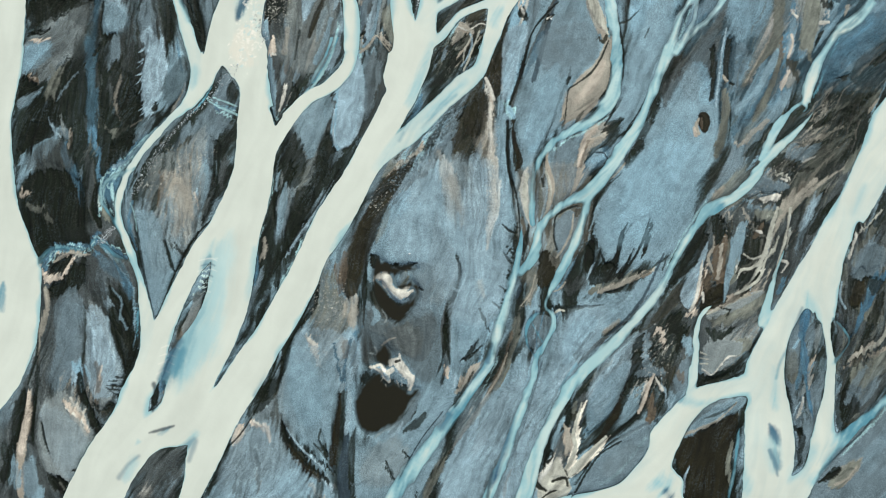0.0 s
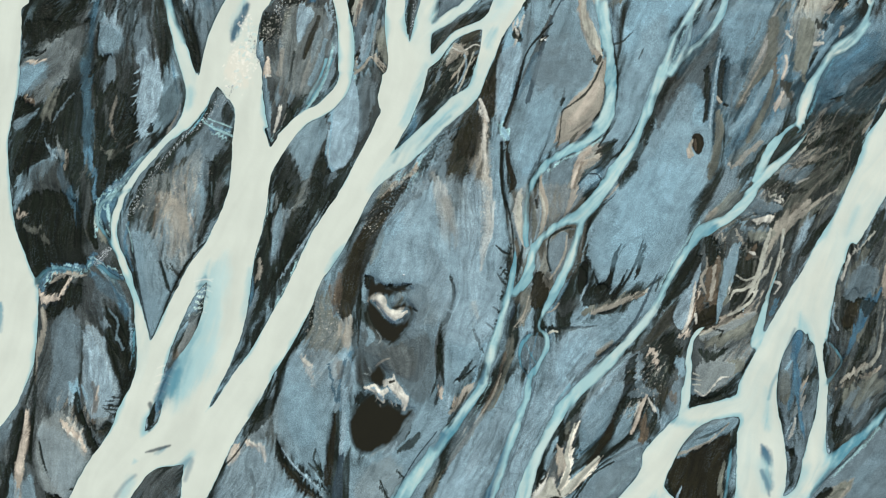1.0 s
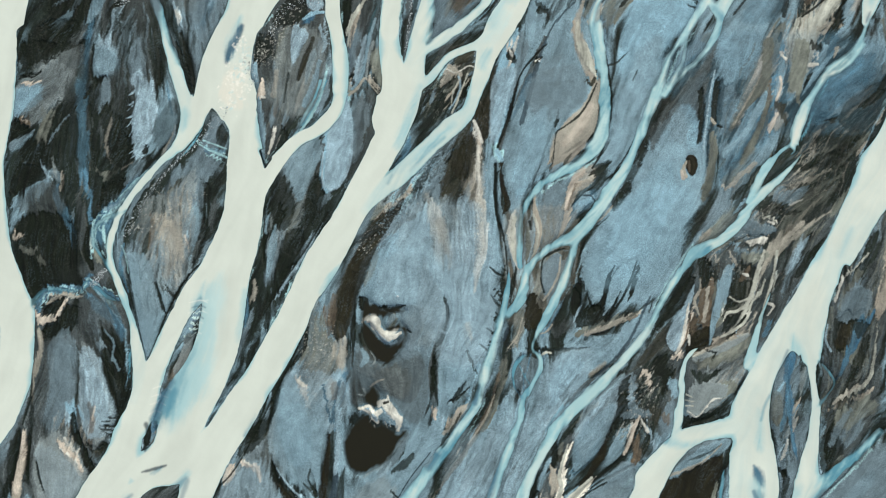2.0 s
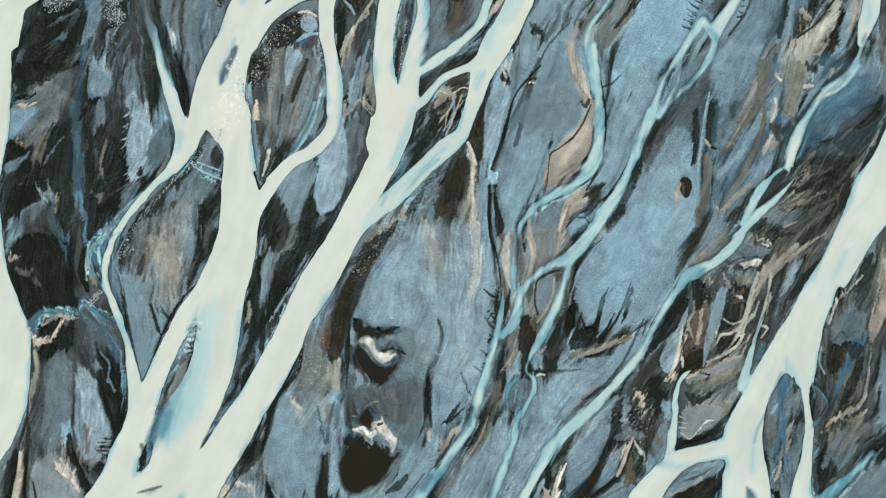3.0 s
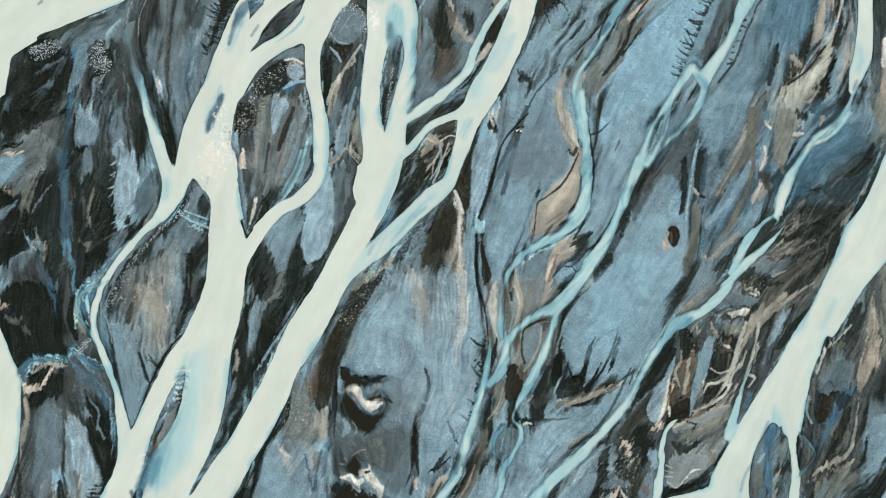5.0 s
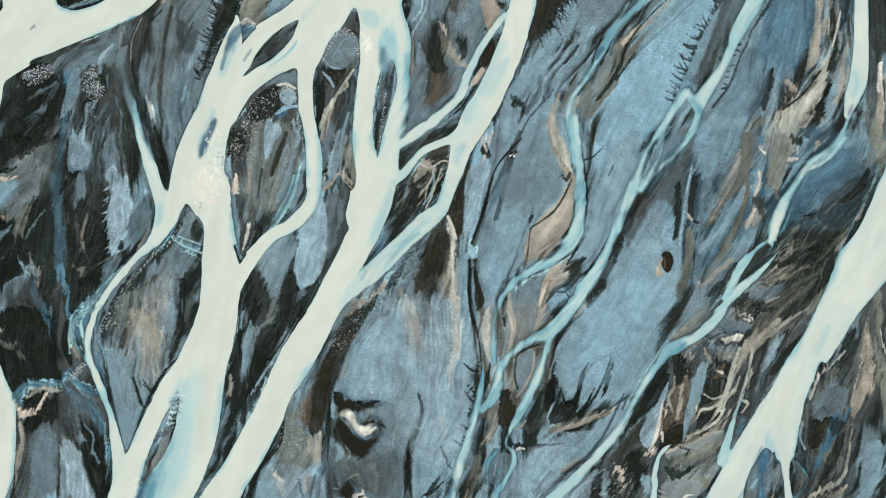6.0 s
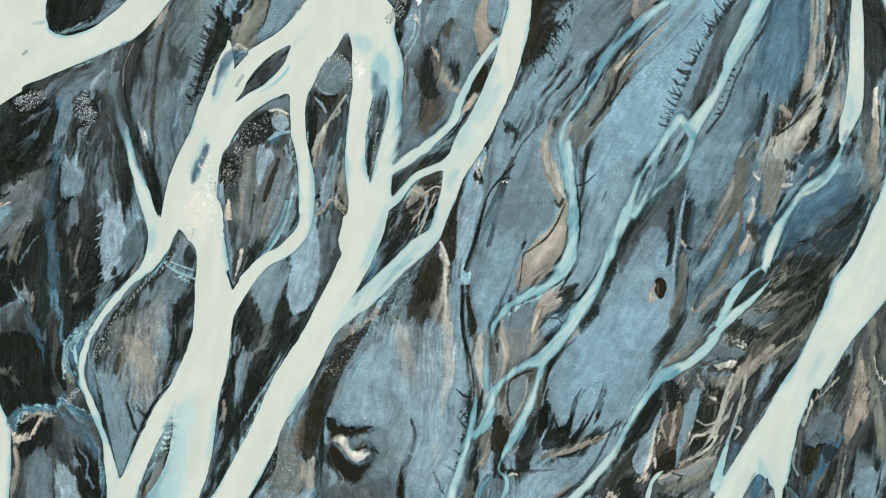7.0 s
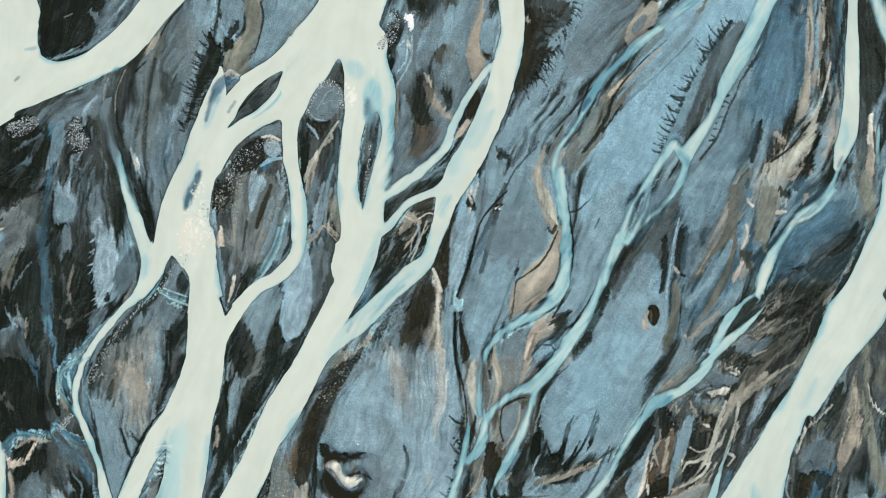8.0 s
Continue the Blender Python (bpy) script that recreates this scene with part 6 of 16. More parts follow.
fine("blue", 0.28, 0.6, 0.3, [(21.5, 44.4, 0.46), (20.7, 42.3, 0.55), (20.0, 40.4, 0.28)])
land("steel", 0.55, 0.7, 0.3, [(24.4, 41.8, 2.8), (23.9, 38.0, 4.0), (22.0, 35.2, 2.8)], part="slate sand sheet")
fine("ash", 0.23, 0.9, 0.5, [(18.8, 48.0, 0.55), (17.2, 44.2, 0.8), (15.5, 40.6, 0.55), (13.8, 37.2, 0.55), (12.5, 33.3, 0.55), (11.2, 29.7, 0.7)])
fine("navy", 0.23, 0.6, 0.5, [(16.4, 41.8, 0.9), (14.6, 37.5, 0.9), (12.9, 33.3, 0.7)])
fine("black", 0.18, 0.85, 0.4, [(17.6, 44.6, 0.46), (16.9, 43.5, 0.55)])
fine("dark", 0.14, 0.8, 0.3, [(20.9, 36.1, 0.18), (20.6, 34.2, 0.37), (19.4, 31.4, 0.28), (18.4, 28.6, 0.37), (17.3, 25.3, 0.28)])
fine("dark", 0.18, 0.7, 0.3, [(20.1, 33.3, 0.37), (20.5, 31.8, 0.28)])
fine("pink", 0.18, 0.8, 0.5, [(12.9, 48.2, 0.46), (12.5, 46.4, 0.6), (12.9, 45.0, 0.37)])
fine("black", 0.18, 0.9, 0.4, [(13.1, 45.9, 0.7), (12.5, 44.6, 0.7)])
# tan silt bank and its neighbours
land("sand", 0.23, 0.97, 0.2, [(28.0, 40.8, 0.46), (27.4, 38.0, 1.3), (25.3, 34.7, 2.8), (22.9, 32.1, 3.7), (21.0, 29.7, 3.1), (20.1, 26.9, 1.1)], part="tan silt bank")
land("tan", 0.37, 0.7, 0.4, [(26.7, 36.6, 1.1), (24.3, 33.7, 1.8), (22.0, 30.9, 1.7)], part="tan silt patch")
fine("moss", 0.18, 0.6, 0.6, [(25.9, 32.3, 0.37), (24.3, 31.2, 0.6), (22.1, 29.3, 0.55)])
fine("dark", 0.14, 0.7, 0.5, [(20.8, 30.4, 0.28), (20.4, 28.6, 0.37), (19.7, 26.2, 0.37)])
land("pale", 0.23, 0.85, 0.3, [(24.2, 48.5, 1.3), (24.9, 46.1, 2.0), (25.8, 43.7, 1.7), (26.7, 42.0, 0.6)], part="pale silt tongue")
fine("umber", 0.23, 0.8, 0.5, [(26.0, 42.0, 0.7), (26.9, 40.6, 0.9), (27.3, 38.9, 0.46)])
land("sand", 0.28, 0.95, 0.3, [(23.7, 50.5, 0.7), (24.6, 47.3, 1.8), (25.9, 44.1, 1.7), (27.1, 41.5, 0.7)], part="tan silt patch")
fine("tan", 0.28, 0.7, 0.7, [(28.4, 56.0, 0.7), (27.1, 51.4, 0.9), (24.8, 50.5, 0.9)])
fine("umber", 0.28, 0.6, 0.7, [(29.8, 56.4, 1.3), (29.4, 53.2, 1.3), (28.9, 49.6, 0.7)])
land("dark", 0.28, 0.85, 0.4, [(29.2, 26.5, 1.3), (27.7, 25.9, 2.0), (26.5, 24.8, 0.9)], part="dark wet sand hollow")
land("tan", 0.37, 0.8, 0.6, [(26.2, 26.7, 1.3), (24.9, 25.0, 2.2), (23.9, 23.1, 1.5)], part="tan silt patch")
fine("pink", 0.28, 0.5, 0.6, [(25.2, 26.2, 0.9), (24.2, 24.8, 0.7)])
land("slate", 0.64, 0.95, 0.4, [(21.0, 22.9, 3.7), (20.0, 18.3, 5.5), (19.0, 14.5, 2.8)], part="grey slate sand sheet")
fine("sand", 0.18, 0.7, 0.6, [(24.2, 23.9, 0.7), (23.0, 21.1, 0.9), (22.0, 17.8, 0.55), (20.9, 15.0, 0.37)])
fine("umber", 0.18, 0.5, 0.7, [(22.8, 22.9, 0.7), (21.9, 19.7, 0.7)])
land("navy", 0.28, 0.8, 0.3, [(26.5, 22.7, 1.8), (24.5, 20.1, 2.4), (22.0, 16.9, 0.7)], part="dark blue wet sand")
fine("steel", 0.28, 0.7, 0.6, [(25.8, 22.2, 1.3), (23.9, 19.7, 1.3)], part="slate sand sheet")
fine("black", 0.14, 0.85, 0.3, [(27.6, 21.2, 0.28), (25.5, 18.7, 0.37), (22.7, 16.2, 0.28)])
fine("pale", 0.23, 0.75, 0.5, [(13.7, 19.2, 0.7), (13.1, 16.4, 1.1), (13.7, 13.1, 1.3), (14.2, 10.4, 0.7)], part="pale silt patch")
fine("slate", 0.18, 0.85, 0.3, [(16.5, 19.2, 0.7), (15.9, 15.0, 1.3), (15.6, 11.3, 0.55)], part="grey slate sand sheet")
fine("black", 0.18, 0.8, 0.4, [(16.5, 18.1, 0.55), (16.1, 16.2, 0.55)])
fine("sand", 0.14, 0.9, 0.3, [(17.2, 22.7, 0.28), (16.9, 20.1, 0.55), (17.6, 16.9, 0.8), (17.3, 13.4, 0.7), (16.2, 10.3, 0.37)])
fine("black", 0.18, 0.85, 0.4, [(13.0, 11.3, 0.46), (13.5, 8.1, 0.6), (14.2, 6.2, 0.37)])
fine("umber", 0.23, 0.7, 0.6, [(14.6, 8.1, 0.7), (14.4, 4.8, 0.9)])
land("slate", 0.28, 0.95, 0.3, [(22.0, 11.9, 1.3), (20.8, 9.0, 2.9), (19.9, 5.3, 2.8)], part="grey slate sand sheet")
fine("dark", 0.18, 0.8, 0.5, [(22.0, 12.5, 0.7), (22.5, 10.6, 0.55), (21.7, 8.1, 0.28)])
fine("umber", 0.18, 0.7, 0.6, [(18.5, 11.3, 0.46), (20.4, 12.5, 0.55), (21.6, 13.1, 0.37)])
fine("umber", 0.23, 0.7, 0.6, [(17.9, 9.9, 0.9), (17.6, 7.1, 1.3), (17.3, 4.4, 0.7)], part="brown sand streak")
fine("tan", 0.14, 0.7, 0.5, [(21.6, 8.1, 0.28), (20.6, 6.2, 0.37), (19.4, 3.9, 0.37)])
# flats between the turquoise channels
land("sky", 0.74, 0.97, 0.2, [(54.4, 79.2, 11.0), (48.2, 70.3, 12.0), (42.0, 59.5, 12.0), (36.6, 50.5, 9.2), (34.0, 43.2, 6.4)], part="pale blue sand flat")
land("blue", 0.74, 0.9, 0.3, [(37.6, 47.7, 5.5), (34.0, 39.5, 6.4), (32.2, 32.1, 4.6), (29.5, 25.6, 1.8)])
land("umber", 0.28, 0.85, 0.6, [(51.7, 78.4, 0.7), (46.4, 70.8, 1.1), (40.2, 64.5, 1.5), (36.1, 60.0, 1.7), (33.0, 55.0, 1.1), (30.3, 50.5, 0.55)], part="brown sand streak")
fine("rust", 0.28, 0.5, 0.7, [(40.2, 65.0, 0.7), (35.7, 59.6, 0.9)])
fine("dark", 0.14, 0.95, 0.3, [(48.7, 71.2, 0.28), (42.9, 65.4, 0.37), (37.5, 60.5, 0.46), (34.3, 56.4, 0.55)])
land("slate", 0.74, 0.8, 0.4, [(39.2, 77.6, 8.3), (33.8, 71.4, 7.4), (28.4, 66.0, 3.7)])
fine("umber", 0.37, 0.7, 0.8, [(41.9, 76.7, 1.5), (38.8, 73.1, 1.3), (36.5, 69.5, 1.1)], part="brown sand streak")
fine("pale", 0.18, 0.6, 0.7, [(43.2, 76.7, 0.55), (41.4, 74.0, 0.55), (39.0, 71.8, 0.46)])
land("dark", 0.46, 0.85, 0.7, [(44.5, 44.6, 1.3), (41.2, 39.9, 2.4), (38.3, 34.2, 2.6), (35.9, 28.1, 1.7)], part="dark wet sand hollow")
fine("umber", 0.37, 0.5, 0.8, [(42.6, 41.8, 0.9), (38.8, 35.2, 1.3)])
fine("dark", 0.28, 0.9, 0.4, [(33.0, 23.9, 0.9), (31.3, 22.0, 1.5), (29.6, 19.9, 0.9)], part="dark wet sand hollow")
fine("tan", 0.18, 0.7, 0.5, [(29.7, 20.1, 0.28), (28.3, 18.4, 0.55), (26.5, 16.9, 0.37)])
land("blue", 0.55, 0.98, 0.15, [(44.7, 40.8, 2.8), (42.0, 34.2, 6.4), (39.1, 26.7, 10.1), (35.3, 18.3, 12.9), (33.3, 11.8, 15.6), (30.1, 9.0, 11.0)], part="slate blue sand flat")
land("sky", 1.29, 0.5, 0.2, [(38.6, 24.8, 5.5), (33.8, 16.4, 7.4), (31.9, 11.8, 7.4)])
land("slate", 0.83, 0.5, 0.3, [(41.6, 37.0, 2.2), (40.1, 31.4, 3.3)])
land("sky", 0.46, 0.5, 0.3, [(43.4, 33.3, 0.9), (42.4, 29.5, 1.8)])
fine("black", 0.14, 0.9, 0.2, [(29.1, 18.4, 0.18), (25.7, 15.2, 0.28), (24.2, 11.9, 0.28), (23.3, 7.6, 0.37)])
land("black", 0.28, 0.95, 0.15, [(42.4, 28.0, 1.3), (43.0, 26.5, 1.8), (42.8, 25.6, 1.3)], part="black wet sand hollow")
fine("brown", 0.18, 0.8, 0.15, [(42.0, 27.2, 1.3), (42.2, 26.1, 1.3)], part="brown sand hollow")
fine("pink", 0.18, 0.9, 0.2, [(41.1, 26.9, 0.55), (41.3, 25.7, 0.9), (41.6, 24.8, 0.7)])
fine("black", 0.23, 0.95, 0.3, [(23.4, 7.0, 0.7), (23.7, 5.3, 1.5), (24.0, 3.0, 1.1)], part="black wet sand hollow")
fine("black", 0.14, 0.95, 0.3, [(29.5, 9.4, 0.28), (28.9, 7.3, 0.7), (28.3, 4.8, 0.9), (27.6, 2.1, 0.55)])
fine("black", 0.14, 0.8, 0.3, [(30.8, 10.4, 0.18), (29.7, 8.8, 0.28), (29.1, 7.6, 0.28)])
fine("black", 0.14, 0.95, 0.3, [(34.0, 10.8, 0.18), (33.4, 8.5, 0.6), (32.8, 6.2, 0.55), (32.0, 4.4, 0.28)])
fine("black", 0.14, 0.8, 0.3, [(25.6, 6.2, 0.28), (25.2, 4.2, 0.46), (24.5, 2.5, 0.37)])
fine("black", 0.14, 0.8, 0.3, [(31.3, 6.2, 0.18), (30.2, 4.4, 0.37), (29.5, 3.0, 0.28)])
land("navy", 0.64, 0.7, 0.6, [(51.8, 69.0, 2.4), (49.6, 64.0, 1.8), (47.9, 58.6, 1.3)], part="dark blue wet sand")
land("dark", 0.46, 0.85, 0.5, [(53.1, 72.1, 1.3), (50.9, 67.6, 1.7), (49.4, 63.1, 1.3), (47.6, 58.1, 1.1)], part="dark wet sand hollow")
land("slate", 0.37, 0.85, 0.4, [(45.7, 48.2, 3.1), (43.9, 45.4, 2.2)], part="dark islet sand")
fine("umber", 0.28, 0.5, 0.7, [(46.2, 48.6, 0.9), (44.8, 47.7, 0.9)])
land("steel", 0.83, 0.95, 0.3, [(58.9, 72.0, 2.8), (56.4, 63.1, 5.5), (52.9, 53.1, 7.4), (49.8, 45.9, 8.3), (48.9, 41.3, 5.5)], part="slate blue sand flat")
land("blue", 0.74, 0.6, 0.4, [(55.5, 57.6, 2.8), (51.6, 48.6, 4.6)])
land("blue", 0.64, 0.9, 0.3, [(51.6, 48.5, 7.4), (50.6, 44.6, 7.4), (49.2, 41.3, 4.6)], part="blue sand sheet")
land("slate", 0.55, 0.7, 0.5, [(49.1, 39.4, 2.8), (48.1, 35.6, 3.7), (47.6, 32.3, 1.8)], part="grey slate sand sheet")
land("dark", 0.28, 0.9, 0.5, [(45.4, 42.3, 1.8), (44.8, 38.0, 1.7), (44.4, 34.2, 1.1), (44.0, 31.2, 0.46)], part="dark wet sand hollow")
fine("black", 0.28, 0.9, 0.4, [(47.3, 41.3, 0.9), (47.0, 38.0, 1.1), (47.2, 35.3, 1.3)], part="black wet sand hollow")
fine("steel", 0.18, 0.85, 0.3, [(47.1, 42.9, 0.28), (46.4, 39.9, 0.46), (45.8, 36.6, 0.55), (45.2, 31.8, 0.6), (44.6, 27.1, 0.55)])
fine("tan", 0.14, 0.85, 0.3, [(46.2, 34.7, 0.6), (46.6, 33.5, 0.8)])
fine("black", 0.14, 0.9, 0.3, [(46.3, 34.6, 0.46), (46.8, 34.0, 0.37)])
land("umber", 0.28, 0.9, 0.5, [(46.6, 32.3, 0.9), (46.3, 29.0, 1.7), (45.8, 25.6, 1.7), (45.1, 22.2, 0.9)], part="brown sand streak")
fine("dark", 0.18, 0.7, 0.6, [(47.3, 30.4, 0.37), (47.0, 27.1, 0.46)])
fine("slate", 0.37, 0.8, 0.5, [(48.5, 30.9, 1.3), (47.6, 28.1, 1.3)], part="grey slate sand sheet")
fine("navy", 0.37, 0.6, 0.4, [(47.9, 26.2, 1.3), (47.5, 24.3, 0.9)])
fine("dark", 0.28, 0.85, 0.4, [(54.6, 73.7, 0.46), (51.1, 68.5, 0.9), (48.1, 63.1, 1.3), (46.4, 58.6, 1.3), (43.5, 52.7, 0.46)], part="dark wet sand hollow")
# tan and blue braids in the northeast
land("navy", 1.29, 0.85, 0.5, [(64.2, 79.1, 9.2), (63.0, 71.1, 8.3), (61.7, 63.9, 7.4), (59.1, 56.7, 4.6)])
land("steel", 1.10, 0.7, 0.5, [(64.3, 72.0, 5.5), (63.0, 65.7, 5.5), (58.3, 53.1, 4.6), (56.5, 47.7, 2.8)])
land("lake", 0.46, 0.7, 0.5, [(68.0, 73.7, 2.8), (67.9, 66.6, 2.2)], part="blue wet sand strip")
fine("silt", 0.23, 0.8, 0.6, [(66.7, 78.2, 0.7), (67.1, 72.0, 0.9), (66.8, 66.6, 0.7), (66.2, 62.1, 1.5), (64.9, 58.1, 1.3)], part="pale silt patch")
fine("silt", 0.18, 0.7, 0.6, [(69.1, 78.2, 0.7), (69.4, 72.8, 0.6), (68.8, 67.5, 0.55), (68.4, 63.0, 0.46)])
land("umber", 0.46, 0.7, 0.8, [(69.5, 78.2, 1.8), (70.5, 71.9, 1.5), (69.7, 65.7, 1.3), (68.0, 61.2, 1.3)], part="brown sand streak")
land("silt", 0.37, 0.75, 0.6, [(68.7, 60.3, 0.7), (66.7, 55.8, 2.0), (64.1, 52.2, 3.7), (61.4, 49.5, 4.0), (60.1, 45.9, 2.6), (60.0, 41.3, 2.2)], part="tan silt fan")
fine("sand", 0.28, 0.8, 0.6, [(65.4, 52.6, 1.1), (66.8, 50.4, 0.9), (63.7, 48.6, 0.7)])
fine("black", 0.23, 0.9, 0.4, [(68.9, 56.2, 0.46), (67.7, 53.1, 0.8), (66.4, 49.9, 0.9), (65.1, 47.2, 1.3)], part="black wet sand hollow")
land("umber", 0.28, 0.85, 0.6, [(57.2, 51.3, 0.7), (55.8, 47.7, 1.5), (54.4, 44.0, 1.7), (52.3, 39.9, 1.8), (50.7, 36.7, 1.1)], part="brown sand streak")
fine("dark", 0.23, 0.8, 0.6, [(57.6, 50.4, 0.9), (56.5, 47.7, 1.3), (55.7, 44.0, 0.46)], part="dark wet sand hollow")
fine("rust", 0.28, 0.5, 0.5, [(62.3, 55.8, 1.3), (63.2, 55.1, 0.7)])
land("dark", 0.46, 0.7, 0.8, [(59.1, 57.6, 1.3), (57.8, 53.6, 1.3), (55.6, 51.3, 0.9)], part="dark wet sand hollow")
land("navy", 0.55, 0.75, 0.8, [(71.3, 77.3, 2.2), (71.0, 69.2, 2.4), (69.7, 63.0, 1.5)], part="dark blue wet sand")
land("steel", 0.46, 0.6, 0.8, [(71.5, 61.2, 1.5), (69.4, 54.9, 1.8), (67.3, 48.6, 2.2)])
land("dark", 0.46, 0.85, 0.8, [(68.1, 53.1, 1.5), (64.6, 48.6, 1.5), (61.5, 46.8, 1.3)], part="dark wet sand hollow")
land("sand", 0.46, 0.6, 0.8, [(71.9, 63.0, 0.7), (70.7, 56.7, 0.7), (69.9, 51.3, 0.7)])
land("dark", 0.46, 0.85, 0.7, [(76.6, 74.5, 1.8), (77.2, 66.5, 2.2), (76.4, 59.3, 1.5)], part="dark wet sand hollow")
land("ash", 0.46, 0.8, 0.8, [(75.3, 72.8, 1.3), (75.5, 62.9, 1.3), (76.1, 53.9, 2.2), (77.1, 46.7, 1.8)], part="charcoal sand patch")
fine("sand", 0.28, 0.6, 0.7, [(76.7, 58.4, 0.9), (77.1, 53.9, 0.9), (76.2, 47.6, 0.7)])
land("steel", 0.46, 0.8, 0.5, [(74.4, 48.5, 2.2), (72.7, 44.0, 4.6), (69.2, 39.5, 5.5)], part="blue grey sand lobe")
land("navy", 0.64, 0.85, 0.4, [(72.7, 44.9, 3.7), (68.3, 40.4, 5.5), (64.8, 36.8, 5.5), (63.0, 34.0, 2.8)], part="dark blue wet sand")
fine("umber", 0.37, 0.7, 0.9, [(74.4, 50.3, 0.9), (75.8, 45.8, 1.1), (74.9, 42.2, 0.9)])
fine("dark", 0.37, 0.8, 0.7, [(68.2, 47.6, 1.1), (65.5, 45.4, 0.9)])
fine("steel", 0.28, 0.7, 0.7, [(66.0, 45.4, 1.1), (63.3, 41.3, 0.9), (61.1, 38.6, 0.55)])
land("lake", 0.74, 0.85, 0.5, [(57.7, 45.6, 4.6), (56.6, 38.9, 4.6), (52.7, 32.3, 4.6), (48.9, 27.6, 3.7)])
land("sand", 0.28, 0.9, 0.5, [(56.3, 48.9, 1.1), (55.6, 45.6, 2.0), (54.6, 41.8, 2.6), (52.8, 38.5, 1.7), (50.9, 35.0, 1.4), (49.2, 32.1, 0.6)], part="tan silt patch")
fine("umber", 0.23, 0.6, 0.7, [(55.8, 45.6, 0.9), (55.0, 41.8, 1.5), (52.3, 37.2, 0.7), (50.1, 33.5, 0.55)])
fine("dark", 0.18, 0.8, 0.5, [(56.1, 41.8, 0.37), (53.7, 37.5, 0.37), (50.9, 33.7, 0.37)])
land("umber", 0.28, 0.85, 0.6, [(55.8, 39.4, 0.6), (54.9, 35.6, 0.9), (53.8, 32.3, 1.3), (52.2, 29.0, 1.8), (50.2, 26.2, 1.1)], part="brown sand streak")
fine("dark", 0.18, 0.7, 0.6, [(55.6, 37.0, 0.37), (54.6, 33.3, 0.46), (53.1, 30.0, 0.46)])
land("steel", 0.28, 0.85, 0.4, [(54.9, 38.5, 0.55), (53.5, 35.6, 1.1), (51.8, 32.3, 1.7), (49.4, 29.0, 1.8), (47.9, 27.6, 0.9)], part="slate sand sheet")
land("silt", 0.28, 0.9, 0.3, [(61.1, 48.5, 2.0), (60.6, 44.6, 2.4), (59.8, 40.8, 2.2), (60.7, 38.0, 0.7)], part="pale silt tongue")
fine("dark", 0.23, 0.85, 0.6, [(58.9, 43.7, 0.6), (58.3, 40.4, 0.8), (57.5, 37.0, 1.1), (56.9, 34.7, 0.7)])
fine("steel", 0.23, 0.8, 0.4, [(57.8, 44.6, 1.3), (57.6, 41.8, 1.1), (56.9, 38.0, 0.9)], part="slate sand sheet")
fine("pink", 0.18, 0.7, 0.4, [(58.0, 45.2, 0.7), (57.5, 45.4, 0.55)])
fine("pink", 0.18, 0.3, 0.4, [(57.6, 41.6, 0.55), (57.1, 38.0, 0.55), (56.6, 33.3, 0.9)])
land("umber", 0.37, 0.75, 0.7, [(58.4, 36.6, 1.1), (57.6, 34.2, 1.7), (56.0, 32.8, 0.9)], part="brown sand streak")
fine("steel", 0.28, 0.7, 0.5, [(56.9, 31.8, 1.3), (55.4, 29.5, 1.3), (53.3, 27.1, 0.9)], part="slate sand sheet")
fine("pale", 0.23, 0.85, 0.3, [(62.5, 44.1, 0.7), (63.2, 43.5, 0.7)])
fine("moss", 0.28, 0.5, 0.6, [(62.4, 46.5, 1.3), (61.3, 39.9, 0.9)])
fine("black", 0.18, 0.85, 0.4, [(61.8, 40.8, 0.55), (61.3, 39.4, 0.55)])
land("navy", 0.46, 0.9, 0.3, [(70.6, 39.4, 3.7), (66.3, 37.0, 4.6), (63.5, 34.7, 3.1)], part="dark blue wet sand")
land("steel", 0.46, 0.6, 0.4, [(66.8, 37.0, 1.8), (63.9, 35.1, 1.8)])
fine("black", 0.28, 0.9, 0.4, [(66.0, 34.4, 0.55), (64.4, 33.6, 1.3), (62.8, 32.7, 0.9)], part="black wet sand hollow")
fine("umber", 0.37, 0.75, 0.6, [(49.8, 25.7, 1.3), (47.9, 23.9, 1.3)], part="brown sand streak")
land("slate", 0.37, 0.8, 0.8, [(51.1, 24.3, 2.2), (48.3, 21.5, 3.1), (45.9, 18.7, 2.2), (44.4, 16.4, 0.7)], part="grey slate sand sheet")
land("moss", 0.37, 0.8, 0.5, [(52.0, 20.6, 0.9), (49.1, 18.1, 1.5), (46.3, 15.7, 2.0), (43.8, 14.1, 1.3)], part="grey green silt patch")
fine("sand", 0.28, 0.5, 0.6, [(45.4, 15.9, 0.9), (44.2, 14.5, 0.9)])
# dark hair-streaked bar along the eastern river
land("dark", 1.10, 0.92, 0.9, [(75.8, 41.3, 4.6), (71.9, 36.8, 8.3), (66.6, 31.3, 11.0), (62.2, 25.8, 13.8), (56.9, 19.3, 13.8)])
land("ash", 1.29, 0.92, 0.8, [(58.8, 16.4, 16.6), (53.1, 8.1, 17.5), (46.5, 0.7, 13.8), (40.9, -4.8, 11.0), (35.3, -10.3, 11.0)])
land("dark", 0.64, 0.8, 0.9, [(66.5, 25.7, 5.5), (60.7, 19.2, 5.5), (55.9, 11.8, 6.4)], part="dark wet sand hollow")
land("brown", 0.55, 0.8, 0.9, [(50.4, 9.9, 3.7), (49.4, 6.2, 5.5), (51.1, 3.4, 3.7)], part="brown sand hollow")
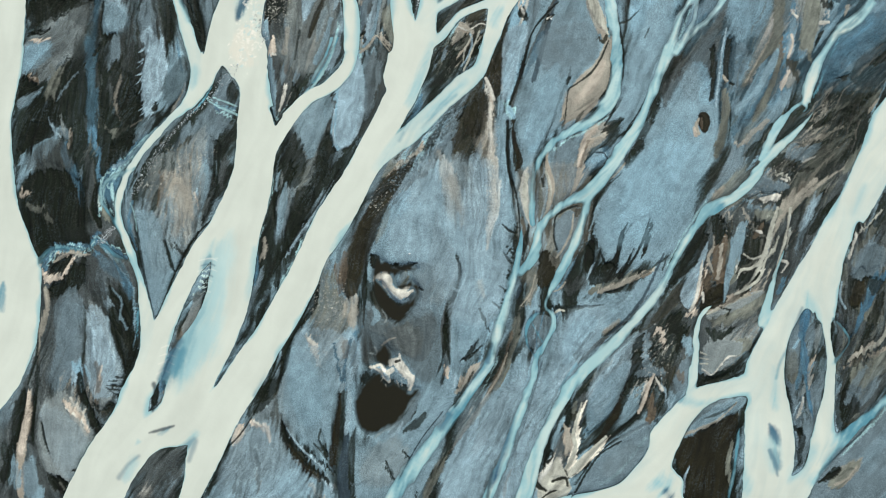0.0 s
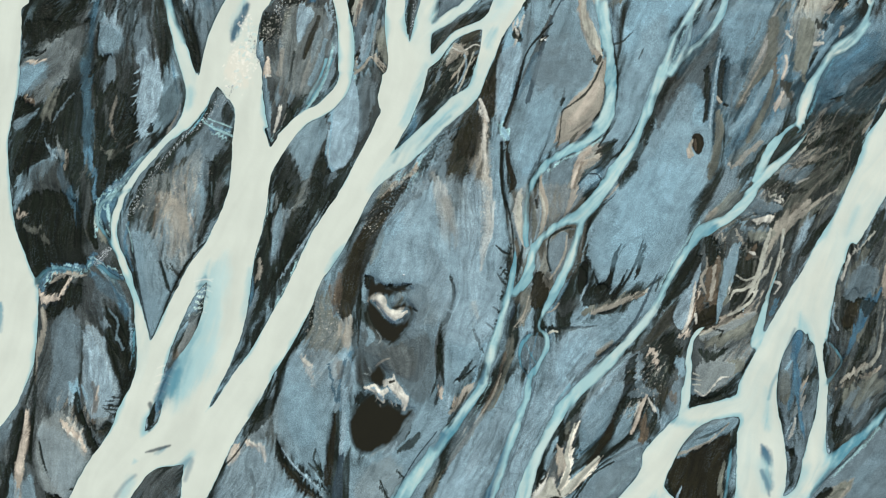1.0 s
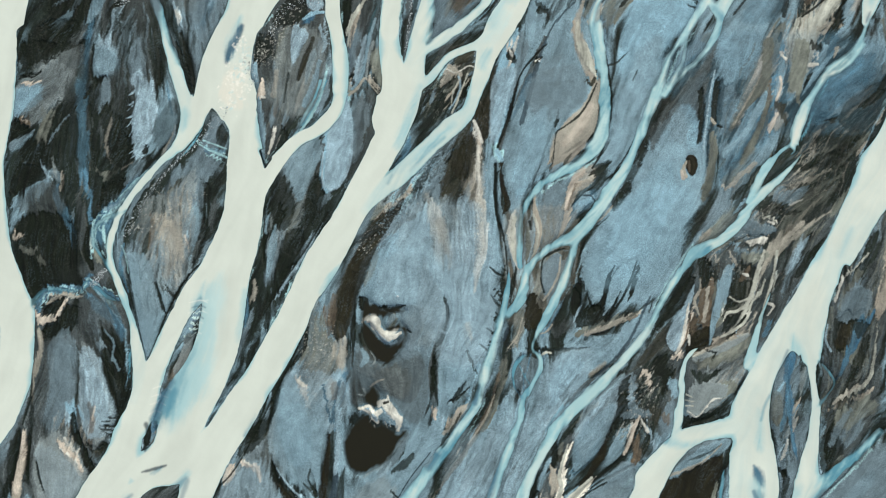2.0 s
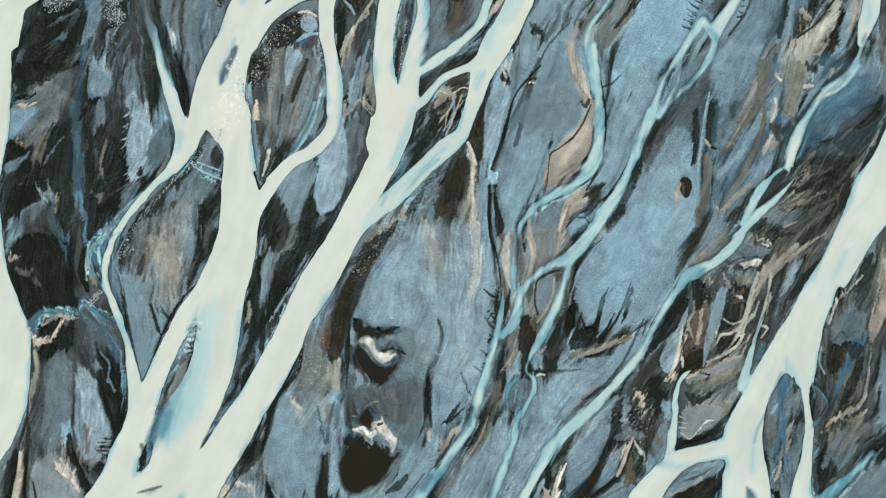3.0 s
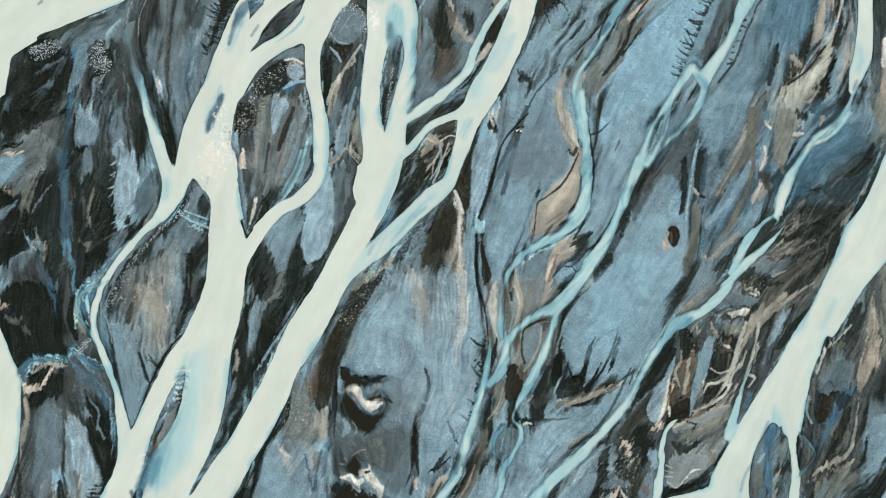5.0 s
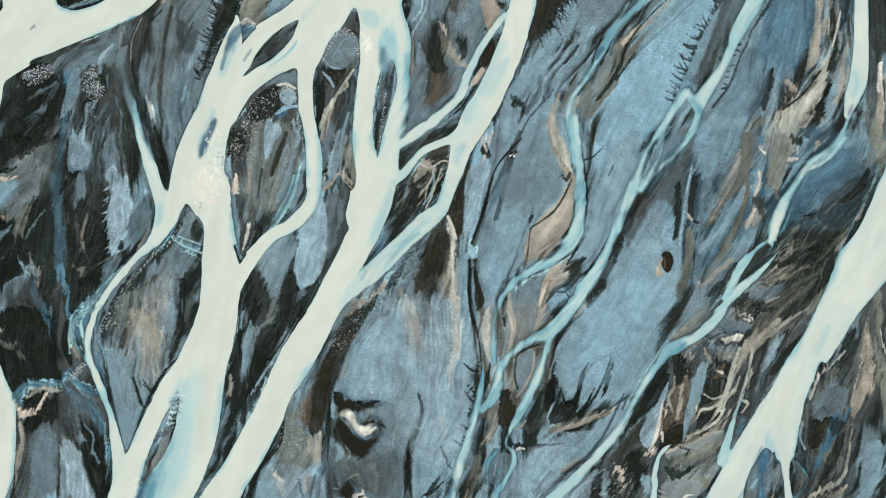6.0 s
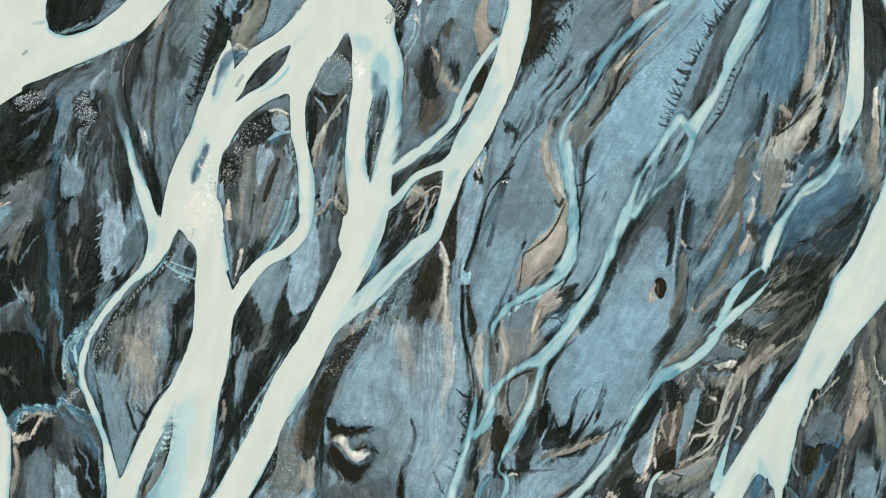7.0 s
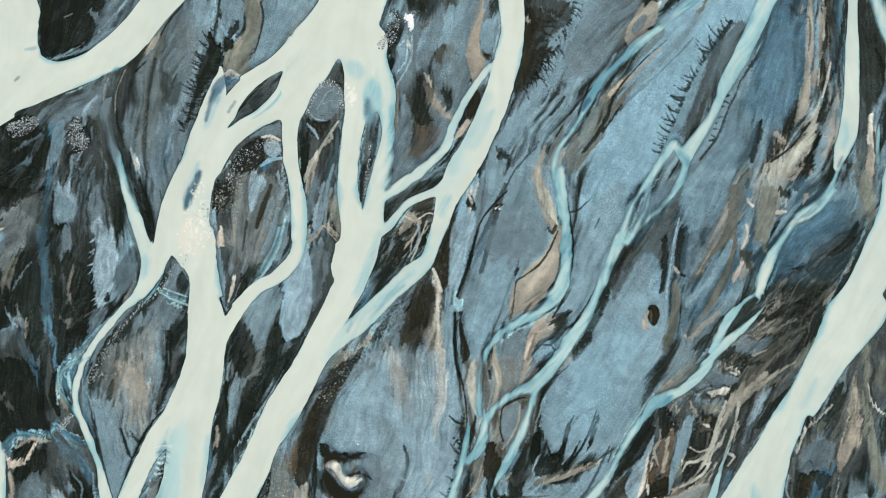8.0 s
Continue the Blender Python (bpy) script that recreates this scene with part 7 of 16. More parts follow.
land("black", 0.55, 0.85, 0.8, [(64.8, 34.5, 2.4), (63.0, 32.2, 1.8)], part="black wet sand hollow")
land("umber", 0.55, 0.5, 0.9, [(71.9, 34.0, 1.3), (66.7, 28.5, 1.8), (61.3, 23.9, 2.2)])
land("umber", 0.55, 0.6, 0.9, [(66.4, 23.9, 1.3), (62.2, 20.6, 2.8), (58.4, 17.3, 2.2)])
land("slate", 0.28, 0.8, 0.5, [(58.5, 22.7, 1.3), (56.6, 21.8, 1.8), (55.2, 20.6, 0.9)], part="grey slate sand sheet")
land("brown", 0.28, 0.8, 0.6, [(57.1, 20.3, 2.2), (54.3, 19.2, 2.2)], part="brown sand hollow")
fine("pale", 0.14, 0.8, 0.4, [(56.8, 17.5, 0.6), (55.7, 18.1, 0.37)])
fine("pale", 0.14, 0.6, 0.4, [(58.9, 20.9, 0.46), (60.1, 21.2, 0.37)])
land("slate", 0.28, 0.9, 0.4, [(52.6, 18.3, 1.1), (53.7, 17.1, 1.7), (55.6, 16.2, 1.3)], part="grey slate sand sheet")
fine("navy", 0.23, 0.7, 0.5, [(51.4, 15.5, 0.9), (53.2, 15.5, 0.9), (54.9, 15.3, 0.55)])
fine("pale", 0.18, 0.8, 0.4, [(52.3, 14.0, 0.7), (53.4, 14.4, 0.8), (54.5, 14.7, 0.46)])
fine("slate", 0.18, 0.7, 0.6, [(50.0, 13.4, 0.7), (51.8, 12.5, 0.6), (54.1, 13.1, 0.55)])
fine("steel", 0.18, 0.6, 0.6, [(49.3, 14.5, 0.7), (50.4, 12.5, 0.7)])
land("tan", 0.28, 0.75, 0.8, [(61.6, 18.1, 0.9), (58.8, 15.8, 1.7), (56.7, 13.6, 1.3), (55.2, 11.0, 0.9), (54.0, 8.2, 0.7), (52.6, 5.1, 0.55)], part="tan silt patch")
land("umber", 0.28, 0.6, 0.8, [(63.5, 19.2, 1.3), (60.6, 15.0, 1.8), (57.8, 10.8, 1.3)])
land("slate", 0.28, 0.85, 0.8, [(60.6, 14.1, 0.9), (59.4, 11.3, 1.7), (58.3, 8.5, 1.8), (57.2, 5.3, 0.9)], part="grey slate sand sheet")
fine("frost", 0.23, 0.5, 0.8, [(60.0, 13.1, 0.55), (58.7, 9.9, 0.8)])
fine("frost", 0.14, 0.7, 0.5, [(56.3, 12.5, 0.46), (56.5, 10.4, 0.46), (56.1, 7.1, 0.37), (55.4, 3.9, 0.28)])
fine("frost", 0.14, 0.6, 0.5, [(54.2, 9.9, 0.37), (53.2, 7.1, 0.46), (52.1, 3.4, 0.37)])
land("black", 0.37, 0.85, 0.6, [(44.1, 11.3, 0.9), (45.3, 9.4, 1.7), (46.4, 7.1, 1.3)], part="black wet sand hollow")
fine("tan", 0.14, 0.6, 0.5, [(46.5, 11.9, 0.28), (47.1, 10.6, 0.37), (46.8, 9.2, 0.28)])
fine("tan", 0.14, 0.6, 0.5, [(48.1, 13.1, 0.28), (49.3, 11.8, 0.37), (50.4, 9.9, 0.28)])
land("steel", 0.23, 0.9, 0.4, [(49.3, 10.6, 0.7), (48.3, 8.1, 1.7), (47.3, 4.8, 1.8), (46.3, 2.5, 0.9)], part="slate sand sheet")
fine("pale", 0.14, 0.7, 0.5, [(51.3, 9.2, 0.55), (51.8, 8.5, 0.55)])
land("black", 0.46, 0.85, 0.4, [(43.2, 11.3, 1.3), (41.3, 7.6, 1.5), (38.7, 3.4, 1.5), (36.5, -0.2, 1.1)], part="black wet sand hollow")
land("umber", 0.28, 0.85, 0.7, [(46.1, 8.5, 0.7), (45.3, 3.9, 1.7), (44.4, -1.6, 1.3)], part="brown sand streak")
fine("rust", 0.23, 0.5, 0.8, [(44.9, 4.4, 0.7), (44.1, -0.2, 0.7)])
fine("pink", 0.14, 0.9, 0.4, [(42.3, 4.2, 0.37), (41.7, 2.1, 0.55), (40.9, -0.7, 0.46), (40.2, -3.0, 0.37)])
fine("black", 0.23, 0.95, 0.4, [(43.0, 2.1, 0.9), (42.6, -1.1, 1.3), (43.8, -3.7, 1.1)], part="black wet sand hollow")
land("steel", 0.28, 0.9, 0.4, [(41.2, 3.9, 1.5), (40.2, 1.2, 2.0), (39.3, -1.1, 1.3)], part="slate sand sheet")
land("sand", 0.28, 0.75, 0.7, [(51.5, 0.7, 0.9), (47.3, -2.1, 2.4), (44.1, -3.4, 1.5), (42.3, -3.4, 0.55)], part="tan silt patch")
land("grey", 0.37, 0.85, 0.5, [(50.5, -4.8, 3.7), (47.1, -7.4, 5.2), (43.7, -11.9, 3.7), (42.7, -13.4, 1.8)], part="grey gravel fan")
fine("ash", 0.28, 0.7, 0.8, [(47.3, -4.8, 0.9), (45.4, -6.6, 0.9)])
land("black", 0.28, 0.85, 0.5, [(47.1, -13.0, 1.3), (44.3, -15.0, 1.7), (42.3, -15.9, 0.7)], part="black wet sand hollow")
fine("pale", 0.14, 0.6, 0.4, [(42.0, -12.8, 0.28), (43.1, -13.9, 0.37), (44.4, -13.4, 0.28), (45.5, -12.1, 0.18)])
fine("moss", 0.37, 0.5, 0.8, [(48.4, 3.4, 1.3), (46.5, 0.7, 1.1)])
fine("pale", 0.14, 0.8, 0.4, [(47.6, 3.1, 0.28), (49.0, 2.3, 0.46), (50.6, 3.2, 0.46), (51.8, 4.9, 0.28)])
fine("pale", 0.14, 0.7, 0.4, [(52.2, 2.7, 0.28), (50.3, 0.8, 0.46), (48.5, -0.7, 0.37), (47.1, -1.9, 0.28)])
fine("tan", 0.14, 0.7, 0.5, [(53.2, 3.9, 0.37), (52.2, 0.2, 0.46), (51.0, -3.0, 0.37)])
fine("black", 0.18, 0.85, 0.5, [(51.1, 1.6, 0.7), (49.4, -0.2, 1.1), (48.1, -1.6, 0.7)])
fine("black", 0.18, 0.85, 0.5, [(50.2, 4.8, 0.7), (48.8, 3.6, 0.9), (47.9, 1.6, 0.6)])
fine("frost", 0.14, 0.6, 0.5, [(49.2, -0.4, 0.28), (50.6, -1.1, 0.37), (52.0, -0.6, 0.28)])
fine("tan", 0.14, 0.7, 0.5, [(51.5, -3.0, 0.37), (48.7, -4.1, 0.46), (45.9, -5.3, 0.55), (43.4, -6.2, 0.37)])
fine("ash", 0.18, 0.7, 0.6, [(50.0, -4.8, 0.55), (46.8, -6.6, 0.7), (44.0, -8.9, 0.7)])
fine("silt", 0.14, 0.7, 0.4, [(47.3, -2.5, 0.55), (45.0, -3.5, 0.7), (42.9, -4.4, 0.55)])
fine("tan", 0.14, 0.6, 0.5, [(59.9, 23.9, 0.28), (62.7, 24.8, 0.37), (66.5, 26.5, 0.28)])
fine("tan", 0.14, 0.6, 0.5, [(58.9, 19.2, 0.28), (62.2, 21.5, 0.37), (65.9, 23.4, 0.28)])
fine("umber", 0.18, 0.7, 0.6, [(61.9, 27.1, 0.55), (64.7, 29.0, 0.7), (68.5, 30.9, 0.55)])
fine("black", 0.18, 0.8, 0.6, [(60.9, 26.2, 0.55), (64.2, 28.1, 0.8), (68.0, 29.5, 0.55)])
fine("black", 0.18, 0.8, 0.6, [(59.4, 21.5, 0.55), (63.2, 23.4, 0.7), (67.4, 25.3, 0.55)])
fine("black", 0.18, 0.8, 0.6, [(63.4, 16.4, 0.7), (60.6, 12.7, 0.9), (59.1, 9.0, 0.55)])
fine("umber", 0.18, 0.7, 0.7, [(66.3, 20.1, 0.7), (63.4, 16.4, 0.7), (62.0, 13.1, 0.55)])
# gravel plain in the south
land("steel", 0.74, 0.95, 0.4, [(37.3, 3.4, 2.8), (31.7, -2.1, 4.6), (27.1, -3.9, 4.6), (21.6, -7.5, 6.4), (18.4, -12.1, 4.6)], part="slate sand flat")
land("sky", 0.64, 0.6, 0.5, [(24.4, -5.3, 2.8), (21.1, -8.4, 3.7), (18.4, -12.1, 2.8)])
land("dark", 0.37, 0.85, 0.5, [(23.5, 3.4, 1.8), (25.8, 2.7, 2.4), (27.7, 3.4, 1.3)], part="dark wet sand hollow")
fine("dark", 0.23, 0.9, 0.4, [(17.5, -3.4, 0.55), (19.8, -3.5, 0.8), (22.4, -3.5, 0.55)])
land("ash", 0.37, 0.6, 0.5, [(19.8, -0.2, 2.8), (22.6, 0.7, 2.8)])
fine("umber", 0.23, 0.85, 0.5, [(23.5, -1.1, 0.37), (26.3, -0.0, 1.0), (29.5, 1.4, 1.1), (33.6, 2.5, 0.7)])
fine("sand", 0.18, 0.5, 0.5, [(25.3, -0.7, 0.46), (28.1, 0.7, 0.46)])
fine("black", 0.18, 0.85, 0.3, [(26.1, -1.1, 0.28), (27.2, -0.8, 0.6), (28.3, -0.6, 0.28)])
fine("dark", 0.14, 0.7, 0.5, [(23.5, -3.4, 0.28), (25.8, -3.0, 0.37)])
fine("dark", 0.18, 0.6, 0.7, [(23.9, -7.5, 0.37), (22.5, -9.4, 0.46), (21.1, -11.2, 0.28)])
fine("ash", 0.23, 0.8, 0.7, [(33.1, -1.6, 0.37), (29.4, -5.7, 0.6), (25.3, -8.9, 0.55), (22.0, -12.1, 0.46)])
land("black", 0.28, 0.97, 0.3, [(16.9, 5.3, 1.3), (17.3, 3.3, 2.2), (16.5, 0.2, 1.1)], part="black wet sand hollow")
fine("brown", 0.28, 0.5, 0.4, [(17.1, 3.4, 0.9), (16.7, 1.2, 0.7)])
fine("slate", 0.28, 0.85, 0.4, [(20.4, 6.2, 1.3), (19.7, 3.4, 1.3), (19.0, 5.8, 0.9)], part="grey slate sand sheet")
fine("umber", 0.28, 0.7, 0.6, [(13.9, 2.1, 1.5), (14.3, -0.2, 1.3), (13.4, -3.0, 1.1)], part="brown sand streak")
fine("black", 0.14, 0.85, 0.4, [(12.7, -0.7, 0.55), (12.3, -2.2, 0.55)])
fine("tan", 0.14, 0.6, 0.4, [(15.4, 2.5, 0.28), (14.7, -0.2, 0.37), (13.2, -3.0, 0.37), (11.9, -3.7, 0.18)])
fine("umber", 0.37, 0.8, 0.6, [(12.3, -4.3, 1.1), (11.5, -8.4, 1.5), (10.4, -12.1, 1.3), (8.8, -15.3, 0.9)], part="brown sand streak")
fine("brown", 0.28, 0.5, 0.6, [(11.7, -7.5, 0.7), (10.6, -11.2, 0.7)])
fine("ash", 0.28, 0.6, 0.6, [(14.8, -4.8, 0.9), (15.0, -8.4, 1.5)])
land("dark", 0.46, 0.85, 0.8, [(38.1, -4.8, 4.6), (34.8, -10.3, 6.4), (31.6, -13.9, 4.6), (28.8, -16.6, 2.8)], part="dark wet sand hollow")
land("black", 0.28, 0.8, 0.6, [(31.6, -9.4, 1.8), (30.7, -11.6, 1.3)], part="black wet sand hollow")
fine("pink", 0.18, 0.7, 0.6, [(42.0, -4.1, 0.55), (39.5, -4.4, 0.7)])
land("slate", 0.37, 0.8, 0.5, [(33.5, -11.2, 2.2), (32.5, -13.0, 1.8)], part="grey slate sand sheet")
land("brown", 0.28, 0.85, 0.5, [(36.6, -12.5, 2.2), (36.1, -14.4, 1.7), (37.5, -16.6, 0.7)], part="brown sand hollow")
fine("pale", 0.23, 0.85, 0.4, [(34.3, -14.1, 0.55), (33.2, -15.5, 1.3), (32.1, -18.0, 1.1), (31.3, -19.8, 0.46)], part="pale silt patch")
fine("frost", 0.18, 0.6, 0.4, [(34.9, -15.0, 0.6), (35.7, -17.1, 0.7), (36.8, -19.8, 0.7)])
land("brown", 0.23, 0.95, 0.4, [(34.1, -17.1, 1.3), (33.8, -19.3, 2.4), (35.0, -21.0, 1.8)], part="brown sand hollow")
fine("black", 0.18, 0.8, 0.5, [(33.3, -20.7, 0.9), (34.9, -21.7, 0.9), (36.5, -21.3, 0.46)])
land("slate", 0.46, 0.8, 0.7, [(39.8, -12.1, 1.5), (37.9, -15.7, 1.8)], part="grey slate sand sheet")
land("steel", 0.37, 0.95, 0.4, [(32.5, -15.9, 0.9), (30.8, -18.6, 2.4), (29.1, -21.0, 1.8), (28.0, -22.8, 0.7)], part="slate sand sheet")
land("navy", 0.37, 0.9, 0.4, [(27.2, -14.4, 1.8), (25.7, -18.0, 3.7), (24.0, -21.6, 2.4), (22.9, -24.3, 0.9)], part="dark blue wet sand")
land("slate", 0.28, 0.6, 0.6, [(25.6, -17.5, 1.8), (24.2, -21.1, 1.3)])
fine("dark", 0.28, 0.9, 0.5, [(29.7, -16.6, 0.7), (28.3, -19.3, 1.3), (26.7, -22.2, 1.5), (24.6, -24.7, 0.7)], part="dark wet sand hollow")
fine("black", 0.18, 0.8, 0.5, [(24.4, -24.3, 0.37), (23.3, -25.6, 0.37)])
fine("umber", 0.23, 0.7, 0.7, [(27.0, -12.1, 0.55), (24.3, -14.6, 0.6), (22.4, -16.6, 0.55)])
land("steel", 0.23, 0.97, 0.15, [(34.9, -21.3, 1.3), (32.8, -23.8, 4.6), (29.1, -27.2, 7.0), (25.0, -30.6, 5.2), (21.4, -32.8, 1.5)], part="slate sand lens")
land("grey", 0.55, 0.4, 0.2, [(30.5, -26.5, 2.8), (26.8, -29.2, 2.8)])
fine("black", 0.14, 0.8, 0.3, [(32.8, -22.0, 0.28), (29.2, -23.7, 0.37), (26.4, -25.4, 0.37), (23.7, -27.9, 0.28), (21.4, -31.4, 0.28)])
land("ash", 0.37, 0.9, 0.5, [(23.3, -16.6, 1.8), (20.6, -22.9, 2.4), (18.2, -29.2, 2.8)], part="charcoal sand patch")
fine("brown", 0.23, 0.85, 0.5, [(21.1, -19.5, 1.1), (20.7, -21.3, 0.7)])
fine("cream", 0.18, 0.95, 0.25, [(22.8, -18.6, 0.37), (21.7, -21.6, 0.7), (21.4, -24.3, 1.1), (20.8, -27.2, 1.4), (19.8, -29.9, 1.1)], part="pale silt fork")
fine("cream", 0.18, 0.95, 0.25, [(26.9, -23.8, 0.37), (24.9, -25.8, 1.1), (22.7, -27.8, 1.4), (20.7, -30.1, 1.3)])
fine("sand", 0.23, 0.85, 0.5, [(19.8, -22.8, 0.9), (20.2, -25.2, 1.3), (19.6, -27.2, 0.7)], part="tan silt patch")
land("pale", 0.28, 0.85, 0.6, [(18.2, -27.6, 1.5), (17.6, -29.9, 3.1), (17.0, -32.6, 3.3)], part="pale silt patch")
fine("black", 0.18, 0.9, 0.5, [(17.3, -30.8, 0.55), (18.7, -31.0, 1.1), (19.9, -30.6, 0.55)])
fine("black", 0.18, 0.8, 0.5, [(18.2, -32.8, 0.9), (16.4, -33.5, 0.7)])
fine("black", 0.14, 0.8, 0.4, [(17.6, -26.5, 0.55), (16.5, -27.6, 0.37), (15.8, -29.7, 0.28)])
land("steel", 0.64, 0.95, 0.5, [(18.4, -8.4, 4.6), (16.2, -15.7, 4.0), (14.0, -23.8, 3.7), (11.0, -33.7, 3.5)], part="slate sand strip")
land("steel", 0.64, 0.95, 0.5, [(12.9, -10.3, 2.8), (9.8, -17.5, 4.4), (6.2, -24.7, 6.8), (1.4, -32.8, 9.2)], part="slate sand strip")
land("slate", 0.37, 0.6, 0.7, [(10.6, -15.7, 1.8), (8.7, -20.2, 1.8), (5.1, -26.5, 1.3)])
fine("umber", 0.28, 0.8, 0.6, [(11.1, -12.1, 0.55), (9.2, -15.0, 0.8), (5.3, -20.2, 0.7), (1.6, -25.4, 0.9), (-1.5, -31.0, 1.3), (-3.5, -35.0, 1.5)], part="brown sand streak")
fine("black", 0.18, 0.7, 0.6, [(5.1, -20.7, 0.46), (2.8, -23.4, 0.55), (1.9, -24.7, 0.37)])
fine("sand", 0.23, 0.5, 0.7, [(6.9, -16.6, 0.46), (2.4, -22.9, 0.55)])
# blue flats with dark pools
land("steel", 1.29, 0.9, 0.3, [(-3.1, 3.4, 18.4), (-3.1, -6.6, 17.5), (-4.5, -13.9, 13.8), (-7.7, -21.1, 11.0)])
land("slate", 2.76, 0.6, 0.3, [(-4.5, 0.7, 8.3), (-4.5, -7.5, 10.1), (-5.4, -14.8, 8.3)])
land("grey", 2.21, 0.4, 0.3, [(-2.2, 2.5, 5.5), (-0.8, -2.1, 4.6)])
land("blue", 0.83, 0.85, 0.4, [(6.1, 4.4, 7.4), (6.1, -2.1, 7.4), (5.1, -8.4, 5.5), (2.8, -12.1, 1.8)], part="slate blue sand flat")
land("steel", 0.74, 0.9, 0.3, [(1.5, -14.8, 2.8), (-1.3, -19.3, 5.5), (-5.8, -25.6, 11.0), (-10.3, -31.0, 12.9), (-12.1, -35.5, 11.0)], part="slate sand flat")
land("grey", 0.74, 0.5, 0.3, [(-7.6, -25.6, 5.5), (-11.2, -30.1, 7.4)])
fine("ash", 0.37, 0.85, 0.6, [(2.6, 4.4, 0.7), (1.6, -0.2, 0.9), (0.7, -3.9, 1.3), (0.4, -9.4, 1.3), (0.2, -13.9, 0.9), (-1.3, -16.6, 0.9)], part="charcoal sand patch")
fine("black", 0.18, 0.95, 0.4, [(2.9, 3.9, 0.37), (2.4, 1.2, 0.6), (1.3, -1.1, 0.55), (0.5, -3.4, 0.6)])
fine("black", 0.23, 0.9, 0.4, [(0.4, -4.8, 0.46), (0.2, -9.4, 0.6), (-0.2, -12.1, 0.55), (-1.3, -14.8, 0.7)])
fine("umber", 0.37, 0.5, 0.8, [(5.6, 0.7, 0.7), (5.9, -3.0, 0.7)])
fine("pink", 0.18, 0.85, 0.4, [(0.1, -12.1, 0.28), (0.4, -13.4, 0.7), (0.7, -14.6, 0.7)])
fine("frost", 0.23, 0.6, 0.5, [(1.3, -13.4, 0.55), (2.0, -15.0, 0.8), (1.6, -16.6, 0.46)])
fine("sand", 0.28, 0.7, 0.6, [(6.0, -12.1, 0.55), (4.2, -13.9, 1.3), (2.5, -16.2, 0.9)], part="tan silt patch")
fine("dark", 0.23, 0.85, 0.4, [(6.5, -9.4, 0.37), (4.7, -11.0, 0.7), (3.1, -12.1, 0.55)])
fine("black", 0.23, 0.95, 0.4, [(-11.9, 5.1, 0.9), (-11.0, 3.8, 1.5), (-9.6, 3.1, 1.3), (-7.3, 3.4, 0.55), (-4.5, 3.6, 0.37)], part="black wet sand hollow")
fine("brown", 0.28, 0.85, 0.4, [(-8.6, 2.3, 1.3), (-6.8, 2.7, 1.3), (-6.3, 1.2, 1.3)], part="brown sand hollow")
fine("moss", 0.23, 0.7, 0.5, [(-7.0, 2.3, 0.55), (-5.9, 1.6, 0.7), (-6.6, 0.5, 0.7)])
fine("steel", 0.18, 0.85, 0.3, [(-12.3, 5.5, 0.55), (-11.4, 5.8, 0.8), (-10.7, 6.4, 0.55)])
land("dark", 0.37, 0.95, 0.3, [(-11.9, 0.2, 1.5), (-10.6, -2.1, 2.8), (-8.6, -3.9, 3.1), (-6.6, -3.0, 1.8), (-5.0, -1.1, 0.9)], part="dark wet sand hollow")
fine("umber", 0.23, 0.6, 0.7, [(-11.4, -1.1, 0.46), (-10.3, -3.0, 0.6), (-9.4, -4.8, 0.46)])
fine("slate", 0.23, 0.8, 0.3, [(-12.1, -2.5, 0.7), (-11.7, -4.6, 1.3)], part="grey slate sand sheet")
fine("pale", 0.18, 0.95, 0.3, [(-11.2, 1.1, 0.55), (-10.1, 1.8, 0.9), (-9.0, 1.4, 1.3), (-8.5, 0.2, 0.9)], part="pale crescent of sand")
fine("sky", 0.18, 0.9, 0.3, [(-9.6, 0.2, 0.7), (-8.6, -1.0, 1.3), (-7.3, -1.7, 1.3), (-6.1, -0.8, 0.7)], part="pale blue sand sheet")
fine("pale", 0.18, 0.8, 0.3, [(-8.5, -0.0, 0.7), (-7.2, -0.8, 0.9), (-6.1, -0.2, 0.46)])
fine("black", 0.18, 0.9, 0.4, [(-5.1, -2.8, 0.55), (-6.6, -4.4, 0.7), (-7.9, -6.1, 0.55)])
fine("grey", 0.18, 0.6, 0.4, [(-6.6, -3.4, 0.37), (-8.1, -5.0, 0.46)])
fine("umber", 0.28, 0.6, 0.5, [(-8.6, -5.7, 0.9), (-9.7, -6.4, 0.55)])
land("slate", 0.28, 0.8, 0.5, [(-11.4, -6.2, 1.8), (-9.5, -7.1, 1.8)], part="grey slate sand sheet")
land("moss", 0.74, 0.55, 0.3, [(-7.7, -7.5, 2.8), (-5.7, -8.4, 4.6), (-4.9, -10.1, 3.7)])
land("ash", 0.46, 0.5, 0.5, [(-8.6, -9.4, 1.3), (-6.3, -11.0, 1.3)])
land("black", 0.23, 0.95, 0.4, [(-11.3, -11.4, 0.9), (-10.0, -11.5, 1.8), (-9.1, -12.6, 1.7)], part="black wet sand hollow")
fine("frost", 0.18, 0.9, 0.4, [(-11.7, -13.2, 0.55), (-10.2, -13.0, 0.7), (-9.1, -13.9, 1.1), (-8.6, -15.0, 0.7)], part="pale sandy spit")
fine("pale", 0.18, 0.85, 0.4, [(-8.4, -12.1, 0.55), (-7.1, -11.5, 0.55), (-6.6, -12.5, 0.7), (-6.9, -13.4, 0.7), (-6.0, -14.3, 0.7), (-5.3, -15.0, 0.7), (-5.8, -16.4, 0.46)])
fine("frost", 0.18, 0.8, 0.4, [(-7.7, -13.2, 0.7), (-6.4, -14.1, 0.7)])
fine("rust", 0.14, 0.7, 0.3, [(-7.5, -12.1, 0.46), (-6.9, -12.2, 0.46)])
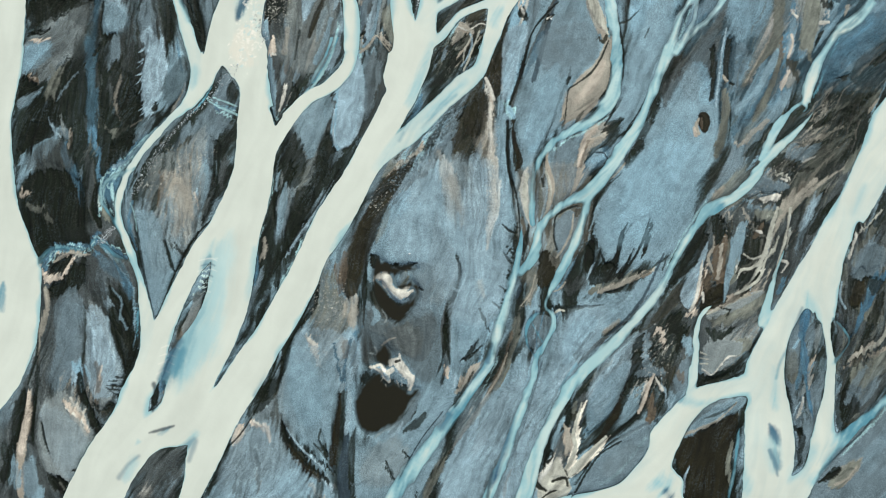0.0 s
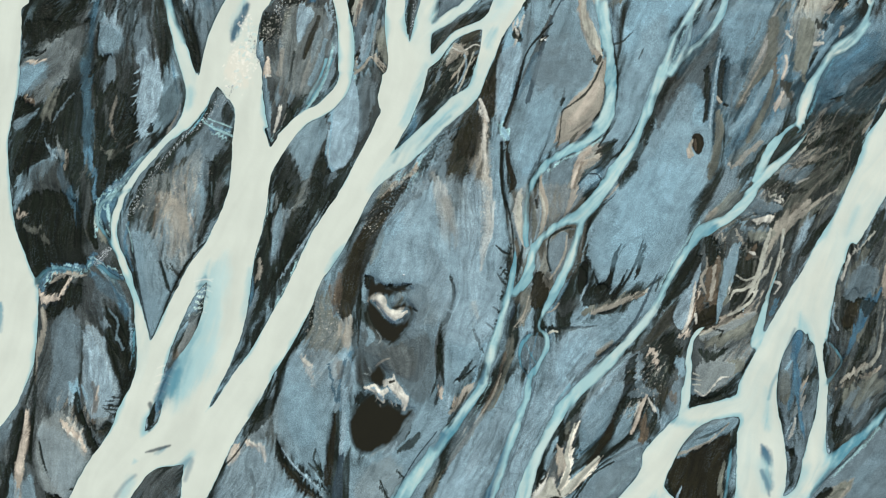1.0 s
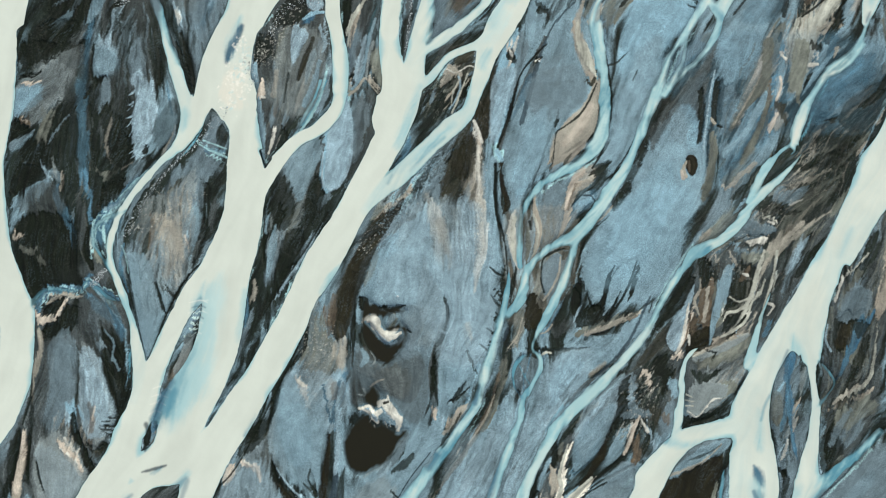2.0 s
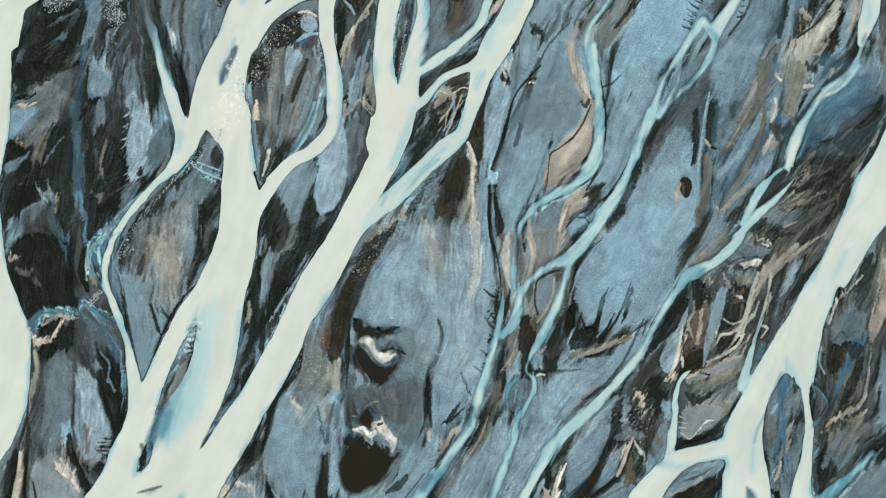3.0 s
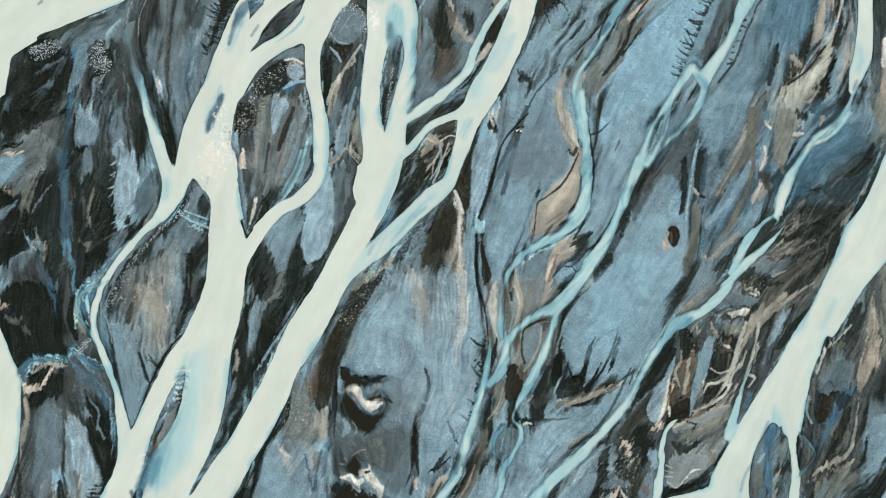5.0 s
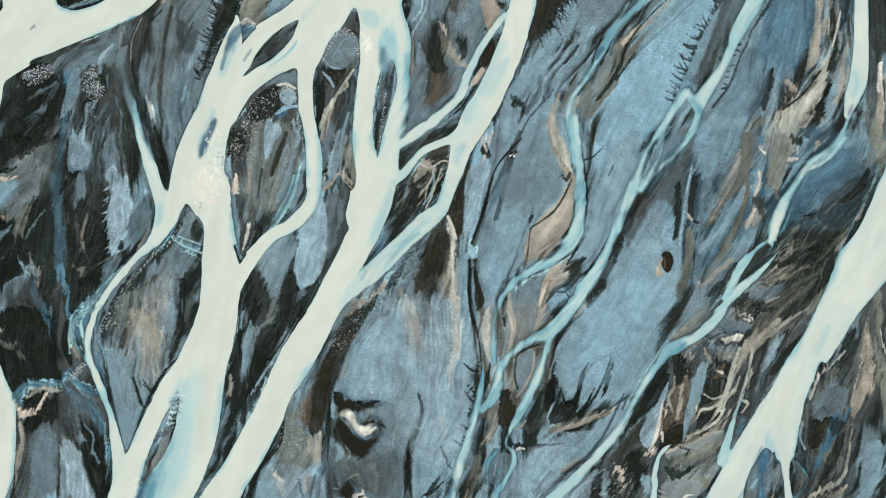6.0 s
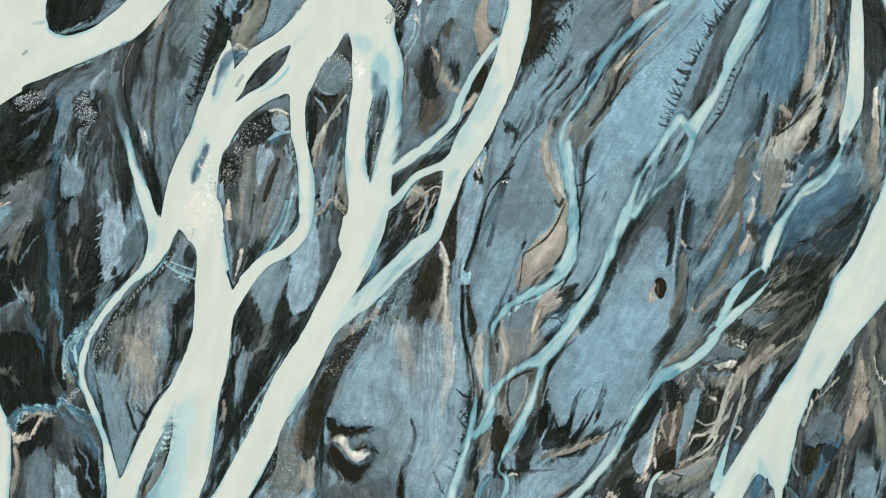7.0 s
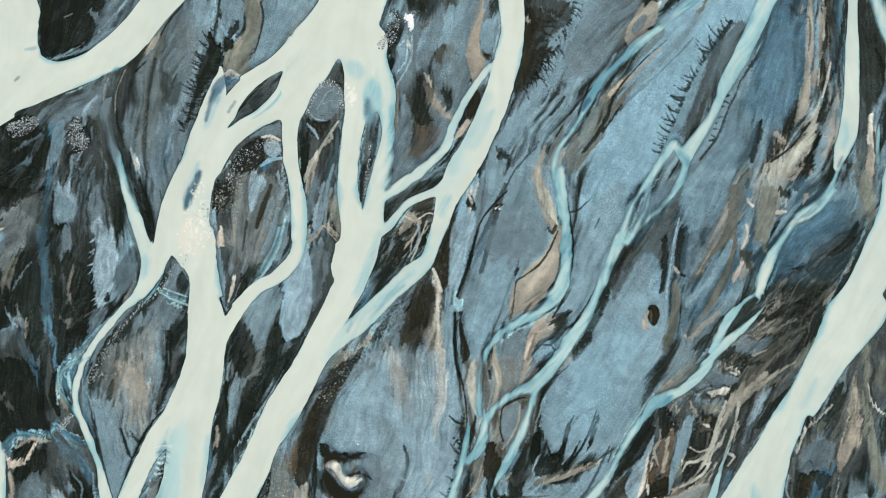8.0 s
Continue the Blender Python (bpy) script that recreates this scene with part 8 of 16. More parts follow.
fine("dark", 0.28, 0.8, 0.5, [(-4.2, -18.9, 0.9), (-5.8, -20.7, 1.5), (-7.2, -22.2, 0.9)], part="dark wet sand hollow")
fine("grey", 0.28, 0.5, 0.6, [(-3.8, -17.5, 0.7), (-5.7, -19.3, 0.7), (-8.6, -22.5, 0.9), (-11.3, -24.3, 0.7)])
fine("frost", 0.28, 0.4, 0.6, [(-7.6, -21.9, 0.46), (-9.5, -23.4, 0.6)])
fine("dark", 0.14, 0.8, 0.2, [(-9.4, -27.9, 0.18), (-8.7, -29.7, 0.28), (-8.0, -31.0, 0.18)])
fine("dark", 0.14, 0.6, 0.2, [(-8.5, -29.2, 0.18), (-7.9, -29.9, 0.18)])
fine("dark", 0.14, 0.7, 0.2, [(-6.5, -26.3, 0.18), (-5.6, -27.6, 0.28), (-4.9, -28.0, 0.18)])
land("steel", 0.74, 0.9, 0.6, [(-18.8, 3.4, 4.6), (-19.7, -1.1, 7.4), (-18.7, -5.7, 8.3)])
land("umber", 0.64, 0.75, 0.9, [(-19.5, 2.5, 2.8), (-19.2, -1.6, 4.6), (-18.5, -5.3, 5.5), (-19.1, -8.0, 3.7)], part="brown sand streak")
land("tan", 0.46, 0.6, 0.9, [(-15.1, -1.1, 1.3), (-14.5, -3.4, 2.2), (-13.9, -5.9, 1.3)])
land("slate", 0.46, 0.5, 0.9, [(-20.1, 1.6, 2.2), (-20.6, -2.1, 2.2)])
fine("grey", 0.28, 0.6, 0.7, [(-18.8, 4.8, 1.5), (-19.5, 3.0, 1.3)])
fine("black", 0.18, 0.95, 0.3, [(-12.5, 4.4, 0.37), (-12.7, 0.7, 0.46), (-12.8, -3.4, 0.37), (-12.9, -6.6, 0.28)])
fine("dark", 0.28, 0.85, 0.6, [(-20.6, 0.7, 0.7), (-21.6, -3.4, 0.9), (-23.5, -6.2, 1.3), (-24.9, -8.9, 1.3), (-26.0, -12.1, 1.1)], part="dark wet sand hollow")
land("steel", 0.55, 0.95, 0.3, [(-22.3, -9.4, 3.7), (-23.2, -13.9, 6.4), (-22.2, -18.4, 8.8), (-20.4, -22.0, 7.7), (-18.5, -25.6, 3.7)], part="slate sand lens")
land("sky", 0.74, 0.6, 0.3, [(-23.7, -13.0, 2.8), (-22.7, -17.5, 4.6), (-20.4, -20.2, 3.7)])
fine("pale", 0.28, 0.85, 0.5, [(-22.0, -7.7, 0.55), (-21.2, -8.9, 1.0), (-20.5, -11.0, 0.9), (-19.6, -13.0, 0.55)])
fine("tan", 0.37, 0.5, 0.7, [(-19.1, -12.1, 1.3), (-19.6, -10.3, 0.9)])
land("slate", 0.46, 0.7, 0.7, [(-16.4, -9.4, 1.5), (-16.8, -13.0, 1.8)], part="grey slate sand sheet")
fine("umber", 0.37, 0.6, 0.8, [(-16.1, -8.4, 0.7), (-16.3, -10.7, 0.9)])
fine("lake", 0.18, 0.8, 0.4, [(-13.0, -6.6, 0.46), (-14.1, -7.7, 0.6), (-13.7, -9.4, 0.37), (-14.8, -12.5, 0.55), (-15.7, -16.6, 0.7)])
fine("black", 0.18, 0.85, 0.4, [(-14.3, -8.9, 0.28), (-15.0, -10.7, 0.37), (-15.7, -13.0, 0.37)])
fine("steel", 0.28, 0.8, 0.4, [(-15.2, -13.0, 0.9), (-14.8, -17.5, 1.3), (-15.1, -21.6, 1.3), (-15.6, -24.7, 0.7)], part="slate sand sheet")
land("dark", 0.37, 0.9, 0.5, [(-16.8, -16.6, 0.7), (-16.4, -21.1, 1.7), (-16.9, -25.6, 2.4), (-16.5, -30.1, 2.8), (-15.6, -35.0, 2.4)], part="dark wet sand hollow")
fine("ash", 0.37, 0.5, 0.6, [(-16.8, -21.1, 0.7), (-17.4, -26.5, 1.3)])
fine("dark", 0.28, 0.85, 0.5, [(-14.2, -22.9, 0.55), (-14.7, -26.5, 1.1), (-15.1, -31.0, 1.5), (-14.7, -35.0, 1.3)], part="dark wet sand hollow")
fine("black", 0.18, 0.85, 0.4, [(-16.8, -17.1, 0.46), (-17.1, -20.2, 0.55)])
fine("dark", 0.14, 0.85, 0.4, [(-19.7, -22.9, 0.28), (-19.1, -24.7, 0.46), (-18.7, -26.5, 0.28)])
fine("dark", 0.14, 0.85, 0.4, [(-20.4, -24.3, 0.28), (-19.4, -25.8, 0.46), (-18.5, -27.4, 0.28)])
fine("black", 0.28, 0.9, 0.3, [(-25.9, -21.6, 0.46), (-25.6, -23.7, 0.9), (-24.5, -25.4, 0.9)])
fine("ash", 0.28, 0.9, 0.4, [(-25.4, -23.4, 0.7), (-24.0, -26.3, 1.5), (-21.7, -28.8, 1.5), (-18.9, -31.0, 1.1), (-17.1, -32.3, 0.55)], part="charcoal sand patch")
fine("umber", 0.28, 0.5, 0.6, [(-23.5, -26.5, 0.55), (-21.2, -29.0, 0.6)])
fine("frost", 0.14, 0.6, 0.3, [(-25.1, -22.2, 0.18), (-24.0, -24.7, 0.28), (-21.7, -27.0, 0.28), (-19.0, -29.0, 0.18)])
fine("black", 0.14, 0.8, 0.4, [(-22.2, -25.6, 0.28), (-19.9, -27.9, 0.37), (-17.1, -30.1, 0.28)])
land("steel", 0.55, 0.9, 0.4, [(-28.6, -23.8, 4.6), (-29.4, -29.2, 10.1), (-31.1, -35.5, 12.9)], part="slate sand flat")
land("sky", 0.74, 0.5, 0.3, [(-24.4, -30.1, 4.6), (-23.0, -33.7, 6.4)])
land("dark", 0.37, 0.9, 0.8, [(-26.0, -12.1, 0.9), (-27.7, -15.7, 2.4), (-29.5, -18.0, 2.4), (-31.3, -20.7, 1.3)], part="dark wet sand hollow")
fine("black", 0.28, 0.7, 0.8, [(-28.2, -15.3, 1.1), (-29.5, -17.5, 1.1)])
fine("umber", 0.28, 0.5, 0.8, [(-26.8, -16.2, 0.7), (-27.3, -18.0, 0.7)])
land("slate", 0.37, 0.8, 0.9, [(-27.3, -18.4, 2.2), (-29.5, -20.7, 3.1), (-31.3, -22.9, 1.3)], part="grey slate sand sheet")
fine("pink", 0.37, 0.6, 0.7, [(-32.4, -22.2, 0.7), (-32.9, -23.4, 1.5), (-33.8, -25.2, 0.7)])
fine("pink", 0.28, 0.6, 0.7, [(-30.9, -21.9, 0.7), (-29.3, -22.2, 0.9), (-28.1, -23.4, 0.9), (-27.8, -24.7, 0.37)])
land("slate", 0.46, 0.7, 1, [(-33.1, -26.5, 2.8), (-34.8, -31.0, 5.5)], part="grey slate sand sheet")
fine("umber", 0.28, 0.6, 0.9, [(-29.6, -27.9, 0.55), (-29.7, -30.1, 1.1), (-29.2, -31.9, 0.55)])
fine("dark", 0.23, 0.8, 0.7, [(-32.1, -29.2, 0.46), (-32.6, -31.9, 0.7), (-33.5, -34.6, 0.7)])
fine("dark", 0.18, 0.7, 0.7, [(-30.6, -31.0, 0.28), (-31.5, -33.7, 0.55)])
fine("tan", 0.23, 0.5, 0.7, [(-21.4, -31.4, 0.37), (-20.1, -33.0, 0.55), (-18.9, -34.1, 0.46)])
fine("frost", 0.28, 0.6, 0.6, [(-19.4, -30.6, 0.9), (-17.8, -32.1, 0.9)])
fine("umber", 0.37, 0.75, 0.7, [(11.7, -4.8, 0.55), (10.9, -10.3, 0.7), (8.8, -14.8, 0.7), (5.1, -20.2, 0.7), (1.4, -25.6, 1.1), (-1.7, -31.0, 1.5), (-3.5, -35.0, 1.5)], part="brown sand streak")
# delta islands and the southeast
land("black", 0.46, 0.97, 0.3, [(46.1, -21.1, 5.5), (42.3, -25.6, 9.2), (42.2, -31.0, 10.1), (43.1, -35.5, 10.1)], part="black wet sand hollow")
land("slate", 0.37, 0.9, 0.5, [(47.8, -17.5, 1.3), (44.1, -18.8, 2.4), (40.4, -21.6, 1.5), (38.3, -25.2, 0.55)], part="grey slate sand sheet")
fine("umber", 0.23, 0.7, 0.7, [(47.4, -20.7, 0.7), (44.7, -21.0, 0.9), (41.5, -22.2, 0.7)])
fine("silt", 0.14, 0.6, 0.2, [(39.3, -28.8, 0.15), (38.6, -31.0, 0.24), (38.8, -33.2, 0.22)])
fine("umber", 0.28, 0.4, 0.8, [(46.0, -25.6, 0.9), (45.4, -29.2, 0.9)])
land("slate", 0.55, 0.95, 0.5, [(58.8, -3.0, 2.8), (58.0, -11.2, 5.5), (58.4, -17.5, 5.5), (58.3, -23.8, 3.7), (57.5, -28.8, 0.7)], part="grey slate sand sheet")
land("dark", 0.28, 0.7, 0.8, [(60.0, -8.4, 1.8), (59.4, -13.9, 1.8), (56.7, -14.8, 1.5)], part="dark wet sand hollow")
fine("deep", 0.18, 0.85, 0.5, [(59.8, -3.0, 0.6), (58.6, -6.6, 0.6), (57.8, -10.3, 0.6), (58.4, -14.4, 0.55), (58.9, -18.9, 0.55), (59.5, -20.7, 0.37)])
fine("lake", 0.18, 0.7, 0.5, [(57.9, -12.1, 0.55), (56.9, -16.6, 0.55)])
fine("sand", 0.18, 0.6, 0.7, [(60.0, -11.2, 0.55), (59.2, -13.4, 0.9), (58.5, -16.6, 0.55)])
fine("pale", 0.14, 0.6, 0.5, [(57.8, -18.0, 0.37), (57.2, -20.2, 0.46), (56.6, -21.6, 0.28)])
fine("black", 0.18, 0.8, 0.5, [(57.1, -22.9, 0.7), (57.6, -24.7, 0.9), (57.0, -27.4, 0.55)])
land("ash", 0.92, 0.95, 0.6, [(75.3, 11.8, 11.0), (70.5, 4.4, 10.1), (68.4, -4.8, 9.2), (68.1, -13.0, 9.2), (66.1, -20.2, 6.4)])
fine("moss", 0.37, 0.5, 0.7, [(65.4, 3.4, 0.7), (64.7, -0.2, 1.1), (64.7, -3.4, 0.7)])
land("dark", 0.46, 0.85, 0.6, [(67.7, 2.5, 2.8), (66.6, -2.1, 2.8), (69.7, -4.8, 2.8)], part="dark wet sand hollow")
fine("black", 0.28, 0.9, 0.5, [(67.0, -1.1, 1.3), (66.4, -3.7, 1.1)], part="black wet sand hollow")
land("slate", 0.37, 0.8, 0.7, [(71.1, 8.5, 3.7), (68.4, 3.0, 1.8)], part="grey slate sand sheet")
land("umber", 0.37, 0.6, 0.9, [(69.8, -3.0, 1.8), (68.3, -8.4, 1.8), (65.8, -13.9, 1.5)])
fine("sand", 0.18, 0.6, 0.7, [(71.7, -9.8, 0.7), (67.7, -11.6, 0.55), (64.5, -13.0, 0.46)])
fine("deep", 0.23, 0.7, 0.6, [(69.0, -0.2, 0.55), (67.5, -4.8, 0.7), (66.1, -8.0, 0.55)])
fine("black", 0.28, 0.8, 0.7, [(69.2, -6.6, 0.9), (67.3, -10.3, 1.3), (65.3, -16.6, 1.3), (64.7, -21.1, 1.5)], part="black wet sand hollow")
land("slate", 0.28, 0.85, 0.6, [(70.9, -13.0, 2.2), (67.8, -16.6, 2.4), (65.7, -18.9, 1.3)], part="grey slate sand sheet")
fine("umber", 0.28, 0.6, 0.6, [(66.5, -20.7, 1.1), (65.1, -22.5, 0.7)])
land("slate", 0.37, 0.97, 0.2, [(73.4, -21.1, 5.5), (69.1, -26.5, 10.1), (65.3, -31.0, 10.1), (62.1, -34.6, 8.3)], part="dark slate sand lobe")
land("steel", 0.46, 0.4, 0.3, [(71.5, -23.8, 2.2), (66.8, -29.2, 2.8)])
land("tan", 0.28, 0.85, 0.4, [(67.0, -27.6, 0.7), (65.4, -29.0, 2.0), (63.5, -30.6, 2.4), (62.0, -32.1, 0.9)], part="tan silt patch")
fine("dark", 0.23, 0.9, 0.4, [(63.3, -29.0, 0.9), (62.0, -30.3, 1.3), (60.5, -31.2, 0.7)], part="dark wet sand hollow")
fine("moss", 0.18, 0.5, 0.5, [(65.9, -28.3, 0.7), (64.0, -29.7, 0.7)])
land("ash", 0.83, 0.95, 0.6, [(82.6, 34.0, 5.5), (79.2, 24.0, 7.4), (76.7, 15.8, 7.4), (75.0, 8.4, 8.3), (72.5, 0.1, 8.3)])
land("slate", 0.37, 0.85, 0.6, [(74.0, 18.5, 1.8), (71.4, 13.0, 1.3), (68.8, 7.4, 2.2), (68.8, 3.7, 2.8)], part="grey slate sand sheet")
fine("dark", 0.37, 0.9, 0.7, [(72.7, 15.7, 1.5), (71.0, 11.1, 1.5), (67.9, 6.5, 0.9)], part="dark wet sand hollow")
land("black", 0.28, 0.9, 0.4, [(67.9, 2.8, 1.8), (67.5, -0.0, 2.8), (70.2, 2.8, 1.3)], part="black wet sand hollow")
fine("navy", 0.28, 0.8, 0.4, [(70.2, 2.3, 0.9), (69.3, 0.0, 1.3), (68.9, -2.8, 0.9)], part="dark blue wet sand")
fine("pale", 0.14, 0.6, 0.4, [(69.2, 11.1, 0.37), (67.0, 7.4, 0.55), (65.9, 4.6, 0.37)])
land("sand", 0.28, 0.9, 0.5, [(75.1, 16.7, 0.9), (75.3, 12.1, 2.0), (74.9, 7.5, 2.4), (73.8, 3.8, 1.3)], part="tan silt fan")
fine("umber", 0.28, 0.5, 0.7, [(74.5, 13.9, 0.7), (75.0, 8.4, 0.9)])
land("moss", 0.28, 0.95, 0.2, [(76.6, 24.0, 0.9), (76.7, 17.6, 1.3), (76.6, 13.0, 1.3), (77.3, 8.4, 2.0), (78.5, 2.9, 2.2), (79.7, -0.8, 2.2)], part="grey silt rill")
fine("dark", 0.18, 0.8, 0.5, [(75.1, 5.6, 0.55), (74.7, 3.8, 0.7)])
fine("pale", 0.11, 0.85, 0.2, [(77.0, 15.8, 0.18), (77.5, 13.5, 0.28), (78.6, 11.6, 0.28), (80.2, 10.5, 0.28)])
land("umber", 0.28, 0.8, 0.6, [(79.3, 19.5, 2.2), (79.0, 14.9, 2.2)], part="brown sand streak")
land("slate", 0.28, 0.85, 0.4, [(76.1, 0.1, 2.8), (75.2, -3.6, 3.7)], part="grey slate sand sheet")
# pale dust on the bars
land("grey", 1.29, 0.45, 0.6, [(-20.8, 30.1, 5.5), (-22.7, 22.6, 5.5), (-25.6, 13.1, 4.6)])
land("grey", 1.29, 0.5, 0.4, [(-43.7, 20.6, 8.3), (-42.8, 13.0, 10.1), (-45.9, 3.4, 5.5)])
land("grey", 1.29, 0.4, 0.3, [(-4.9, 14.2, 5.5), (0.8, 18.0, 7.4), (4.5, 11.5, 6.4)])
land("grey", 1.29, 0.4, 0.4, [(-17.8, -3.0, 5.5), (-20.5, -10.3, 4.6), (-28.5, -24.7, 8.3), (-33.0, -31.0, 5.5)])
land("slate", 1.29, 0.4, 0.5, [(-38.3, 69.3, 5.5), (-39.4, 60.0, 5.5), (-40.4, 50.7, 3.7)])

# ---- finer sediment, laid last ----
# fan below the turquoise arm
fine("brown", 0.74, 0.85, 0.3, [(6.1, 33.3, 1.3), (5.4, 29.5, 2.6), (4.1, 25.6, 3.7), (2.6, 22.6, 2.6)])
fine("black", 0.55, 0.7, 0.4, [(5.8, 31.4, 1.1), (4.8, 27.6, 1.8), (3.5, 24.3, 1.5)], part="black wet sand hollow")
fine("tan", 0.83, 0.6, 0.3, [(8.0, 32.3, 0.9), (7.8, 26.7, 1.3), (8.0, 19.2, 1.5), (8.1, 9.9, 1.7)])
fine("pink", 0.28, 0.7, 0.3, [(7.6, 32.1, 0.37), (8.0, 30.0, 0.55), (7.8, 27.4, 0.37)])
fine("tan", 0.83, 0.5, 0.2, [(-0.8, 22.0, 0.9), (0.6, 18.3, 2.2), (1.5, 15.0, 1.8)])
fine("blue", 0.55, 0.6, 0.1, [(-1.1, 19.9, 0.46), (-1.5, 16.4, 2.4), (-2.6, 11.8, 6.1), (-4.1, 8.1, 8.8)])
fine("slate", 0.37, 0.6, 0.2, [(-1.1, 12.2, 0.28), (-1.1, 9.9, 1.1), (-0.4, 6.2, 3.3), (0.1, 2.5, 5.2)])
fine("brown", 0.46, 0.9, 0.3, [(-11.5, 14.4, 0.7), (-12.7, 9.9, 1.8), (-13.6, 6.2, 2.2), (-14.2, 1.2, 1.8)], part="brown sand hollow")
fine("rust", 0.46, 0.7, 0.3, [(-15.8, 4.2, 0.7), (-16.4, 0.7, 1.1)])
fine("black", 0.28, 0.9, 0.2, [(-11.6, 4.8, 0.7), (-11.0, 3.4, 1.1), (-9.6, 3.1, 0.7)])
fine("black", 0.28, 0.85, 0.2, [(-8.7, 3.4, 0.55), (-6.6, 3.2, 0.6), (-5.0, 3.8, 0.37)])
fine("grey", 0.46, 0.7, 0.2, [(-8.6, -7.5, 1.8), (-6.3, -8.6, 3.5), (-4.8, -10.3, 2.0)], part="grey sand sheet")
fine("blue", 0.37, 0.75, 0.4, [(-15.9, -7.5, 0.46), (-15.2, -12.1, 0.7), (-14.6, -16.6, 1.1), (-14.9, -23.8, 1.1)])
fine("black", 0.28, 0.8, 0.4, [(-16.8, -16.6, 0.55), (-17.5, -21.1, 0.8), (-17.8, -25.6, 0.9)])
fine("tan", 0.55, 0.55, 0.3, [(-14.3, -3.0, 0.9), (-14.8, -6.2, 1.1)])
fine("tan", 0.46, 0.5, 0.3, [(-16.3, -8.4, 1.1), (-16.5, -11.4, 1.3)])
fine("black", 0.28, 0.85, 0.3, [(2.6, 5.5, 0.37), (2.7, 0.9, 0.55), (1.2, -3.0, 0.7), (0.5, -8.4, 0.9), (1.1, -12.3, 0.6)])
fine("black", 0.28, 0.8, 0.3, [(0.2, -13.2, 0.55), (-0.4, -15.9, 0.9)])
fine("pink", 0.18, 0.8, 0.1, [(1.0, -12.8, 0.37), (0.7, -14.1, 0.46)])
fine("black", 0.28, 0.8, 0.3, [(7.1, -8.8, 0.46), (4.4, -11.2, 0.7), (2.7, -12.1, 0.55)])
# blue trickle and the grey bar below it
fine("lake", 0.37, 0.85, 0.3, [(-65.2, 2.7, 0.7), (-64.4, 5.3, 1.3), (-62.1, 6.5, 1.3), (-58.9, 6.5, 1.1), (-57.1, 8.1, 0.9), (-55.9, 8.6, 0.6)], part="blue wet sand strip")
fine("lake", 0.46, 0.8, 0.35, [(-57.0, 5.7, 1.3), (-54.7, 3.8, 1.8), (-52.2, 1.6, 1.5), (-50.3, -0.7, 0.8)], part="blue wet sand strip")
fine("sky", 0.18, 0.7, 0.3, [(-64.4, 4.6, 0.28), (-63.0, 6.1, 0.37), (-60.2, 6.6, 0.37), (-57.9, 7.0, 0.28)])
fine("sky", 0.18, 0.6, 0.3, [(-55.2, 6.2, 0.28), (-53.3, 3.9, 0.37), (-51.5, 1.4, 0.37), (-50.3, -0.4, 0.28)])
fine("black", 0.28, 0.85, 0.2, [(-63.6, 2.5, 0.9), (-62.2, 3.8, 1.7), (-60.9, 4.7, 0.9)], part="black wet sand hollow")
fine("black", 0.28, 0.85, 0.2, [(-58.3, 4.2, 1.1), (-59.0, 2.1, 2.2), (-60.3, 0.9, 1.1)], part="black wet sand hollow")
fine("black", 0.28, 0.8, 0.3, [(-63.7, -0.7, 1.1), (-63.5, -2.5, 0.7)])
fine("tan", 0.18, 0.85, 0.2, [(-64.7, 1.4, 0.7), (-63.6, 1.0, 1.0), (-62.5, 1.8, 0.46), (-61.3, 3.4, 0.37)])
fine("tan", 0.28, 0.75, 0.3, [(-64.7, -0.4, 0.55), (-64.2, -3.4, 0.6), (-65.2, -7.5, 0.55), (-65.2, -12.1, 0.46)])
fine("slate", 0.46, 0.8, 0.2, [(-60.9, -3.4, 1.8), (-60.1, -6.6, 2.9), (-59.6, -10.3, 2.6)], part="grey slate sand sheet")
fine("frost", 0.37, 0.75, 0.2, [(-56.5, -4.4, 0.9), (-55.6, -8.0, 2.4), (-54.5, -12.1, 3.1), (-53.3, -15.0, 1.7)], part="pale feathered sand")
fine("rust", 0.37, 0.5, 0.3, [(-55.0, -12.5, 0.6), (-55.3, -16.6, 0.7)])
fine("pink", 0.18, 0.6, 0.2, [(-54.8, -13.0, 0.28), (-54.9, -15.3, 0.37)])
fine("black", 0.28, 0.85, 0.3, [(-54.7, -3.7, 0.55), (-53.3, -6.6, 0.7), (-52.1, -10.5, 1.0), (-51.5, -13.9, 0.9)])
fine("black", 0.28, 0.8, 0.5, [(-53.1, -1.9, 1.5), (-51.1, -5.9, 1.5), (-50.4, -10.5, 1.1)], part="black wet sand hollow")
fine("slate", 0.28, 0.6, 0.6, [(-55.3, -1.6, 1.1), (-53.4, -4.1, 0.9)])
fine("sky", 0.37, 0.7, 0.4, [(-58.6, -11.7, 0.8), (-58.2, -16.6, 0.8)])
fine("black", 0.18, 0.85, 0.3, [(-58.3, -13.9, 0.28), (-58.0, -16.6, 0.55)])
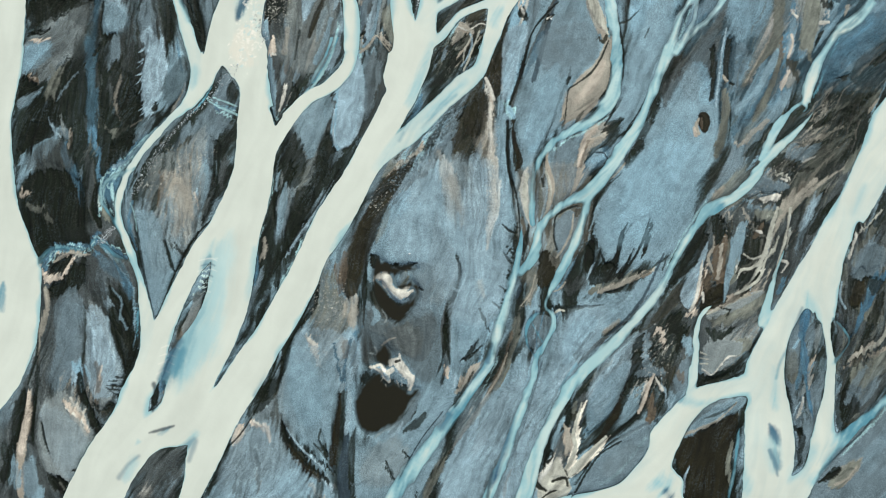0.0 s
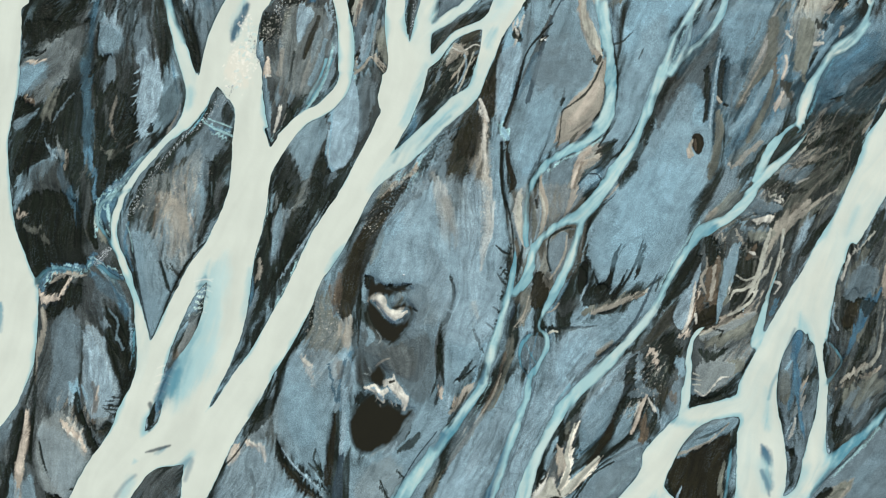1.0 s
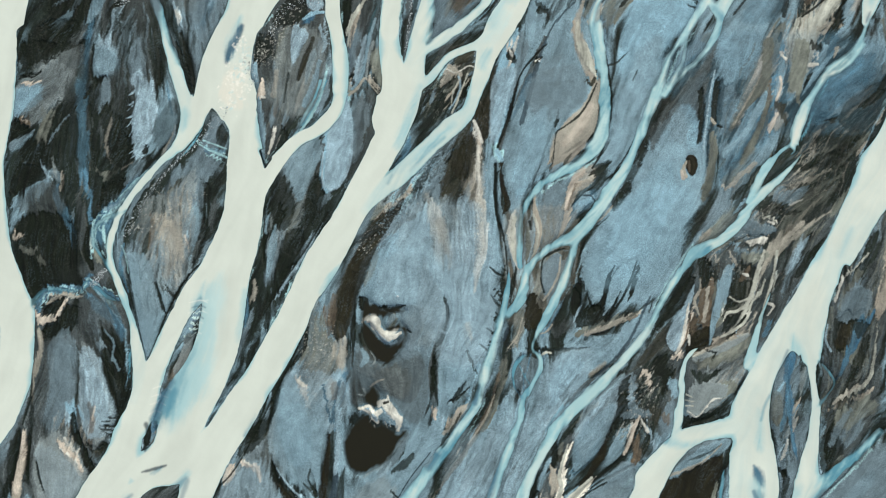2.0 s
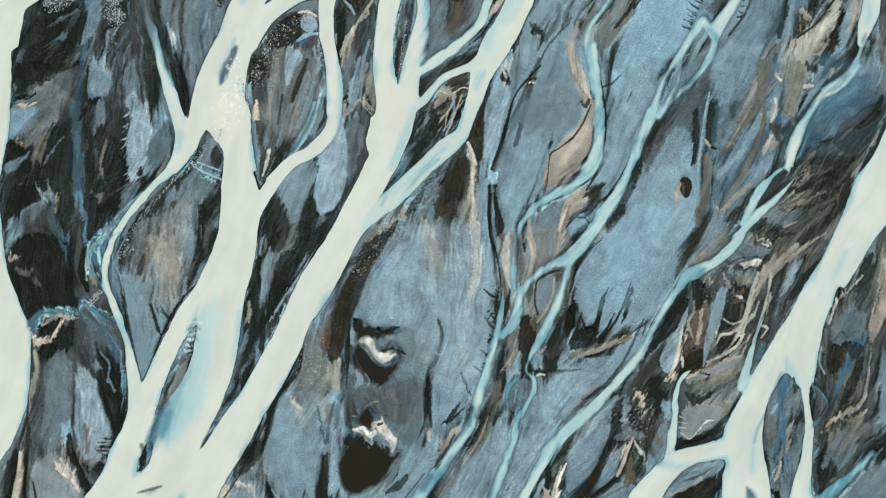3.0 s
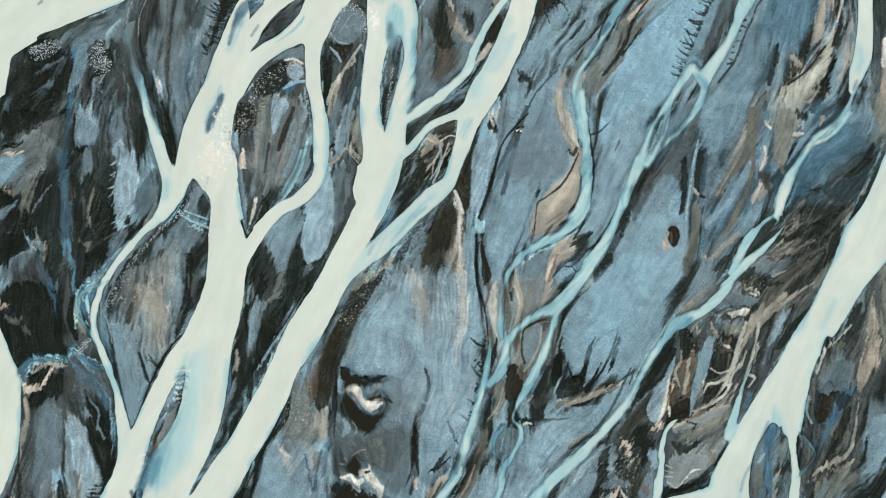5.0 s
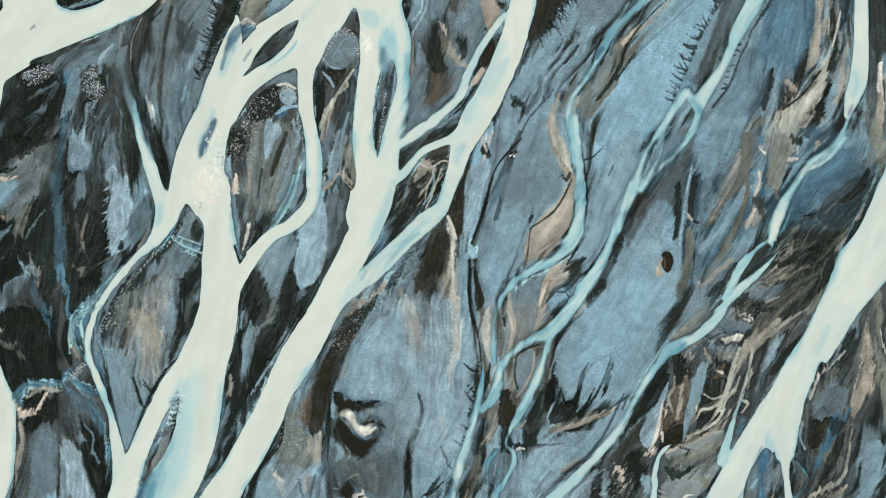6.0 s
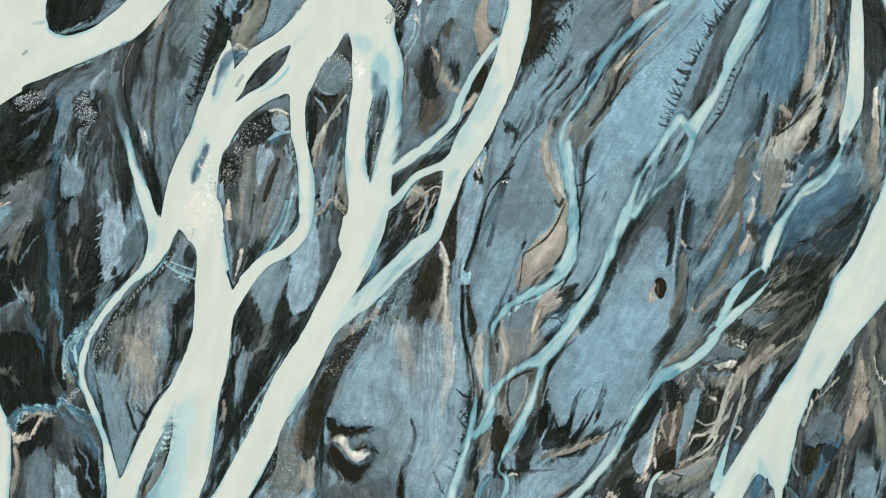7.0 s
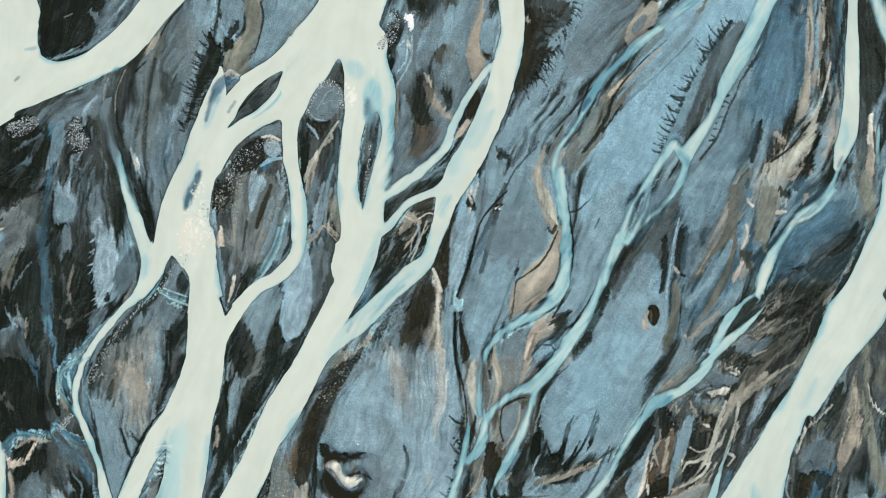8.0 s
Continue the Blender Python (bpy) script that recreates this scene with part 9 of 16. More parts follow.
# bar under the northern confluence
fine("sand", 0.28, 0.85, 0.2, [(14.9, 75.9, 0.55), (14.0, 72.5, 1.3), (13.6, 69.7, 1.7), (14.0, 66.8, 1.7), (14.3, 64.7, 0.7)], part="tan silt patch")
fine("brown", 0.28, 0.8, 0.2, [(15.4, 69.9, 0.7), (16.0, 68.6, 0.9)])
fine("blue", 0.46, 0.7, 0.2, [(15.8, 73.4, 1.7), (16.0, 70.6, 1.3)], part="blue sand sheet")
fine("blue", 0.55, 0.7, 0.3, [(11.2, 75.8, 3.7), (9.2, 72.5, 2.8), (6.4, 69.8, 1.8)], part="blue sand sheet")
fine("brown", 0.46, 0.7, 0.3, [(8.7, 70.2, 1.3), (7.8, 68.0, 1.3)], part="brown sand hollow")
fine("black", 0.37, 0.8, 0.4, [(5.0, 65.2, 1.1), (4.6, 61.1, 2.2), (5.7, 58.6, 2.4), (7.5, 58.4, 1.5)], part="black wet sand hollow")
fine("black", 0.28, 0.8, 0.4, [(8.3, 63.4, 0.9), (9.5, 61.6, 1.3), (9.2, 59.9, 0.7)], part="black wet sand hollow")
fine("sand", 0.37, 0.7, 0.2, [(5.7, 64.3, 0.55), (6.8, 62.3, 1.5), (8.4, 59.9, 1.1), (9.9, 58.8, 0.6)], part="tan silt patch")
fine("rust", 0.74, 0.5, 0.2, [(6.9, 56.8, 2.4), (4.6, 53.3, 2.2)])
fine("slate", 0.46, 0.6, 0.5, [(2.4, 61.6, 1.3), (2.5, 56.1, 1.7), (2.0, 50.6, 1.3)])
fine("brown", 0.28, 0.85, 0.2, [(13.4, 62.4, 1.1), (13.2, 59.7, 1.5)], part="brown sand hollow")
fine("sand", 0.28, 0.8, 0.2, [(12.9, 58.6, 0.7), (11.5, 56.4, 0.7)])
fine("black", 0.37, 0.8, 0.4, [(22.0, 74.2, 2.0), (22.2, 69.7, 2.8), (20.6, 64.2, 1.7), (19.3, 62.0, 1.1)], part="black wet sand hollow")
fine("slate", 0.37, 0.6, 0.5, [(24.7, 72.4, 0.9), (23.4, 67.8, 1.1)])
fine("blue", 0.55, 0.75, 0.2, [(27.0, 66.9, 2.8), (21.6, 59.2, 2.4), (17.9, 54.4, 2.0)], part="blue sand sheet")
fine("black", 0.28, 0.75, 0.3, [(18.4, 52.8, 0.9), (19.3, 51.9, 0.9)])
fine("ink", 0.18, 0.8, 0.1, [(24.1, 54.7, 0.28), (19.9, 49.6, 0.28), (17.7, 44.1, 0.46), (16.2, 38.6, 0.7), (14.9, 33.9, 0.8)])
fine("sand", 0.28, 0.75, 0.2, [(25.2, 54.2, 0.6), (24.2, 50.5, 1.1), (24.6, 46.8, 1.7), (25.7, 43.2, 1.7), (27.1, 40.4, 0.8)], part="tan silt patch")
fine("pale", 0.18, 0.75, 0.2, [(14.3, 48.2, 0.37), (13.6, 45.9, 0.46), (12.7, 43.2, 0.37)])
fine("black", 0.28, 0.85, 0.2, [(13.1, 45.9, 0.6), (13.6, 44.3, 0.9)])
fine("brown", 0.28, 0.85, 0.3, [(5.9, 48.0, 0.7), (4.1, 46.9, 1.3), (2.2, 45.5, 0.55)], part="brown sand hollow")
fine("black", 0.28, 0.8, 0.3, [(6.4, 39.9, 1.1), (4.1, 38.6, 1.7), (0.8, 36.2, 1.3)], part="black wet sand hollow")
fine("umber", 0.28, 0.7, 0.4, [(5.0, 41.8, 0.9), (1.9, 38.6, 1.3)], part="brown sand streak")
fine("sand", 0.18, 0.75, 0.2, [(4.7, 41.1, 0.28), (4.0, 39.7, 0.37), (2.2, 37.6, 0.37)])
fine("sand", 0.18, 0.8, 0.1, [(2.9, 42.8, 0.55), (4.0, 41.9, 0.7)])
# oval island's crown
fine("moss", 0.28, 0.85, 0.1, [(-12.5, 59.9, 1.1), (-11.9, 61.9, 2.0), (-10.2, 62.8, 2.2), (-9.1, 60.9, 1.8)], part="grey green silt patch")
fine("grey", 0.18, 0.5, 0.2, [(-12.1, 61.7, 0.55), (-10.7, 63.1, 0.7), (-9.3, 63.1, 0.46)])
fine("black", 0.28, 0.85, 0.2, [(-13.5, 58.2, 0.9), (-12.1, 57.3, 1.3), (-11.4, 56.2, 0.7)], part="black wet sand hollow")
fine("silt", 0.18, 0.8, 0.1, [(-9.5, 56.2, 0.46), (-11.2, 54.1, 0.55), (-12.9, 51.7, 0.7), (-13.9, 49.0, 0.7)])
fine("black", 0.28, 0.7, 0.4, [(-8.4, 57.1, 0.7), (-9.2, 52.5, 1.3), (-10.8, 48.8, 1.3)], part="black wet sand hollow")
fine("black", 0.28, 0.8, 0.4, [(-14.8, 56.6, 1.1), (-15.0, 52.5, 1.3)], part="black wet sand hollow")
# curled silt bands along the eastern river
fine("black", 0.37, 0.8, 0.5, [(71.1, 31.6, 1.8), (67.9, 28.0, 2.4), (64.3, 26.6, 1.7)], part="black wet sand hollow")
fine("umber", 0.37, 0.7, 0.5, [(67.9, 25.6, 0.9), (63.3, 22.9, 1.3), (58.7, 18.2, 1.3), (56.0, 13.6, 1.3), (53.2, 8.1, 0.9)], part="brown sand streak")
fine("tan", 0.28, 0.75, 0.4, [(58.7, 17.3, 0.7), (56.5, 14.5, 1.3), (55.1, 11.8, 1.1), (54.0, 9.0, 0.9), (53.0, 6.2, 0.7)], part="tan silt patch")
fine("rust", 0.37, 0.6, 0.3, [(60.8, 17.0, 0.7), (58.0, 15.6, 0.9)])
fine("frost", 0.37, 0.65, 0.4, [(61.5, 14.5, 0.8), (59.2, 11.8, 1.1), (57.8, 8.8, 1.0)])
fine("silt", 0.18, 0.7, 0.3, [(56.4, 11.8, 0.37), (56.3, 9.0, 0.6), (55.8, 6.0, 0.46)])
fine("black", 0.37, 0.8, 0.5, [(65.2, 15.5, 0.7), (61.9, 11.8, 1.5), (59.2, 8.1, 1.3)], part="black wet sand hollow")
fine("dark", 0.37, 0.8, 0.4, [(55.5, 21.5, 1.5), (54.0, 19.3, 1.5)], part="dark wet sand hollow")
fine("slate", 0.37, 0.75, 0.3, [(56.9, 21.5, 2.0), (59.7, 21.9, 1.7), (61.5, 22.9, 0.9)], part="grey slate sand sheet")
fine("black", 0.28, 0.8, 0.3, [(56.5, 19.7, 0.8), (58.3, 19.0, 0.9), (61.0, 19.2, 0.46)])
fine("pale", 0.18, 0.7, 0.3, [(59.3, 20.7, 0.37), (60.8, 21.3, 0.46)])
fine("silt", 0.18, 0.8, 0.3, [(53.8, 19.0, 0.46), (55.1, 18.4, 0.7), (56.5, 17.6, 0.46)])
fine("slate", 0.28, 0.75, 0.2, [(52.3, 17.3, 1.1), (54.6, 16.4, 1.5), (56.5, 16.4, 0.7)], part="grey slate sand sheet")
fine("black", 0.28, 0.75, 0.3, [(50.9, 16.2, 0.7), (52.3, 15.3, 0.7)])
fine("pale", 0.28, 0.8, 0.2, [(52.6, 14.2, 0.55), (54.0, 14.3, 0.8), (55.2, 15.1, 0.37)])
fine("moss", 0.28, 0.7, 0.2, [(51.4, 11.7, 1.3), (53.7, 11.8, 1.5), (55.5, 12.2, 0.7)], part="grey green silt patch")
fine("black", 0.28, 0.8, 0.3, [(47.0, 10.8, 0.9), (46.1, 8.0, 1.3)], part="black wet sand hollow")
fine("pale", 0.18, 0.65, 0.3, [(50.3, 9.5, 0.46), (51.4, 8.8, 0.8), (52.3, 8.1, 0.46)])
fine("silt", 0.18, 0.75, 0.2, [(54.6, 8.1, 0.46), (53.8, 6.0, 0.6), (52.3, 4.2, 0.46), (50.7, 2.0, 0.55), (48.6, -0.5, 0.46)])
fine("black", 0.28, 0.8, 0.2, [(50.9, 4.3, 1.1), (49.4, 1.4, 1.3), (48.2, -0.3, 0.7)], part="black wet sand hollow")
fine("silt", 0.18, 0.8, 0.2, [(51.9, 7.5, 0.37), (51.3, 4.7, 0.46), (49.6, 3.4, 0.7), (47.9, 2.7, 0.55)])
fine("moss", 0.46, 0.8, 0.3, [(52.3, -1.2, 2.4), (49.5, -3.1, 2.9), (46.8, -4.2, 2.8), (44.5, -5.4, 1.8)], part="grey green silt patch")
fine("sand", 0.28, 0.55, 0.4, [(51.8, -0.7, 0.6), (48.6, -2.3, 0.7), (45.4, -4.0, 0.7)])
fine("black", 0.28, 0.85, 0.3, [(45.1, 3.4, 1.5), (45.1, -0.3, 1.8), (43.8, -2.5, 1.5)], part="black wet sand hollow")
fine("tan", 0.28, 0.8, 0.4, [(44.3, 8.0, 1.3), (44.6, 4.3, 1.7), (44.8, 0.8, 0.8)], part="tan silt patch")
fine("rust", 0.28, 0.8, 0.3, [(43.1, 2.5, 0.8), (42.7, -1.2, 1.0)])
fine("pink", 0.18, 0.9, 0.2, [(42.8, 3.6, 0.28), (42.0, 0.6, 0.46), (41.3, -1.7, 0.37), (40.3, -3.3, 0.46)])
fine("black", 0.28, 0.85, 0.2, [(43.1, -2.7, 0.9), (45.1, -2.3, 1.5)], part="black wet sand hollow")
fine("umber", 0.28, 0.7, 0.4, [(43.1, -5.4, 1.5), (46.3, -5.4, 1.8)], part="brown sand streak")
fine("dark", 0.28, 0.85, 0.4, [(42.6, -7.0, 1.3), (44.5, -7.9, 1.5), (46.8, -6.8, 0.9)], part="dark wet sand hollow")
fine("moss", 0.28, 0.9, 0.1, [(48.8, -9.3, 2.4), (45.7, -10.5, 2.4), (43.7, -11.8, 1.5), (42.6, -13.1, 1.3)], part="grey green silt patch")
fine("silt", 0.18, 0.6, 0.1, [(47.7, -11.0, 0.37), (45.1, -12.1, 0.37), (43.6, -13.8, 0.46), (42.0, -13.6, 0.37)])
fine("black", 0.28, 0.85, 0.2, [(48.3, -12.7, 0.55), (45.7, -14.7, 1.3), (42.4, -15.3, 1.1)], part="black wet sand hollow")
fine("slate", 0.37, 0.75, 0.4, [(69.7, 8.1, 1.1), (68.1, 5.2, 2.2), (66.6, 2.4, 1.7)], part="grey slate sand sheet")
fine("black", 0.28, 0.85, 0.35, [(70.6, 7.0, 1.5), (69.0, 3.5, 2.4), (67.1, -0.0, 1.7)], part="black wet sand hollow")
fine("sand", 0.37, 0.75, 0.45, [(74.7, 9.1, 1.8), (73.6, 4.4, 2.0), (72.8, 1.5, 1.1)], part="tan silt patch")
fine("silt", 0.18, 0.7, 0.3, [(72.6, 0.8, 0.37), (72.0, -4.8, 0.46), (71.1, -8.0, 0.6), (68.8, -9.9, 0.6), (66.0, -11.1, 0.55)])
fine("deep", 0.28, 0.8, 0.3, [(72.3, 3.1, 0.37), (69.7, -1.1, 0.6), (67.9, -4.1, 0.7), (66.2, -6.8, 0.46)])
fine("black", 0.28, 0.75, 0.3, [(71.1, -1.1, 0.9), (69.5, -5.3, 1.5), (67.7, -8.5, 0.9)], part="black wet sand hollow")
fine("moss", 0.37, 0.6, 0.4, [(71.5, -12.1, 3.7), (66.5, -14.9, 3.3)])
fine("steel", 0.46, 0.85, 0.1, [(76.3, -3.8, 3.7), (75.0, -10.3, 2.4)], part="slate sand sheet")
fine("umber", 0.37, 0.6, 0.4, [(56.4, -10.4, 1.8), (56.0, -15.0, 1.8)])
fine("deep", 0.28, 0.75, 0.35, [(59.5, -2.3, 0.7), (58.0, -6.7, 0.8), (58.3, -10.4, 0.6), (58.7, -15.0, 0.8)])
fine("grey", 0.28, 0.5, 0.4, [(60.6, -6.7, 1.3), (60.1, -10.4, 1.1)])
fine("black", 0.28, 0.8, 0.3, [(42.7, 8.0, 1.1), (40.3, 4.8, 1.8), (38.5, 2.8, 1.1)], part="black wet sand hollow")
fine("brown", 0.37, 0.8, 0.4, [(39.6, 0.6, 2.0), (36.2, -3.3, 1.7), (33.0, -6.8, 1.1)], part="brown sand hollow")
fine("black", 0.28, 0.85, 0.3, [(38.5, -4.5, 1.3), (37.1, -5.9, 2.4), (38.5, -8.2, 1.8), (37.6, -10.5, 1.1)], part="black wet sand hollow")
fine("black", 0.28, 0.8, 0.3, [(32.5, -7.8, 1.3), (33.9, -10.5, 1.5), (33.4, -12.4, 0.7)], part="black wet sand hollow")
fine("slate", 0.37, 0.8, 0.3, [(30.2, -13.3, 2.4), (35.7, -13.8, 2.0)], part="grey slate sand sheet")
fine("blue", 0.37, 0.8, 0.2, [(39.4, -8.7, 1.5), (39.9, -10.5, 1.3)], part="blue sand sheet")
fine("pink", 0.18, 0.75, 0.3, [(34.1, -7.9, 0.55), (35.2, -6.6, 0.8), (35.8, -10.1, 0.46)])
fine("rust", 0.28, 0.6, 0.3, [(37.8, -13.7, 0.9), (38.5, -15.1, 0.7)])
fine("pale", 0.18, 0.75, 0.3, [(32.5, -16.7, 0.46), (33.7, -14.8, 0.46), (35.0, -16.3, 0.37)])
fine("pink", 0.18, 0.8, 0.2, [(41.1, -3.8, 0.37), (39.4, -4.5, 0.46)])
# grey bar downstream
fine("frost", 0.83, 0.6, 0.15, [(-63.0, -20.7, 3.3), (-60.5, -24.7, 7.0), (-59.2, -28.3, 4.8)])
fine("tan", 0.37, 0.75, 0.3, [(-60.7, -17.7, 0.46), (-59.2, -20.2, 1.1), (-57.9, -21.7, 0.9), (-56.9, -23.1, 0.37)])
fine("pale", 0.18, 0.75, 0.2, [(-60.5, -19.5, 0.28), (-58.4, -21.7, 0.46), (-57.0, -23.7, 0.28)])
fine("tan", 0.37, 0.85, 0.2, [(-66.8, -18.9, 0.55), (-67.1, -22.5, 1.3), (-67.3, -26.1, 1.2)], part="tan silt patch")
fine("slate", 0.46, 0.7, 0.3, [(-66.3, -27.9, 1.7), (-65.6, -32.8, 2.0)], part="grey slate sand sheet")
fine("black", 0.28, 0.85, 0.3, [(-65.7, -16.6, 0.46), (-66.0, -20.7, 0.7), (-66.2, -23.4, 0.55)])
fine("black", 0.37, 0.8, 0.4, [(-67.7, -17.1, 0.7), (-68.5, -21.1, 1.3), (-68.7, -24.7, 1.5)], part="black wet sand hollow")
fine("black", 0.18, 0.9, 0.15, [(-62.7, -30.3, 0.7), (-61.4, -31.0, 1.4), (-60.2, -32.2, 1.4), (-59.1, -32.7, 0.55)], part="black wet sand hollow")
fine("moss", 0.18, 0.7, 0.1, [(-61.6, -31.0, 0.46), (-60.9, -32.1, 0.37)])
fine("black", 0.18, 0.9, 0.15, [(-58.7, -29.7, 0.9), (-57.7, -30.3, 0.55)])
fine("black", 0.28, 0.85, 0.3, [(-58.2, -15.9, 0.55), (-57.2, -19.3, 1.1), (-55.8, -22.5, 0.9), (-55.0, -24.4, 0.55)])
fine("brown", 0.28, 0.85, 0.2, [(-54.5, -20.2, 1.3), (-53.5, -19.0, 1.1)], part="brown sand hollow")
fine("dark", 0.18, 0.8, 0.2, [(-64.8, -21.1, 0.28), (-64.2, -24.5, 0.46), (-63.6, -26.5, 0.28)])
# drowned shoal
fine("grey", 0.28, 0.85, 0.3, [(-39.3, -1.3, 1.5), (-40.3, -4.3, 1.8), (-41.9, -7.5, 2.2)], part="grey sand sheet")
fine("ash", 0.37, 0.7, 0.2, [(-39.4, -1.1, 1.1), (-40.4, -2.2, 0.55)])
fine("ash", 0.46, 0.7, 0.2, [(-42.3, -8.8, 1.3), (-43.5, -9.5, 1.1)], part="charcoal sand patch")
fine("black", 0.28, 0.9, 0.2, [(-46.2, -15.9, 0.7), (-46.5, -18.0, 0.9), (-47.0, -20.0, 0.46)])
fine("tan", 0.28, 0.7, 0.2, [(-44.8, -17.0, 0.8), (-44.1, -17.5, 0.55)])
fine("umber", 0.28, 0.8, 0.2, [(-45.0, -18.6, 1.3), (-45.7, -19.5, 0.7)], part="brown sand streak")
# bar beside the long channel
fine("black", 0.28, 0.85, 0.3, [(-20.0, 0.7, 0.46), (-21.0, -3.4, 0.8), (-23.3, -6.6, 0.8), (-24.9, -9.0, 0.7)])
fine("black", 0.37, 0.75, 0.4, [(-25.4, -11.6, 0.8), (-26.8, -15.7, 1.5), (-28.8, -18.6, 1.5), (-31.3, -20.7, 0.8)], part="black wet sand hollow")
fine("slate", 0.37, 0.7, 0.4, [(-26.7, -13.0, 0.9), (-27.7, -17.5, 0.9)])
fine("black", 0.28, 0.85, 0.2, [(-25.8, -21.9, 0.46), (-24.4, -25.2, 1.3), (-22.2, -27.9, 1.4), (-19.2, -30.3, 0.6)], part="black wet sand hollow")
fine("black", 0.28, 0.8, 0.3, [(-20.5, -24.4, 0.37), (-19.8, -25.6, 0.6), (-18.3, -27.1, 0.6)])
fine("black", 0.28, 0.8, 0.3, [(-31.9, -29.7, 0.37), (-32.5, -33.7, 0.7)])
fine("tan", 0.37, 0.6, 0.3, [(-29.5, -29.9, 0.7), (-29.5, -32.8, 0.55)])
fine("pink", 0.18, 0.75, 0.2, [(-29.7, -22.0, 0.37), (-28.6, -22.2, 0.46), (-27.8, -24.0, 0.37)])
fine("sky", 0.74, 0.6, 0.1, [(-23.4, -10.7, 2.4), (-22.3, -15.7, 5.2), (-21.5, -20.7, 3.7)])
# western bar upstream
fine("frost", 0.37, 0.75, 0.45, [(-48.2, 42.3, 1.1), (-47.9, 37.6, 2.2), (-48.3, 32.7, 2.0), (-49.0, 28.3, 0.7)], part="pale feathered sand")
fine("frost", 0.28, 0.75, 0.3, [(-53.3, 49.1, 0.7), (-54.3, 45.6, 2.6), (-54.1, 42.8, 2.4), (-52.2, 44.0, 0.9)], part="pale feathered sand")
fine("slate", 0.37, 0.6, 0.4, [(-53.8, 41.4, 1.3), (-54.2, 37.6, 1.3)])
fine("lake", 0.55, 0.65, 0.3, [(-56.2, 54.3, 1.1), (-57.1, 47.9, 1.0), (-58.0, 41.4, 1.4), (-58.1, 33.8, 1.8), (-57.9, 25.8, 1.5)])
fine("black", 0.28, 0.85, 0.4, [(-45.6, 47.9, 0.55), (-44.9, 42.3, 1.1), (-44.6, 39.5, 0.55)])
fine("black", 0.28, 0.85, 0.3, [(-42.4, 47.4, 0.6), (-40.9, 42.8, 1.2), (-39.8, 38.7, 0.7)])
fine("black", 0.37, 0.8, 0.4, [(-52.1, 34.8, 1.1), (-51.2, 30.0, 1.7), (-52.3, 26.2, 1.1)], part="black wet sand hollow")
fine("black", 0.37, 0.8, 0.4, [(-55.1, 31.9, 0.7), (-55.7, 26.2, 1.1)])
fine("umber", 0.37, 0.6, 0.4, [(-64.6, 36.2, 1.1), (-63.2, 32.9, 0.7)])
fine("slate", 0.37, 0.6, 0.4, [(-36.5, 61.9, 1.5), (-38.0, 56.3, 1.8), (-39.0, 50.7, 1.8)])
fine("black", 0.37, 0.75, 0.4, [(-40.5, 60.0, 0.55), (-40.8, 54.4, 0.7), (-40.3, 48.8, 0.7)])
fine("pale", 0.28, 0.5, 0.2, [(-42.5, 52.6, 0.55), (-41.8, 50.7, 0.46)])
# silt braids in the northeast
fine("sky", 0.92, 0.55, 0.05, [(49.3, 72.1, 6.1), (44.0, 62.2, 9.6), (39.2, 52.7, 9.6)])
fine("lake", 1.10, 0.55, 0.1, [(63.8, 72.0, 7.4), (63.3, 65.7, 7.9), (61.1, 59.4, 5.2)])
fine("tan", 0.28, 0.8, 0.2, [(41.0, 76.9, 0.7), (39.9, 75.1, 0.8), (38.5, 73.1, 0.46)])
fine("tan", 0.37, 0.85, 0.2, [(43.3, 69.5, 0.55), (40.2, 66.3, 0.8), (37.3, 64.1, 1.1), (34.6, 61.6, 1.3)], part="tan silt patch")
fine("brown", 0.28, 0.7, 0.3, [(38.4, 64.1, 0.46), (35.7, 61.4, 0.7), (34.0, 59.1, 0.7)])
fine("silt", 0.37, 0.65, 0.2, [(66.9, 75.5, 0.8), (66.8, 70.2, 1.0), (66.6, 64.8, 1.2), (65.7, 60.3, 1.2)])
fine("sand", 0.37, 0.65, 0.2, [(68.8, 74.6, 1.0), (68.6, 69.3, 1.0), (67.6, 63.9, 0.8)])
fine("silt", 0.37, 0.8, 0.2, [(67.7, 57.4, 1.3), (66.7, 54.2, 2.2), (64.2, 51.3, 2.4), (62.5, 47.7, 2.4), (61.1, 42.7, 1.8)], part="pale silt patch")
fine("tan", 0.28, 0.7, 0.2, [(66.0, 50.6, 0.6), (63.9, 49.5, 1.0)])
fine("black", 0.28, 0.8, 0.3, [(68.2, 54.9, 0.55), (67.1, 50.8, 0.9), (65.5, 48.1, 0.6)])
fine("rust", 0.28, 0.7, 0.2, [(63.8, 56.0, 0.6), (62.9, 54.9, 0.9), (61.8, 53.8, 0.46)])
fine("black", 0.28, 0.75, 0.3, [(62.7, 53.1, 0.37), (61.0, 51.7, 0.55)])
fine("umber", 0.28, 0.8, 0.3, [(58.5, 50.8, 0.9), (57.1, 48.1, 1.5), (56.2, 43.6, 1.2)], part="brown sand streak")
fine("black", 0.28, 0.7, 0.3, [(57.6, 48.8, 0.46), (57.3, 47.2, 0.6)])
fine("black", 0.28, 0.8, 0.3, [(59.7, 56.7, 0.55), (59.0, 54.5, 0.8)])
fine("navy", 0.28, 0.7, 0.3, [(66.7, 48.1, 1.1), (65.5, 44.9, 0.8)])
fine("dark", 0.28, 0.8, 0.3, [(74.9, 73.7, 0.55), (75.5, 66.5, 0.8), (76.0, 60.7, 0.8)])
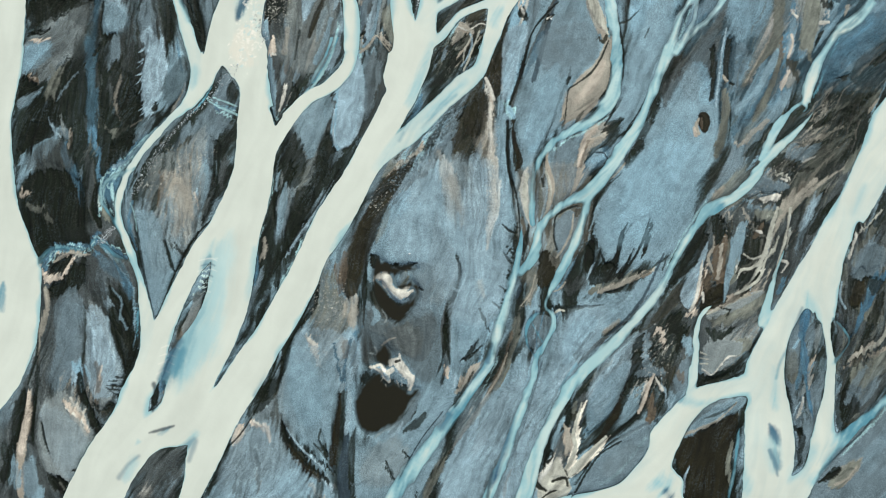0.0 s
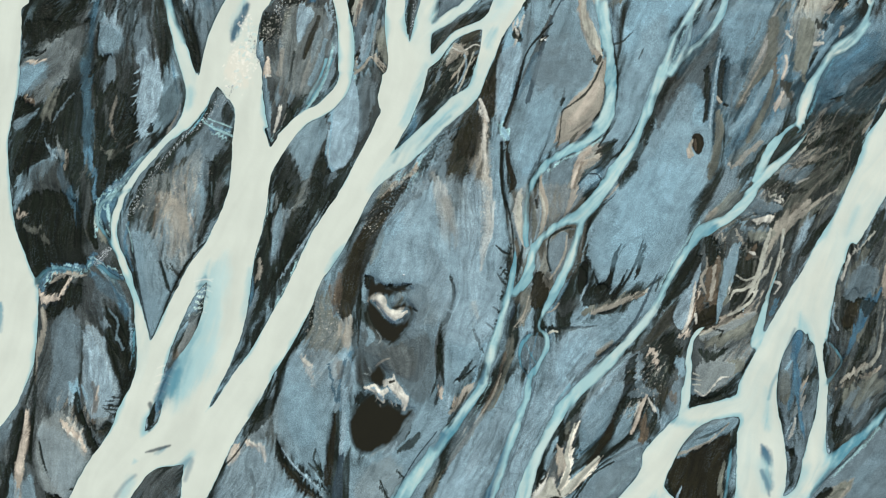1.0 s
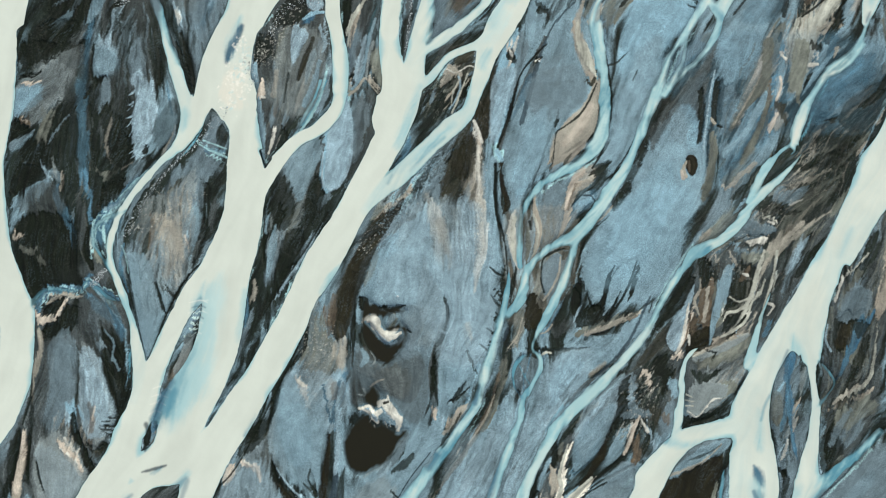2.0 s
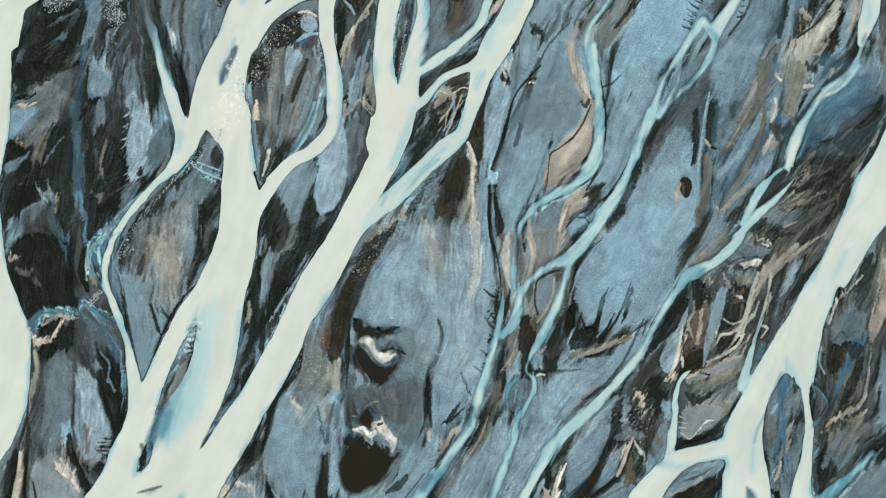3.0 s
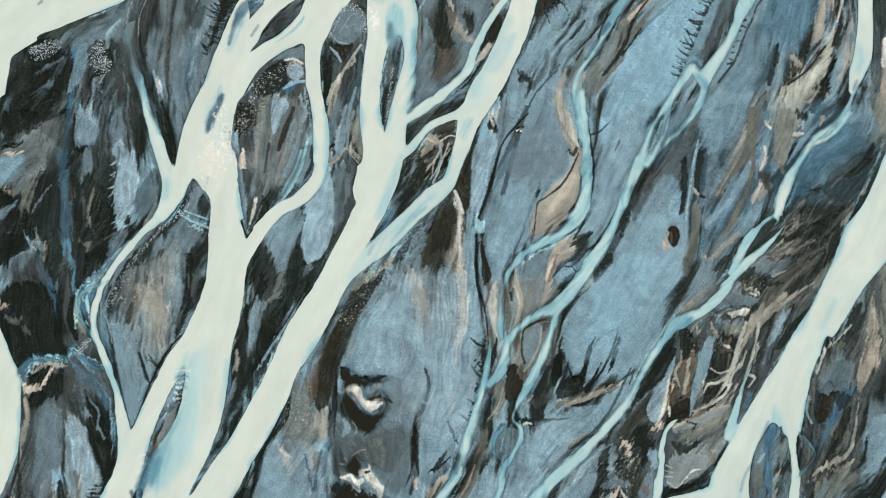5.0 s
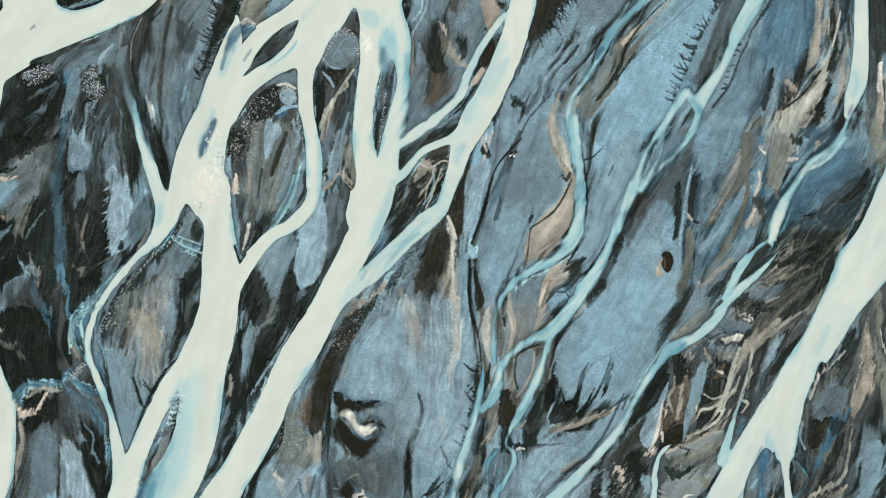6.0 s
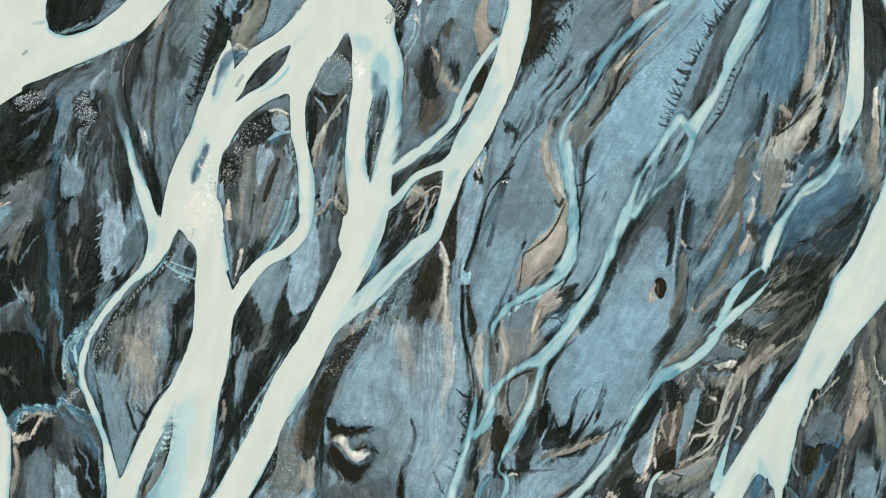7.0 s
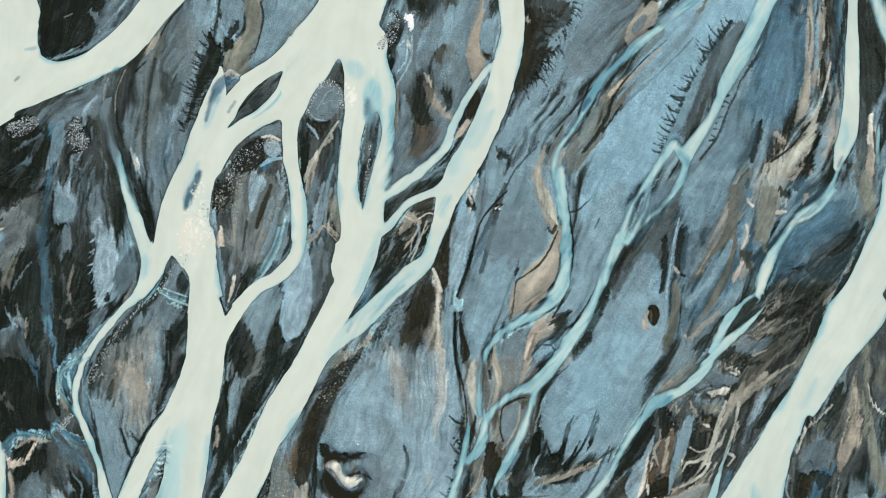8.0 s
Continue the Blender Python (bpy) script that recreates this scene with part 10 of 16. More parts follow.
fine("pale", 0.18, 0.7, 0.3, [(76.7, 58.0, 0.55), (76.5, 54.4, 0.6)])
fine("moss", 0.37, 0.7, 0.3, [(75.4, 50.3, 1.1), (76.4, 46.7, 2.0), (77.3, 42.7, 1.5)], part="grey green silt patch")
fine("tan", 0.28, 0.7, 0.2, [(71.8, 58.0, 0.46), (71.4, 54.7, 0.55)])
fine("pale", 0.18, 0.8, 0.2, [(62.7, 44.8, 0.37), (63.6, 44.8, 0.6)])
fine("black", 0.28, 0.8, 0.3, [(42.0, 40.2, 0.7), (37.8, 36.3, 1.2), (35.9, 32.1, 1.0), (34.1, 26.6, 0.9)])
fine("black", 0.28, 0.8, 0.3, [(44.5, 41.3, 0.55), (44.6, 34.9, 0.8), (44.4, 31.2, 0.37)])
fine("black", 0.28, 0.8, 0.3, [(47.8, 41.3, 0.7), (47.5, 36.7, 1.2), (47.1, 33.1, 0.6)])
fine("umber", 0.28, 0.75, 0.3, [(46.1, 33.1, 0.55), (46.0, 26.6, 1.0), (45.4, 21.8, 1.0)])
fine("sand", 0.37, 0.8, 0.15, [(27.9, 40.9, 0.46), (27.0, 37.6, 1.3), (25.4, 34.0, 2.8), (23.6, 30.7, 3.5), (22.1, 27.9, 1.8)], part="tan silt patch")
fine("brown", 0.28, 0.7, 0.3, [(25.3, 31.2, 0.37), (23.2, 29.1, 0.55), (21.7, 26.9, 0.46)])
fine("black", 0.28, 0.85, 0.2, [(28.9, 26.9, 0.46), (27.5, 26.0, 0.9), (26.2, 25.4, 0.37)])
fine("black", 0.28, 0.8, 0.3, [(32.4, 22.9, 0.55), (31.2, 21.6, 1.0), (29.7, 19.2, 0.6)])
fine("black", 0.37, 0.9, 0.1, [(-12.4, -14.6, 1.7), (-9.5, -15.9, 2.8), (-6.6, -16.6, 2.0)], part="black wet sand hollow")
fine("black", 0.28, 0.85, 0.1, [(-11.0, -1.1, 1.7), (-8.6, -3.5, 3.1), (-6.6, -4.1, 1.1)], part="black wet sand hollow")
fine("pale", 0.18, 0.95, 0.05, [(-11.0, 1.6, 0.55), (-9.7, 1.5, 1.2), (-8.8, -0.2, 1.3), (-7.3, -1.6, 1.2), (-6.1, -0.6, 0.8), (-5.5, 0.1, 0.37)], part="pale silt patch")
fine("pale", 0.18, 0.9, 0.05, [(-11.7, -12.9, 0.28), (-10.4, -13.4, 0.46), (-9.3, -14.0, 0.9), (-8.2, -13.4, 0.8)])
fine("pale", 0.18, 0.9, 0.05, [(-8.6, -12.1, 0.7), (-7.3, -11.7, 0.37), (-6.4, -12.8, 0.9), (-5.7, -13.9, 0.9), (-5.0, -15.2, 0.46), (-5.5, -16.6, 0.37)])
# dark bank with feathered rills
fine("dark", 0.55, 0.85, 0.4, [(22.2, 75.6, 3.3), (23.4, 70.6, 4.2), (22.0, 66.0, 3.3), (19.7, 62.4, 1.7)], part="dark wet sand hollow")
fine("navy", 0.46, 0.75, 0.2, [(52.9, 70.7, 0.7), (50.8, 66.0, 1.8), (48.5, 60.6, 2.2), (47.0, 57.0, 1.1)], part="dark blue wet sand")
# pale silt on the tan bank
fine("silt", 0.55, 0.5, 0.1, [(27.6, 38.6, 0.7), (26.5, 34.9, 1.3), (24.9, 31.6, 1.8)])
fine("silt", 0.37, 0.7, 0.1, [(24.2, 50.5, 0.8), (24.6, 46.8, 1.4), (25.7, 43.2, 1.4)], part="pale silt patch")
# slope with feathered edge
fine("umber", 1.84, 0.35, 0.2, [(-36.4, 72.9, 7.4), (-39.3, 63.7, 5.5), (-40.9, 54.4, 3.7)])
fine("slate", 0.55, 0.65, 0.2, [(-30.6, 73.3, 1.5), (-32.9, 68.3, 2.4), (-34.6, 62.8, 2.4), (-36.0, 57.2, 2.0)])
# feathered shallows beside the long channel
fine("lake", 0.37, 0.7, 0.4, [(-3.7, 30.9, 0.7), (-4.8, 27.8, 1.3), (-6.7, 25.3, 1.3)], part="blue wet sand strip")
fine("sky", 0.37, 0.65, 0.4, [(-7.8, 22.5, 1.1), (-5.8, 23.6, 1.5), (-3.9, 25.3, 0.7)])
fine("moss", 0.37, 0.6, 0.3, [(-8.0, 20.2, 1.5), (-9.9, 17.8, 0.6)])
fine("ink", 0.18, 0.6, 0.3, [(-3.7, 29.2, 0.28), (-4.8, 27.2, 0.37), (-5.7, 26.4, 0.28)])
fine("black", 0.28, 0.7, 0.4, [(0.8, 28.3, 0.9), (-1.1, 25.0, 1.1), (-3.0, 22.2, 0.7)])
fine("black", 0.28, 0.7, 0.4, [(-4.8, 20.8, 0.7), (-7.2, 17.5, 1.3), (-8.6, 15.2, 1.1)], part="black wet sand hollow")
# blue loops beside the gravelly channel
fine("lake", 0.37, 0.8, 0.3, [(-48.3, 23.6, 0.7), (-52.2, 20.6, 1.0), (-54.7, 18.2, 1.1), (-55.7, 14.8, 1.2), (-54.8, 12.7, 0.7)])
fine("navy", 0.37, 0.75, 0.2, [(-52.2, 17.7, 1.1), (-52.6, 15.3, 0.9)])
fine("cyan", 0.18, 0.7, 0.2, [(-53.5, 18.8, 0.28), (-55.4, 16.7, 0.37), (-55.2, 13.7, 0.37), (-53.8, 11.8, 0.28)])
fine("cyan", 0.18, 0.6, 0.2, [(-49.9, 22.0, 0.28), (-52.4, 19.4, 0.37), (-54.1, 17.2, 0.28), (-53.6, 13.9, 0.28)])
fine("lake", 0.18, 0.75, 0.2, [(-50.7, 13.9, 0.37), (-51.1, 10.1, 0.46), (-49.9, 6.1, 0.46)])
fine("tan", 0.55, 0.6, 0.2, [(-43.0, 17.3, 1.3), (-41.5, 14.0, 1.4), (-40.8, 10.9, 0.9)])
# swept sand along the eastern river
fine("slate", 0.46, 0.7, 0.2, [(69.7, 39.0, 3.3), (66.7, 36.3, 2.4)], part="grey slate sand sheet")
fine("black", 0.28, 0.8, 0.3, [(63.3, 34.2, 1.2), (65.1, 35.5, 0.8)])
fine("black", 0.37, 0.8, 0.4, [(74.1, 39.0, 1.1), (70.9, 34.0, 1.7), (68.4, 30.4, 2.2), (64.9, 26.5, 1.3)], part="black wet sand hollow")
fine("umber", 0.37, 0.65, 0.4, [(72.2, 32.4, 0.8), (69.3, 29.3, 0.8), (66.7, 26.7, 0.7)])
fine("tan", 0.28, 0.7, 0.2, [(71.6, 30.9, 0.37), (70.1, 28.9, 0.55)])
fine("umber", 0.37, 0.7, 0.4, [(66.0, 23.0, 1.2), (62.3, 20.1, 1.2), (59.6, 17.5, 0.8)])
fine("moss", 0.46, 0.6, 0.4, [(68.7, 23.2, 1.5), (65.2, 18.4, 1.8)])
fine("tan", 0.28, 0.55, 0.4, [(64.5, 22.1, 0.46), (61.4, 19.3, 0.6), (58.7, 15.6, 0.8)])
fine("umber", 0.37, 0.75, 0.3, [(55.0, 42.2, 1.0), (52.7, 38.6, 1.3), (50.0, 33.8, 1.1)], part="brown sand streak")
fine("blue", 0.37, 0.75, 0.2, [(53.2, 37.8, 0.8), (50.6, 32.2, 1.2), (48.1, 28.3, 0.9)])
fine("brown", 0.37, 0.75, 0.3, [(54.5, 34.9, 0.7), (52.8, 30.1, 1.0)])
fine("tan", 0.28, 0.65, 0.2, [(58.5, 35.4, 0.9), (56.7, 32.9, 0.8)])
fine("black", 0.28, 0.75, 0.2, [(60.4, 38.0, 0.46), (59.0, 34.0, 0.55)])
# loose threads of sediment
strands("tan", 28, 6.9, 0.29, 0.5, [(64.6, 25.7, 8.3), (58.9, 19.2, 12.9), (54.1, 11.8, 13.8), (49.3, 5.3, 12.0), (45.6, 0.7, 8.3)])
strands("black", 40, 5.5, 0.37, 0.6, [(64.6, 25.7, 8.3), (58.9, 19.2, 12.9), (54.1, 11.8, 13.8), (49.3, 5.3, 12.0), (45.6, 0.7, 8.3)])
strands("tan", 26, 5.5, 0.37, 0.45, [(73.7, 38.6, 5.5), (68.4, 32.2, 9.2), (63.1, 26.7, 12.0)])
strands("black", 30, 5.5, 0.46, 0.55, [(73.7, 38.6, 5.5), (68.4, 32.2, 9.2), (63.1, 26.7, 12.0)])
strands("umber", 70, 5.5, 0.28, 0.7, [(58.3, 50.4, 8.3), (55.7, 41.3, 10.1), (51.3, 30.3, 10.1)])
strands("sand", 70, 5.5, 0.24, 0.6, [(67.8, 75.5, 8.3), (67.0, 63.9, 8.3), (62.8, 52.2, 8.3), (59.3, 43.1, 4.6)])
strands("dark", 35, 4.6, 0.39, 0.7, [(67.8, 75.5, 11.0), (67.0, 63.9, 12.9), (62.8, 52.2, 11.0), (57.5, 41.3, 8.3)])
strands("navy", 40, 4.6, 0.32, 0.6, [(64.3, 72.0, 8.3), (64.4, 61.2, 8.3), (66.4, 50.4, 5.5)])
strands("slate", 25, 3.7, 0.45, 0.5, [(-55.6, 45.6, 22.1), (-59.0, 30.4, 20.2), (-59.6, 16.4, 16.6)])
strands("black", 35, 3.7, 0.52, 0.7, [(-54.7, 45.6, 23.9), (-58.1, 30.4, 22.1), (-59.6, 16.4, 18.4)])
strands("umber", 35, 2.8, 0.23, 0.5, [(-53.7, 41.8, 18.4), (-58.9, 28.6, 18.4), (-62.3, 16.4, 13.8)])
strands("slate", 40, 4.6, 0.45, 0.6, [(-50.8, 58.2, 14.7), (-53.8, 48.9, 16.6), (-46.2, 50.7, 9.2)])
strands("black", 45, 4.1, 0.52, 0.7, [(-50.8, 58.2, 14.7), (-53.8, 48.9, 16.6), (-46.2, 50.7, 9.2)])
strands("dark", 30, 5.5, 0.45, 0.6, [(-33.6, 72.9, 8.3), (-36.5, 61.9, 10.1), (-38.1, 48.8, 7.4)])
strands("steel", 30, 5.5, 0.39, 0.5, [(-33.6, 72.9, 8.3), (-36.5, 61.9, 10.1), (-38.1, 48.8, 7.4)])
strands("dark", 30, 3.7, 0.39, 0.7, [(-41.2, 25.7, 8.3), (-43.8, 16.4, 11.0), (-46.0, 8.1, 6.4)])
strands("tan", 40, 3.7, 0.23, 0.5, [(-41.2, 22.9, 5.5), (-42.9, 14.5, 6.4)])
strands("slate", 30, 3.7, 0.39, 0.6, [(-20.8, 27.6, 7.4), (-22.6, 19.2, 10.1), (-26.2, 10.8, 8.3)])
strands("black", 30, 3.7, 0.45, 0.7, [(-20.8, 24.8, 7.4), (-22.6, 17.3, 10.1), (-26.2, 9.0, 7.4)])
strands("umber", 50, 4.1, 0.28, 0.6, [(-21.9, 46.5, 10.1), (-24.2, 38.9, 8.3)])
strands("black", 40, 3.7, 0.28, 0.7, [(-21.9, 46.5, 10.1), (-24.2, 38.9, 8.3)])
strands("slate", 35, 1.8, 0.39, 0.6, [(4.3, 30.4, 5.5), (-1.3, 23.9, 7.4), (-7.8, 18.3, 5.5)])
strands("black", 35, 2.3, 0.39, 0.7, [(5.2, 33.3, 5.5), (-1.3, 23.9, 8.3), (-8.7, 16.4, 6.4)])
strands("dark", 30, 5.5, 0.39, 0.6, [(-53.5, -4.8, 11.0), (-59.8, -12.1, 12.9), (-63.1, -22.9, 12.9)])
strands("grey", 50, 5.5, 0.23, 0.5, [(-57.2, -4.8, 12.9), (-60.6, -13.9, 12.9), (-64.0, -24.7, 12.9)])
strands("tan", 25, 3.7, 0.23, 0.55, [(-57.9, -13.0, 5.5), (-60.5, -20.2, 7.4)])
strands("dark", 30, 4.1, 0.39, 0.6, [(36.3, -6.6, 9.2), (31.6, -13.9, 9.2), (25.1, -20.2, 6.4)])
strands("pale", 14, 2.8, 0.20, 0.5, [(36.3, -6.6, 8.3), (33.4, -13.9, 7.4)])
strands("umber", 50, 2.8, 0.23, 0.6, [(37.2, -5.7, 9.2), (33.4, -13.9, 9.2)])
strands("tan", 40, 3.7, 0.18, 0.55, [(51.0, -4.8, 5.5), (46.3, -9.4, 7.4)])
strands("ash", 40, 3.7, 0.23, 0.6, [(51.0, -4.8, 5.5), (46.3, -9.4, 7.4)])
strands("umber", 80, 5.1, 0.24, 0.6, [(70.5, 6.2, 7.4), (68.4, -4.8, 8.3), (65.3, -15.7, 6.4)])
strands("black", 40, 4.6, 0.39, 0.7, [(70.5, 6.2, 7.4), (68.4, -4.8, 8.3), (65.3, -15.7, 6.4)])
strands("umber", 60, 5.1, 0.24, 0.6, [(77.5, 21.3, 4.6), (75.0, 12.1, 7.4), (71.5, 2.8, 6.4)])
strands("black", 30, 4.6, 0.39, 0.7, [(77.5, 21.3, 4.6), (75.0, 12.1, 7.4), (71.5, 2.8, 6.4)])
strands("umber", 40, 5.5, 0.23, 0.45, [(19.1, 23.9, 4.6), (18.6, 17.3, 4.6), (19.9, 8.1, 3.7)])
strands("slate", 25, 5.5, 0.46, 0.25, [(-0.4, 13.6, 14.7), (1.5, 5.3, 20.2), (-2.2, -4.8, 14.7)])
strands("sky", 30, 5.5, 0.46, 0.25, [(-0.4, 13.6, 14.7), (1.5, 5.3, 20.2), (-2.2, -4.8, 14.7)])
strands("slate", 20, 7.4, 0.37, 0.3, [(17.4, 41.8, 10.1), (14.5, 30.4, 7.4)])
strands("slate", 15, 7.4, 0.46, 0.2, [(39.6, 28.6, 8.3), (33.8, 16.4, 12.9)])
strands("slate", 30, 7.4, 0.52, 0.35, [(30.2, 75.0, 14.7), (22.0, 63.3, 8.3)])
strands("umber", 40, 3.7, 0.28, 0.5, [(-17.8, 1.6, 7.4), (-18.7, -4.8, 7.4)])
strands("dark", 25, 4.6, 0.39, 0.5, [(-28.6, -19.3, 5.5), (-31.2, -26.5, 9.2), (-20.4, -22.9, 7.4)])
strands("dark", 40, 6.4, 0.28, 0.4, [(6.9, -21.1, 5.5), (16.0, -17.5, 4.6), (12.3, -31.0, 5.5)])
strands("umber", 40, 4.6, 0.23, 0.6, [(1.5, 42.7, 5.5), (0.6, 38.0, 5.5)])
strands("umber", 50, 3.7, 0.23, 0.6, [(7.3, 44.1, 5.5), (3.6, 39.5, 4.6)])
strands("slate", 25, 4.6, 0.45, 0.5, [(10.1, 74.3, 10.1), (6.4, 64.3, 11.0)])
strands("umber", 40, 3.7, 0.28, 0.4, [(10.1, 74.3, 10.1), (5.5, 62.5, 10.1)])
strands("slate", 40, 3.7, 0.28, 0.6, [(58.6, -10.3, 4.6), (58.4, -19.3, 4.6)])
strands("dark", 40, 3.7, 0.28, 0.6, [(58.6, -10.3, 4.6), (58.4, -19.3, 4.6)])
strands("umber", 36, 6.9, 0.46, 0.5, [(64.6, 25.7, 8.3), (58.9, 19.2, 12.9), (54.1, 11.8, 13.8), (49.3, 5.3, 12.0)])
strands("tan", 30, 3.7, 0.18, 0.6, [(64.7, 30.4, 5.5), (61.8, 24.8, 6.4)])
strands("sky", 26, 4.1, 0.28, 0.6, [(-3.4, 23.4, 2.0), (-6.5, 21.0, 1.7), (0.8, 27.6, 1.3)])
strands("cyan", 14, 3.7, 0.23, 0.6, [(-2.9, 23.6, 1.7), (-5.8, 21.6, 1.5), (1.3, 27.9, 1.1)])

# ---- small forms, laid over the rest ----
patch("black", 1.29, .5, .5, [(64.6, 31.3), (70.6, 30.4), (66.2, 20.1), (60.5, 15.9), (56.8, 15.9), (61.6, 22.9)])
patch("black", 1.11, .4, .3, [(56.7, 9.9), (63.3, 16.4), (60.4, 9.9), (55.6, 5.3)])
patch("lake", 1.85, .3, .1, [(38.9, 47.4), (73.3, 47.4), (72.9, 34.1), (64.6, 32.2), (57.2, 32.2), (46.8, 22.9), (43.3, 32.2)])
patch("frost", 0.74, .5, .1, [(-23.2, -7.1), (-16.8, -7.5), (-13.1, -9.3), (-14.9, -15.7), (-17.7, -16.6), (-20.4, -12.1), (-24.1, -12.1)])
patch("frost", 0.74, .5, .1, [(23.3, -16.6), (28.8, -8.4), (33.4, -7.5), (32.4, -12.1), (27.8, -16.6), (25.1, -21.1)])
patch("frost", 1.85, .4, .1, [(-7.8, 17.3), (-2.2, 21.0), (8.9, 19.1), (10.7, 8.0), (8.8, -4.8), (1.5, -4.8), (-2.2, 3.4), (-8.6, 5.3)])
patch("tan", 0.92, .25, .2, [(12.6, 19.1), (23.6, 19.1), (23.5, 8.0), (18.9, 2.5), (13.4, 0.7), (12.0, 9.9)])
patch("black", 0.74, .5, .4, [(-63.9, 47.4), (-56.0, 47.4), (-50.7, 41.7), (-49.6, 34.1), (-54.3, 36.0), (-58.2, 41.7), (-62.0, 44.5)])
# western bar
patch("ash", 0.74, .5, .2, [(-57.9, 46.9), (-58.7, 41.7), (-62.7, 36.9), (-65.9, 33.2), (-68.7, 34.6), (-69.1, 38.4), (-67.5, 40.7), (-63.8, 43.1), (-61.1, 45.5)])
patch("black", 0.37, .9, .2, [(-68.1, 47.4), (-58.3, 47.4), (-60.2, 46.2), (-64.8, 44.5), (-67.6, 43.1), (-68.5, 43.6)])
fine("black", 0.18, .9, .2, [(-68.5, 41.9, 0.37), (-66.6, 41.4, 0.37), (-64.9, 42.4, 0.18)])
fine("pink", 0.28, .9, .1, [(-68.2, 40.4, 0.28), (-66.5, 40.4, 0.74), (-65.1, 40.8, 0.37)])
patch("sky", 0.55, .6, .1, [(-68.6, 39.3), (-64.7, 40.3), (-66.5, 37.4), (-68.7, 35.1), (-69.4, 35.5)])
fine("rust", 0.28, .9, .1, [(-68.1, 34.6, 0.74), (-67.1, 34.1, 0.92), (-66.5, 33.4, 0.37)])
fine("pink", 0.28, .6, .1, [(-67.8, 34.8, 0.28), (-67.0, 34.3, 0.37)])
patch("black", 0.28, .95, .1, [(-69.8, 34.3), (-68.2, 34.4), (-67.1, 33.2), (-66.5, 32.4), (-69.1, 30.8), (-70.0, 31.3)])
fine("slate", 0.28, .8, .2, [(-69.5, 29.9, 1.29), (-67.7, 31.3, 0.92), (-65.9, 32.7, 0.37)])
patch("black", 0.46, .85, .3, [(-66.3, 31.8), (-64.4, 29.4), (-60.8, 35.1), (-59.0, 36.5), (-58.4, 31.3), (-59.7, 26.6), (-62.4, 26.1), (-65.7, 27.1), (-68.1, 28.0), (-68.6, 29.4)])
fine("umber", 0.28, .8, .3, [(-64.9, 32.7, 0.55), (-64.3, 31.3, 0.74), (-63.9, 30.2, 0.37)])
fine("frost", 0.18, .7, .2, [(-63.5, 30.4, 0.18), (-62.2, 32.7, 0.37), (-60.1, 35.3, 0.28)])
patch("black", 0.37, .95, .1, [(-69.4, 25.7), (-67.1, 27.1), (-64.3, 26.1), (-63.8, 24.7), (-67.0, 23.3), (-68.8, 21.5), (-69.8, 22.9)])
fine("frost", 0.18, .6, .2, [(-64.8, 27.5, 0.09), (-63.8, 25.7, 0.37), (-62.6, 24.3, 0.28)])
fine("grey", 0.18, .6, .2, [(-63.0, 28.0, 0.09), (-62.4, 26.1, 0.46), (-61.9, 24.7, 0.28)])
patch("ash", 0.65, .6, .1, [(-68.3, 20.1), (-66.1, 23.1), (-62.9, 24.0), (-60.9, 21.0), (-61.3, 19.1), (-66.9, 19.1)])
patch("steel", 0.28, .75, .2, [(-56.0, 46.0), (-54.1, 46.9), (-52.2, 44.5), (-53.1, 42.6), (-55.4, 41.7), (-56.2, 43.1)])
fine("black", 0.18, .9, .1, [(-56.2, 46.9, 0.37), (-56.4, 44.1, 0.37)])
fine("black", 0.28, .9, .2, [(-57.6, 38.4, 0.37), (-55.8, 40.3, 0.74), (-54.0, 41.5, 0.37)])
fine("slate", 0.37, .8, .2, [(-54.0, 40.7, 1.29), (-53.9, 38.4, 1.48), (-54.5, 36.0, 0.74)])
patch("frost", 0.28, .7, .25, [(-48.7, 42.2), (-46.5, 40.7), (-45.5, 36.9), (-45.9, 33.2), (-47.2, 29.4), (-48.4, 27.1), (-48.8, 28.5), (-48.4, 30.4), (-49.1, 32.2), (-49.7, 35.1), (-49.3, 37.9), (-49.8, 40.3)])
fine("black", 0.18, .9, .1, [(-47.1, 29.9, 0.74), (-47.5, 28.7, 0.46)])
patch("black", 0.46, .8, .4, [(-54.4, 36.9), (-50.6, 34.1), (-49.8, 32.2), (-49.3, 28.0), (-50.9, 26.1), (-52.7, 27.1), (-54.2, 30.4)])
fine("umber", 0.28, .8, .3, [(-55.5, 26.1, 0.74), (-54.1, 25.2, 0.92), (-52.7, 25.9, 0.46)])
fine("tan", 0.18, .8, .2, [(-51.1, 26.4, 0.37), (-50.4, 26.8, 0.46), (-49.5, 27.1, 0.28)])
patch("black", 0.37, .85, .2, [(-54.1, 23.8), (-50.4, 25.7), (-51.3, 22.9), (-54.0, 19.6), (-55.4, 20.1)])
fine("steel", 0.46, .5, .3, [(-45.1, 39.8, 0.92), (-44.1, 36.0, 1.48), (-44.5, 32.2, 1.29), (-45.8, 28.5, 0.74)])
fine("frost", 0.18, .9, .1, [(-42.4, 33.2, 0.18), (-42.9, 30.8, 0.55), (-44.4, 28.0, 0.46), (-45.1, 27.4, 0.18)])
fine("steel", 0.37, .7, .4, [(-46.7, 26.1, 0.46), (-49.0, 23.3, 0.92), (-51.7, 20.5, 1.11), (-54.0, 19.3, 0.74)])
fine("cyan", 0.14, .8, .1, [(-47.1, 25.2, 0.14), (-49.9, 22.1, 0.18), (-53.0, 19.3, 0.18)])
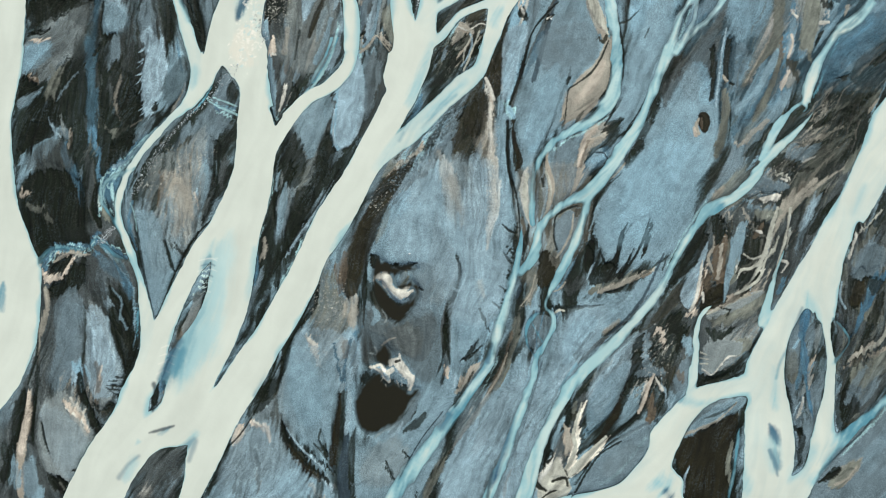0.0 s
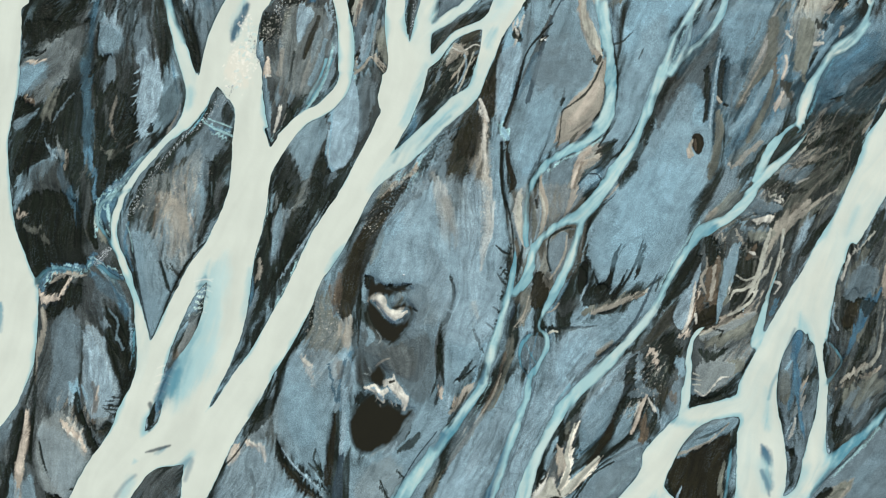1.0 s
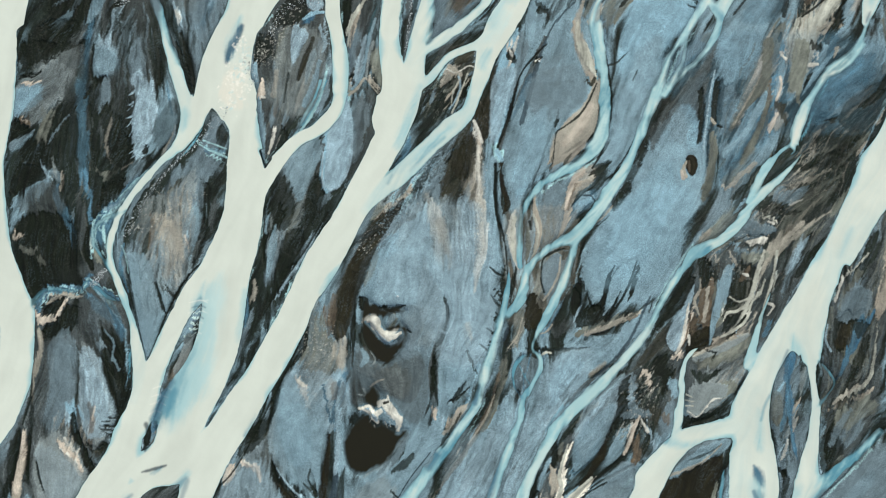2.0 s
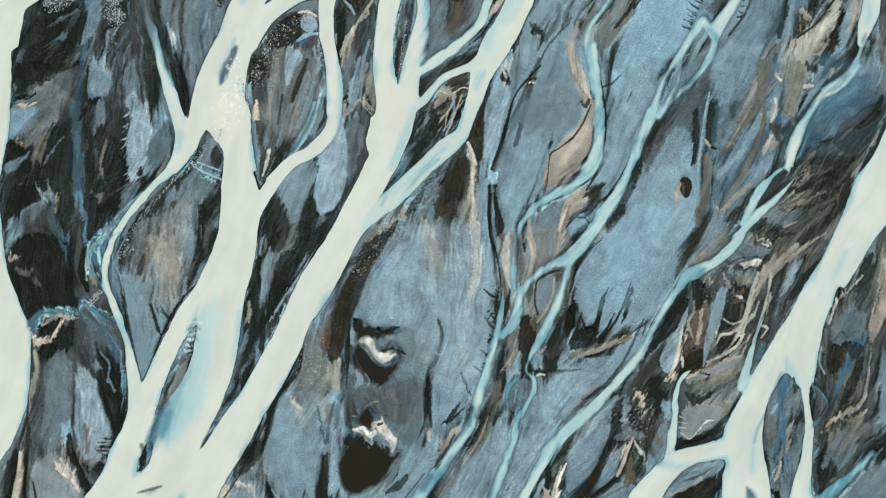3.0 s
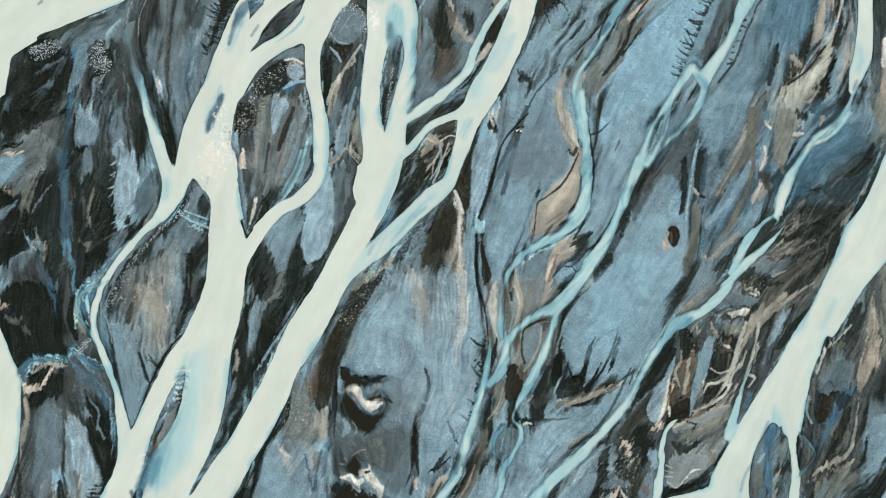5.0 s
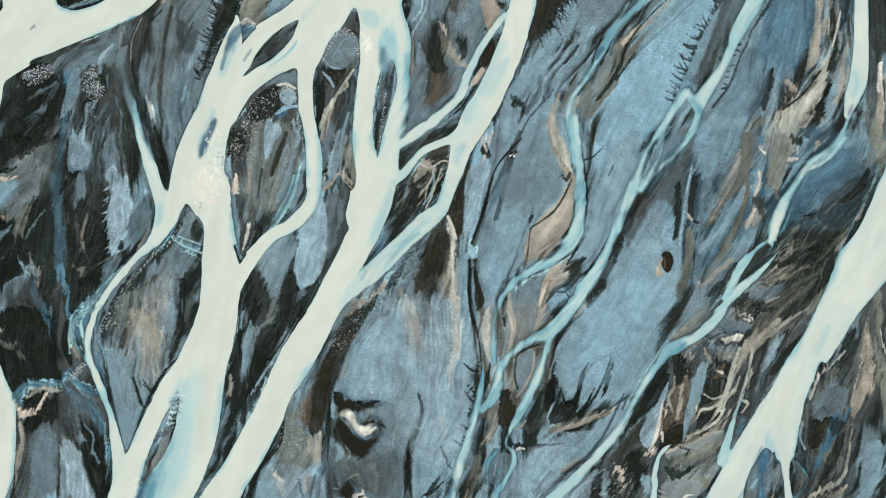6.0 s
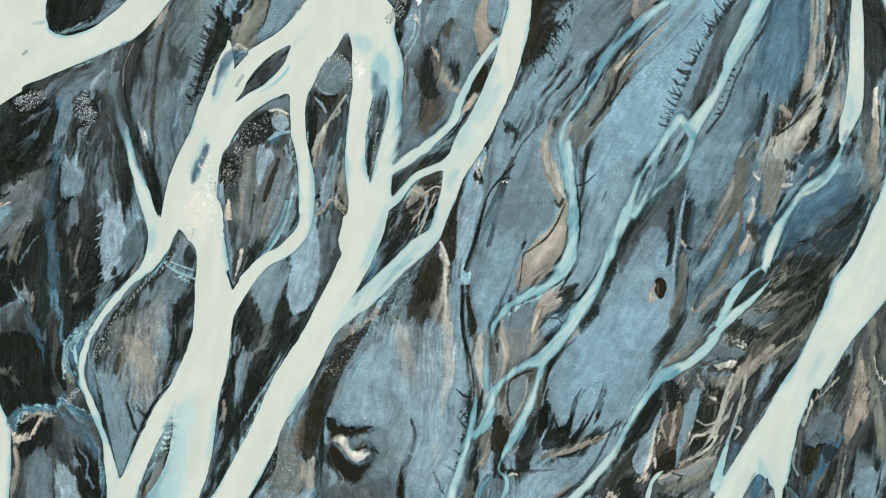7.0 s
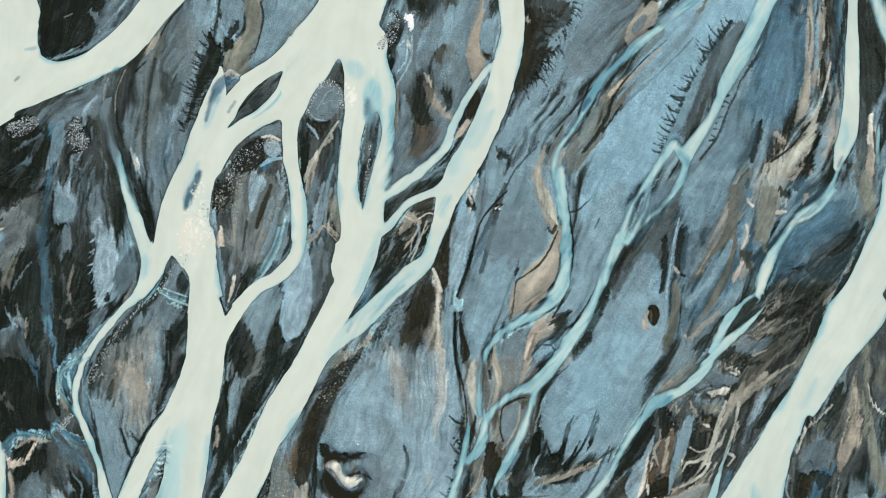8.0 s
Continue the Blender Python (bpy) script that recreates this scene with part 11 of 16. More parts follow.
fine("cyan", 0.14, .7, .1, [(-48.3, 24.9, 0.14), (-50.8, 22.4, 0.18), (-52.9, 20.5, 0.14)])
patch("black", 0.18, .9, .1, [(-40.9, 40.7), (-38.8, 39.8), (-39.3, 37.9), (-40.2, 39.3)])
patch("black", 0.46, .9, .15, [(-67.8, 18.2), (-64.1, 19.1), (-59.4, 17.3), (-58.3, 9.9), (-57.3, 7.1), (-62.9, 7.1), (-65.5, 4.4), (-67.5, 8.0), (-69.0, 12.7), (-68.6, 16.4)])
fine("navy", 0.28, .7, .2, [(-60.9, 18.7, 0.55), (-59.9, 16.4, 0.46), (-59.3, 13.6, 0.28)])
fine("pink", 0.37, .6, .1, [(-69.0, 14.9, 0.65), (-67.9, 15.2, 0.74)])
fine("umber", 0.37, .7, .1, [(-67.6, 13.1, 0.74), (-66.2, 12.7, 0.83), (-65.3, 13.1, 0.55)])
fine("umber", 0.37, .6, .1, [(-64.8, 11.7, 0.46), (-63.9, 10.6, 0.55)])
fine("lake", 0.18, .9, .2, [(-64.6, 2.7, 0.55), (-63.7, 5.1, 0.74), (-61.5, 6.4, 0.83), (-58.7, 6.2, 0.74), (-57.4, 7.3, 0.74), (-56.3, 7.6, 0.92), (-53.6, 5.7, 1.11), (-51.0, 4.8, 0.55)])
fine("cyan", 0.14, .8, .1, [(-64.1, 3.4, 0.18), (-63.9, 5.1, 0.23), (-62.4, 6.6, 0.18), (-60.6, 6.7, 0.18), (-58.2, 6.1, 0.18), (-57.3, 7.1, 0.23), (-56.5, 8.2, 0.18), (-55.3, 7.1, 0.18), (-53.7, 6.5, 0.18), (-51.3, 5.5, 0.18)])
fine("cyan", 0.14, .6, .1, [(-63.5, 3.8, 0.14), (-62.8, 5.5, 0.14), (-61.0, 6.0, 0.14), (-58.7, 5.6, 0.14), (-56.9, 6.2, 0.14)])
fine("tan", 0.18, .8, .1, [(-63.2, 4.0, 0.37), (-61.4, 5.3, 0.37), (-59.1, 5.3, 0.46), (-57.3, 5.2, 0.28)])
patch("black", 0.18, .95, .1, [(-63.9, 2.9), (-61.0, 4.7), (-60.2, 4.2), (-61.4, 2.5), (-63.2, 2.1)])
fine("pink", 0.18, .9, .1, [(-65.7, 3.4, 0.37), (-64.7, 1.6, 0.74), (-63.6, 1.0, 0.92), (-62.7, 1.4, 0.55), (-61.6, 1.8, 0.46), (-60.6, 3.7, 0.37), (-60.0, 4.5, 0.28)])
patch("black", 0.28, .9, .1, [(-63.8, -0.2), (-61.3, 0.7), (-61.0, -0.7), (-62.8, -1.8), (-63.7, -1.3)])
fine("tan", 0.28, .6, .1, [(-64.7, -0.2, 0.55), (-64.0, -2.1, 0.65), (-64.2, -4.8, 0.92), (-65.2, -7.5, 1.29)])
patch("ash", 0.46, .6, .1, [(-57.3, 4.8), (-53.6, 5.3), (-50.8, 3.4), (-50.3, 0.7), (-52.6, 0.7), (-57.1, -1.1), (-58.2, 2.5)])
fine("navy", 0.18, .8, .2, [(-53.6, 4.4, 0.18), (-52.2, 2.1, 0.46), (-51.0, 0.2, 0.92), (-50.6, -1.3, 0.74)])
patch("slate", 0.55, .6, .1, [(-62.6, -2.5), (-59.9, -0.2), (-58.0, -3.4), (-57.9, -7.5), (-58.7, -12.1), (-61.4, -12.1), (-63.0, -4.8)])
patch("frost", 0.37, .6, .1, [(-57.5, -3.4), (-55.7, -3.1), (-54.1, -5.2), (-52.8, -9.3), (-51.6, -13.0), (-52.0, -16.6), (-54.5, -17.9), (-56.3, -17.5), (-57.3, -13.9), (-57.7, -8.4)])
patch("black", 0.37, .85, .4, [(-53.9, -3.4), (-52.0, -4.8), (-50.1, -8.4), (-49.1, -12.1), (-50.9, -16.6), (-51.9, -12.1), (-53.3, -7.5)])
fine("steel", 0.18, .6, .2, [(-53.5, -0.2, 0.28), (-52.1, -2.5, 0.37), (-52.3, -4.8, 0.28), (-51.1, -6.6, 0.28)])
fine("cyan", 0.14, .9, .1, [(-53.5, 19.3, 0.18), (-55.5, 17.9, 0.28), (-56.0, 15.6, 0.28), (-55.7, 13.4, 0.37), (-56.1, 11.7, 0.28)])
fine("cyan", 0.14, .8, .1, [(-55.0, 16.5, 0.18), (-54.0, 15.0, 0.18), (-53.3, 13.1, 0.28), (-53.5, 11.3, 0.18)])
fine("lake", 0.18, .7, .1, [(-54.4, 17.5, 0.65), (-52.7, 16.4, 0.65), (-51.9, 17.5, 0.37)])
fine("tan", 0.92, .45, .3, [(-45.6, 18.2, 2.77), (-43.0, 16.4, 3.32), (-42.3, 12.7, 2.96), (-43.4, 8.5, 1.66)])
fine("rust", 0.37, .5, .5, [(-46.1, 18.7, 0.55), (-45.8, 15.9, 0.74), (-46.4, 13.1, 0.46)])
fine("pink", 0.37, .6, .2, [(-40.6, 15.4, 0.28), (-40.0, 14.0, 0.37), (-39.8, 12.5, 0.18)])
patch("steel", 0.55, .65, .15, [(-49.4, 12.2), (-46.4, 10.8), (-44.5, 6.2), (-42.6, 5.3), (-44.4, 0.7), (-46.1, -4.1), (-46.8, -4.6), (-47.8, -1.1), (-48.9, 5.3)])
fine("black", 0.18, .9, .1, [(-45.4, 7.9, 0.37), (-44.6, 5.3, 0.55), (-43.7, 2.5, 0.37)])
fine("dark", 0.18, .9, .1, [(-43.5, 6.2, 0.28), (-42.4, 5.5, 0.37)])
fine("black", 0.14, .95, 0, [(-36.3, 12.0, 0.28), (-39.0, 9.7, 0.28), (-41.7, 6.0, 0.28), (-43.9, 1.4, 0.28), (-45.2, -2.2, 0.28), (-46.4, -5.6, 0.18)])
fine("dark", 0.14, .8, 0, [(-49.7, 9.9, 0.18), (-49.1, 6.2, 0.18), (-48.1, 0.7, 0.18), (-47.0, -4.2, 0.18)])
fine("steel", 0.37, .7, .2, [(-38.1, 19.1, 0.92), (-38.6, 15.4, 0.83), (-39.8, 11.3, 0.46)])
fine("black", 0.18, .8, .2, [(-36.9, 17.8, 0.46), (-37.8, 13.6, 0.46), (-39.2, 10.6, 0.37)])
fine("cyan", 0.14, .6, 0, [(-50.9, 13.6, 0.18), (-50.1, 11.3, 0.18), (-49.8, 9.0, 0.18)])
# grey bar downstream of the trickle
fine("black", 0.37, .85, .2, [(-67.2, -16.6, 0.55), (-67.4, -19.3, 0.74), (-68.4, -23.8, 1.11), (-69.6, -27.4, 1.11), (-70.4, -30.9, 0.92)])
fine("pink", 0.37, .85, .1, [(-66.4, -17.0, 0.46), (-66.7, -21.1, 1.11), (-67.2, -24.2, 1.29), (-67.6, -26.6, 0.83)])
fine("black", 0.37, .75, .2, [(-65.6, -8.4, 0.46), (-65.2, -13.9, 0.65), (-65.8, -19.3, 0.74), (-66.0, -25.1, 0.74)])
patch("grey", 0.74, .65, .1, [(-65.2, -22.9), (-64.0, -19.3), (-61.3, -16.6), (-58.5, -20.2), (-56.1, -23.8), (-56.5, -26.5), (-58.3, -29.6), (-61.0, -30.5), (-62.8, -29.6), (-64.6, -28.2)])
fine("black", 0.18, .9, .1, [(-64.4, -21.8, 0.28), (-63.8, -24.7, 0.46), (-63.0, -26.6, 0.28)])
fine("pink", 0.37, .9, .1, [(-61.0, -18.2, 0.46), (-59.4, -19.7, 1.11), (-57.7, -21.3, 0.74), (-56.8, -23.2, 0.37)])
fine("pale", 0.18, .9, .1, [(-60.5, -19.5, 0.18), (-58.7, -20.9, 0.28), (-57.4, -22.3, 0.28)])
fine("black", 0.28, .9, .2, [(-58.5, -13.4, 0.46), (-58.6, -16.6, 0.74), (-57.5, -18.4, 0.83), (-56.2, -21.1, 0.83), (-55.0, -23.3, 0.74)])
fine("sky", 0.28, .8, .1, [(-59.6, -12.2, 0.55), (-58.9, -13.4, 0.83)])
fine("sky", 0.28, .6, .1, [(-57.6, -12.8, 0.37), (-56.8, -14.8, 0.37)])
fine("rust", 0.37, .6, .1, [(-56.0, -12.1, 0.46), (-55.2, -14.3, 0.92), (-55.4, -16.8, 0.55)])
fine("pink", 0.18, .7, .1, [(-54.9, -13.0, 0.18), (-55.0, -14.6, 0.37)])
fine("black", 0.18, .9, .2, [(-56.3, -18.8, 0.46), (-54.4, -19.7, 0.74), (-53.1, -19.1, 0.92), (-53.3, -21.5, 0.74)])
fine("black", 0.18, .9, .1, [(-53.2, -15.7, 0.28), (-52.1, -16.0, 0.55), (-51.0, -15.3, 0.46)])
patch("black", 0.18, .95, .1, [(-62.9, -31.1), (-61.6, -30.0), (-60.8, -30.6), (-59.8, -31.6), (-58.4, -32.9), (-59.1, -33.6), (-61.1, -33.2)])
fine("black", 0.18, .9, .1, [(-59.2, -29.5, 0.46), (-58.2, -30.2, 0.46), (-57.4, -29.5, 0.28)])
fine("umber", 0.18, .8, 0, [(-61.4, -31.4, 0.28), (-60.7, -32.4, 0.28)])
fine("slate", 0.37, .6, .2, [(-69.0, -17.5, 1.48), (-67.1, -12.5, 1.29), (-65.9, -8.4, 0.74)])
fine("dark", 0.14, .8, 0, [(-65.5, -7.5, 0.18), (-65.8, -12.1, 0.28), (-66.8, -15.7, 0.28)])
# bars between the island fork and the long channel
patch("frost", 0.28, .85, .05, [(-16.6, 34.1), (-14.8, 37.9), (-13.4, 36.9), (-12.9, 31.3), (-13.3, 26.6), (-15.2, 23.3), (-17.0, 22.7), (-17.7, 24.7), (-17.3, 29.4)])
fine("frost", 0.14, .9, 0, [(-17.8, 29.0, 0.18), (-18.0, 25.2, 0.28), (-17.6, 22.9, 0.28)])
patch("steel", 0.46, .65, .15, [(-22.6, 30.4), (-18.9, 31.8), (-18.0, 29.9), (-18.9, 26.6), (-20.7, 21.9), (-22.1, 21.0), (-23.5, 24.7), (-24.5, 25.7)])
patch("black", 0.46, .8, .4, [(-26.3, 24.7), (-24.0, 25.2), (-22.6, 20.1), (-24.4, 16.4), (-26.7, 19.1)])
patch("black", 0.46, .8, .4, [(-20.3, 24.3), (-18.0, 24.7), (-17.7, 19.1), (-21.1, 16.4)])
patch("ash", 0.46, .5, .2, [(-13.4, 37.9), (-9.7, 38.4), (-8.7, 35.1), (-9.7, 29.4), (-12.4, 24.7), (-14.3, 24.7), (-12.6, 29.4), (-12.6, 34.1)])
patch("moss", 0.28, .7, .1, [(-10.2, 45.5), (-8.6, 46.4), (-7.8, 41.7), (-8.3, 39.8), (-9.7, 41.9)])
fine("grey", 0.18, .8, .1, [(-14.2, 40.1, 0.55), (-12.5, 39.8, 0.55), (-10.8, 41.5, 0.46), (-10.5, 44.5, 0.46), (-9.7, 47.4, 0.65)])
fine("tan", 0.18, .8, .1, [(-10.4, 41.7, 0.37), (-9.2, 40.3, 0.37), (-8.1, 39.3, 0.28)])
fine("black", 0.18, .9, .1, [(-13.8, 41.5, 0.74), (-13.0, 41.6, 0.74)])
fine("steel", 0.37, .6, .3, [(-25.7, 16.4, 0.92), (-26.2, 12.7, 1.11), (-27.0, 8.0, 0.92)])
patch("black", 0.37, .8, .3, [(-24.8, 13.6), (-22.5, 16.4), (-20.7, 15.4), (-22.0, 11.7), (-24.3, 8.0), (-25.4, 9.0)])
fine("black", 0.28, .8, .3, [(-26.8, 5.7, 0.65), (-27.4, 3.6, 0.83), (-28.1, 1.6, 0.46)])
fine("frost", 0.18, .7, .1, [(-17.9, 17.3, 0.18), (-21.1, 11.7, 0.37), (-23.4, 8.5, 0.46), (-25.6, 4.8, 0.28)])
fine("tan", 0.28, .7, .1, [(-29.1, 8.0, 0.55), (-29.0, 6.2, 0.74), (-29.7, 4.4, 0.46)])
fine("lake", 0.18, .7, .1, [(-30.2, 5.3, 0.37), (-30.2, 2.5, 0.55), (-30.6, 0.2, 0.28)])
fine("black", 0.14, .8, 0, [(-17.0, 19.1, 0.28), (-20.6, 13.1, 0.28), (-25.2, 6.2, 0.28), (-27.9, 1.6, 0.18)])
fine("dark", 0.55, .7, .2, [(-28.9, 46.0, 2.03), (-26.5, 45.5, 1.29)])
patch("peat", 0.37, .7, .3, [(-21.9, 47.4), (-20.0, 47.4), (-21.1, 43.6), (-22.3, 41.7), (-23.8, 38.4), (-23.5, 41.7), (-22.3, 44.5)])
fine("steel", 0.28, .6, .3, [(-19.2, 46.0, 1.11), (-20.2, 43.1, 1.02), (-20.9, 40.3, 0.55)])
fine("tan", 0.37, .5, .3, [(-20.9, 41.2, 0.55), (-21.8, 37.9, 0.74), (-22.7, 35.1, 0.37)])
fine("rust", 0.37, .5, .3, [(-26.0, 42.6, 0.92), (-25.1, 38.8, 0.92), (-25.9, 35.1, 0.55)])
fine("pink", 0.28, .9, .1, [(-28.1, 40.3, 0.65), (-27.8, 38.7, 0.83)])
fine("pale", 0.18, .9, 0, [(-28.0, 38.2, 0.46), (-27.6, 38.1, 0.46)])
fine("pale", 0.18, .9, 0, [(-25.7, 33.0, 0.28), (-26.3, 30.5, 0.46), (-26.9, 28.8, 0.28)])
fine("black", 0.18, .9, .1, [(-24.7, 33.2, 0.46), (-24.0, 31.3, 0.55), (-25.2, 29.0, 0.46)])
fine("lake", 0.14, .9, 0, [(-29.3, 36.9, 0.28), (-28.8, 33.2, 0.37), (-28.3, 29.4, 0.37), (-27.6, 27.1, 0.18)])
fine("steel", 0.28, .7, .1, [(-28.5, 35.5, 0.74), (-27.9, 31.3, 0.74)])
fine("black", 0.11, .95, 0, [(-29.1, 37.9, 0.18), (-28.7, 33.2, 0.18), (-28.2, 29.0, 0.28), (-27.4, 26.6, 0.28)])
fine("black", 0.14, .9, 0, [(-26.3, 27.4, 0.28), (-24.5, 29.4, 0.28), (-22.2, 31.8, 0.18)])
fine("teal", 0.14, .8, .1, [(-17.4, 42.2, 0.28), (-18.5, 38.6, 0.37), (-20.2, 35.5, 0.28), (-21.6, 33.2, 0.18)])
fine("black", 0.18, .85, .1, [(-16.6, 41.7, 0.55), (-16.6, 38.8, 0.74), (-17.9, 36.2, 0.37)])
# fan, its peaty arm and the two dark pools
patch("peat", 0.46, .9, .15, [(-11.0, 15.9), (-7.8, 19.1), (-5.0, 19.8), (-8.7, 13.6), (-10.7, 9.0), (-12.5, 3.4), (-13.6, -0.4), (-15.2, -1.8), (-16.4, -0.4), (-14.9, 5.3), (-13.1, 10.8)])
fine("rust", 0.46, .7, .1, [(-15.8, 3.4, 0.74), (-16.3, 1.6, 1.29), (-16.7, -0.7, 0.74)])
fine("umber", 0.46, .5, .3, [(-8.7, 12.7, 0.92), (-9.6, 9.9, 0.92), (-10.7, 7.1, 0.55)])
patch("ash", 0.37, .5, .05, [(-13.2, -8.4), (-11.4, -3.0), (-8.6, -4.8), (-2.2, -3.4), (-1.3, -8.4), (-3.6, -12.1), (-7.7, -10.2), (-10.4, -12.1), (-12.7, -12.1)])
patch("slate", 0.46, .7, .05, [(-5.9, 3.4), (-1.7, 3.4), (-2.2, -3.0), (-4.5, -4.8), (-5.9, -1.1), (-4.5, 0.7)])
fine("pale", 0.11, 1, 0, [(-10.4, 1.1, 0.37), (-9.4, 1.4, 0.92), (-8.6, 0.2, 0.74), (-7.5, -0.9, 0.83), (-6.3, -1.4, 0.92), (-5.0, -0.7, 0.37)])
fine("frost", 0.18, .8, 0, [(-9.2, -0.4, 0.37), (-7.9, -1.7, 0.55), (-6.6, -2.5, 0.46), (-5.7, -2.1, 0.37)])
fine("slate", 0.18, .8, 0, [(-6.2, 2.0, 1.11), (-7.0, 0.7, 0.74)])
fine("black", 0.14, .9, 0, [(-11.4, 5.1, 0.46), (-10.7, 4.7, 0.83), (-10.6, 3.4, 0.55)])
fine("black", 0.14, .9, 0, [(-7.7, 3.3, 0.37), (-6.6, 2.9, 0.55), (-5.0, 3.6, 0.46), (-4.2, 3.8, 0.18)])
fine("black", 0.14, .9, 0, [(-3.9, -0.2, 0.37), (-3.3, -0.6, 0.28)])
fine("frost", 0.14, .7, 0, [(-8.6, -5.2, 0.18), (-7.5, -4.3, 0.28), (-6.3, -3.4, 0.18)])
fine("frost", 0.14, .6, 0, [(-7.9, -5.7, 0.18), (-6.8, -4.8, 0.28), (-5.7, -4.1, 0.18)])
fine("steel", 0.18, .7, 0, [(-11.3, -3.4, 0.55), (-10.6, -4.8, 1.11), (-11.3, -5.9, 0.74)])
fine("grey", 0.14, .8, 0, [(-9.5, -5.9, 0.18), (-9.1, -5.0, 0.28), (-9.9, -3.7, 0.18)])
fine("pale", 0.11, 1, 0, [(-11.5, -13.1, 0.37), (-10.2, -12.6, 0.46), (-9.5, -13.4, 0.65), (-9.1, -14.5, 1.2), (-8.7, -15.3, 0.46)])
fine("pale", 0.11, 1, 0, [(-8.6, -12.8, 0.37), (-7.9, -12.1, 0.92), (-6.9, -13.0, 1.11), (-6.2, -14.1, 0.65), (-4.9, -14.5, 0.74), (-5.3, -16.6, 0.46)])
fine("frost", 0.14, .8, 0, [(-9.5, -14.0, 0.46), (-8.9, -14.8, 0.74)])
fine("black", 0.09, .9, 0, [(-7.6, -12.1, 0.46), (-7.0, -11.9, 0.37)])
fine("pale", 0.09, .7, 0, [(-10.2, -15.5, 0.14), (-9.7, -14.8, 0.18)])
fine("pale", 0.09, .7, 0, [(-9.1, -16.4, 0.14), (-9.3, -15.7, 0.18)])
fine("pale", 0.09, .7, 0, [(-7.1, -16.1, 0.14), (-7.5, -15.1, 0.18)])
fine("pale", 0.09, .7, 0, [(-6.6, -16.0, 0.14), (-6.7, -15.1, 0.18)])
fine("slate", 0.28, .8, .1, [(-3.8, -17.5, 0.74), (-5.5, -20.6, 1.11), (-7.3, -22.6, 0.92), (-8.5, -23.6, 0.46)])
fine("dark", 0.28, .85, .1, [(-2.9, -20.6, 0.92), (-4.4, -22.0, 1.29), (-6.2, -23.2, 0.46)])
fine("frost", 0.18, .6, .1, [(-8.5, -24.2, 0.18), (-7.4, -23.3, 0.46), (-6.5, -21.8, 0.28)])
fine("tan", 0.18, .6, 0, [(-9.9, -9.5, 0.28), (-8.8, -8.6, 0.37), (-7.7, -8.2, 0.18)])
fine("grey", 0.14, .7, 0, [(-11.8, -10.7, 0.18), (-10.6, -11.0, 0.28), (-11.0, -9.8, 0.28)])
patch("steel", 0.74, .6, .05, [(-24.1, -8.4), (-22.3, -7.5), (-20.4, -9.3), (-17.7, -13.0), (-16.9, -16.6), (-17.6, -21.1), (-19.4, -25.6), (-21.7, -25.6), (-24.0, -22.9), (-25.6, -18.4), (-25.2, -13.0)])
fine("pink", 0.37, .9, .1, [(-22.0, -7.9, 0.55), (-20.9, -9.5, 1.2), (-20.2, -11.3, 0.65)])
fine("pale", 0.18, .9, 0, [(-21.8, -8.4, 0.46), (-20.8, -9.2, 0.65)])
fine("black", 0.28, .9, .1, [(-25.9, -21.5, 0.37), (-25.2, -24.7, 0.74), (-23.5, -27.2, 1.02), (-21.2, -29.3, 0.83), (-18.4, -31.1, 0.65)])
fine("peat", 0.28, .8, .1, [(-24.7, -25.6, 0.55), (-22.5, -28.2, 0.74), (-20.1, -30.2, 0.55)])
fine("frost", 0.14, .9, 0, [(-25.1, -22.7, 0.18), (-23.0, -25.6, 0.28), (-20.6, -27.8, 0.28), (-19.2, -29.1, 0.18)])
fine("peat", 0.28, .95, .1, [(-16.6, -17.2, 0.55), (-16.9, -21.1, 0.92), (-17.5, -25.6, 1.39), (-17.7, -28.4, 1.11)])
fine("ink", 0.28, .9, .1, [(-15.5, -23.8, 0.92), (-15.9, -28.2, 1.48), (-16.1, -30.9, 1.66), (-15.7, -33.8, 1.66)])
fine("frost", 0.28, .7, .1, [(-15.2, -17.0, 0.65), (-15.1, -19.7, 0.74), (-15.6, -23.3, 0.65)])
fine("navy", 0.18, .8, .1, [(-14.8, -8.4, 0.37), (-15.7, -12.1, 0.37), (-16.0, -15.0, 0.74)])
fine("navy", 0.14, .8, .1, [(-17.7, -9.3, 0.28), (-17.0, -12.1, 0.37), (-16.4, -15.2, 0.46)])
fine("dark", 0.18, .8, 0, [(-19.6, -22.9, 0.28), (-19.9, -24.5, 0.37), (-18.8, -26.7, 0.37)])
fine("dark", 0.18, .8, 0, [(-20.7, -25.1, 0.28), (-19.4, -26.6, 0.37), (-18.5, -27.8, 0.28)])
fine("rust", 0.37, .5, .1, [(-15.7, -9.3, 1.29), (-15.7, -11.3, 0.74)])
patch("black", 0.37, .8, .2, [(-31.3, -16.6), (-28.6, -15.7), (-26.3, -13.9), (-25.5, -9.3), (-24.6, -8.4), (-24.8, -12.1), (-26.8, -16.6), (-29.0, -18.4), (-30.8, -18.6)])
fine("pink", 0.28, .8, .1, [(-28.5, -22.2, 0.46), (-27.9, -23.3, 0.83), (-27.7, -24.7, 0.37)])
fine("pale", 0.18, .8, 0, [(-30.3, -21.6, 0.37), (-29.2, -22.2, 0.46)])
fine("pink", 0.37, .6, .1, [(-32.6, -22.4, 0.74), (-33.0, -24.2, 0.74)])
fine("dark", 0.28, .8, .2, [(-30.1, -26.5, 0.74), (-29.5, -29.1, 0.83), (-29.6, -32.7, 0.55)])
fine("dark", 0.28, .85, .2, [(-33.1, -30.0, 0.37), (-33.4, -32.7, 0.83)])
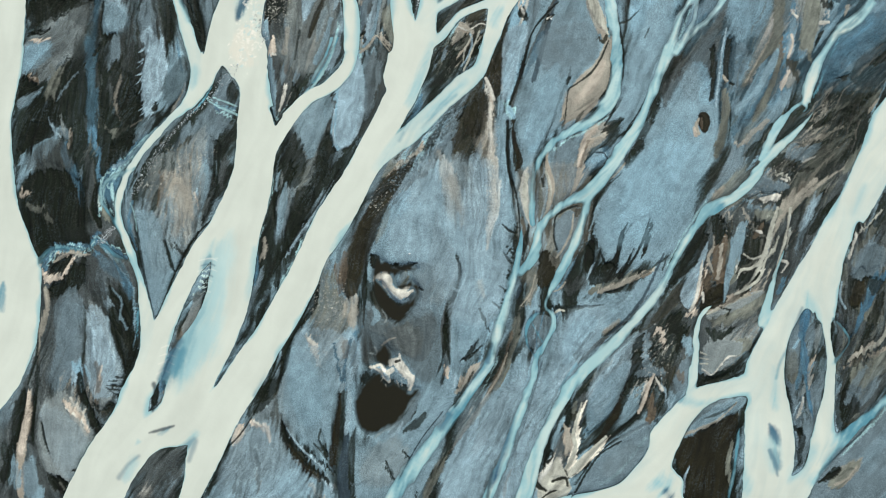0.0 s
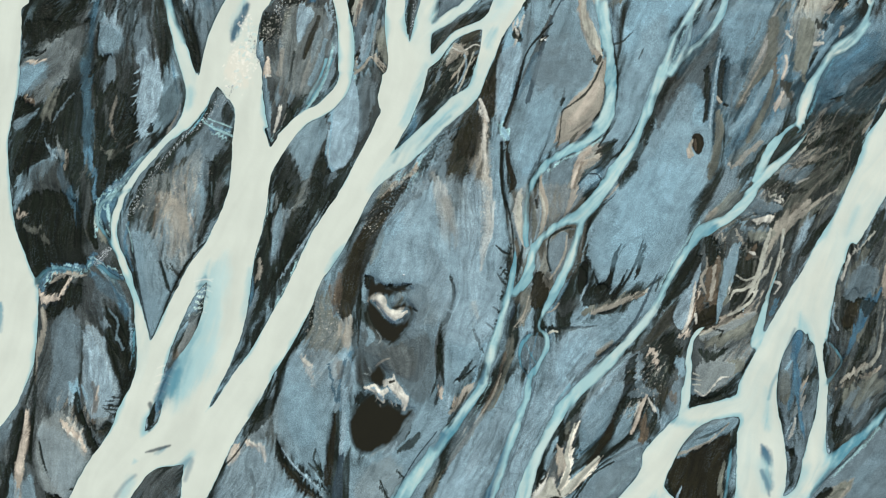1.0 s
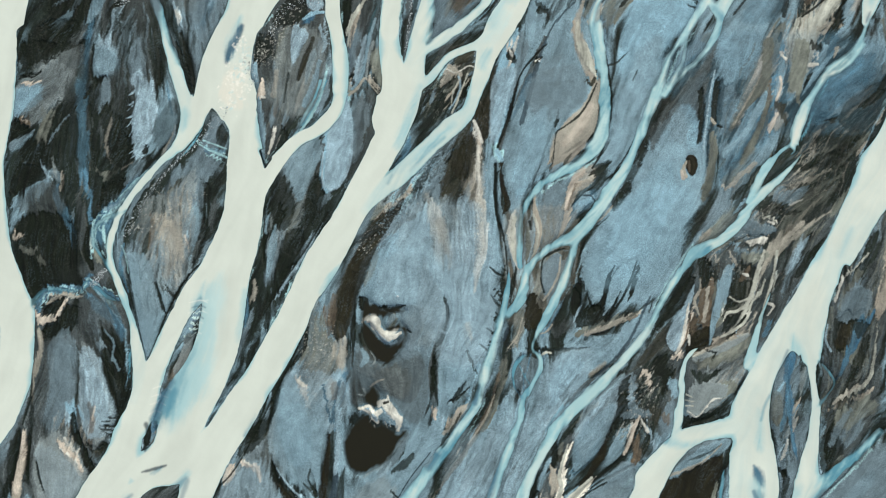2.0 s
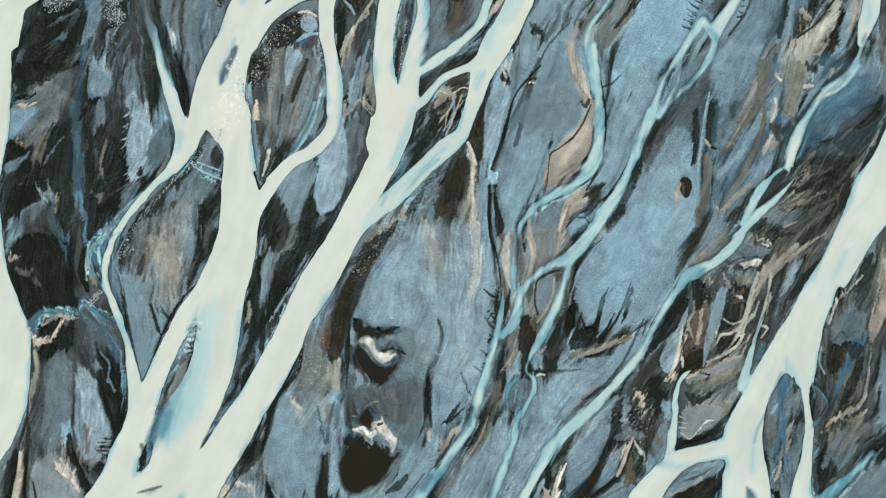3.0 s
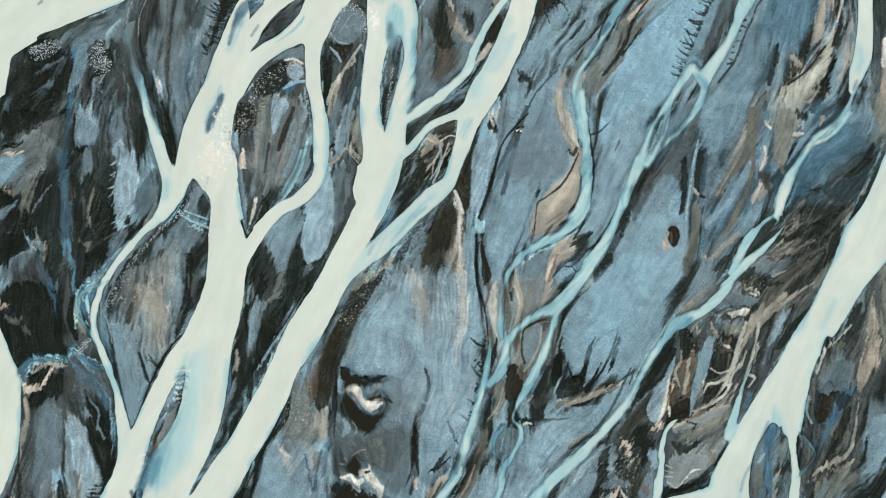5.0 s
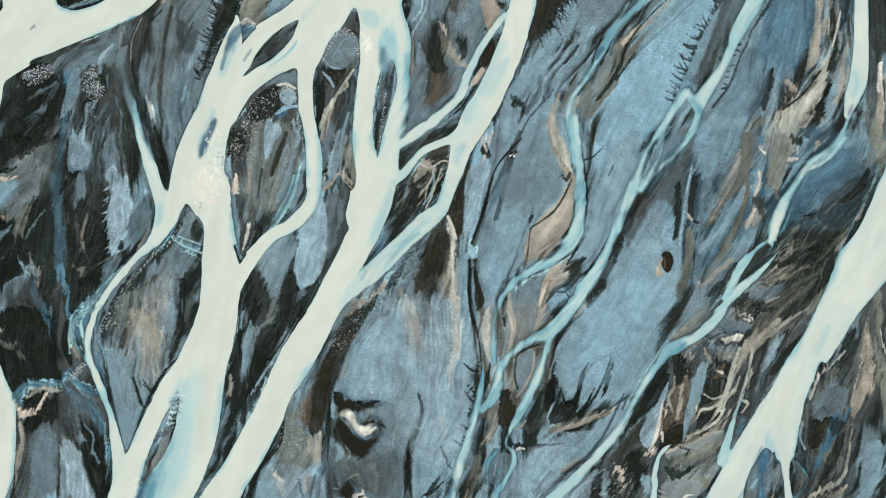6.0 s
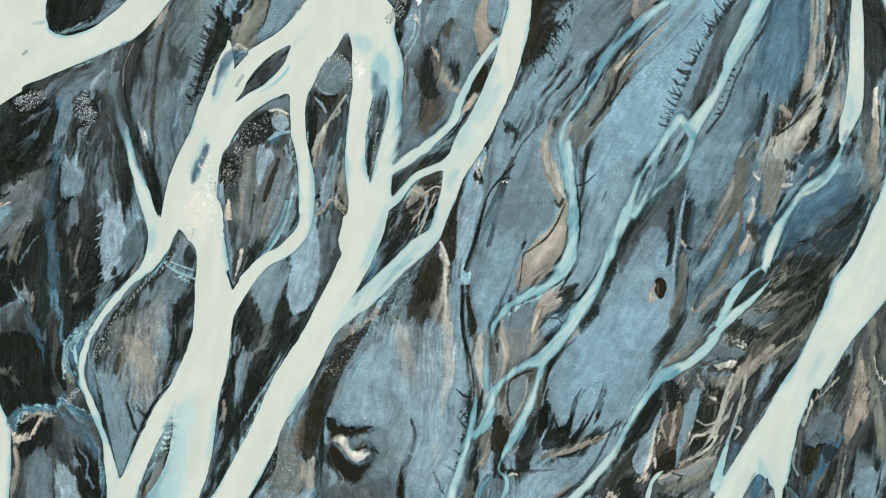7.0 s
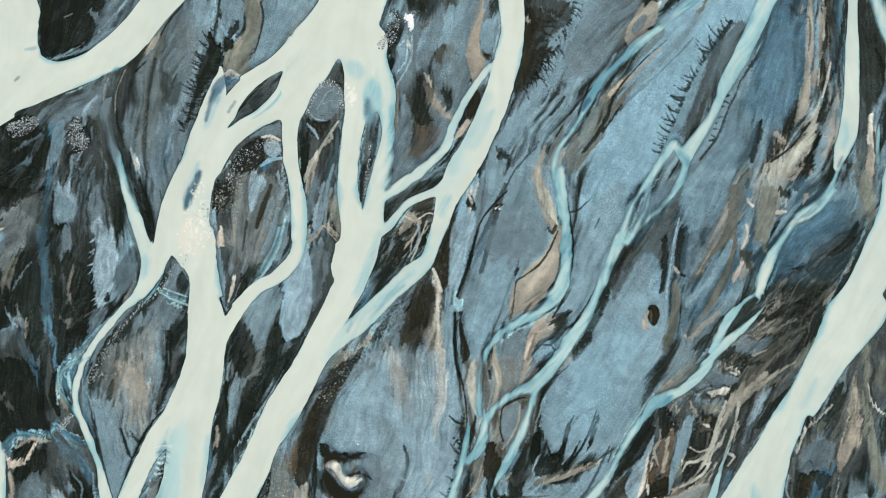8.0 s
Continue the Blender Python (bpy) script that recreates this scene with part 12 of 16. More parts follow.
fine("dark", 0.18, .8, .1, [(-31.1, -30.9, 0.28), (-31.8, -33.6, 0.46)])
fine("frost", 0.37, .5, .1, [(-31.3, -26.5, 0.55), (-31.1, -30.0, 0.74)])
fine("black", 0.14, .85, 0, [(-20.9, -1.1, 0.28), (-24.1, -7.7, 0.28), (-28.6, -16.8, 0.28), (-32.1, -23.1, 0.28), (-35.5, -26.6, 0.28)])
fine("dark", 0.09, .9, 0, [(-6.3, -26.5, 0.18), (-5.4, -27.4, 0.18)])
fine("dark", 0.09, .9, 0, [(-9.1, -27.8, 0.23), (-8.3, -29.9, 0.28), (-7.4, -31.5, 0.18)])
fine("ink", 0.09, .9, 0, [(-0.0, -20.0, 0.18), (-3.8, -24.9, 0.18), (-7.2, -31.1, 0.18), (-8.9, -33.8, 0.18)])
fine("slate", 0.28, .6, .1, [(-14.8, -31.8, 0.18), (-11.2, -30.7, 0.28), (-13.0, -31.1, 0.18)])
# braided corner above the fan
fine("black", 0.18, .9, .1, [(5.2, 38.1, 0.65), (6.6, 40.5, 1.11), (7.3, 41.5, 0.55)])
fine("black", 0.28, .85, .1, [(1.5, 38.6, 0.92), (0.6, 36.2, 0.55)])
fine("frost", 0.14, .8, 0, [(4.5, 41.9, 0.37), (4.8, 39.8, 0.37), (3.9, 37.5, 0.37), (3.0, 36.3, 0.28)])
fine("pale", 0.09, .8, 0, [(2.6, 42.8, 0.28), (4.1, 42.2, 0.28), (6.2, 43.4, 0.18), (7.6, 43.0, 0.18)])
fine("peat", 0.18, .8, .1, [(5.0, 43.8, 0.74), (6.9, 44.7, 0.74)])
patch("frost", 0.37, .7, .05, [(10.4, 41.7), (13.6, 43.1), (14.1, 39.8), (12.7, 36.9), (11.2, 32.2), (9.8, 30.4), (9.7, 36.0)])
fine("black", 0.14, .95, 0, [(19.1, 47.0, 0.28), (17.0, 44.9, 0.37), (15.0, 42.4, 0.28), (13.9, 39.4, 0.46), (13.2, 36.0, 0.46), (12.0, 32.7, 0.55), (10.9, 29.8, 0.37)])
fine("brown", 0.28, .8, .1, [(10.8, 44.5, 0.37), (10.2, 40.7, 0.46), (9.9, 37.4, 0.65), (9.5, 33.6, 0.65)])
patch("peat", 0.28, .85, .1, [(8.0, 37.4), (9.4, 37.9), (9.7, 33.2), (8.5, 31.5), (7.2, 33.2), (6.6, 35.1)])
patch("peat", 0.55, .75, .15, [(4.3, 29.9), (6.1, 32.2), (7.2, 31.5), (7.4, 28.5), (6.6, 24.7), (4.7, 24.3), (3.3, 26.6)])
fine("pale", 0.14, .9, 0, [(7.0, 34.3, 0.37), (7.6, 32.7, 0.65), (8.3, 30.7, 0.55)])
fine("pale", 0.37, .7, 0, [(7.8, 29.9, 0.46), (7.8, 25.7, 0.46), (7.8, 21.9, 0.28)])
fine("tan", 0.92, .4, .1, [(6.1, 23.8, 1.85), (7.2, 20.1, 1.48)])
fine("black", 0.14, .95, 0, [(10.5, 27.1, 0.37), (10.5, 22.9, 0.28), (10.7, 19.1, 0.37), (11.2, 16.4, 0.28)])
fine("peat", 0.18, .95, .1, [(11.4, 27.1, 0.65), (11.7, 23.8, 0.83), (12.6, 20.3, 0.92), (12.0, 19.1, 0.55)])
fine("sky", 0.28, .8, 0, [(10.8, 29.2, 0.74), (11.5, 27.8, 0.74)])
fine("pale", 0.14, .9, 0, [(12.9, 46.4, 0.37), (13.3, 45.0, 0.37), (12.9, 43.4, 0.28)])
fine("dark", 0.14, .9, 0, [(12.7, 45.0, 0.74), (13.3, 44.5, 0.55)])
patch("slate", 0.74, .6, .05, [(15.9, 40.7), (23.9, 43.6), (25.7, 38.8), (24.3, 36.9), (21.0, 34.1), (20.1, 36.0), (19.1, 33.2), (16.4, 36.0)])
patch("blue", 0.74, .6, .05, [(14.0, 30.4), (16.4, 35.1), (20.1, 33.6), (20.5, 32.2), (17.7, 26.6), (15.4, 23.8), (13.0, 22.7), (12.6, 25.7)])
fine("dark", 0.18, .9, 0, [(20.8, 34.3, 0.46), (20.4, 33.2, 0.28)])
fine("ink", 0.18, .6, .1, [(18.6, 28.5, 0.28), (17.2, 25.2, 0.37), (15.3, 21.9, 0.37)])
fine("pale", 0.09, .95, 0, [(17.2, 44.1, 0.28), (17.9, 44.4, 0.46)])
fine("dark", 0.09, .9, 0, [(17.2, 43.8, 0.18), (18.3, 44.8, 0.37)])
patch("tan", 0.28, .9, .05, [(20.5, 31.5), (23.8, 35.1), (25.7, 37.9), (27.1, 40.5), (27.6, 36.9), (27.1, 33.2), (24.7, 30.2), (21.9, 28.0), (20.0, 27.0), (20.2, 29.4)])
fine("pink", 0.65, .5, 0, [(26.0, 36.5, 1.48), (24.5, 33.2, 1.66), (21.9, 30.4, 1.11)])
fine("dark", 0.14, .9, 0, [(27.3, 40.5, 0.28), (25.9, 37.4, 0.28), (24.3, 35.1, 0.37), (21.9, 33.2, 0.28), (20.6, 32.2, 0.18), (20.2, 29.4, 0.18), (20.0, 27.1, 0.18)])
fine("umber", 0.14, .8, .1, [(26.0, 32.1, 0.37), (23.8, 30.4, 0.37), (20.9, 28.1, 0.28)])
fine("dark", 0.14, .7, .1, [(24.7, 30.5, 0.18), (22.8, 29.2, 0.37), (21.4, 28.5, 0.18)])
patch("silt", 0.18, .9, .05, [(23.9, 47.4), (25.8, 47.0), (26.7, 43.8), (27.4, 41.5), (26.5, 42.2), (24.8, 44.5)])
fine("brown", 0.18, .9, .1, [(25.5, 40.9, 0.46), (26.5, 40.3, 0.74), (27.3, 42.6, 0.37)])
fine("black", 0.11, .9, 0, [(28.7, 46.4, 0.23), (29.1, 43.6, 0.28), (29.7, 39.8, 0.37), (29.7, 36.0, 0.37), (29.0, 32.2, 0.37), (28.0, 29.0, 0.37), (26.5, 26.4, 0.28)])
fine("dark", 0.28, .85, .1, [(26.8, 25.1, 0.46), (28.2, 26.0, 1.11), (29.3, 27.5, 0.65)])
fine("pink", 0.37, .75, .1, [(24.8, 25.9, 0.92), (23.7, 24.7, 1.11), (22.8, 22.7, 0.92), (22.2, 19.9, 0.65)])
fine("rust", 0.18, .6, .2, [(23.7, 23.8, 0.28), (23.1, 21.9, 0.37), (22.5, 19.6, 0.28)])
fine("sky", 0.28, .7, 0, [(24.6, 20.5, 0.92), (26.4, 21.4, 0.92)])
fine("ink", 0.11, .9, 0, [(25.0, 21.9, 0.23), (26.3, 21.8, 0.28), (27.5, 20.1, 0.28)])
fine("dark", 0.28, .8, .2, [(35.5, 31.3, 0.65), (33.9, 27.1, 0.92), (32.0, 23.3, 1.11), (30.1, 20.3, 0.74)])
fine("black", 0.11, .85, 0, [(35.6, 35.5, 0.18), (32.6, 29.4, 0.28), (30.2, 25.7, 0.28), (28.9, 22.7, 0.28), (26.4, 20.1, 0.28)])
fine("dark", 0.14, .8, 0, [(28.9, 43.4, 0.37), (30.6, 43.9, 0.37), (32.5, 45.7, 0.18)])
fine("dark", 0.14, .7, 0, [(33.2, 40.9, 0.18), (34.0, 42.6, 0.18)])
# channels crossing the blue flats
fine("black", 0.14, .9, 0, [(11.3, 17.3, 0.37), (11.9, 15.0, 0.37), (12.4, 11.7, 0.28), (12.5, 6.2, 0.28), (11.2, 1.6, 0.28), (10.2, -2.1, 0.28), (8.8, -6.8, 0.28)])
fine("black", 0.14, .9, 0, [(9.6, 10.1, 0.18), (10.8, 9.1, 0.46), (11.8, 8.7, 0.28)])
fine("black", 0.14, .9, 0, [(9.7, 5.6, 0.18), (10.5, 4.5, 0.46), (11.1, 3.6, 0.28)])
fine("black", 0.14, .8, 0, [(9.0, 0.2, 0.28), (10.1, -0.6, 0.37)])
fine("black", 0.14, .8, 0, [(8.0, -2.5, 0.28), (9.5, -3.7, 0.37)])
fine("pale", 0.46, .6, .1, [(8.1, 17.3, 0.74), (8.3, 13.6, 1.02), (7.5, 9.9, 0.92), (7.2, 6.2, 0.46)])
fine("tan", 0.92, .4, .1, [(1.5, 17.3, 1.85), (2.6, 12.7, 1.29)])
fine("umber", 0.74, .4, .2, [(4.2, 19.1, 1.48), (4.7, 15.4, 0.92)])
fine("black", 0.18, .9, .1, [(2.1, 5.3, 0.37), (2.8, 2.5, 0.65), (2.4, 0.4, 0.46), (1.5, -2.1, 0.83), (0.5, -3.5, 0.46), (0.2, -7.5, 0.37)])
fine("dark", 0.18, .85, .1, [(5.9, -3.4, 0.28), (6.5, -5.2, 0.46), (7.5, -7.2, 0.28)])
fine("frost", 0.28, .6, 0, [(1.5, -0.2, 0.28), (2.6, -0.7, 0.46), (3.7, -0.0, 0.28)])
fine("tan", 0.55, .5, 0, [(6.0, 0.7, 0.92), (6.6, -1.6, 0.55)])
fine("silt", 0.28, .8, .1, [(13.7, 18.2, 0.74), (13.3, 15.0, 0.74), (13.8, 11.3, 0.55)])
fine("umber", 0.18, .85, .1, [(15.8, 16.8, 0.46), (15.9, 13.6, 0.83), (15.7, 11.0, 0.37)])
fine("black", 0.18, .8, 0, [(16.2, 17.5, 0.46), (16.4, 16.4, 0.37)])
fine("silt", 0.14, .8, 0, [(16.8, 18.7, 0.37), (17.5, 15.9, 0.46), (17.1, 13.1, 0.37), (16.4, 11.3, 0.28)])
patch("slate", 0.18, .85, .05, [(18.5, 10.6), (20.4, 12.5), (21.5, 11.5), (20.8, 8.0), (19.4, 5.5), (18.3, 6.2), (18.0, 9.0)])
fine("black", 0.14, .9, 0, [(21.9, 13.2, 0.28), (20.1, 12.6, 0.46), (18.4, 11.3, 0.28), (18.0, 8.0, 0.28), (18.5, 6.0, 0.28)])
fine("tan", 0.14, .8, 0, [(21.2, 11.7, 0.28), (20.9, 9.1, 0.37), (19.8, 6.6, 0.37), (18.4, 4.7, 0.28)])
patch("peat", 0.18, .95, .1, [(16.2, 5.7), (17.5, 4.4), (18.2, 2.3), (17.2, 0.7), (15.7, -0.4), (15.2, 1.6)])
fine("black", 0.18, .9, .1, [(14.0, 10.1, 0.37), (13.4, 7.1, 0.65), (12.9, 4.2, 0.28)])
fine("umber", 0.37, .7, .2, [(14.5, 2.7, 0.92), (14.7, 0.7, 0.74), (13.7, -1.5, 0.74), (12.4, -3.5, 0.46)])
fine("tan", 0.14, .8, 0, [(14.9, 1.8, 0.18), (14.1, -1.1, 0.28), (12.6, -3.1, 0.18)])
fine("ink", 0.18, .9, .1, [(12.0, -1.6, 0.55), (12.6, -0.0, 0.55)])
fine("tan", 0.14, .8, 0, [(19.8, 0.7, 0.28), (18.9, -0.4, 0.28), (17.9, -0.8, 0.18)])
patch("black", 0.14, .95, 0, [(23.6, 7.2), (24.6, 7.1), (24.4, 3.4), (23.5, 2.0), (22.9, 3.8)])
fine("black", 0.14, .95, 0, [(30.0, 10.3, 0.18), (29.0, 8.2, 0.83), (28.5, 5.7, 0.83), (27.7, 3.9, 1.11), (26.0, 2.9, 0.74)])
fine("black", 0.14, .95, 0, [(33.6, 11.0, 0.18), (32.9, 8.5, 0.55), (31.8, 6.0, 0.46), (30.5, 3.9, 0.46), (28.5, 1.4, 0.46)])
fine("black", 0.14, .9, 0, [(31.0, 6.2, 0.18), (30.1, 4.2, 0.46), (29.0, 2.2, 0.37)])
patch("black", 0.28, .9, .1, [(23.5, 1.4), (25.3, 3.4), (27.2, 3.8), (28.6, 2.3), (27.1, 1.1), (24.4, 0.1)])
fine("black", 0.14, .9, 0, [(25.6, 5.6, 0.18), (26.1, 4.2, 0.46), (26.6, 3.0, 0.46)])
fine("frost", 0.09, .7, 0, [(24.6, 3.9, 0.18), (23.9, 2.5, 0.28), (23.3, 1.2, 0.18)])
fine("frost", 0.09, .6, 0, [(29.7, 4.4, 0.14), (28.2, 2.3, 0.28)])
fine("tan", 0.28, .85, .1, [(34.0, 2.7, 0.65), (31.0, 1.4, 0.92), (28.2, 0.2, 0.83), (25.1, -1.0, 0.37)])
fine("rust", 0.28, .6, .1, [(33.6, 2.3, 0.37), (32.2, 1.6, 0.46)])
fine("black", 0.18, .8, .1, [(26.2, -1.0, 0.28), (27.8, -0.9, 0.65), (28.9, -0.3, 0.46)])
fine("dark", 0.18, .75, .2, [(15.6, -3.4, 0.37), (18.8, -3.7, 0.55), (21.6, -3.4, 0.37), (25.7, -3.0, 0.28)])
fine("dark", 0.18, .75, .2, [(30.8, 1.0, 0.28), (33.1, 2.5, 0.37), (35.9, 4.4, 0.37)])
fine("silt", 0.09, .9, 0, [(17.9, -4.4, 0.28), (18.8, -3.8, 0.37), (19.6, -3.9, 0.18)])
fine("ink", 0.18, .8, .1, [(35.8, 5.3, 0.37), (32.8, -1.0, 0.46), (30.0, -4.8, 0.46), (26.8, -7.7, 0.37)])
fine("tan", 0.37, .6, .1, [(28.4, -5.5, 0.74), (26.1, -7.3, 0.74)])
# flats by the two long channels
fine("rust", 0.28, .7, .1, [(11.1, -7.5, 0.65), (9.8, -12.1, 0.65), (8.0, -15.7, 0.65), (5.1, -20.4, 0.46), (2.8, -23.8, 0.46), (1.0, -26.6, 0.37)])
fine("tan", 0.14, .6, 0, [(10.4, -10.7, 0.18), (8.7, -14.8, 0.28), (6.0, -18.8, 0.18)])
fine("black", 0.18, .9, .1, [(5.7, -8.6, 0.28), (4.7, -10.1, 0.83), (3.5, -11.7, 0.37)])
fine("tan", 0.28, .7, .1, [(5.6, -12.5, 0.46), (4.2, -14.8, 0.65), (2.0, -17.2, 0.46)])
fine("black", 0.18, .8, .1, [(4.9, -13.7, 0.28), (3.6, -16.1, 0.46), (1.4, -19.5, 0.37)])
fine("brown", 0.18, .8, .1, [(3.8, -20.6, 0.37), (2.7, -22.5, 0.46)])
fine("rust", 0.28, .6, .1, [(10.9, -29.1, 0.28), (10.0, -31.4, 0.46), (9.7, -33.6, 0.46)])
fine("ink", 0.11, .8, 0, [(16.0, -12.1, 0.18), (14.2, -18.4, 0.18), (12.8, -22.9, 0.18), (11.0, -27.4, 0.18)])
fine("dark", 0.11, .8, 0, [(18.2, -21.1, 0.18), (16.7, -25.6, 0.28), (14.6, -30.0, 0.28)])
fine("black", 0.28, .95, .1, [(20.5, -17.9, 0.37), (20.2, -19.7, 1.02), (20.0, -21.8, 1.02), (19.2, -22.7, 0.46)])
fine("umber", 0.18, .8, .1, [(21.3, -18.6, 0.55), (20.9, -20.0, 0.74)])
fine("silt", 0.14, 1, 0, [(22.3, -18.7, 0.28), (21.5, -21.1, 0.46), (20.9, -23.8, 0.65), (21.2, -25.6, 0.74), (20.5, -27.8, 0.83), (19.5, -29.3, 0.55)])
fine("silt", 0.14, 1, 0, [(26.1, -24.1, 0.37), (24.3, -25.9, 0.83), (22.4, -27.8, 1.2), (20.6, -29.7, 1.29), (19.5, -30.2, 0.74)])
fine("tan", 0.18, .9, 0, [(19.4, -22.0, 0.37), (20.1, -24.2, 0.92), (19.7, -26.5, 0.65)])
patch("silt", 0.18, .95, .05, [(15.2, -33.8), (15.9, -30.9), (17.2, -29.1), (18.2, -27.2), (19.2, -28.8), (20.1, -30.9), (20.4, -32.3), (19.3, -33.8)])
fine("black", 0.11, .95, 0, [(17.3, -26.2, 0.37), (16.5, -27.5, 0.46), (16.1, -28.6, 0.28)])
fine("black", 0.11, .95, 0, [(17.6, -27.2, 0.28), (16.7, -28.2, 0.37)])
fine("black", 0.14, .95, 0, [(17.5, -31.1, 0.46), (18.6, -30.7, 0.55), (19.7, -30.7, 0.46), (19.9, -31.8, 0.37)])
fine("black", 0.14, .95, 0, [(14.8, -30.7, 0.46), (15.2, -31.8, 0.83), (16.4, -32.5, 0.46)])
fine("black", 0.11, .9, 0, [(15.7, -33.8, 0.28), (17.0, -32.9, 0.37), (18.1, -32.5, 0.18)])
fine("black", 0.11, .8, 0, [(19.5, -29.3, 0.28), (19.9, -30.2, 0.18)])
fine("dark", 0.11, .8, 0, [(20.6, -30.2, 0.18), (21.2, -29.9, 0.18)])
fine("tan", 0.18, .7, .1, [(16.8, -33.1, 0.46), (18.6, -32.5, 0.46)])
patch("slate", 0.28, .75, .05, [(20.9, -33.1), (22.2, -30.5), (25.0, -27.4), (28.7, -23.8), (31.4, -21.5), (33.2, -22.4), (33.0, -25.6), (31.3, -28.2), (29.0, -30.9), (26.7, -32.3), (23.6, -32.9)])
fine("black", 0.11, .9, 0, [(21.1, -32.9, 0.28), (23.2, -29.3, 0.37), (25.4, -26.6, 0.28), (28.5, -24.8, 0.28)])
fine("ink", 0.11, .9, 0, [(21.1, -33.3, 0.18), (24.9, -32.6, 0.18), (28.1, -31.5, 0.18), (30.9, -28.8, 0.18), (32.9, -25.9, 0.18)])
patch("steel", 0.37, .65, .05, [(23.7, -17.5), (26.0, -14.8), (29.7, -12.1), (29.2, -15.7), (27.3, -19.3), (25.0, -22.0), (23.2, -23.1), (23.1, -19.7)])
fine("peat", 0.28, .95, .1, [(28.5, -17.9, 0.65), (27.4, -20.9, 1.29), (25.9, -23.3, 0.92), (23.9, -25.6, 0.46)])
fine("black", 0.18, .9, .2, [(29.5, -15.3, 0.46), (28.7, -17.5, 0.74)])
fine("dark", 0.18, .8, .1, [(23.3, -20.0, 0.37), (22.5, -22.2, 0.55), (22.3, -24.7, 0.46)])
patch("black", 0.28, .9, .3, [(31.1, -8.2), (32.5, -7.5), (32.0, -10.7), (32.4, -13.0), (31.1, -13.9), (30.1, -16.6), (29.5, -15.7), (30.4, -13.0), (30.5, -10.2)])
fine("pink", 0.18, .9, 0, [(34.0, -14.2, 0.37), (33.1, -15.7, 0.55), (32.4, -18.2, 0.55), (31.4, -20.2, 0.46)])
fine("rust", 0.28, .9, .2, [(33.3, -17.9, 1.02), (33.6, -20.4, 1.48), (32.9, -21.8, 0.74)])
fine("pale", 0.18, .8, 0, [(34.2, -14.6, 0.28), (35.3, -16.6, 0.55)])
fine("dark", 0.18, .8, .1, [(31.2, -21.3, 0.28), (29.8, -22.5, 0.37), (28.2, -23.8, 0.18)])
fine("frost", 0.18, .8, .1, [(18.6, -15.7, 0.46), (19.5, -14.3, 0.46), (20.4, -13.4, 0.18)])
# blue flat and the northeastern silt
patch("ash", 0.65, .8, .2, [(43.5, 42.2), (46.3, 46.2), (47.3, 47.4), (45.9, 41.7), (44.8, 36.0), (44.4, 31.1), (43.8, 35.1), (41.5, 36.8), (38.6, 33.0), (36.4, 29.2), (36.4, 33.2), (39.7, 37.9)])
fine("black", 0.18, .9, .1, [(44.3, 39.3, 0.83), (44.5, 36.0, 0.92), (44.2, 32.2, 0.74), (43.8, 30.5, 0.37)])
fine("black", 0.18, .9, .1, [(47.2, 40.7, 0.92), (46.7, 37.4, 1.2), (46.5, 34.1, 0.74)])
fine("frost", 0.14, .9, 0, [(46.8, 42.6, 0.23), (46.1, 39.8, 0.28), (45.5, 36.0, 0.28), (44.9, 31.3, 0.37), (44.5, 27.1, 0.28)])
fine("umber", 0.28, .9, .2, [(46.2, 32.2, 0.92), (46.4, 29.4, 1.39), (46.0, 26.6, 1.39), (45.2, 23.8, 1.29), (44.7, 21.2, 0.74)])
fine("dark", 0.14, .8, 0, [(47.2, 29.4, 0.18), (47.1, 26.6, 0.28), (46.6, 23.8, 0.18)])
fine("tan", 0.09, .9, 0, [(46.1, 34.5, 0.46), (46.6, 33.8, 0.55)])
fine("black", 0.09, .9, 0, [(47.2, 33.4, 0.46), (47.7, 33.2, 0.37)])
patch("umber", 0.28, .9, .3, [(54.8, 47.4), (56.5, 47.4), (56.1, 43.6), (55.1, 39.8), (52.2, 36.5), (50.3, 33.2), (49.0, 31.6), (49.3, 33.6), (52.2, 38.4), (54.2, 42.6)])
fine("tan", 0.18, .6, .2, [(54.3, 41.7, 0.28), (51.7, 37.1, 0.37), (49.8, 33.6, 0.37)])
fine("rust", 0.18, .6, .2, [(55.7, 40.7, 0.37), (55.5, 37.9, 0.55), (54.9, 35.1, 0.46)])
patch("blue", 0.28, .85, .05, [(55.0, 39.0), (54.5, 36.0), (52.1, 32.2), (48.8, 28.8), (47.8, 28.3), (48.3, 29.9), (50.7, 31.8), (52.8, 35.3)])
fine("umber", 0.28, .85, .3, [(55.3, 37.9, 0.55), (54.7, 35.1, 0.83), (53.5, 32.2, 1.11), (52.0, 29.4, 1.29), (50.6, 27.0, 0.74)])
patch("moss", 0.28, .9, .1, [(59.9, 47.4), (62.2, 47.4), (62.0, 43.6), (61.1, 40.7), (60.7, 36.8), (60.0, 38.8), (58.8, 39.8), (59.3, 42.6)])
fine("pale", 0.14, .9, 0, [(57.7, 45.1, 0.37), (58.4, 44.5, 0.55)])
fine("pink", 0.18, .8, 0, [(57.4, 41.5, 0.37), (57.6, 40.0, 0.37), (56.8, 37.7, 0.46)])
fine("pink", 0.28, .7, .1, [(56.7, 35.1, 0.46), (55.7, 33.2, 0.83), (55.4, 32.2, 0.46)])
fine("black", 0.28, .85, .1, [(63.0, 46.9, 1.29), (63.9, 46.0, 0.92)])
fine("black", 0.18, .85, .1, [(62.3, 41.9, 0.46), (61.4, 39.8, 0.46)])
fine("pale", 0.18, .9, 0, [(62.3, 43.4, 0.74), (63.6, 43.6, 0.46)])
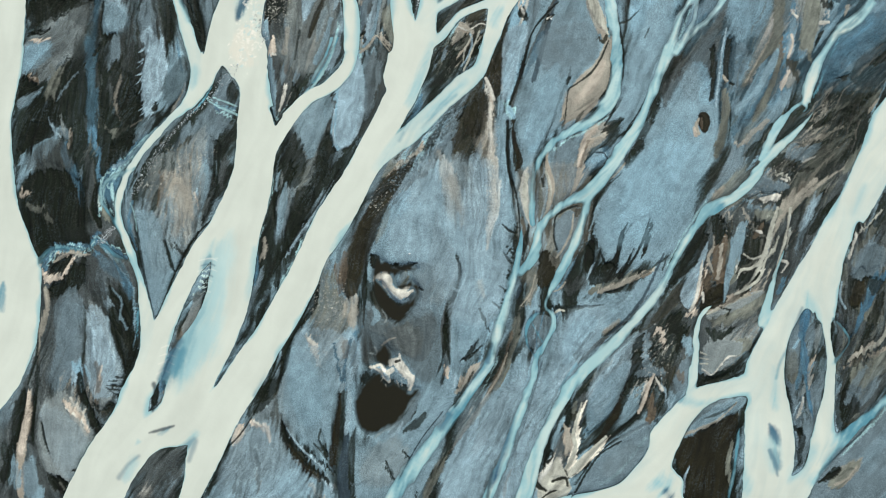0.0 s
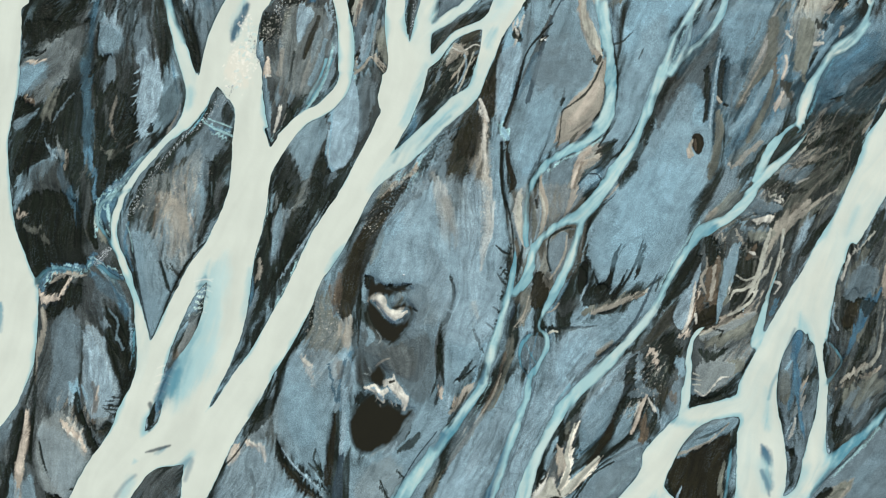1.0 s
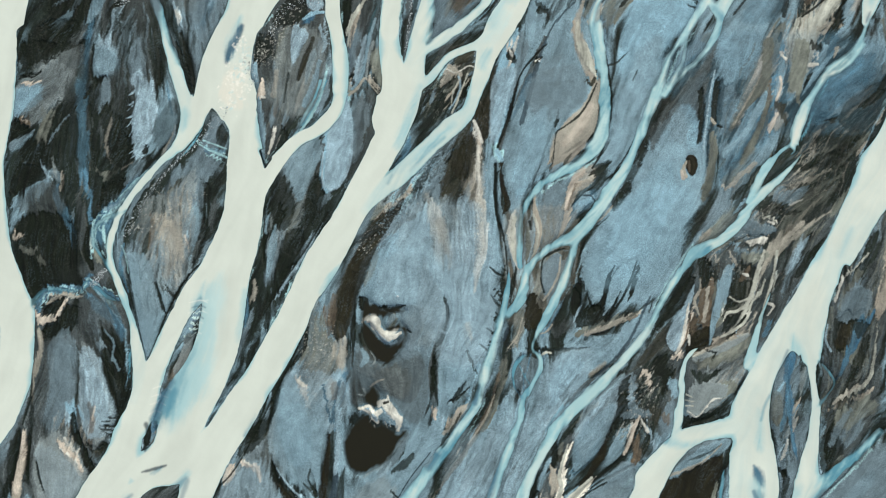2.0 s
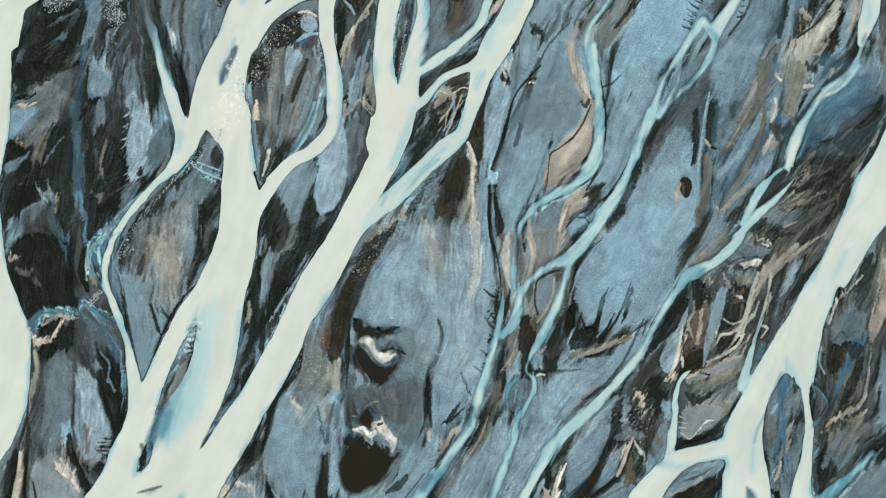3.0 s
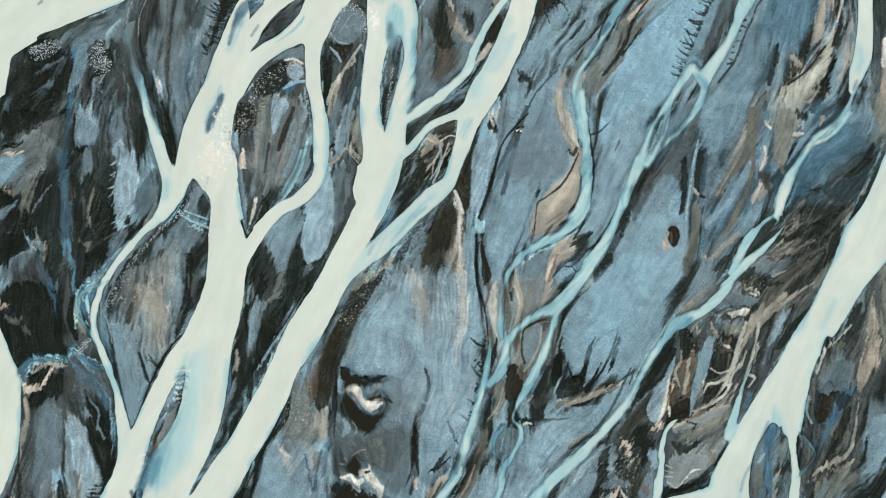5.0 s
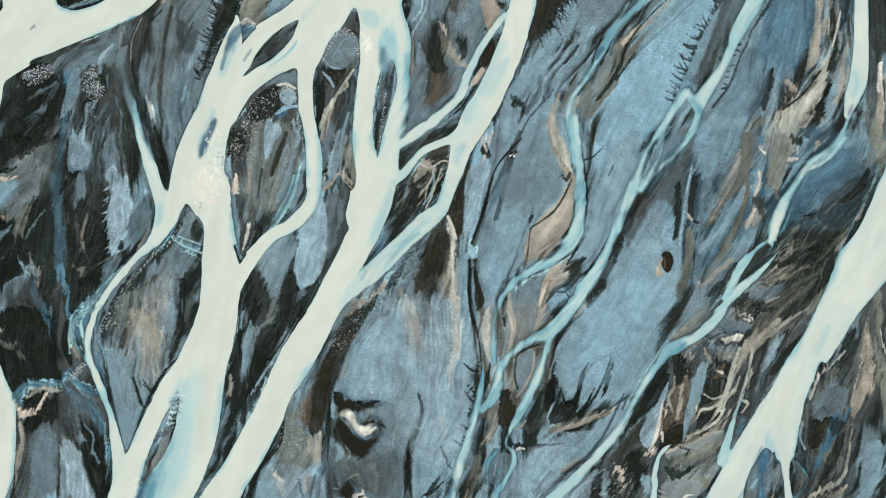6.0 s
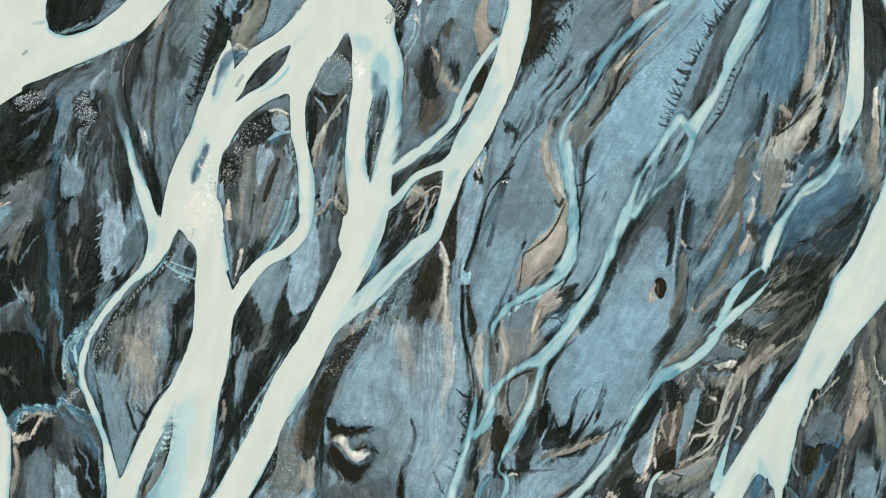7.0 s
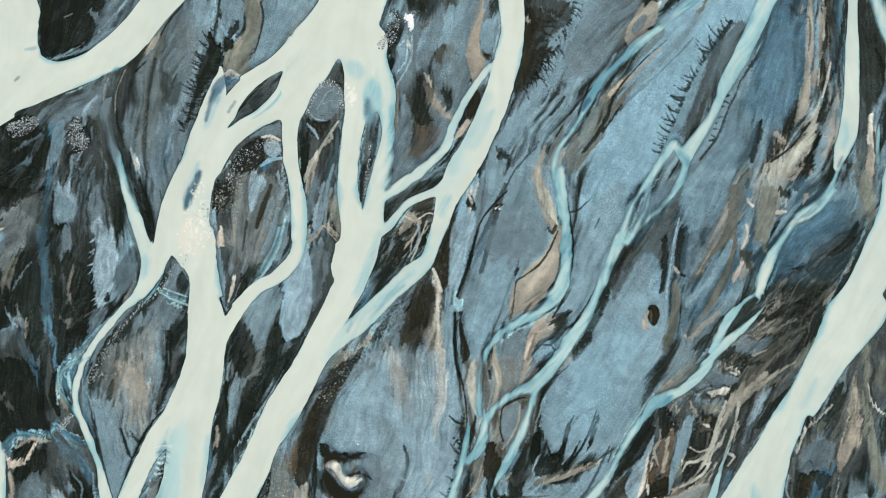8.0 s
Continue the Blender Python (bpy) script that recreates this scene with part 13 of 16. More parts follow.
fine("brown", 0.37, .8, .2, [(57.1, 36.9, 1.29), (58.4, 34.3, 1.11)])
fine("tan", 0.18, .7, .1, [(66.9, 46.4, 0.46), (66.5, 45.0, 0.46)])
patch("navy", 0.37, .7, .1, [(62.9, 36.8), (66.7, 38.8), (72.4, 43.1), (73.1, 41.5), (69.5, 38.4), (66.6, 36.0), (65.6, 34.1), (62.8, 33.6)])
fine("black", 0.28, .9, .1, [(65.1, 34.3, 0.37), (66.2, 34.4, 0.83), (66.9, 34.9, 0.37)])
fine("tan", 0.18, .7, .1, [(53.2, 27.2, 0.65), (50.7, 25.2, 0.83), (49.4, 23.6, 0.55), (47.7, 23.2, 0.37)])
fine("dark", 0.28, .7, .2, [(51.4, 23.3, 0.92), (49.6, 21.5, 0.92)])
patch("blue", 0.74, .9, 0, [(40.0, 29.0), (42.3, 29.6), (44.9, 29.0), (44.8, 24.3), (42.7, 23.3), (39.9, 24.3)])
patch("peat", 0.14, 1, 0, [(42.6, 28.5), (43.3, 28.2), (43.7, 27.2), (43.5, 25.9), (42.9, 25.1), (42.1, 25.7), (41.7, 27.0), (42.0, 28.1)])
fine("tan", 0.14, .95, 0, [(41.9, 27.5, 0.28), (41.4, 26.4, 0.65), (41.7, 25.1, 0.74)])
fine("pink", 0.18, .9, 0, [(41.0, 26.0, 0.37), (41.3, 24.7, 0.55)])
fine("rust", 0.14, .7, 0, [(42.3, 27.5, 0.37), (42.3, 25.9, 0.37)])
# curled silt along the eastern river
fine("black", 0.37, .9, .15, [(42.6, 10.1, 0.74), (40.8, 6.7, 1.39), (38.7, 2.5, 1.11), (37.2, 0.5, 0.55)])
patch("frost", 0.18, .85, .05, [(43.0, 7.3), (42.4, 3.4), (41.4, 0.5), (40.1, -3.4), (38.5, -2.2), (38.8, -0.0), (40.9, 3.4)])
fine("pale", 0.14, 1, 0, [(42.1, 4.2, 0.28), (41.5, 0.9, 0.55), (40.8, -2.1, 0.46), (39.9, -3.9, 0.37)])
fine("rust", 0.11, .9, 0, [(42.4, 2.5, 0.18), (41.8, -0.4, 0.28), (41.0, -3.0, 0.18)])
patch("rust", 0.18, .95, .2, [(44.0, 7.1), (46.1, 8.0), (45.8, 4.4), (45.3, 0.5), (44.2, 0.1), (43.5, 3.4)])
fine("tan", 0.18, .8, .2, [(45.1, 6.7, 0.46), (44.8, 3.4, 0.55), (44.4, 1.1, 0.37)])
fine("tan", 0.14, .8, 0, [(43.9, 6.4, 0.37), (43.0, 4.5, 0.55), (43.8, 2.3, 0.28)])
patch("peat", 0.18, .95, .1, [(42.7, -0.8), (45.4, 0.5), (45.0, -3.0), (41.7, -3.7)])
patch("black", 0.18, .95, .1, [(44.0, 11.5), (45.8, 10.8), (45.5, 7.6), (44.2, 6.9)])
fine("pale", 0.14, .9, 0, [(42.0, -1.1, 0.55), (42.1, -2.5, 0.28)])
patch("steel", 0.18, .9, .05, [(47.9, 9.9), (49.1, 10.3), (48.8, 7.1), (47.4, 4.4), (46.4, 0.7), (45.4, -2.7), (45.7, 1.6), (46.7, 6.2)])
patch("black", 0.28, .8, .2, [(49.5, 9.9), (53.2, 9.9), (52.5, 6.2), (50.6, 3.4), (48.4, 0.7), (47.4, -0.2), (48.5, 4.4)])
fine("pale", 0.18, .8, 0, [(51.0, 9.1, 0.28), (51.7, 8.8, 0.55)])
fine("rust", 0.28, .7, .1, [(50.7, 8.0, 0.74), (51.9, 9.9, 0.74)])
fine("silt", 0.14, .95, 0, [(54.5, 12.8, 0.37), (53.5, 9.9, 0.74), (52.5, 6.2, 0.65), (51.4, 3.9, 0.65), (49.7, 2.9, 0.46), (48.4, 2.7, 0.46), (47.7, 1.4, 0.18)])
fine("silt", 0.14, .9, 0, [(52.6, 5.5, 0.37), (51.4, 1.6, 0.46), (49.3, -0.2, 0.46), (47.2, -1.3, 0.28)])
fine("silt", 0.11, .8, 0, [(52.0, 5.1, 0.37), (50.3, 4.5, 0.28), (48.8, 5.3, 0.28)])
fine("tan", 0.28, .8, .1, [(61.0, 17.5, 0.65), (57.9, 14.7, 0.92), (55.4, 11.7, 0.74), (53.9, 8.8, 0.37)])
fine("silt", 0.14, .9, 0, [(56.6, 12.7, 0.55), (56.1, 9.9, 0.28), (55.5, 7.1, 0.46), (54.7, 4.4, 0.37), (53.7, 1.4, 0.28)])
patch("slate", 0.28, .75, .1, [(51.3, 18.2), (54.1, 17.3), (56.5, 16.4), (54.0, 15.1), (50.3, 14.9)])
fine("black", 0.18, .8, .1, [(50.8, 14.9, 0.28), (53.1, 15.4, 0.28), (55.4, 15.0, 0.37)])
fine("pale", 0.14, .95, 0, [(51.7, 14.2, 0.37), (53.3, 14.5, 0.74), (54.6, 15.1, 0.28)])
fine("pale", 0.14, .95, 0, [(55.2, 17.6, 0.28), (56.1, 17.3, 0.46)])
fine("tan", 0.28, .7, .2, [(65.4, 19.3, 0.46), (61.6, 16.8, 0.74), (58.8, 14.5, 0.92), (56.7, 12.1, 0.46)])
fine("frost", 0.37, .65, .3, [(60.7, 15.0, 0.65), (59.7, 11.7, 1.02), (58.0, 8.8, 0.74)])
fine("grey", 0.18, .85, .15, [(51.6, -1.0, 0.65), (48.3, -2.6, 1.02), (45.4, -3.9, 1.11), (43.0, -5.0, 0.83)])
fine("pale", 0.11, .8, 0, [(55.2, 4.2, 0.46), (56.0, 3.8, 0.37), (55.0, 2.3, 0.28)])
fine("lake", 0.18, .8, .1, [(55.4, 1.4, 0.74), (54.4, -1.1, 0.74)])
fine("umber", 0.37, .5, .3, [(43.5, -6.2, 0.92), (47.2, -5.2, 1.11), (50.8, -4.3, 0.74)])
fine("black", 0.18, .85, .1, [(44.9, -3.4, 0.37), (46.3, -4.1, 0.46), (45.5, -5.0, 0.28)])
fine("black", 0.18, .8, .1, [(67.5, 10.1, 0.28), (68.9, 11.9, 0.65), (70.2, 13.6, 0.37)])
fine("silt", 0.14, .7, .1, [(67.9, 9.3, 0.28), (69.6, 10.3, 0.28), (71.5, 12.5, 0.18)])
fine("umber", 0.28, .7, .2, [(70.0, 9.4, 0.92), (67.8, 6.2, 1.02), (66.6, 3.3, 0.55)])
patch("slate", 0.37, .65, .2, [(67.6, 6.2), (70.8, 7.1), (71.4, 3.4), (68.4, 1.6), (66.6, 1.6)])
patch("peat", 0.28, .9, .1, [(67.1, 0.7), (68.4, 0.7), (68.0, -2.1), (66.4, -3.4), (65.5, -2.1)])
fine("navy", 0.28, .85, .1, [(71.0, 1.6, 0.55), (69.0, -1.1, 0.74), (68.0, -3.9, 0.74), (66.7, -6.8, 0.55)])
patch("black", 0.28, .8, .1, [(68.8, 1.4), (71.3, 0.7), (69.7, -1.3)])
fine("frost", 0.11, .8, 0, [(64.8, 0.9, 0.18), (64.4, -1.6, 0.37), (65.1, -3.5, 0.37)])
patch("grey", 0.14, .9, .1, [(42.5, -10.4), (44.4, -8.6), (48.2, -9.2), (47.2, -11.7), (45.4, -13.0), (43.2, -14.2), (41.7, -13.5), (42.0, -12.1)])
fine("pale", 0.09, .9, 0, [(41.8, -13.3, 0.18), (43.2, -14.2, 0.23), (44.7, -12.6, 0.23), (45.9, -11.3, 0.28), (47.2, -11.2, 0.18)])
fine("silt", 0.09, .8, 0, [(41.6, -10.6, 0.18), (42.5, -11.0, 0.18)])
fine("silt", 0.09, .8, 0, [(41.4, -11.5, 0.18), (42.7, -11.7, 0.18)])
fine("silt", 0.09, .8, 0, [(41.6, -12.4, 0.18), (42.6, -12.4, 0.18)])
patch("black", 0.14, .95, .1, [(41.5, -14.2), (43.7, -14.6), (46.3, -13.7), (44.2, -15.6), (41.5, -16.2)])
patch("peat", 0.28, .95, .1, [(37.2, -27.5), (38.2, -24.8), (40.1, -23.4), (43.4, -22.6), (47.0, -20.2), (47.2, -23.1), (45.8, -26.5), (45.8, -30.2), (44.8, -33.8), (38.9, -33.8), (38.5, -31.1)])
patch("steel", 0.28, .85, .1, [(38.8, -24.2), (41.4, -20.9), (45.1, -18.6), (48.7, -17.5), (48.3, -19.3), (45.9, -20.7), (42.3, -22.2)])
fine("tan", 0.14, .8, .1, [(38.4, -23.9, 0.37), (41.2, -22.7, 0.37), (44.1, -21.4, 0.37), (47.3, -18.6, 0.28)])
fine("dark", 0.18, .7, .2, [(42.3, -21.1, 0.37), (45.1, -20.0, 0.37), (47.4, -18.6, 0.28)])
fine("frost", 0.11, .8, 0, [(39.4, -28.7, 0.18), (38.7, -30.5, 0.28), (38.5, -32.9, 0.37)])
fine("moss", 0.18, .8, .2, [(46.4, -25.1, 0.46), (45.6, -28.2, 0.74), (46.0, -31.1, 0.65)])
fine("lake", 0.14, .95, 0, [(57.8, -7.5, 0.37), (58.1, -12.1, 0.46), (58.5, -16.6, 0.37), (58.9, -19.5, 0.28)])
fine("lake", 0.14, .8, 0, [(59.8, -12.1, 0.18), (58.8, -13.9, 0.18), (58.1, -13.0, 0.18)])
fine("black", 0.14, .9, .1, [(56.6, -22.7, 0.74), (57.5, -23.8, 0.55)])
fine("frost", 0.11, .7, 0, [(56.1, -21.5, 0.18), (56.7, -19.7, 0.18), (57.3, -18.6, 0.18)])
fine("grey", 0.18, .6, .1, [(59.0, -13.0, 0.55), (58.6, -15.7, 0.74), (57.4, -17.5, 0.46)])
patch("black", 0.37, .75, .2, [(63.5, -17.5), (65.1, -16.8), (66.9, -19.3), (65.2, -21.3), (63.3, -23.1)])
fine("slate", 0.37, .7, .2, [(68.1, -13.0, 0.83), (66.2, -15.7, 1.11), (64.9, -18.6, 0.46)])
fine("tan", 0.18, .75, .1, [(69.5, -9.0, 0.46), (66.4, -11.0, 0.55), (65.3, -12.1, 0.28)])
fine("brown", 0.18, .8, .1, [(64.8, -22.2, 0.74), (66.1, -21.3, 0.55)])
patch("moss", 0.28, .9, .1, [(61.3, -31.8), (62.8, -29.9), (64.8, -28.1), (66.8, -27.5), (66.4, -29.1), (64.9, -30.9), (62.7, -32.3)])
fine("black", 0.18, .9, .1, [(60.2, -31.2, 0.46), (61.8, -30.5, 0.92), (63.5, -29.3, 0.46)])
fine("umber", 0.14, .9, 0, [(63.3, -30.2, 0.28), (64.8, -29.0, 0.46), (65.9, -29.1, 0.28)])
fine("tan", 0.18, .8, 0, [(62.5, -31.6, 0.37), (64.6, -30.6, 0.46), (66.1, -28.7, 0.37)])
fine("ink", 0.11, .8, 0, [(71.3, -18.6, 0.28), (67.7, -22.9, 0.18), (63.9, -26.5, 0.28), (59.3, -30.9, 0.28), (56.5, -33.8, 0.28)])
# dark island and the bar under the river bend
patch("black", 0.55, .9, .1, [(-57.0, 78.6), (-47.5, 78.5), (-48.5, 75.8), (-50.4, 73.0), (-54.3, 69.8), (-56.7, 69.8), (-58.2, 72.6)])
fine("slate", 0.37, .75, .1, [(-49.4, 76.5, 0.65), (-47.6, 75.0, 1.39), (-45.2, 75.5, 0.92)])
fine("steel", 0.18, .8, .1, [(-55.2, 69.0, 0.28), (-51.4, 70.2, 0.46), (-48.1, 71.9, 0.74), (-45.7, 73.9, 0.46)])
fine("grey", 0.14, .6, 0, [(-53.8, 75.8, 0.18), (-52.5, 76.3, 0.18)])
fine("tan", 0.18, .8, .1, [(-40.1, 69.5, 0.55), (-38.7, 71.5, 0.65), (-37.8, 73.3, 0.28)])
fine("black", 0.18, .85, 0, [(-34.1, 77.6, 0.37), (-36.6, 74.7, 0.46), (-37.7, 72.7, 0.37)])
fine("black", 0.18, .8, 0, [(-40.3, 68.3, 0.37), (-42.0, 66.7, 0.37)])
fine("black", 0.37, .7, .2, [(-38.6, 68.5, 0.37), (-39.7, 63.7, 0.65), (-40.2, 59.0, 0.55), (-40.5, 54.4, 0.46)])
patch("dark", 0.55, .6, .1, [(-37.3, 66.4), (-34.5, 64.6), (-35.0, 61.8), (-36.4, 61.3), (-37.8, 63.7)])
fine("frost", 0.74, .5, .2, [(-31.0, 70.5, 0.46), (-32.0, 66.4, 0.83), (-34.0, 61.8, 1.11), (-35.7, 59.0, 0.92)])
patch("black", 0.28, .9, .15, [(-29.5, 72.8), (-28.3, 71.0), (-27.7, 69.6), (-29.0, 66.8), (-31.2, 63.2), (-32.8, 59.9), (-33.6, 57.2), (-33.1, 60.9), (-32.1, 64.5), (-31.2, 67.8), (-30.2, 70.1)])
fine("black", 0.28, .85, .1, [(-45.4, 60.7, 0.55), (-45.2, 58.1, 0.55), (-44.7, 56.5, 0.37)])
fine("pale", 0.37, .7, .1, [(-42.4, 53.0, 0.37), (-41.8, 51.4, 0.65)])
fine("tan", 0.14, .6, 0, [(-46.6, 65.6, 0.18), (-47.5, 62.3, 0.18), (-47.5, 58.6, 0.18)])
fine("tan", 0.14, .6, 0, [(-43.7, 67.0, 0.18), (-45.3, 63.2, 0.18), (-45.6, 60.0, 0.18)])
patch("black", 0.28, .7, .1, [(-65.0, 59.2), (-62.1, 59.6), (-59.2, 59.3), (-58.1, 56.3), (-62.2, 55.4), (-65.0, 56.4)])
fine("black", 0.28, .85, .1, [(-52.5, 58.9, 0.74), (-50.1, 56.5, 0.74), (-50.7, 54.3, 0.55), (-53.1, 53.5, 0.92)])
patch("slate", 0.55, .5, .2, [(-58.2, 60.5), (-53.4, 62.4), (-48.7, 63.7), (-46.8, 64.6), (-48.3, 60.0), (-51.6, 60.0), (-55.4, 59.1)])
fine("frost", 0.28, .6, .2, [(-48.5, 62.6, 0.28), (-50.4, 60.5, 0.55), (-50.7, 58.4, 0.55)])
patch("steel", 0.28, .7, .1, [(-55.9, 57.7), (-54.0, 58.7), (-54.5, 54.5), (-56.0, 51.7), (-57.5, 50.7), (-56.6, 54.5)])
patch("black", 0.46, .5, .3, [(-61.2, 55.4), (-57.3, 57.3), (-56.9, 54.5), (-59.4, 50.7), (-63.2, 51.7), (-65.1, 52.6), (-65.1, 54.5)])
# inlet, silt tongue and gravel crowns
patch("steel", 0.46, .7, .15, [(-21.8, 72.7), (-18.5, 76.4), (-12.0, 78.1), (-13.4, 75.8), (-17.6, 71.8), (-21.3, 68.1), (-23.2, 67.2), (-22.2, 70.0)])
fine("black", 0.14, .85, 0, [(-21.1, 77.7, 0.28), (-20.7, 75.5, 0.37), (-21.2, 72.5, 0.28), (-22.2, 69.5, 0.18)])
patch("moss", 0.28, .9, .1, [(-24.0, 78.2), (-21.7, 78.2), (-20.9, 74.5), (-21.5, 71.3), (-22.7, 69.5), (-23.2, 66.8), (-25.1, 66.3), (-27.4, 67.3), (-26.9, 69.1), (-24.6, 71.4), (-23.3, 74.1)])
fine("tan", 0.28, .7, .1, [(-24.3, 71.4, 0.46), (-25.5, 69.3, 0.83)])
patch("steel", 0.28, .75, .1, [(-27.6, 78.3), (-24.2, 78.2), (-24.1, 74.6), (-25.0, 72.8), (-26.9, 73.7), (-27.6, 75.5)])
fine("black", 0.23, .9, .1, [(-25.0, 74.6, 0.46), (-25.5, 73.5, 1.2), (-26.5, 72.2, 0.83)])
fine("sky", 0.18, .8, 0, [(-27.4, 73.7, 0.46), (-26.7, 72.5, 0.55)])
fine("pale", 0.14, .9, 0, [(-27.3, 66.3, 0.46), (-26.0, 66.6, 0.65), (-24.9, 66.0, 0.46)])
fine("black", 0.14, .8, 0, [(-26.6, 57.8, 0.28), (-24.2, 61.2, 0.28), (-20.4, 65.2, 0.28)])
patch("slate", 0.23, .9, .05, [(-13.5, 61.7), (-12.0, 63.5), (-10.2, 64.4), (-7.9, 63.9), (-7.8, 61.6), (-9.1, 59.3), (-11.0, 58.3), (-13.4, 59.6)])
fine("frost", 0.11, .7, 0, [(-11.9, 60.3, 0.18), (-10.2, 63.0, 0.18), (-8.1, 63.9, 0.18)])
fine("frost", 0.11, .8, 0, [(-13.3, 59.8, 0.18), (-12.1, 58.7, 0.18), (-10.2, 58.5, 0.18)])
fine("frost", 0.11, .5, 0, [(-10.9, 61.2, 0.14), (-9.5, 61.8, 0.14), (-8.0, 61.4, 0.14)])
patch("peat", 0.18, .9, .1, [(-12.5, 58.2), (-9.7, 58.9), (-10.6, 56.5), (-11.6, 55.5)])
fine("silt", 0.14, .8, 0, [(-8.4, 58.5, 0.28), (-9.7, 56.6, 0.46), (-11.2, 54.3, 0.46), (-12.8, 51.3, 0.37)])
fine("frost", 0.14, .8, 0, [(-13.6, 58.0, 0.18), (-12.5, 56.9, 0.46), (-11.8, 55.6, 0.28)])
patch("ash", 0.28, .8, .1, [(-10.2, 66.2), (-8.5, 68.0), (-7.6, 65.7), (-7.8, 64.4), (-9.7, 65.1)])
patch("slate", 0.28, .8, .1, [(-23.3, 55.7), (-20.5, 57.6), (-18.1, 58.0), (-17.9, 56.2), (-21.4, 56.2)])
fine("pale", 0.14, .9, 0, [(-21.0, 55.9, 0.28), (-19.4, 56.0, 0.46), (-18.2, 55.4, 0.37)])
patch("frost", 0.18, .85, 0, [(-20.5, 54.7), (-18.6, 55.2), (-17.9, 53.6), (-19.0, 52.5), (-20.4, 53.2)])
fine("sky", 0.14, .9, 0, [(-21.2, 51.2, 0.46), (-19.8, 52.1, 0.74), (-18.1, 52.4, 0.46)])
patch("black", 0.37, .85, .1, [(-24.2, 54.3), (-21.1, 55.2), (-20.7, 52.0), (-23.3, 50.2), (-26.6, 50.6)])
patch("black", 0.18, .9, .1, [(-1.4, 71.6), (0.5, 73.0), (1.7, 72.0), (0.9, 69.8), (0.0, 69.1), (-1.3, 69.8)])
fine("dark", 0.28, .8, .1, [(0.4, 76.3, 0.74), (1.5, 75.0, 0.92)])
fine("steel", 0.14, .85, 0, [(2.6, 71.1, 0.28), (1.8, 68.9, 0.55), (0.5, 66.6, 0.46), (-0.0, 64.7, 0.37)])
fine("frost", 0.14, .85, 0, [(3.6, 72.0, 0.28), (3.5, 68.8, 0.37), (2.4, 66.1, 0.28), (1.1, 64.1, 0.28), (0.5, 59.7, 0.37)])
patch("slate", 0.46, .7, .1, [(5.1, 69.7), (7.8, 76.1), (8.6, 76.5), (8.6, 72.4), (6.9, 68.8), (5.1, 67.0)])
fine("rust", 0.37, .7, .1, [(5.3, 73.6, 0.55), (6.3, 74.1, 0.65)])
patch("black", 0.74, .6, .2, [(4.1, 65.2), (6.4, 67.0), (7.4, 63.3), (6.0, 59.7), (4.1, 60.2)])
fine("pink", 0.28, .7, .1, [(5.7, 66.3, 0.37), (6.6, 64.4, 0.55)])
fine("rust", 0.55, .6, .1, [(4.8, 57.1, 1.29), (6.1, 55.9, 0.92)])
fine("umber", 0.46, .5, .2, [(3.2, 54.0, 0.92), (2.3, 51.9, 0.74)])
fine("black", 0.28, .8, .1, [(-2.1, 57.5, 0.46), (-2.6, 54.2, 0.74), (-3.3, 51.0, 0.55)])
patch("slate", 0.46, .65, .1, [(9.7, 69.2), (10.1, 72.4), (12.9, 76.0), (15.1, 77.8), (13.3, 72.8), (11.5, 69.7)])
patch("sand", 0.23, .9, .1, [(14.9, 75.5), (14.3, 72.4), (13.5, 69.7), (14.7, 68.7), (15.4, 67.4), (14.2, 65.1), (13.3, 65.1), (12.4, 68.8), (13.3, 72.4)])
patch("steel", 0.18, .85, .05, [(15.4, 74.2), (16.5, 74.6), (16.8, 71.5), (16.1, 69.2), (15.0, 70.1), (14.7, 72.4)])
fine("peat", 0.18, .9, .1, [(15.6, 68.9, 0.83), (16.3, 70.0, 0.46)])
patch("peat", 0.18, .95, .05, [(12.9, 62.9), (14.2, 63.3), (14.7, 61.9), (13.6, 59.2), (12.7, 58.5), (12.5, 61.0)])
fine("pink", 0.18, .85, 0, [(12.7, 58.2, 0.74), (11.5, 56.5, 0.83), (10.5, 55.4, 0.37)])
patch("peat", 0.55, .75, .2, [(20.9, 75.9), (23.8, 76.8), (26.9, 75.9), (27.4, 74.1), (22.9, 71.8), (21.1, 70.1), (20.9, 73.2)])
fine("tan", 0.28, .75, .1, [(21.2, 75.2, 0.74), (22.4, 74.3, 0.55)])
patch("peat", 0.37, .9, .2, [(20.9, 69.1), (23.8, 70.0), (26.1, 70.0), (24.3, 67.3), (22.9, 65.1), (20.6, 63.3), (19.7, 64.2), (20.6, 66.9)])
fine("frost", 0.55, .5, .1, [(27.6, 73.9, 1.11), (23.8, 72.1, 0.92)])
fine("black", 0.28, .85, .1, [(19.8, 63.3, 0.55), (18.8, 61.0, 0.74), (17.4, 59.5, 0.65)])
fine("black", 0.18, .85, .1, [(28.2, 62.1, 0.37), (27.1, 60.5, 0.55), (26.0, 59.2, 0.28)])
fine("dark", 0.28, .8, .1, [(17.4, 54.0, 0.65), (18.6, 52.7, 1.11)])
fine("dark", 0.37, .5, .2, [(22.2, 57.3, 0.55), (21.7, 54.1, 0.74), (19.7, 51.2, 0.55)])
fine("black", 0.11, .85, 0, [(37.4, 68.9, 0.18), (32.9, 63.9, 0.28), (29.3, 59.5, 0.28), (27.0, 55.8, 0.28)])
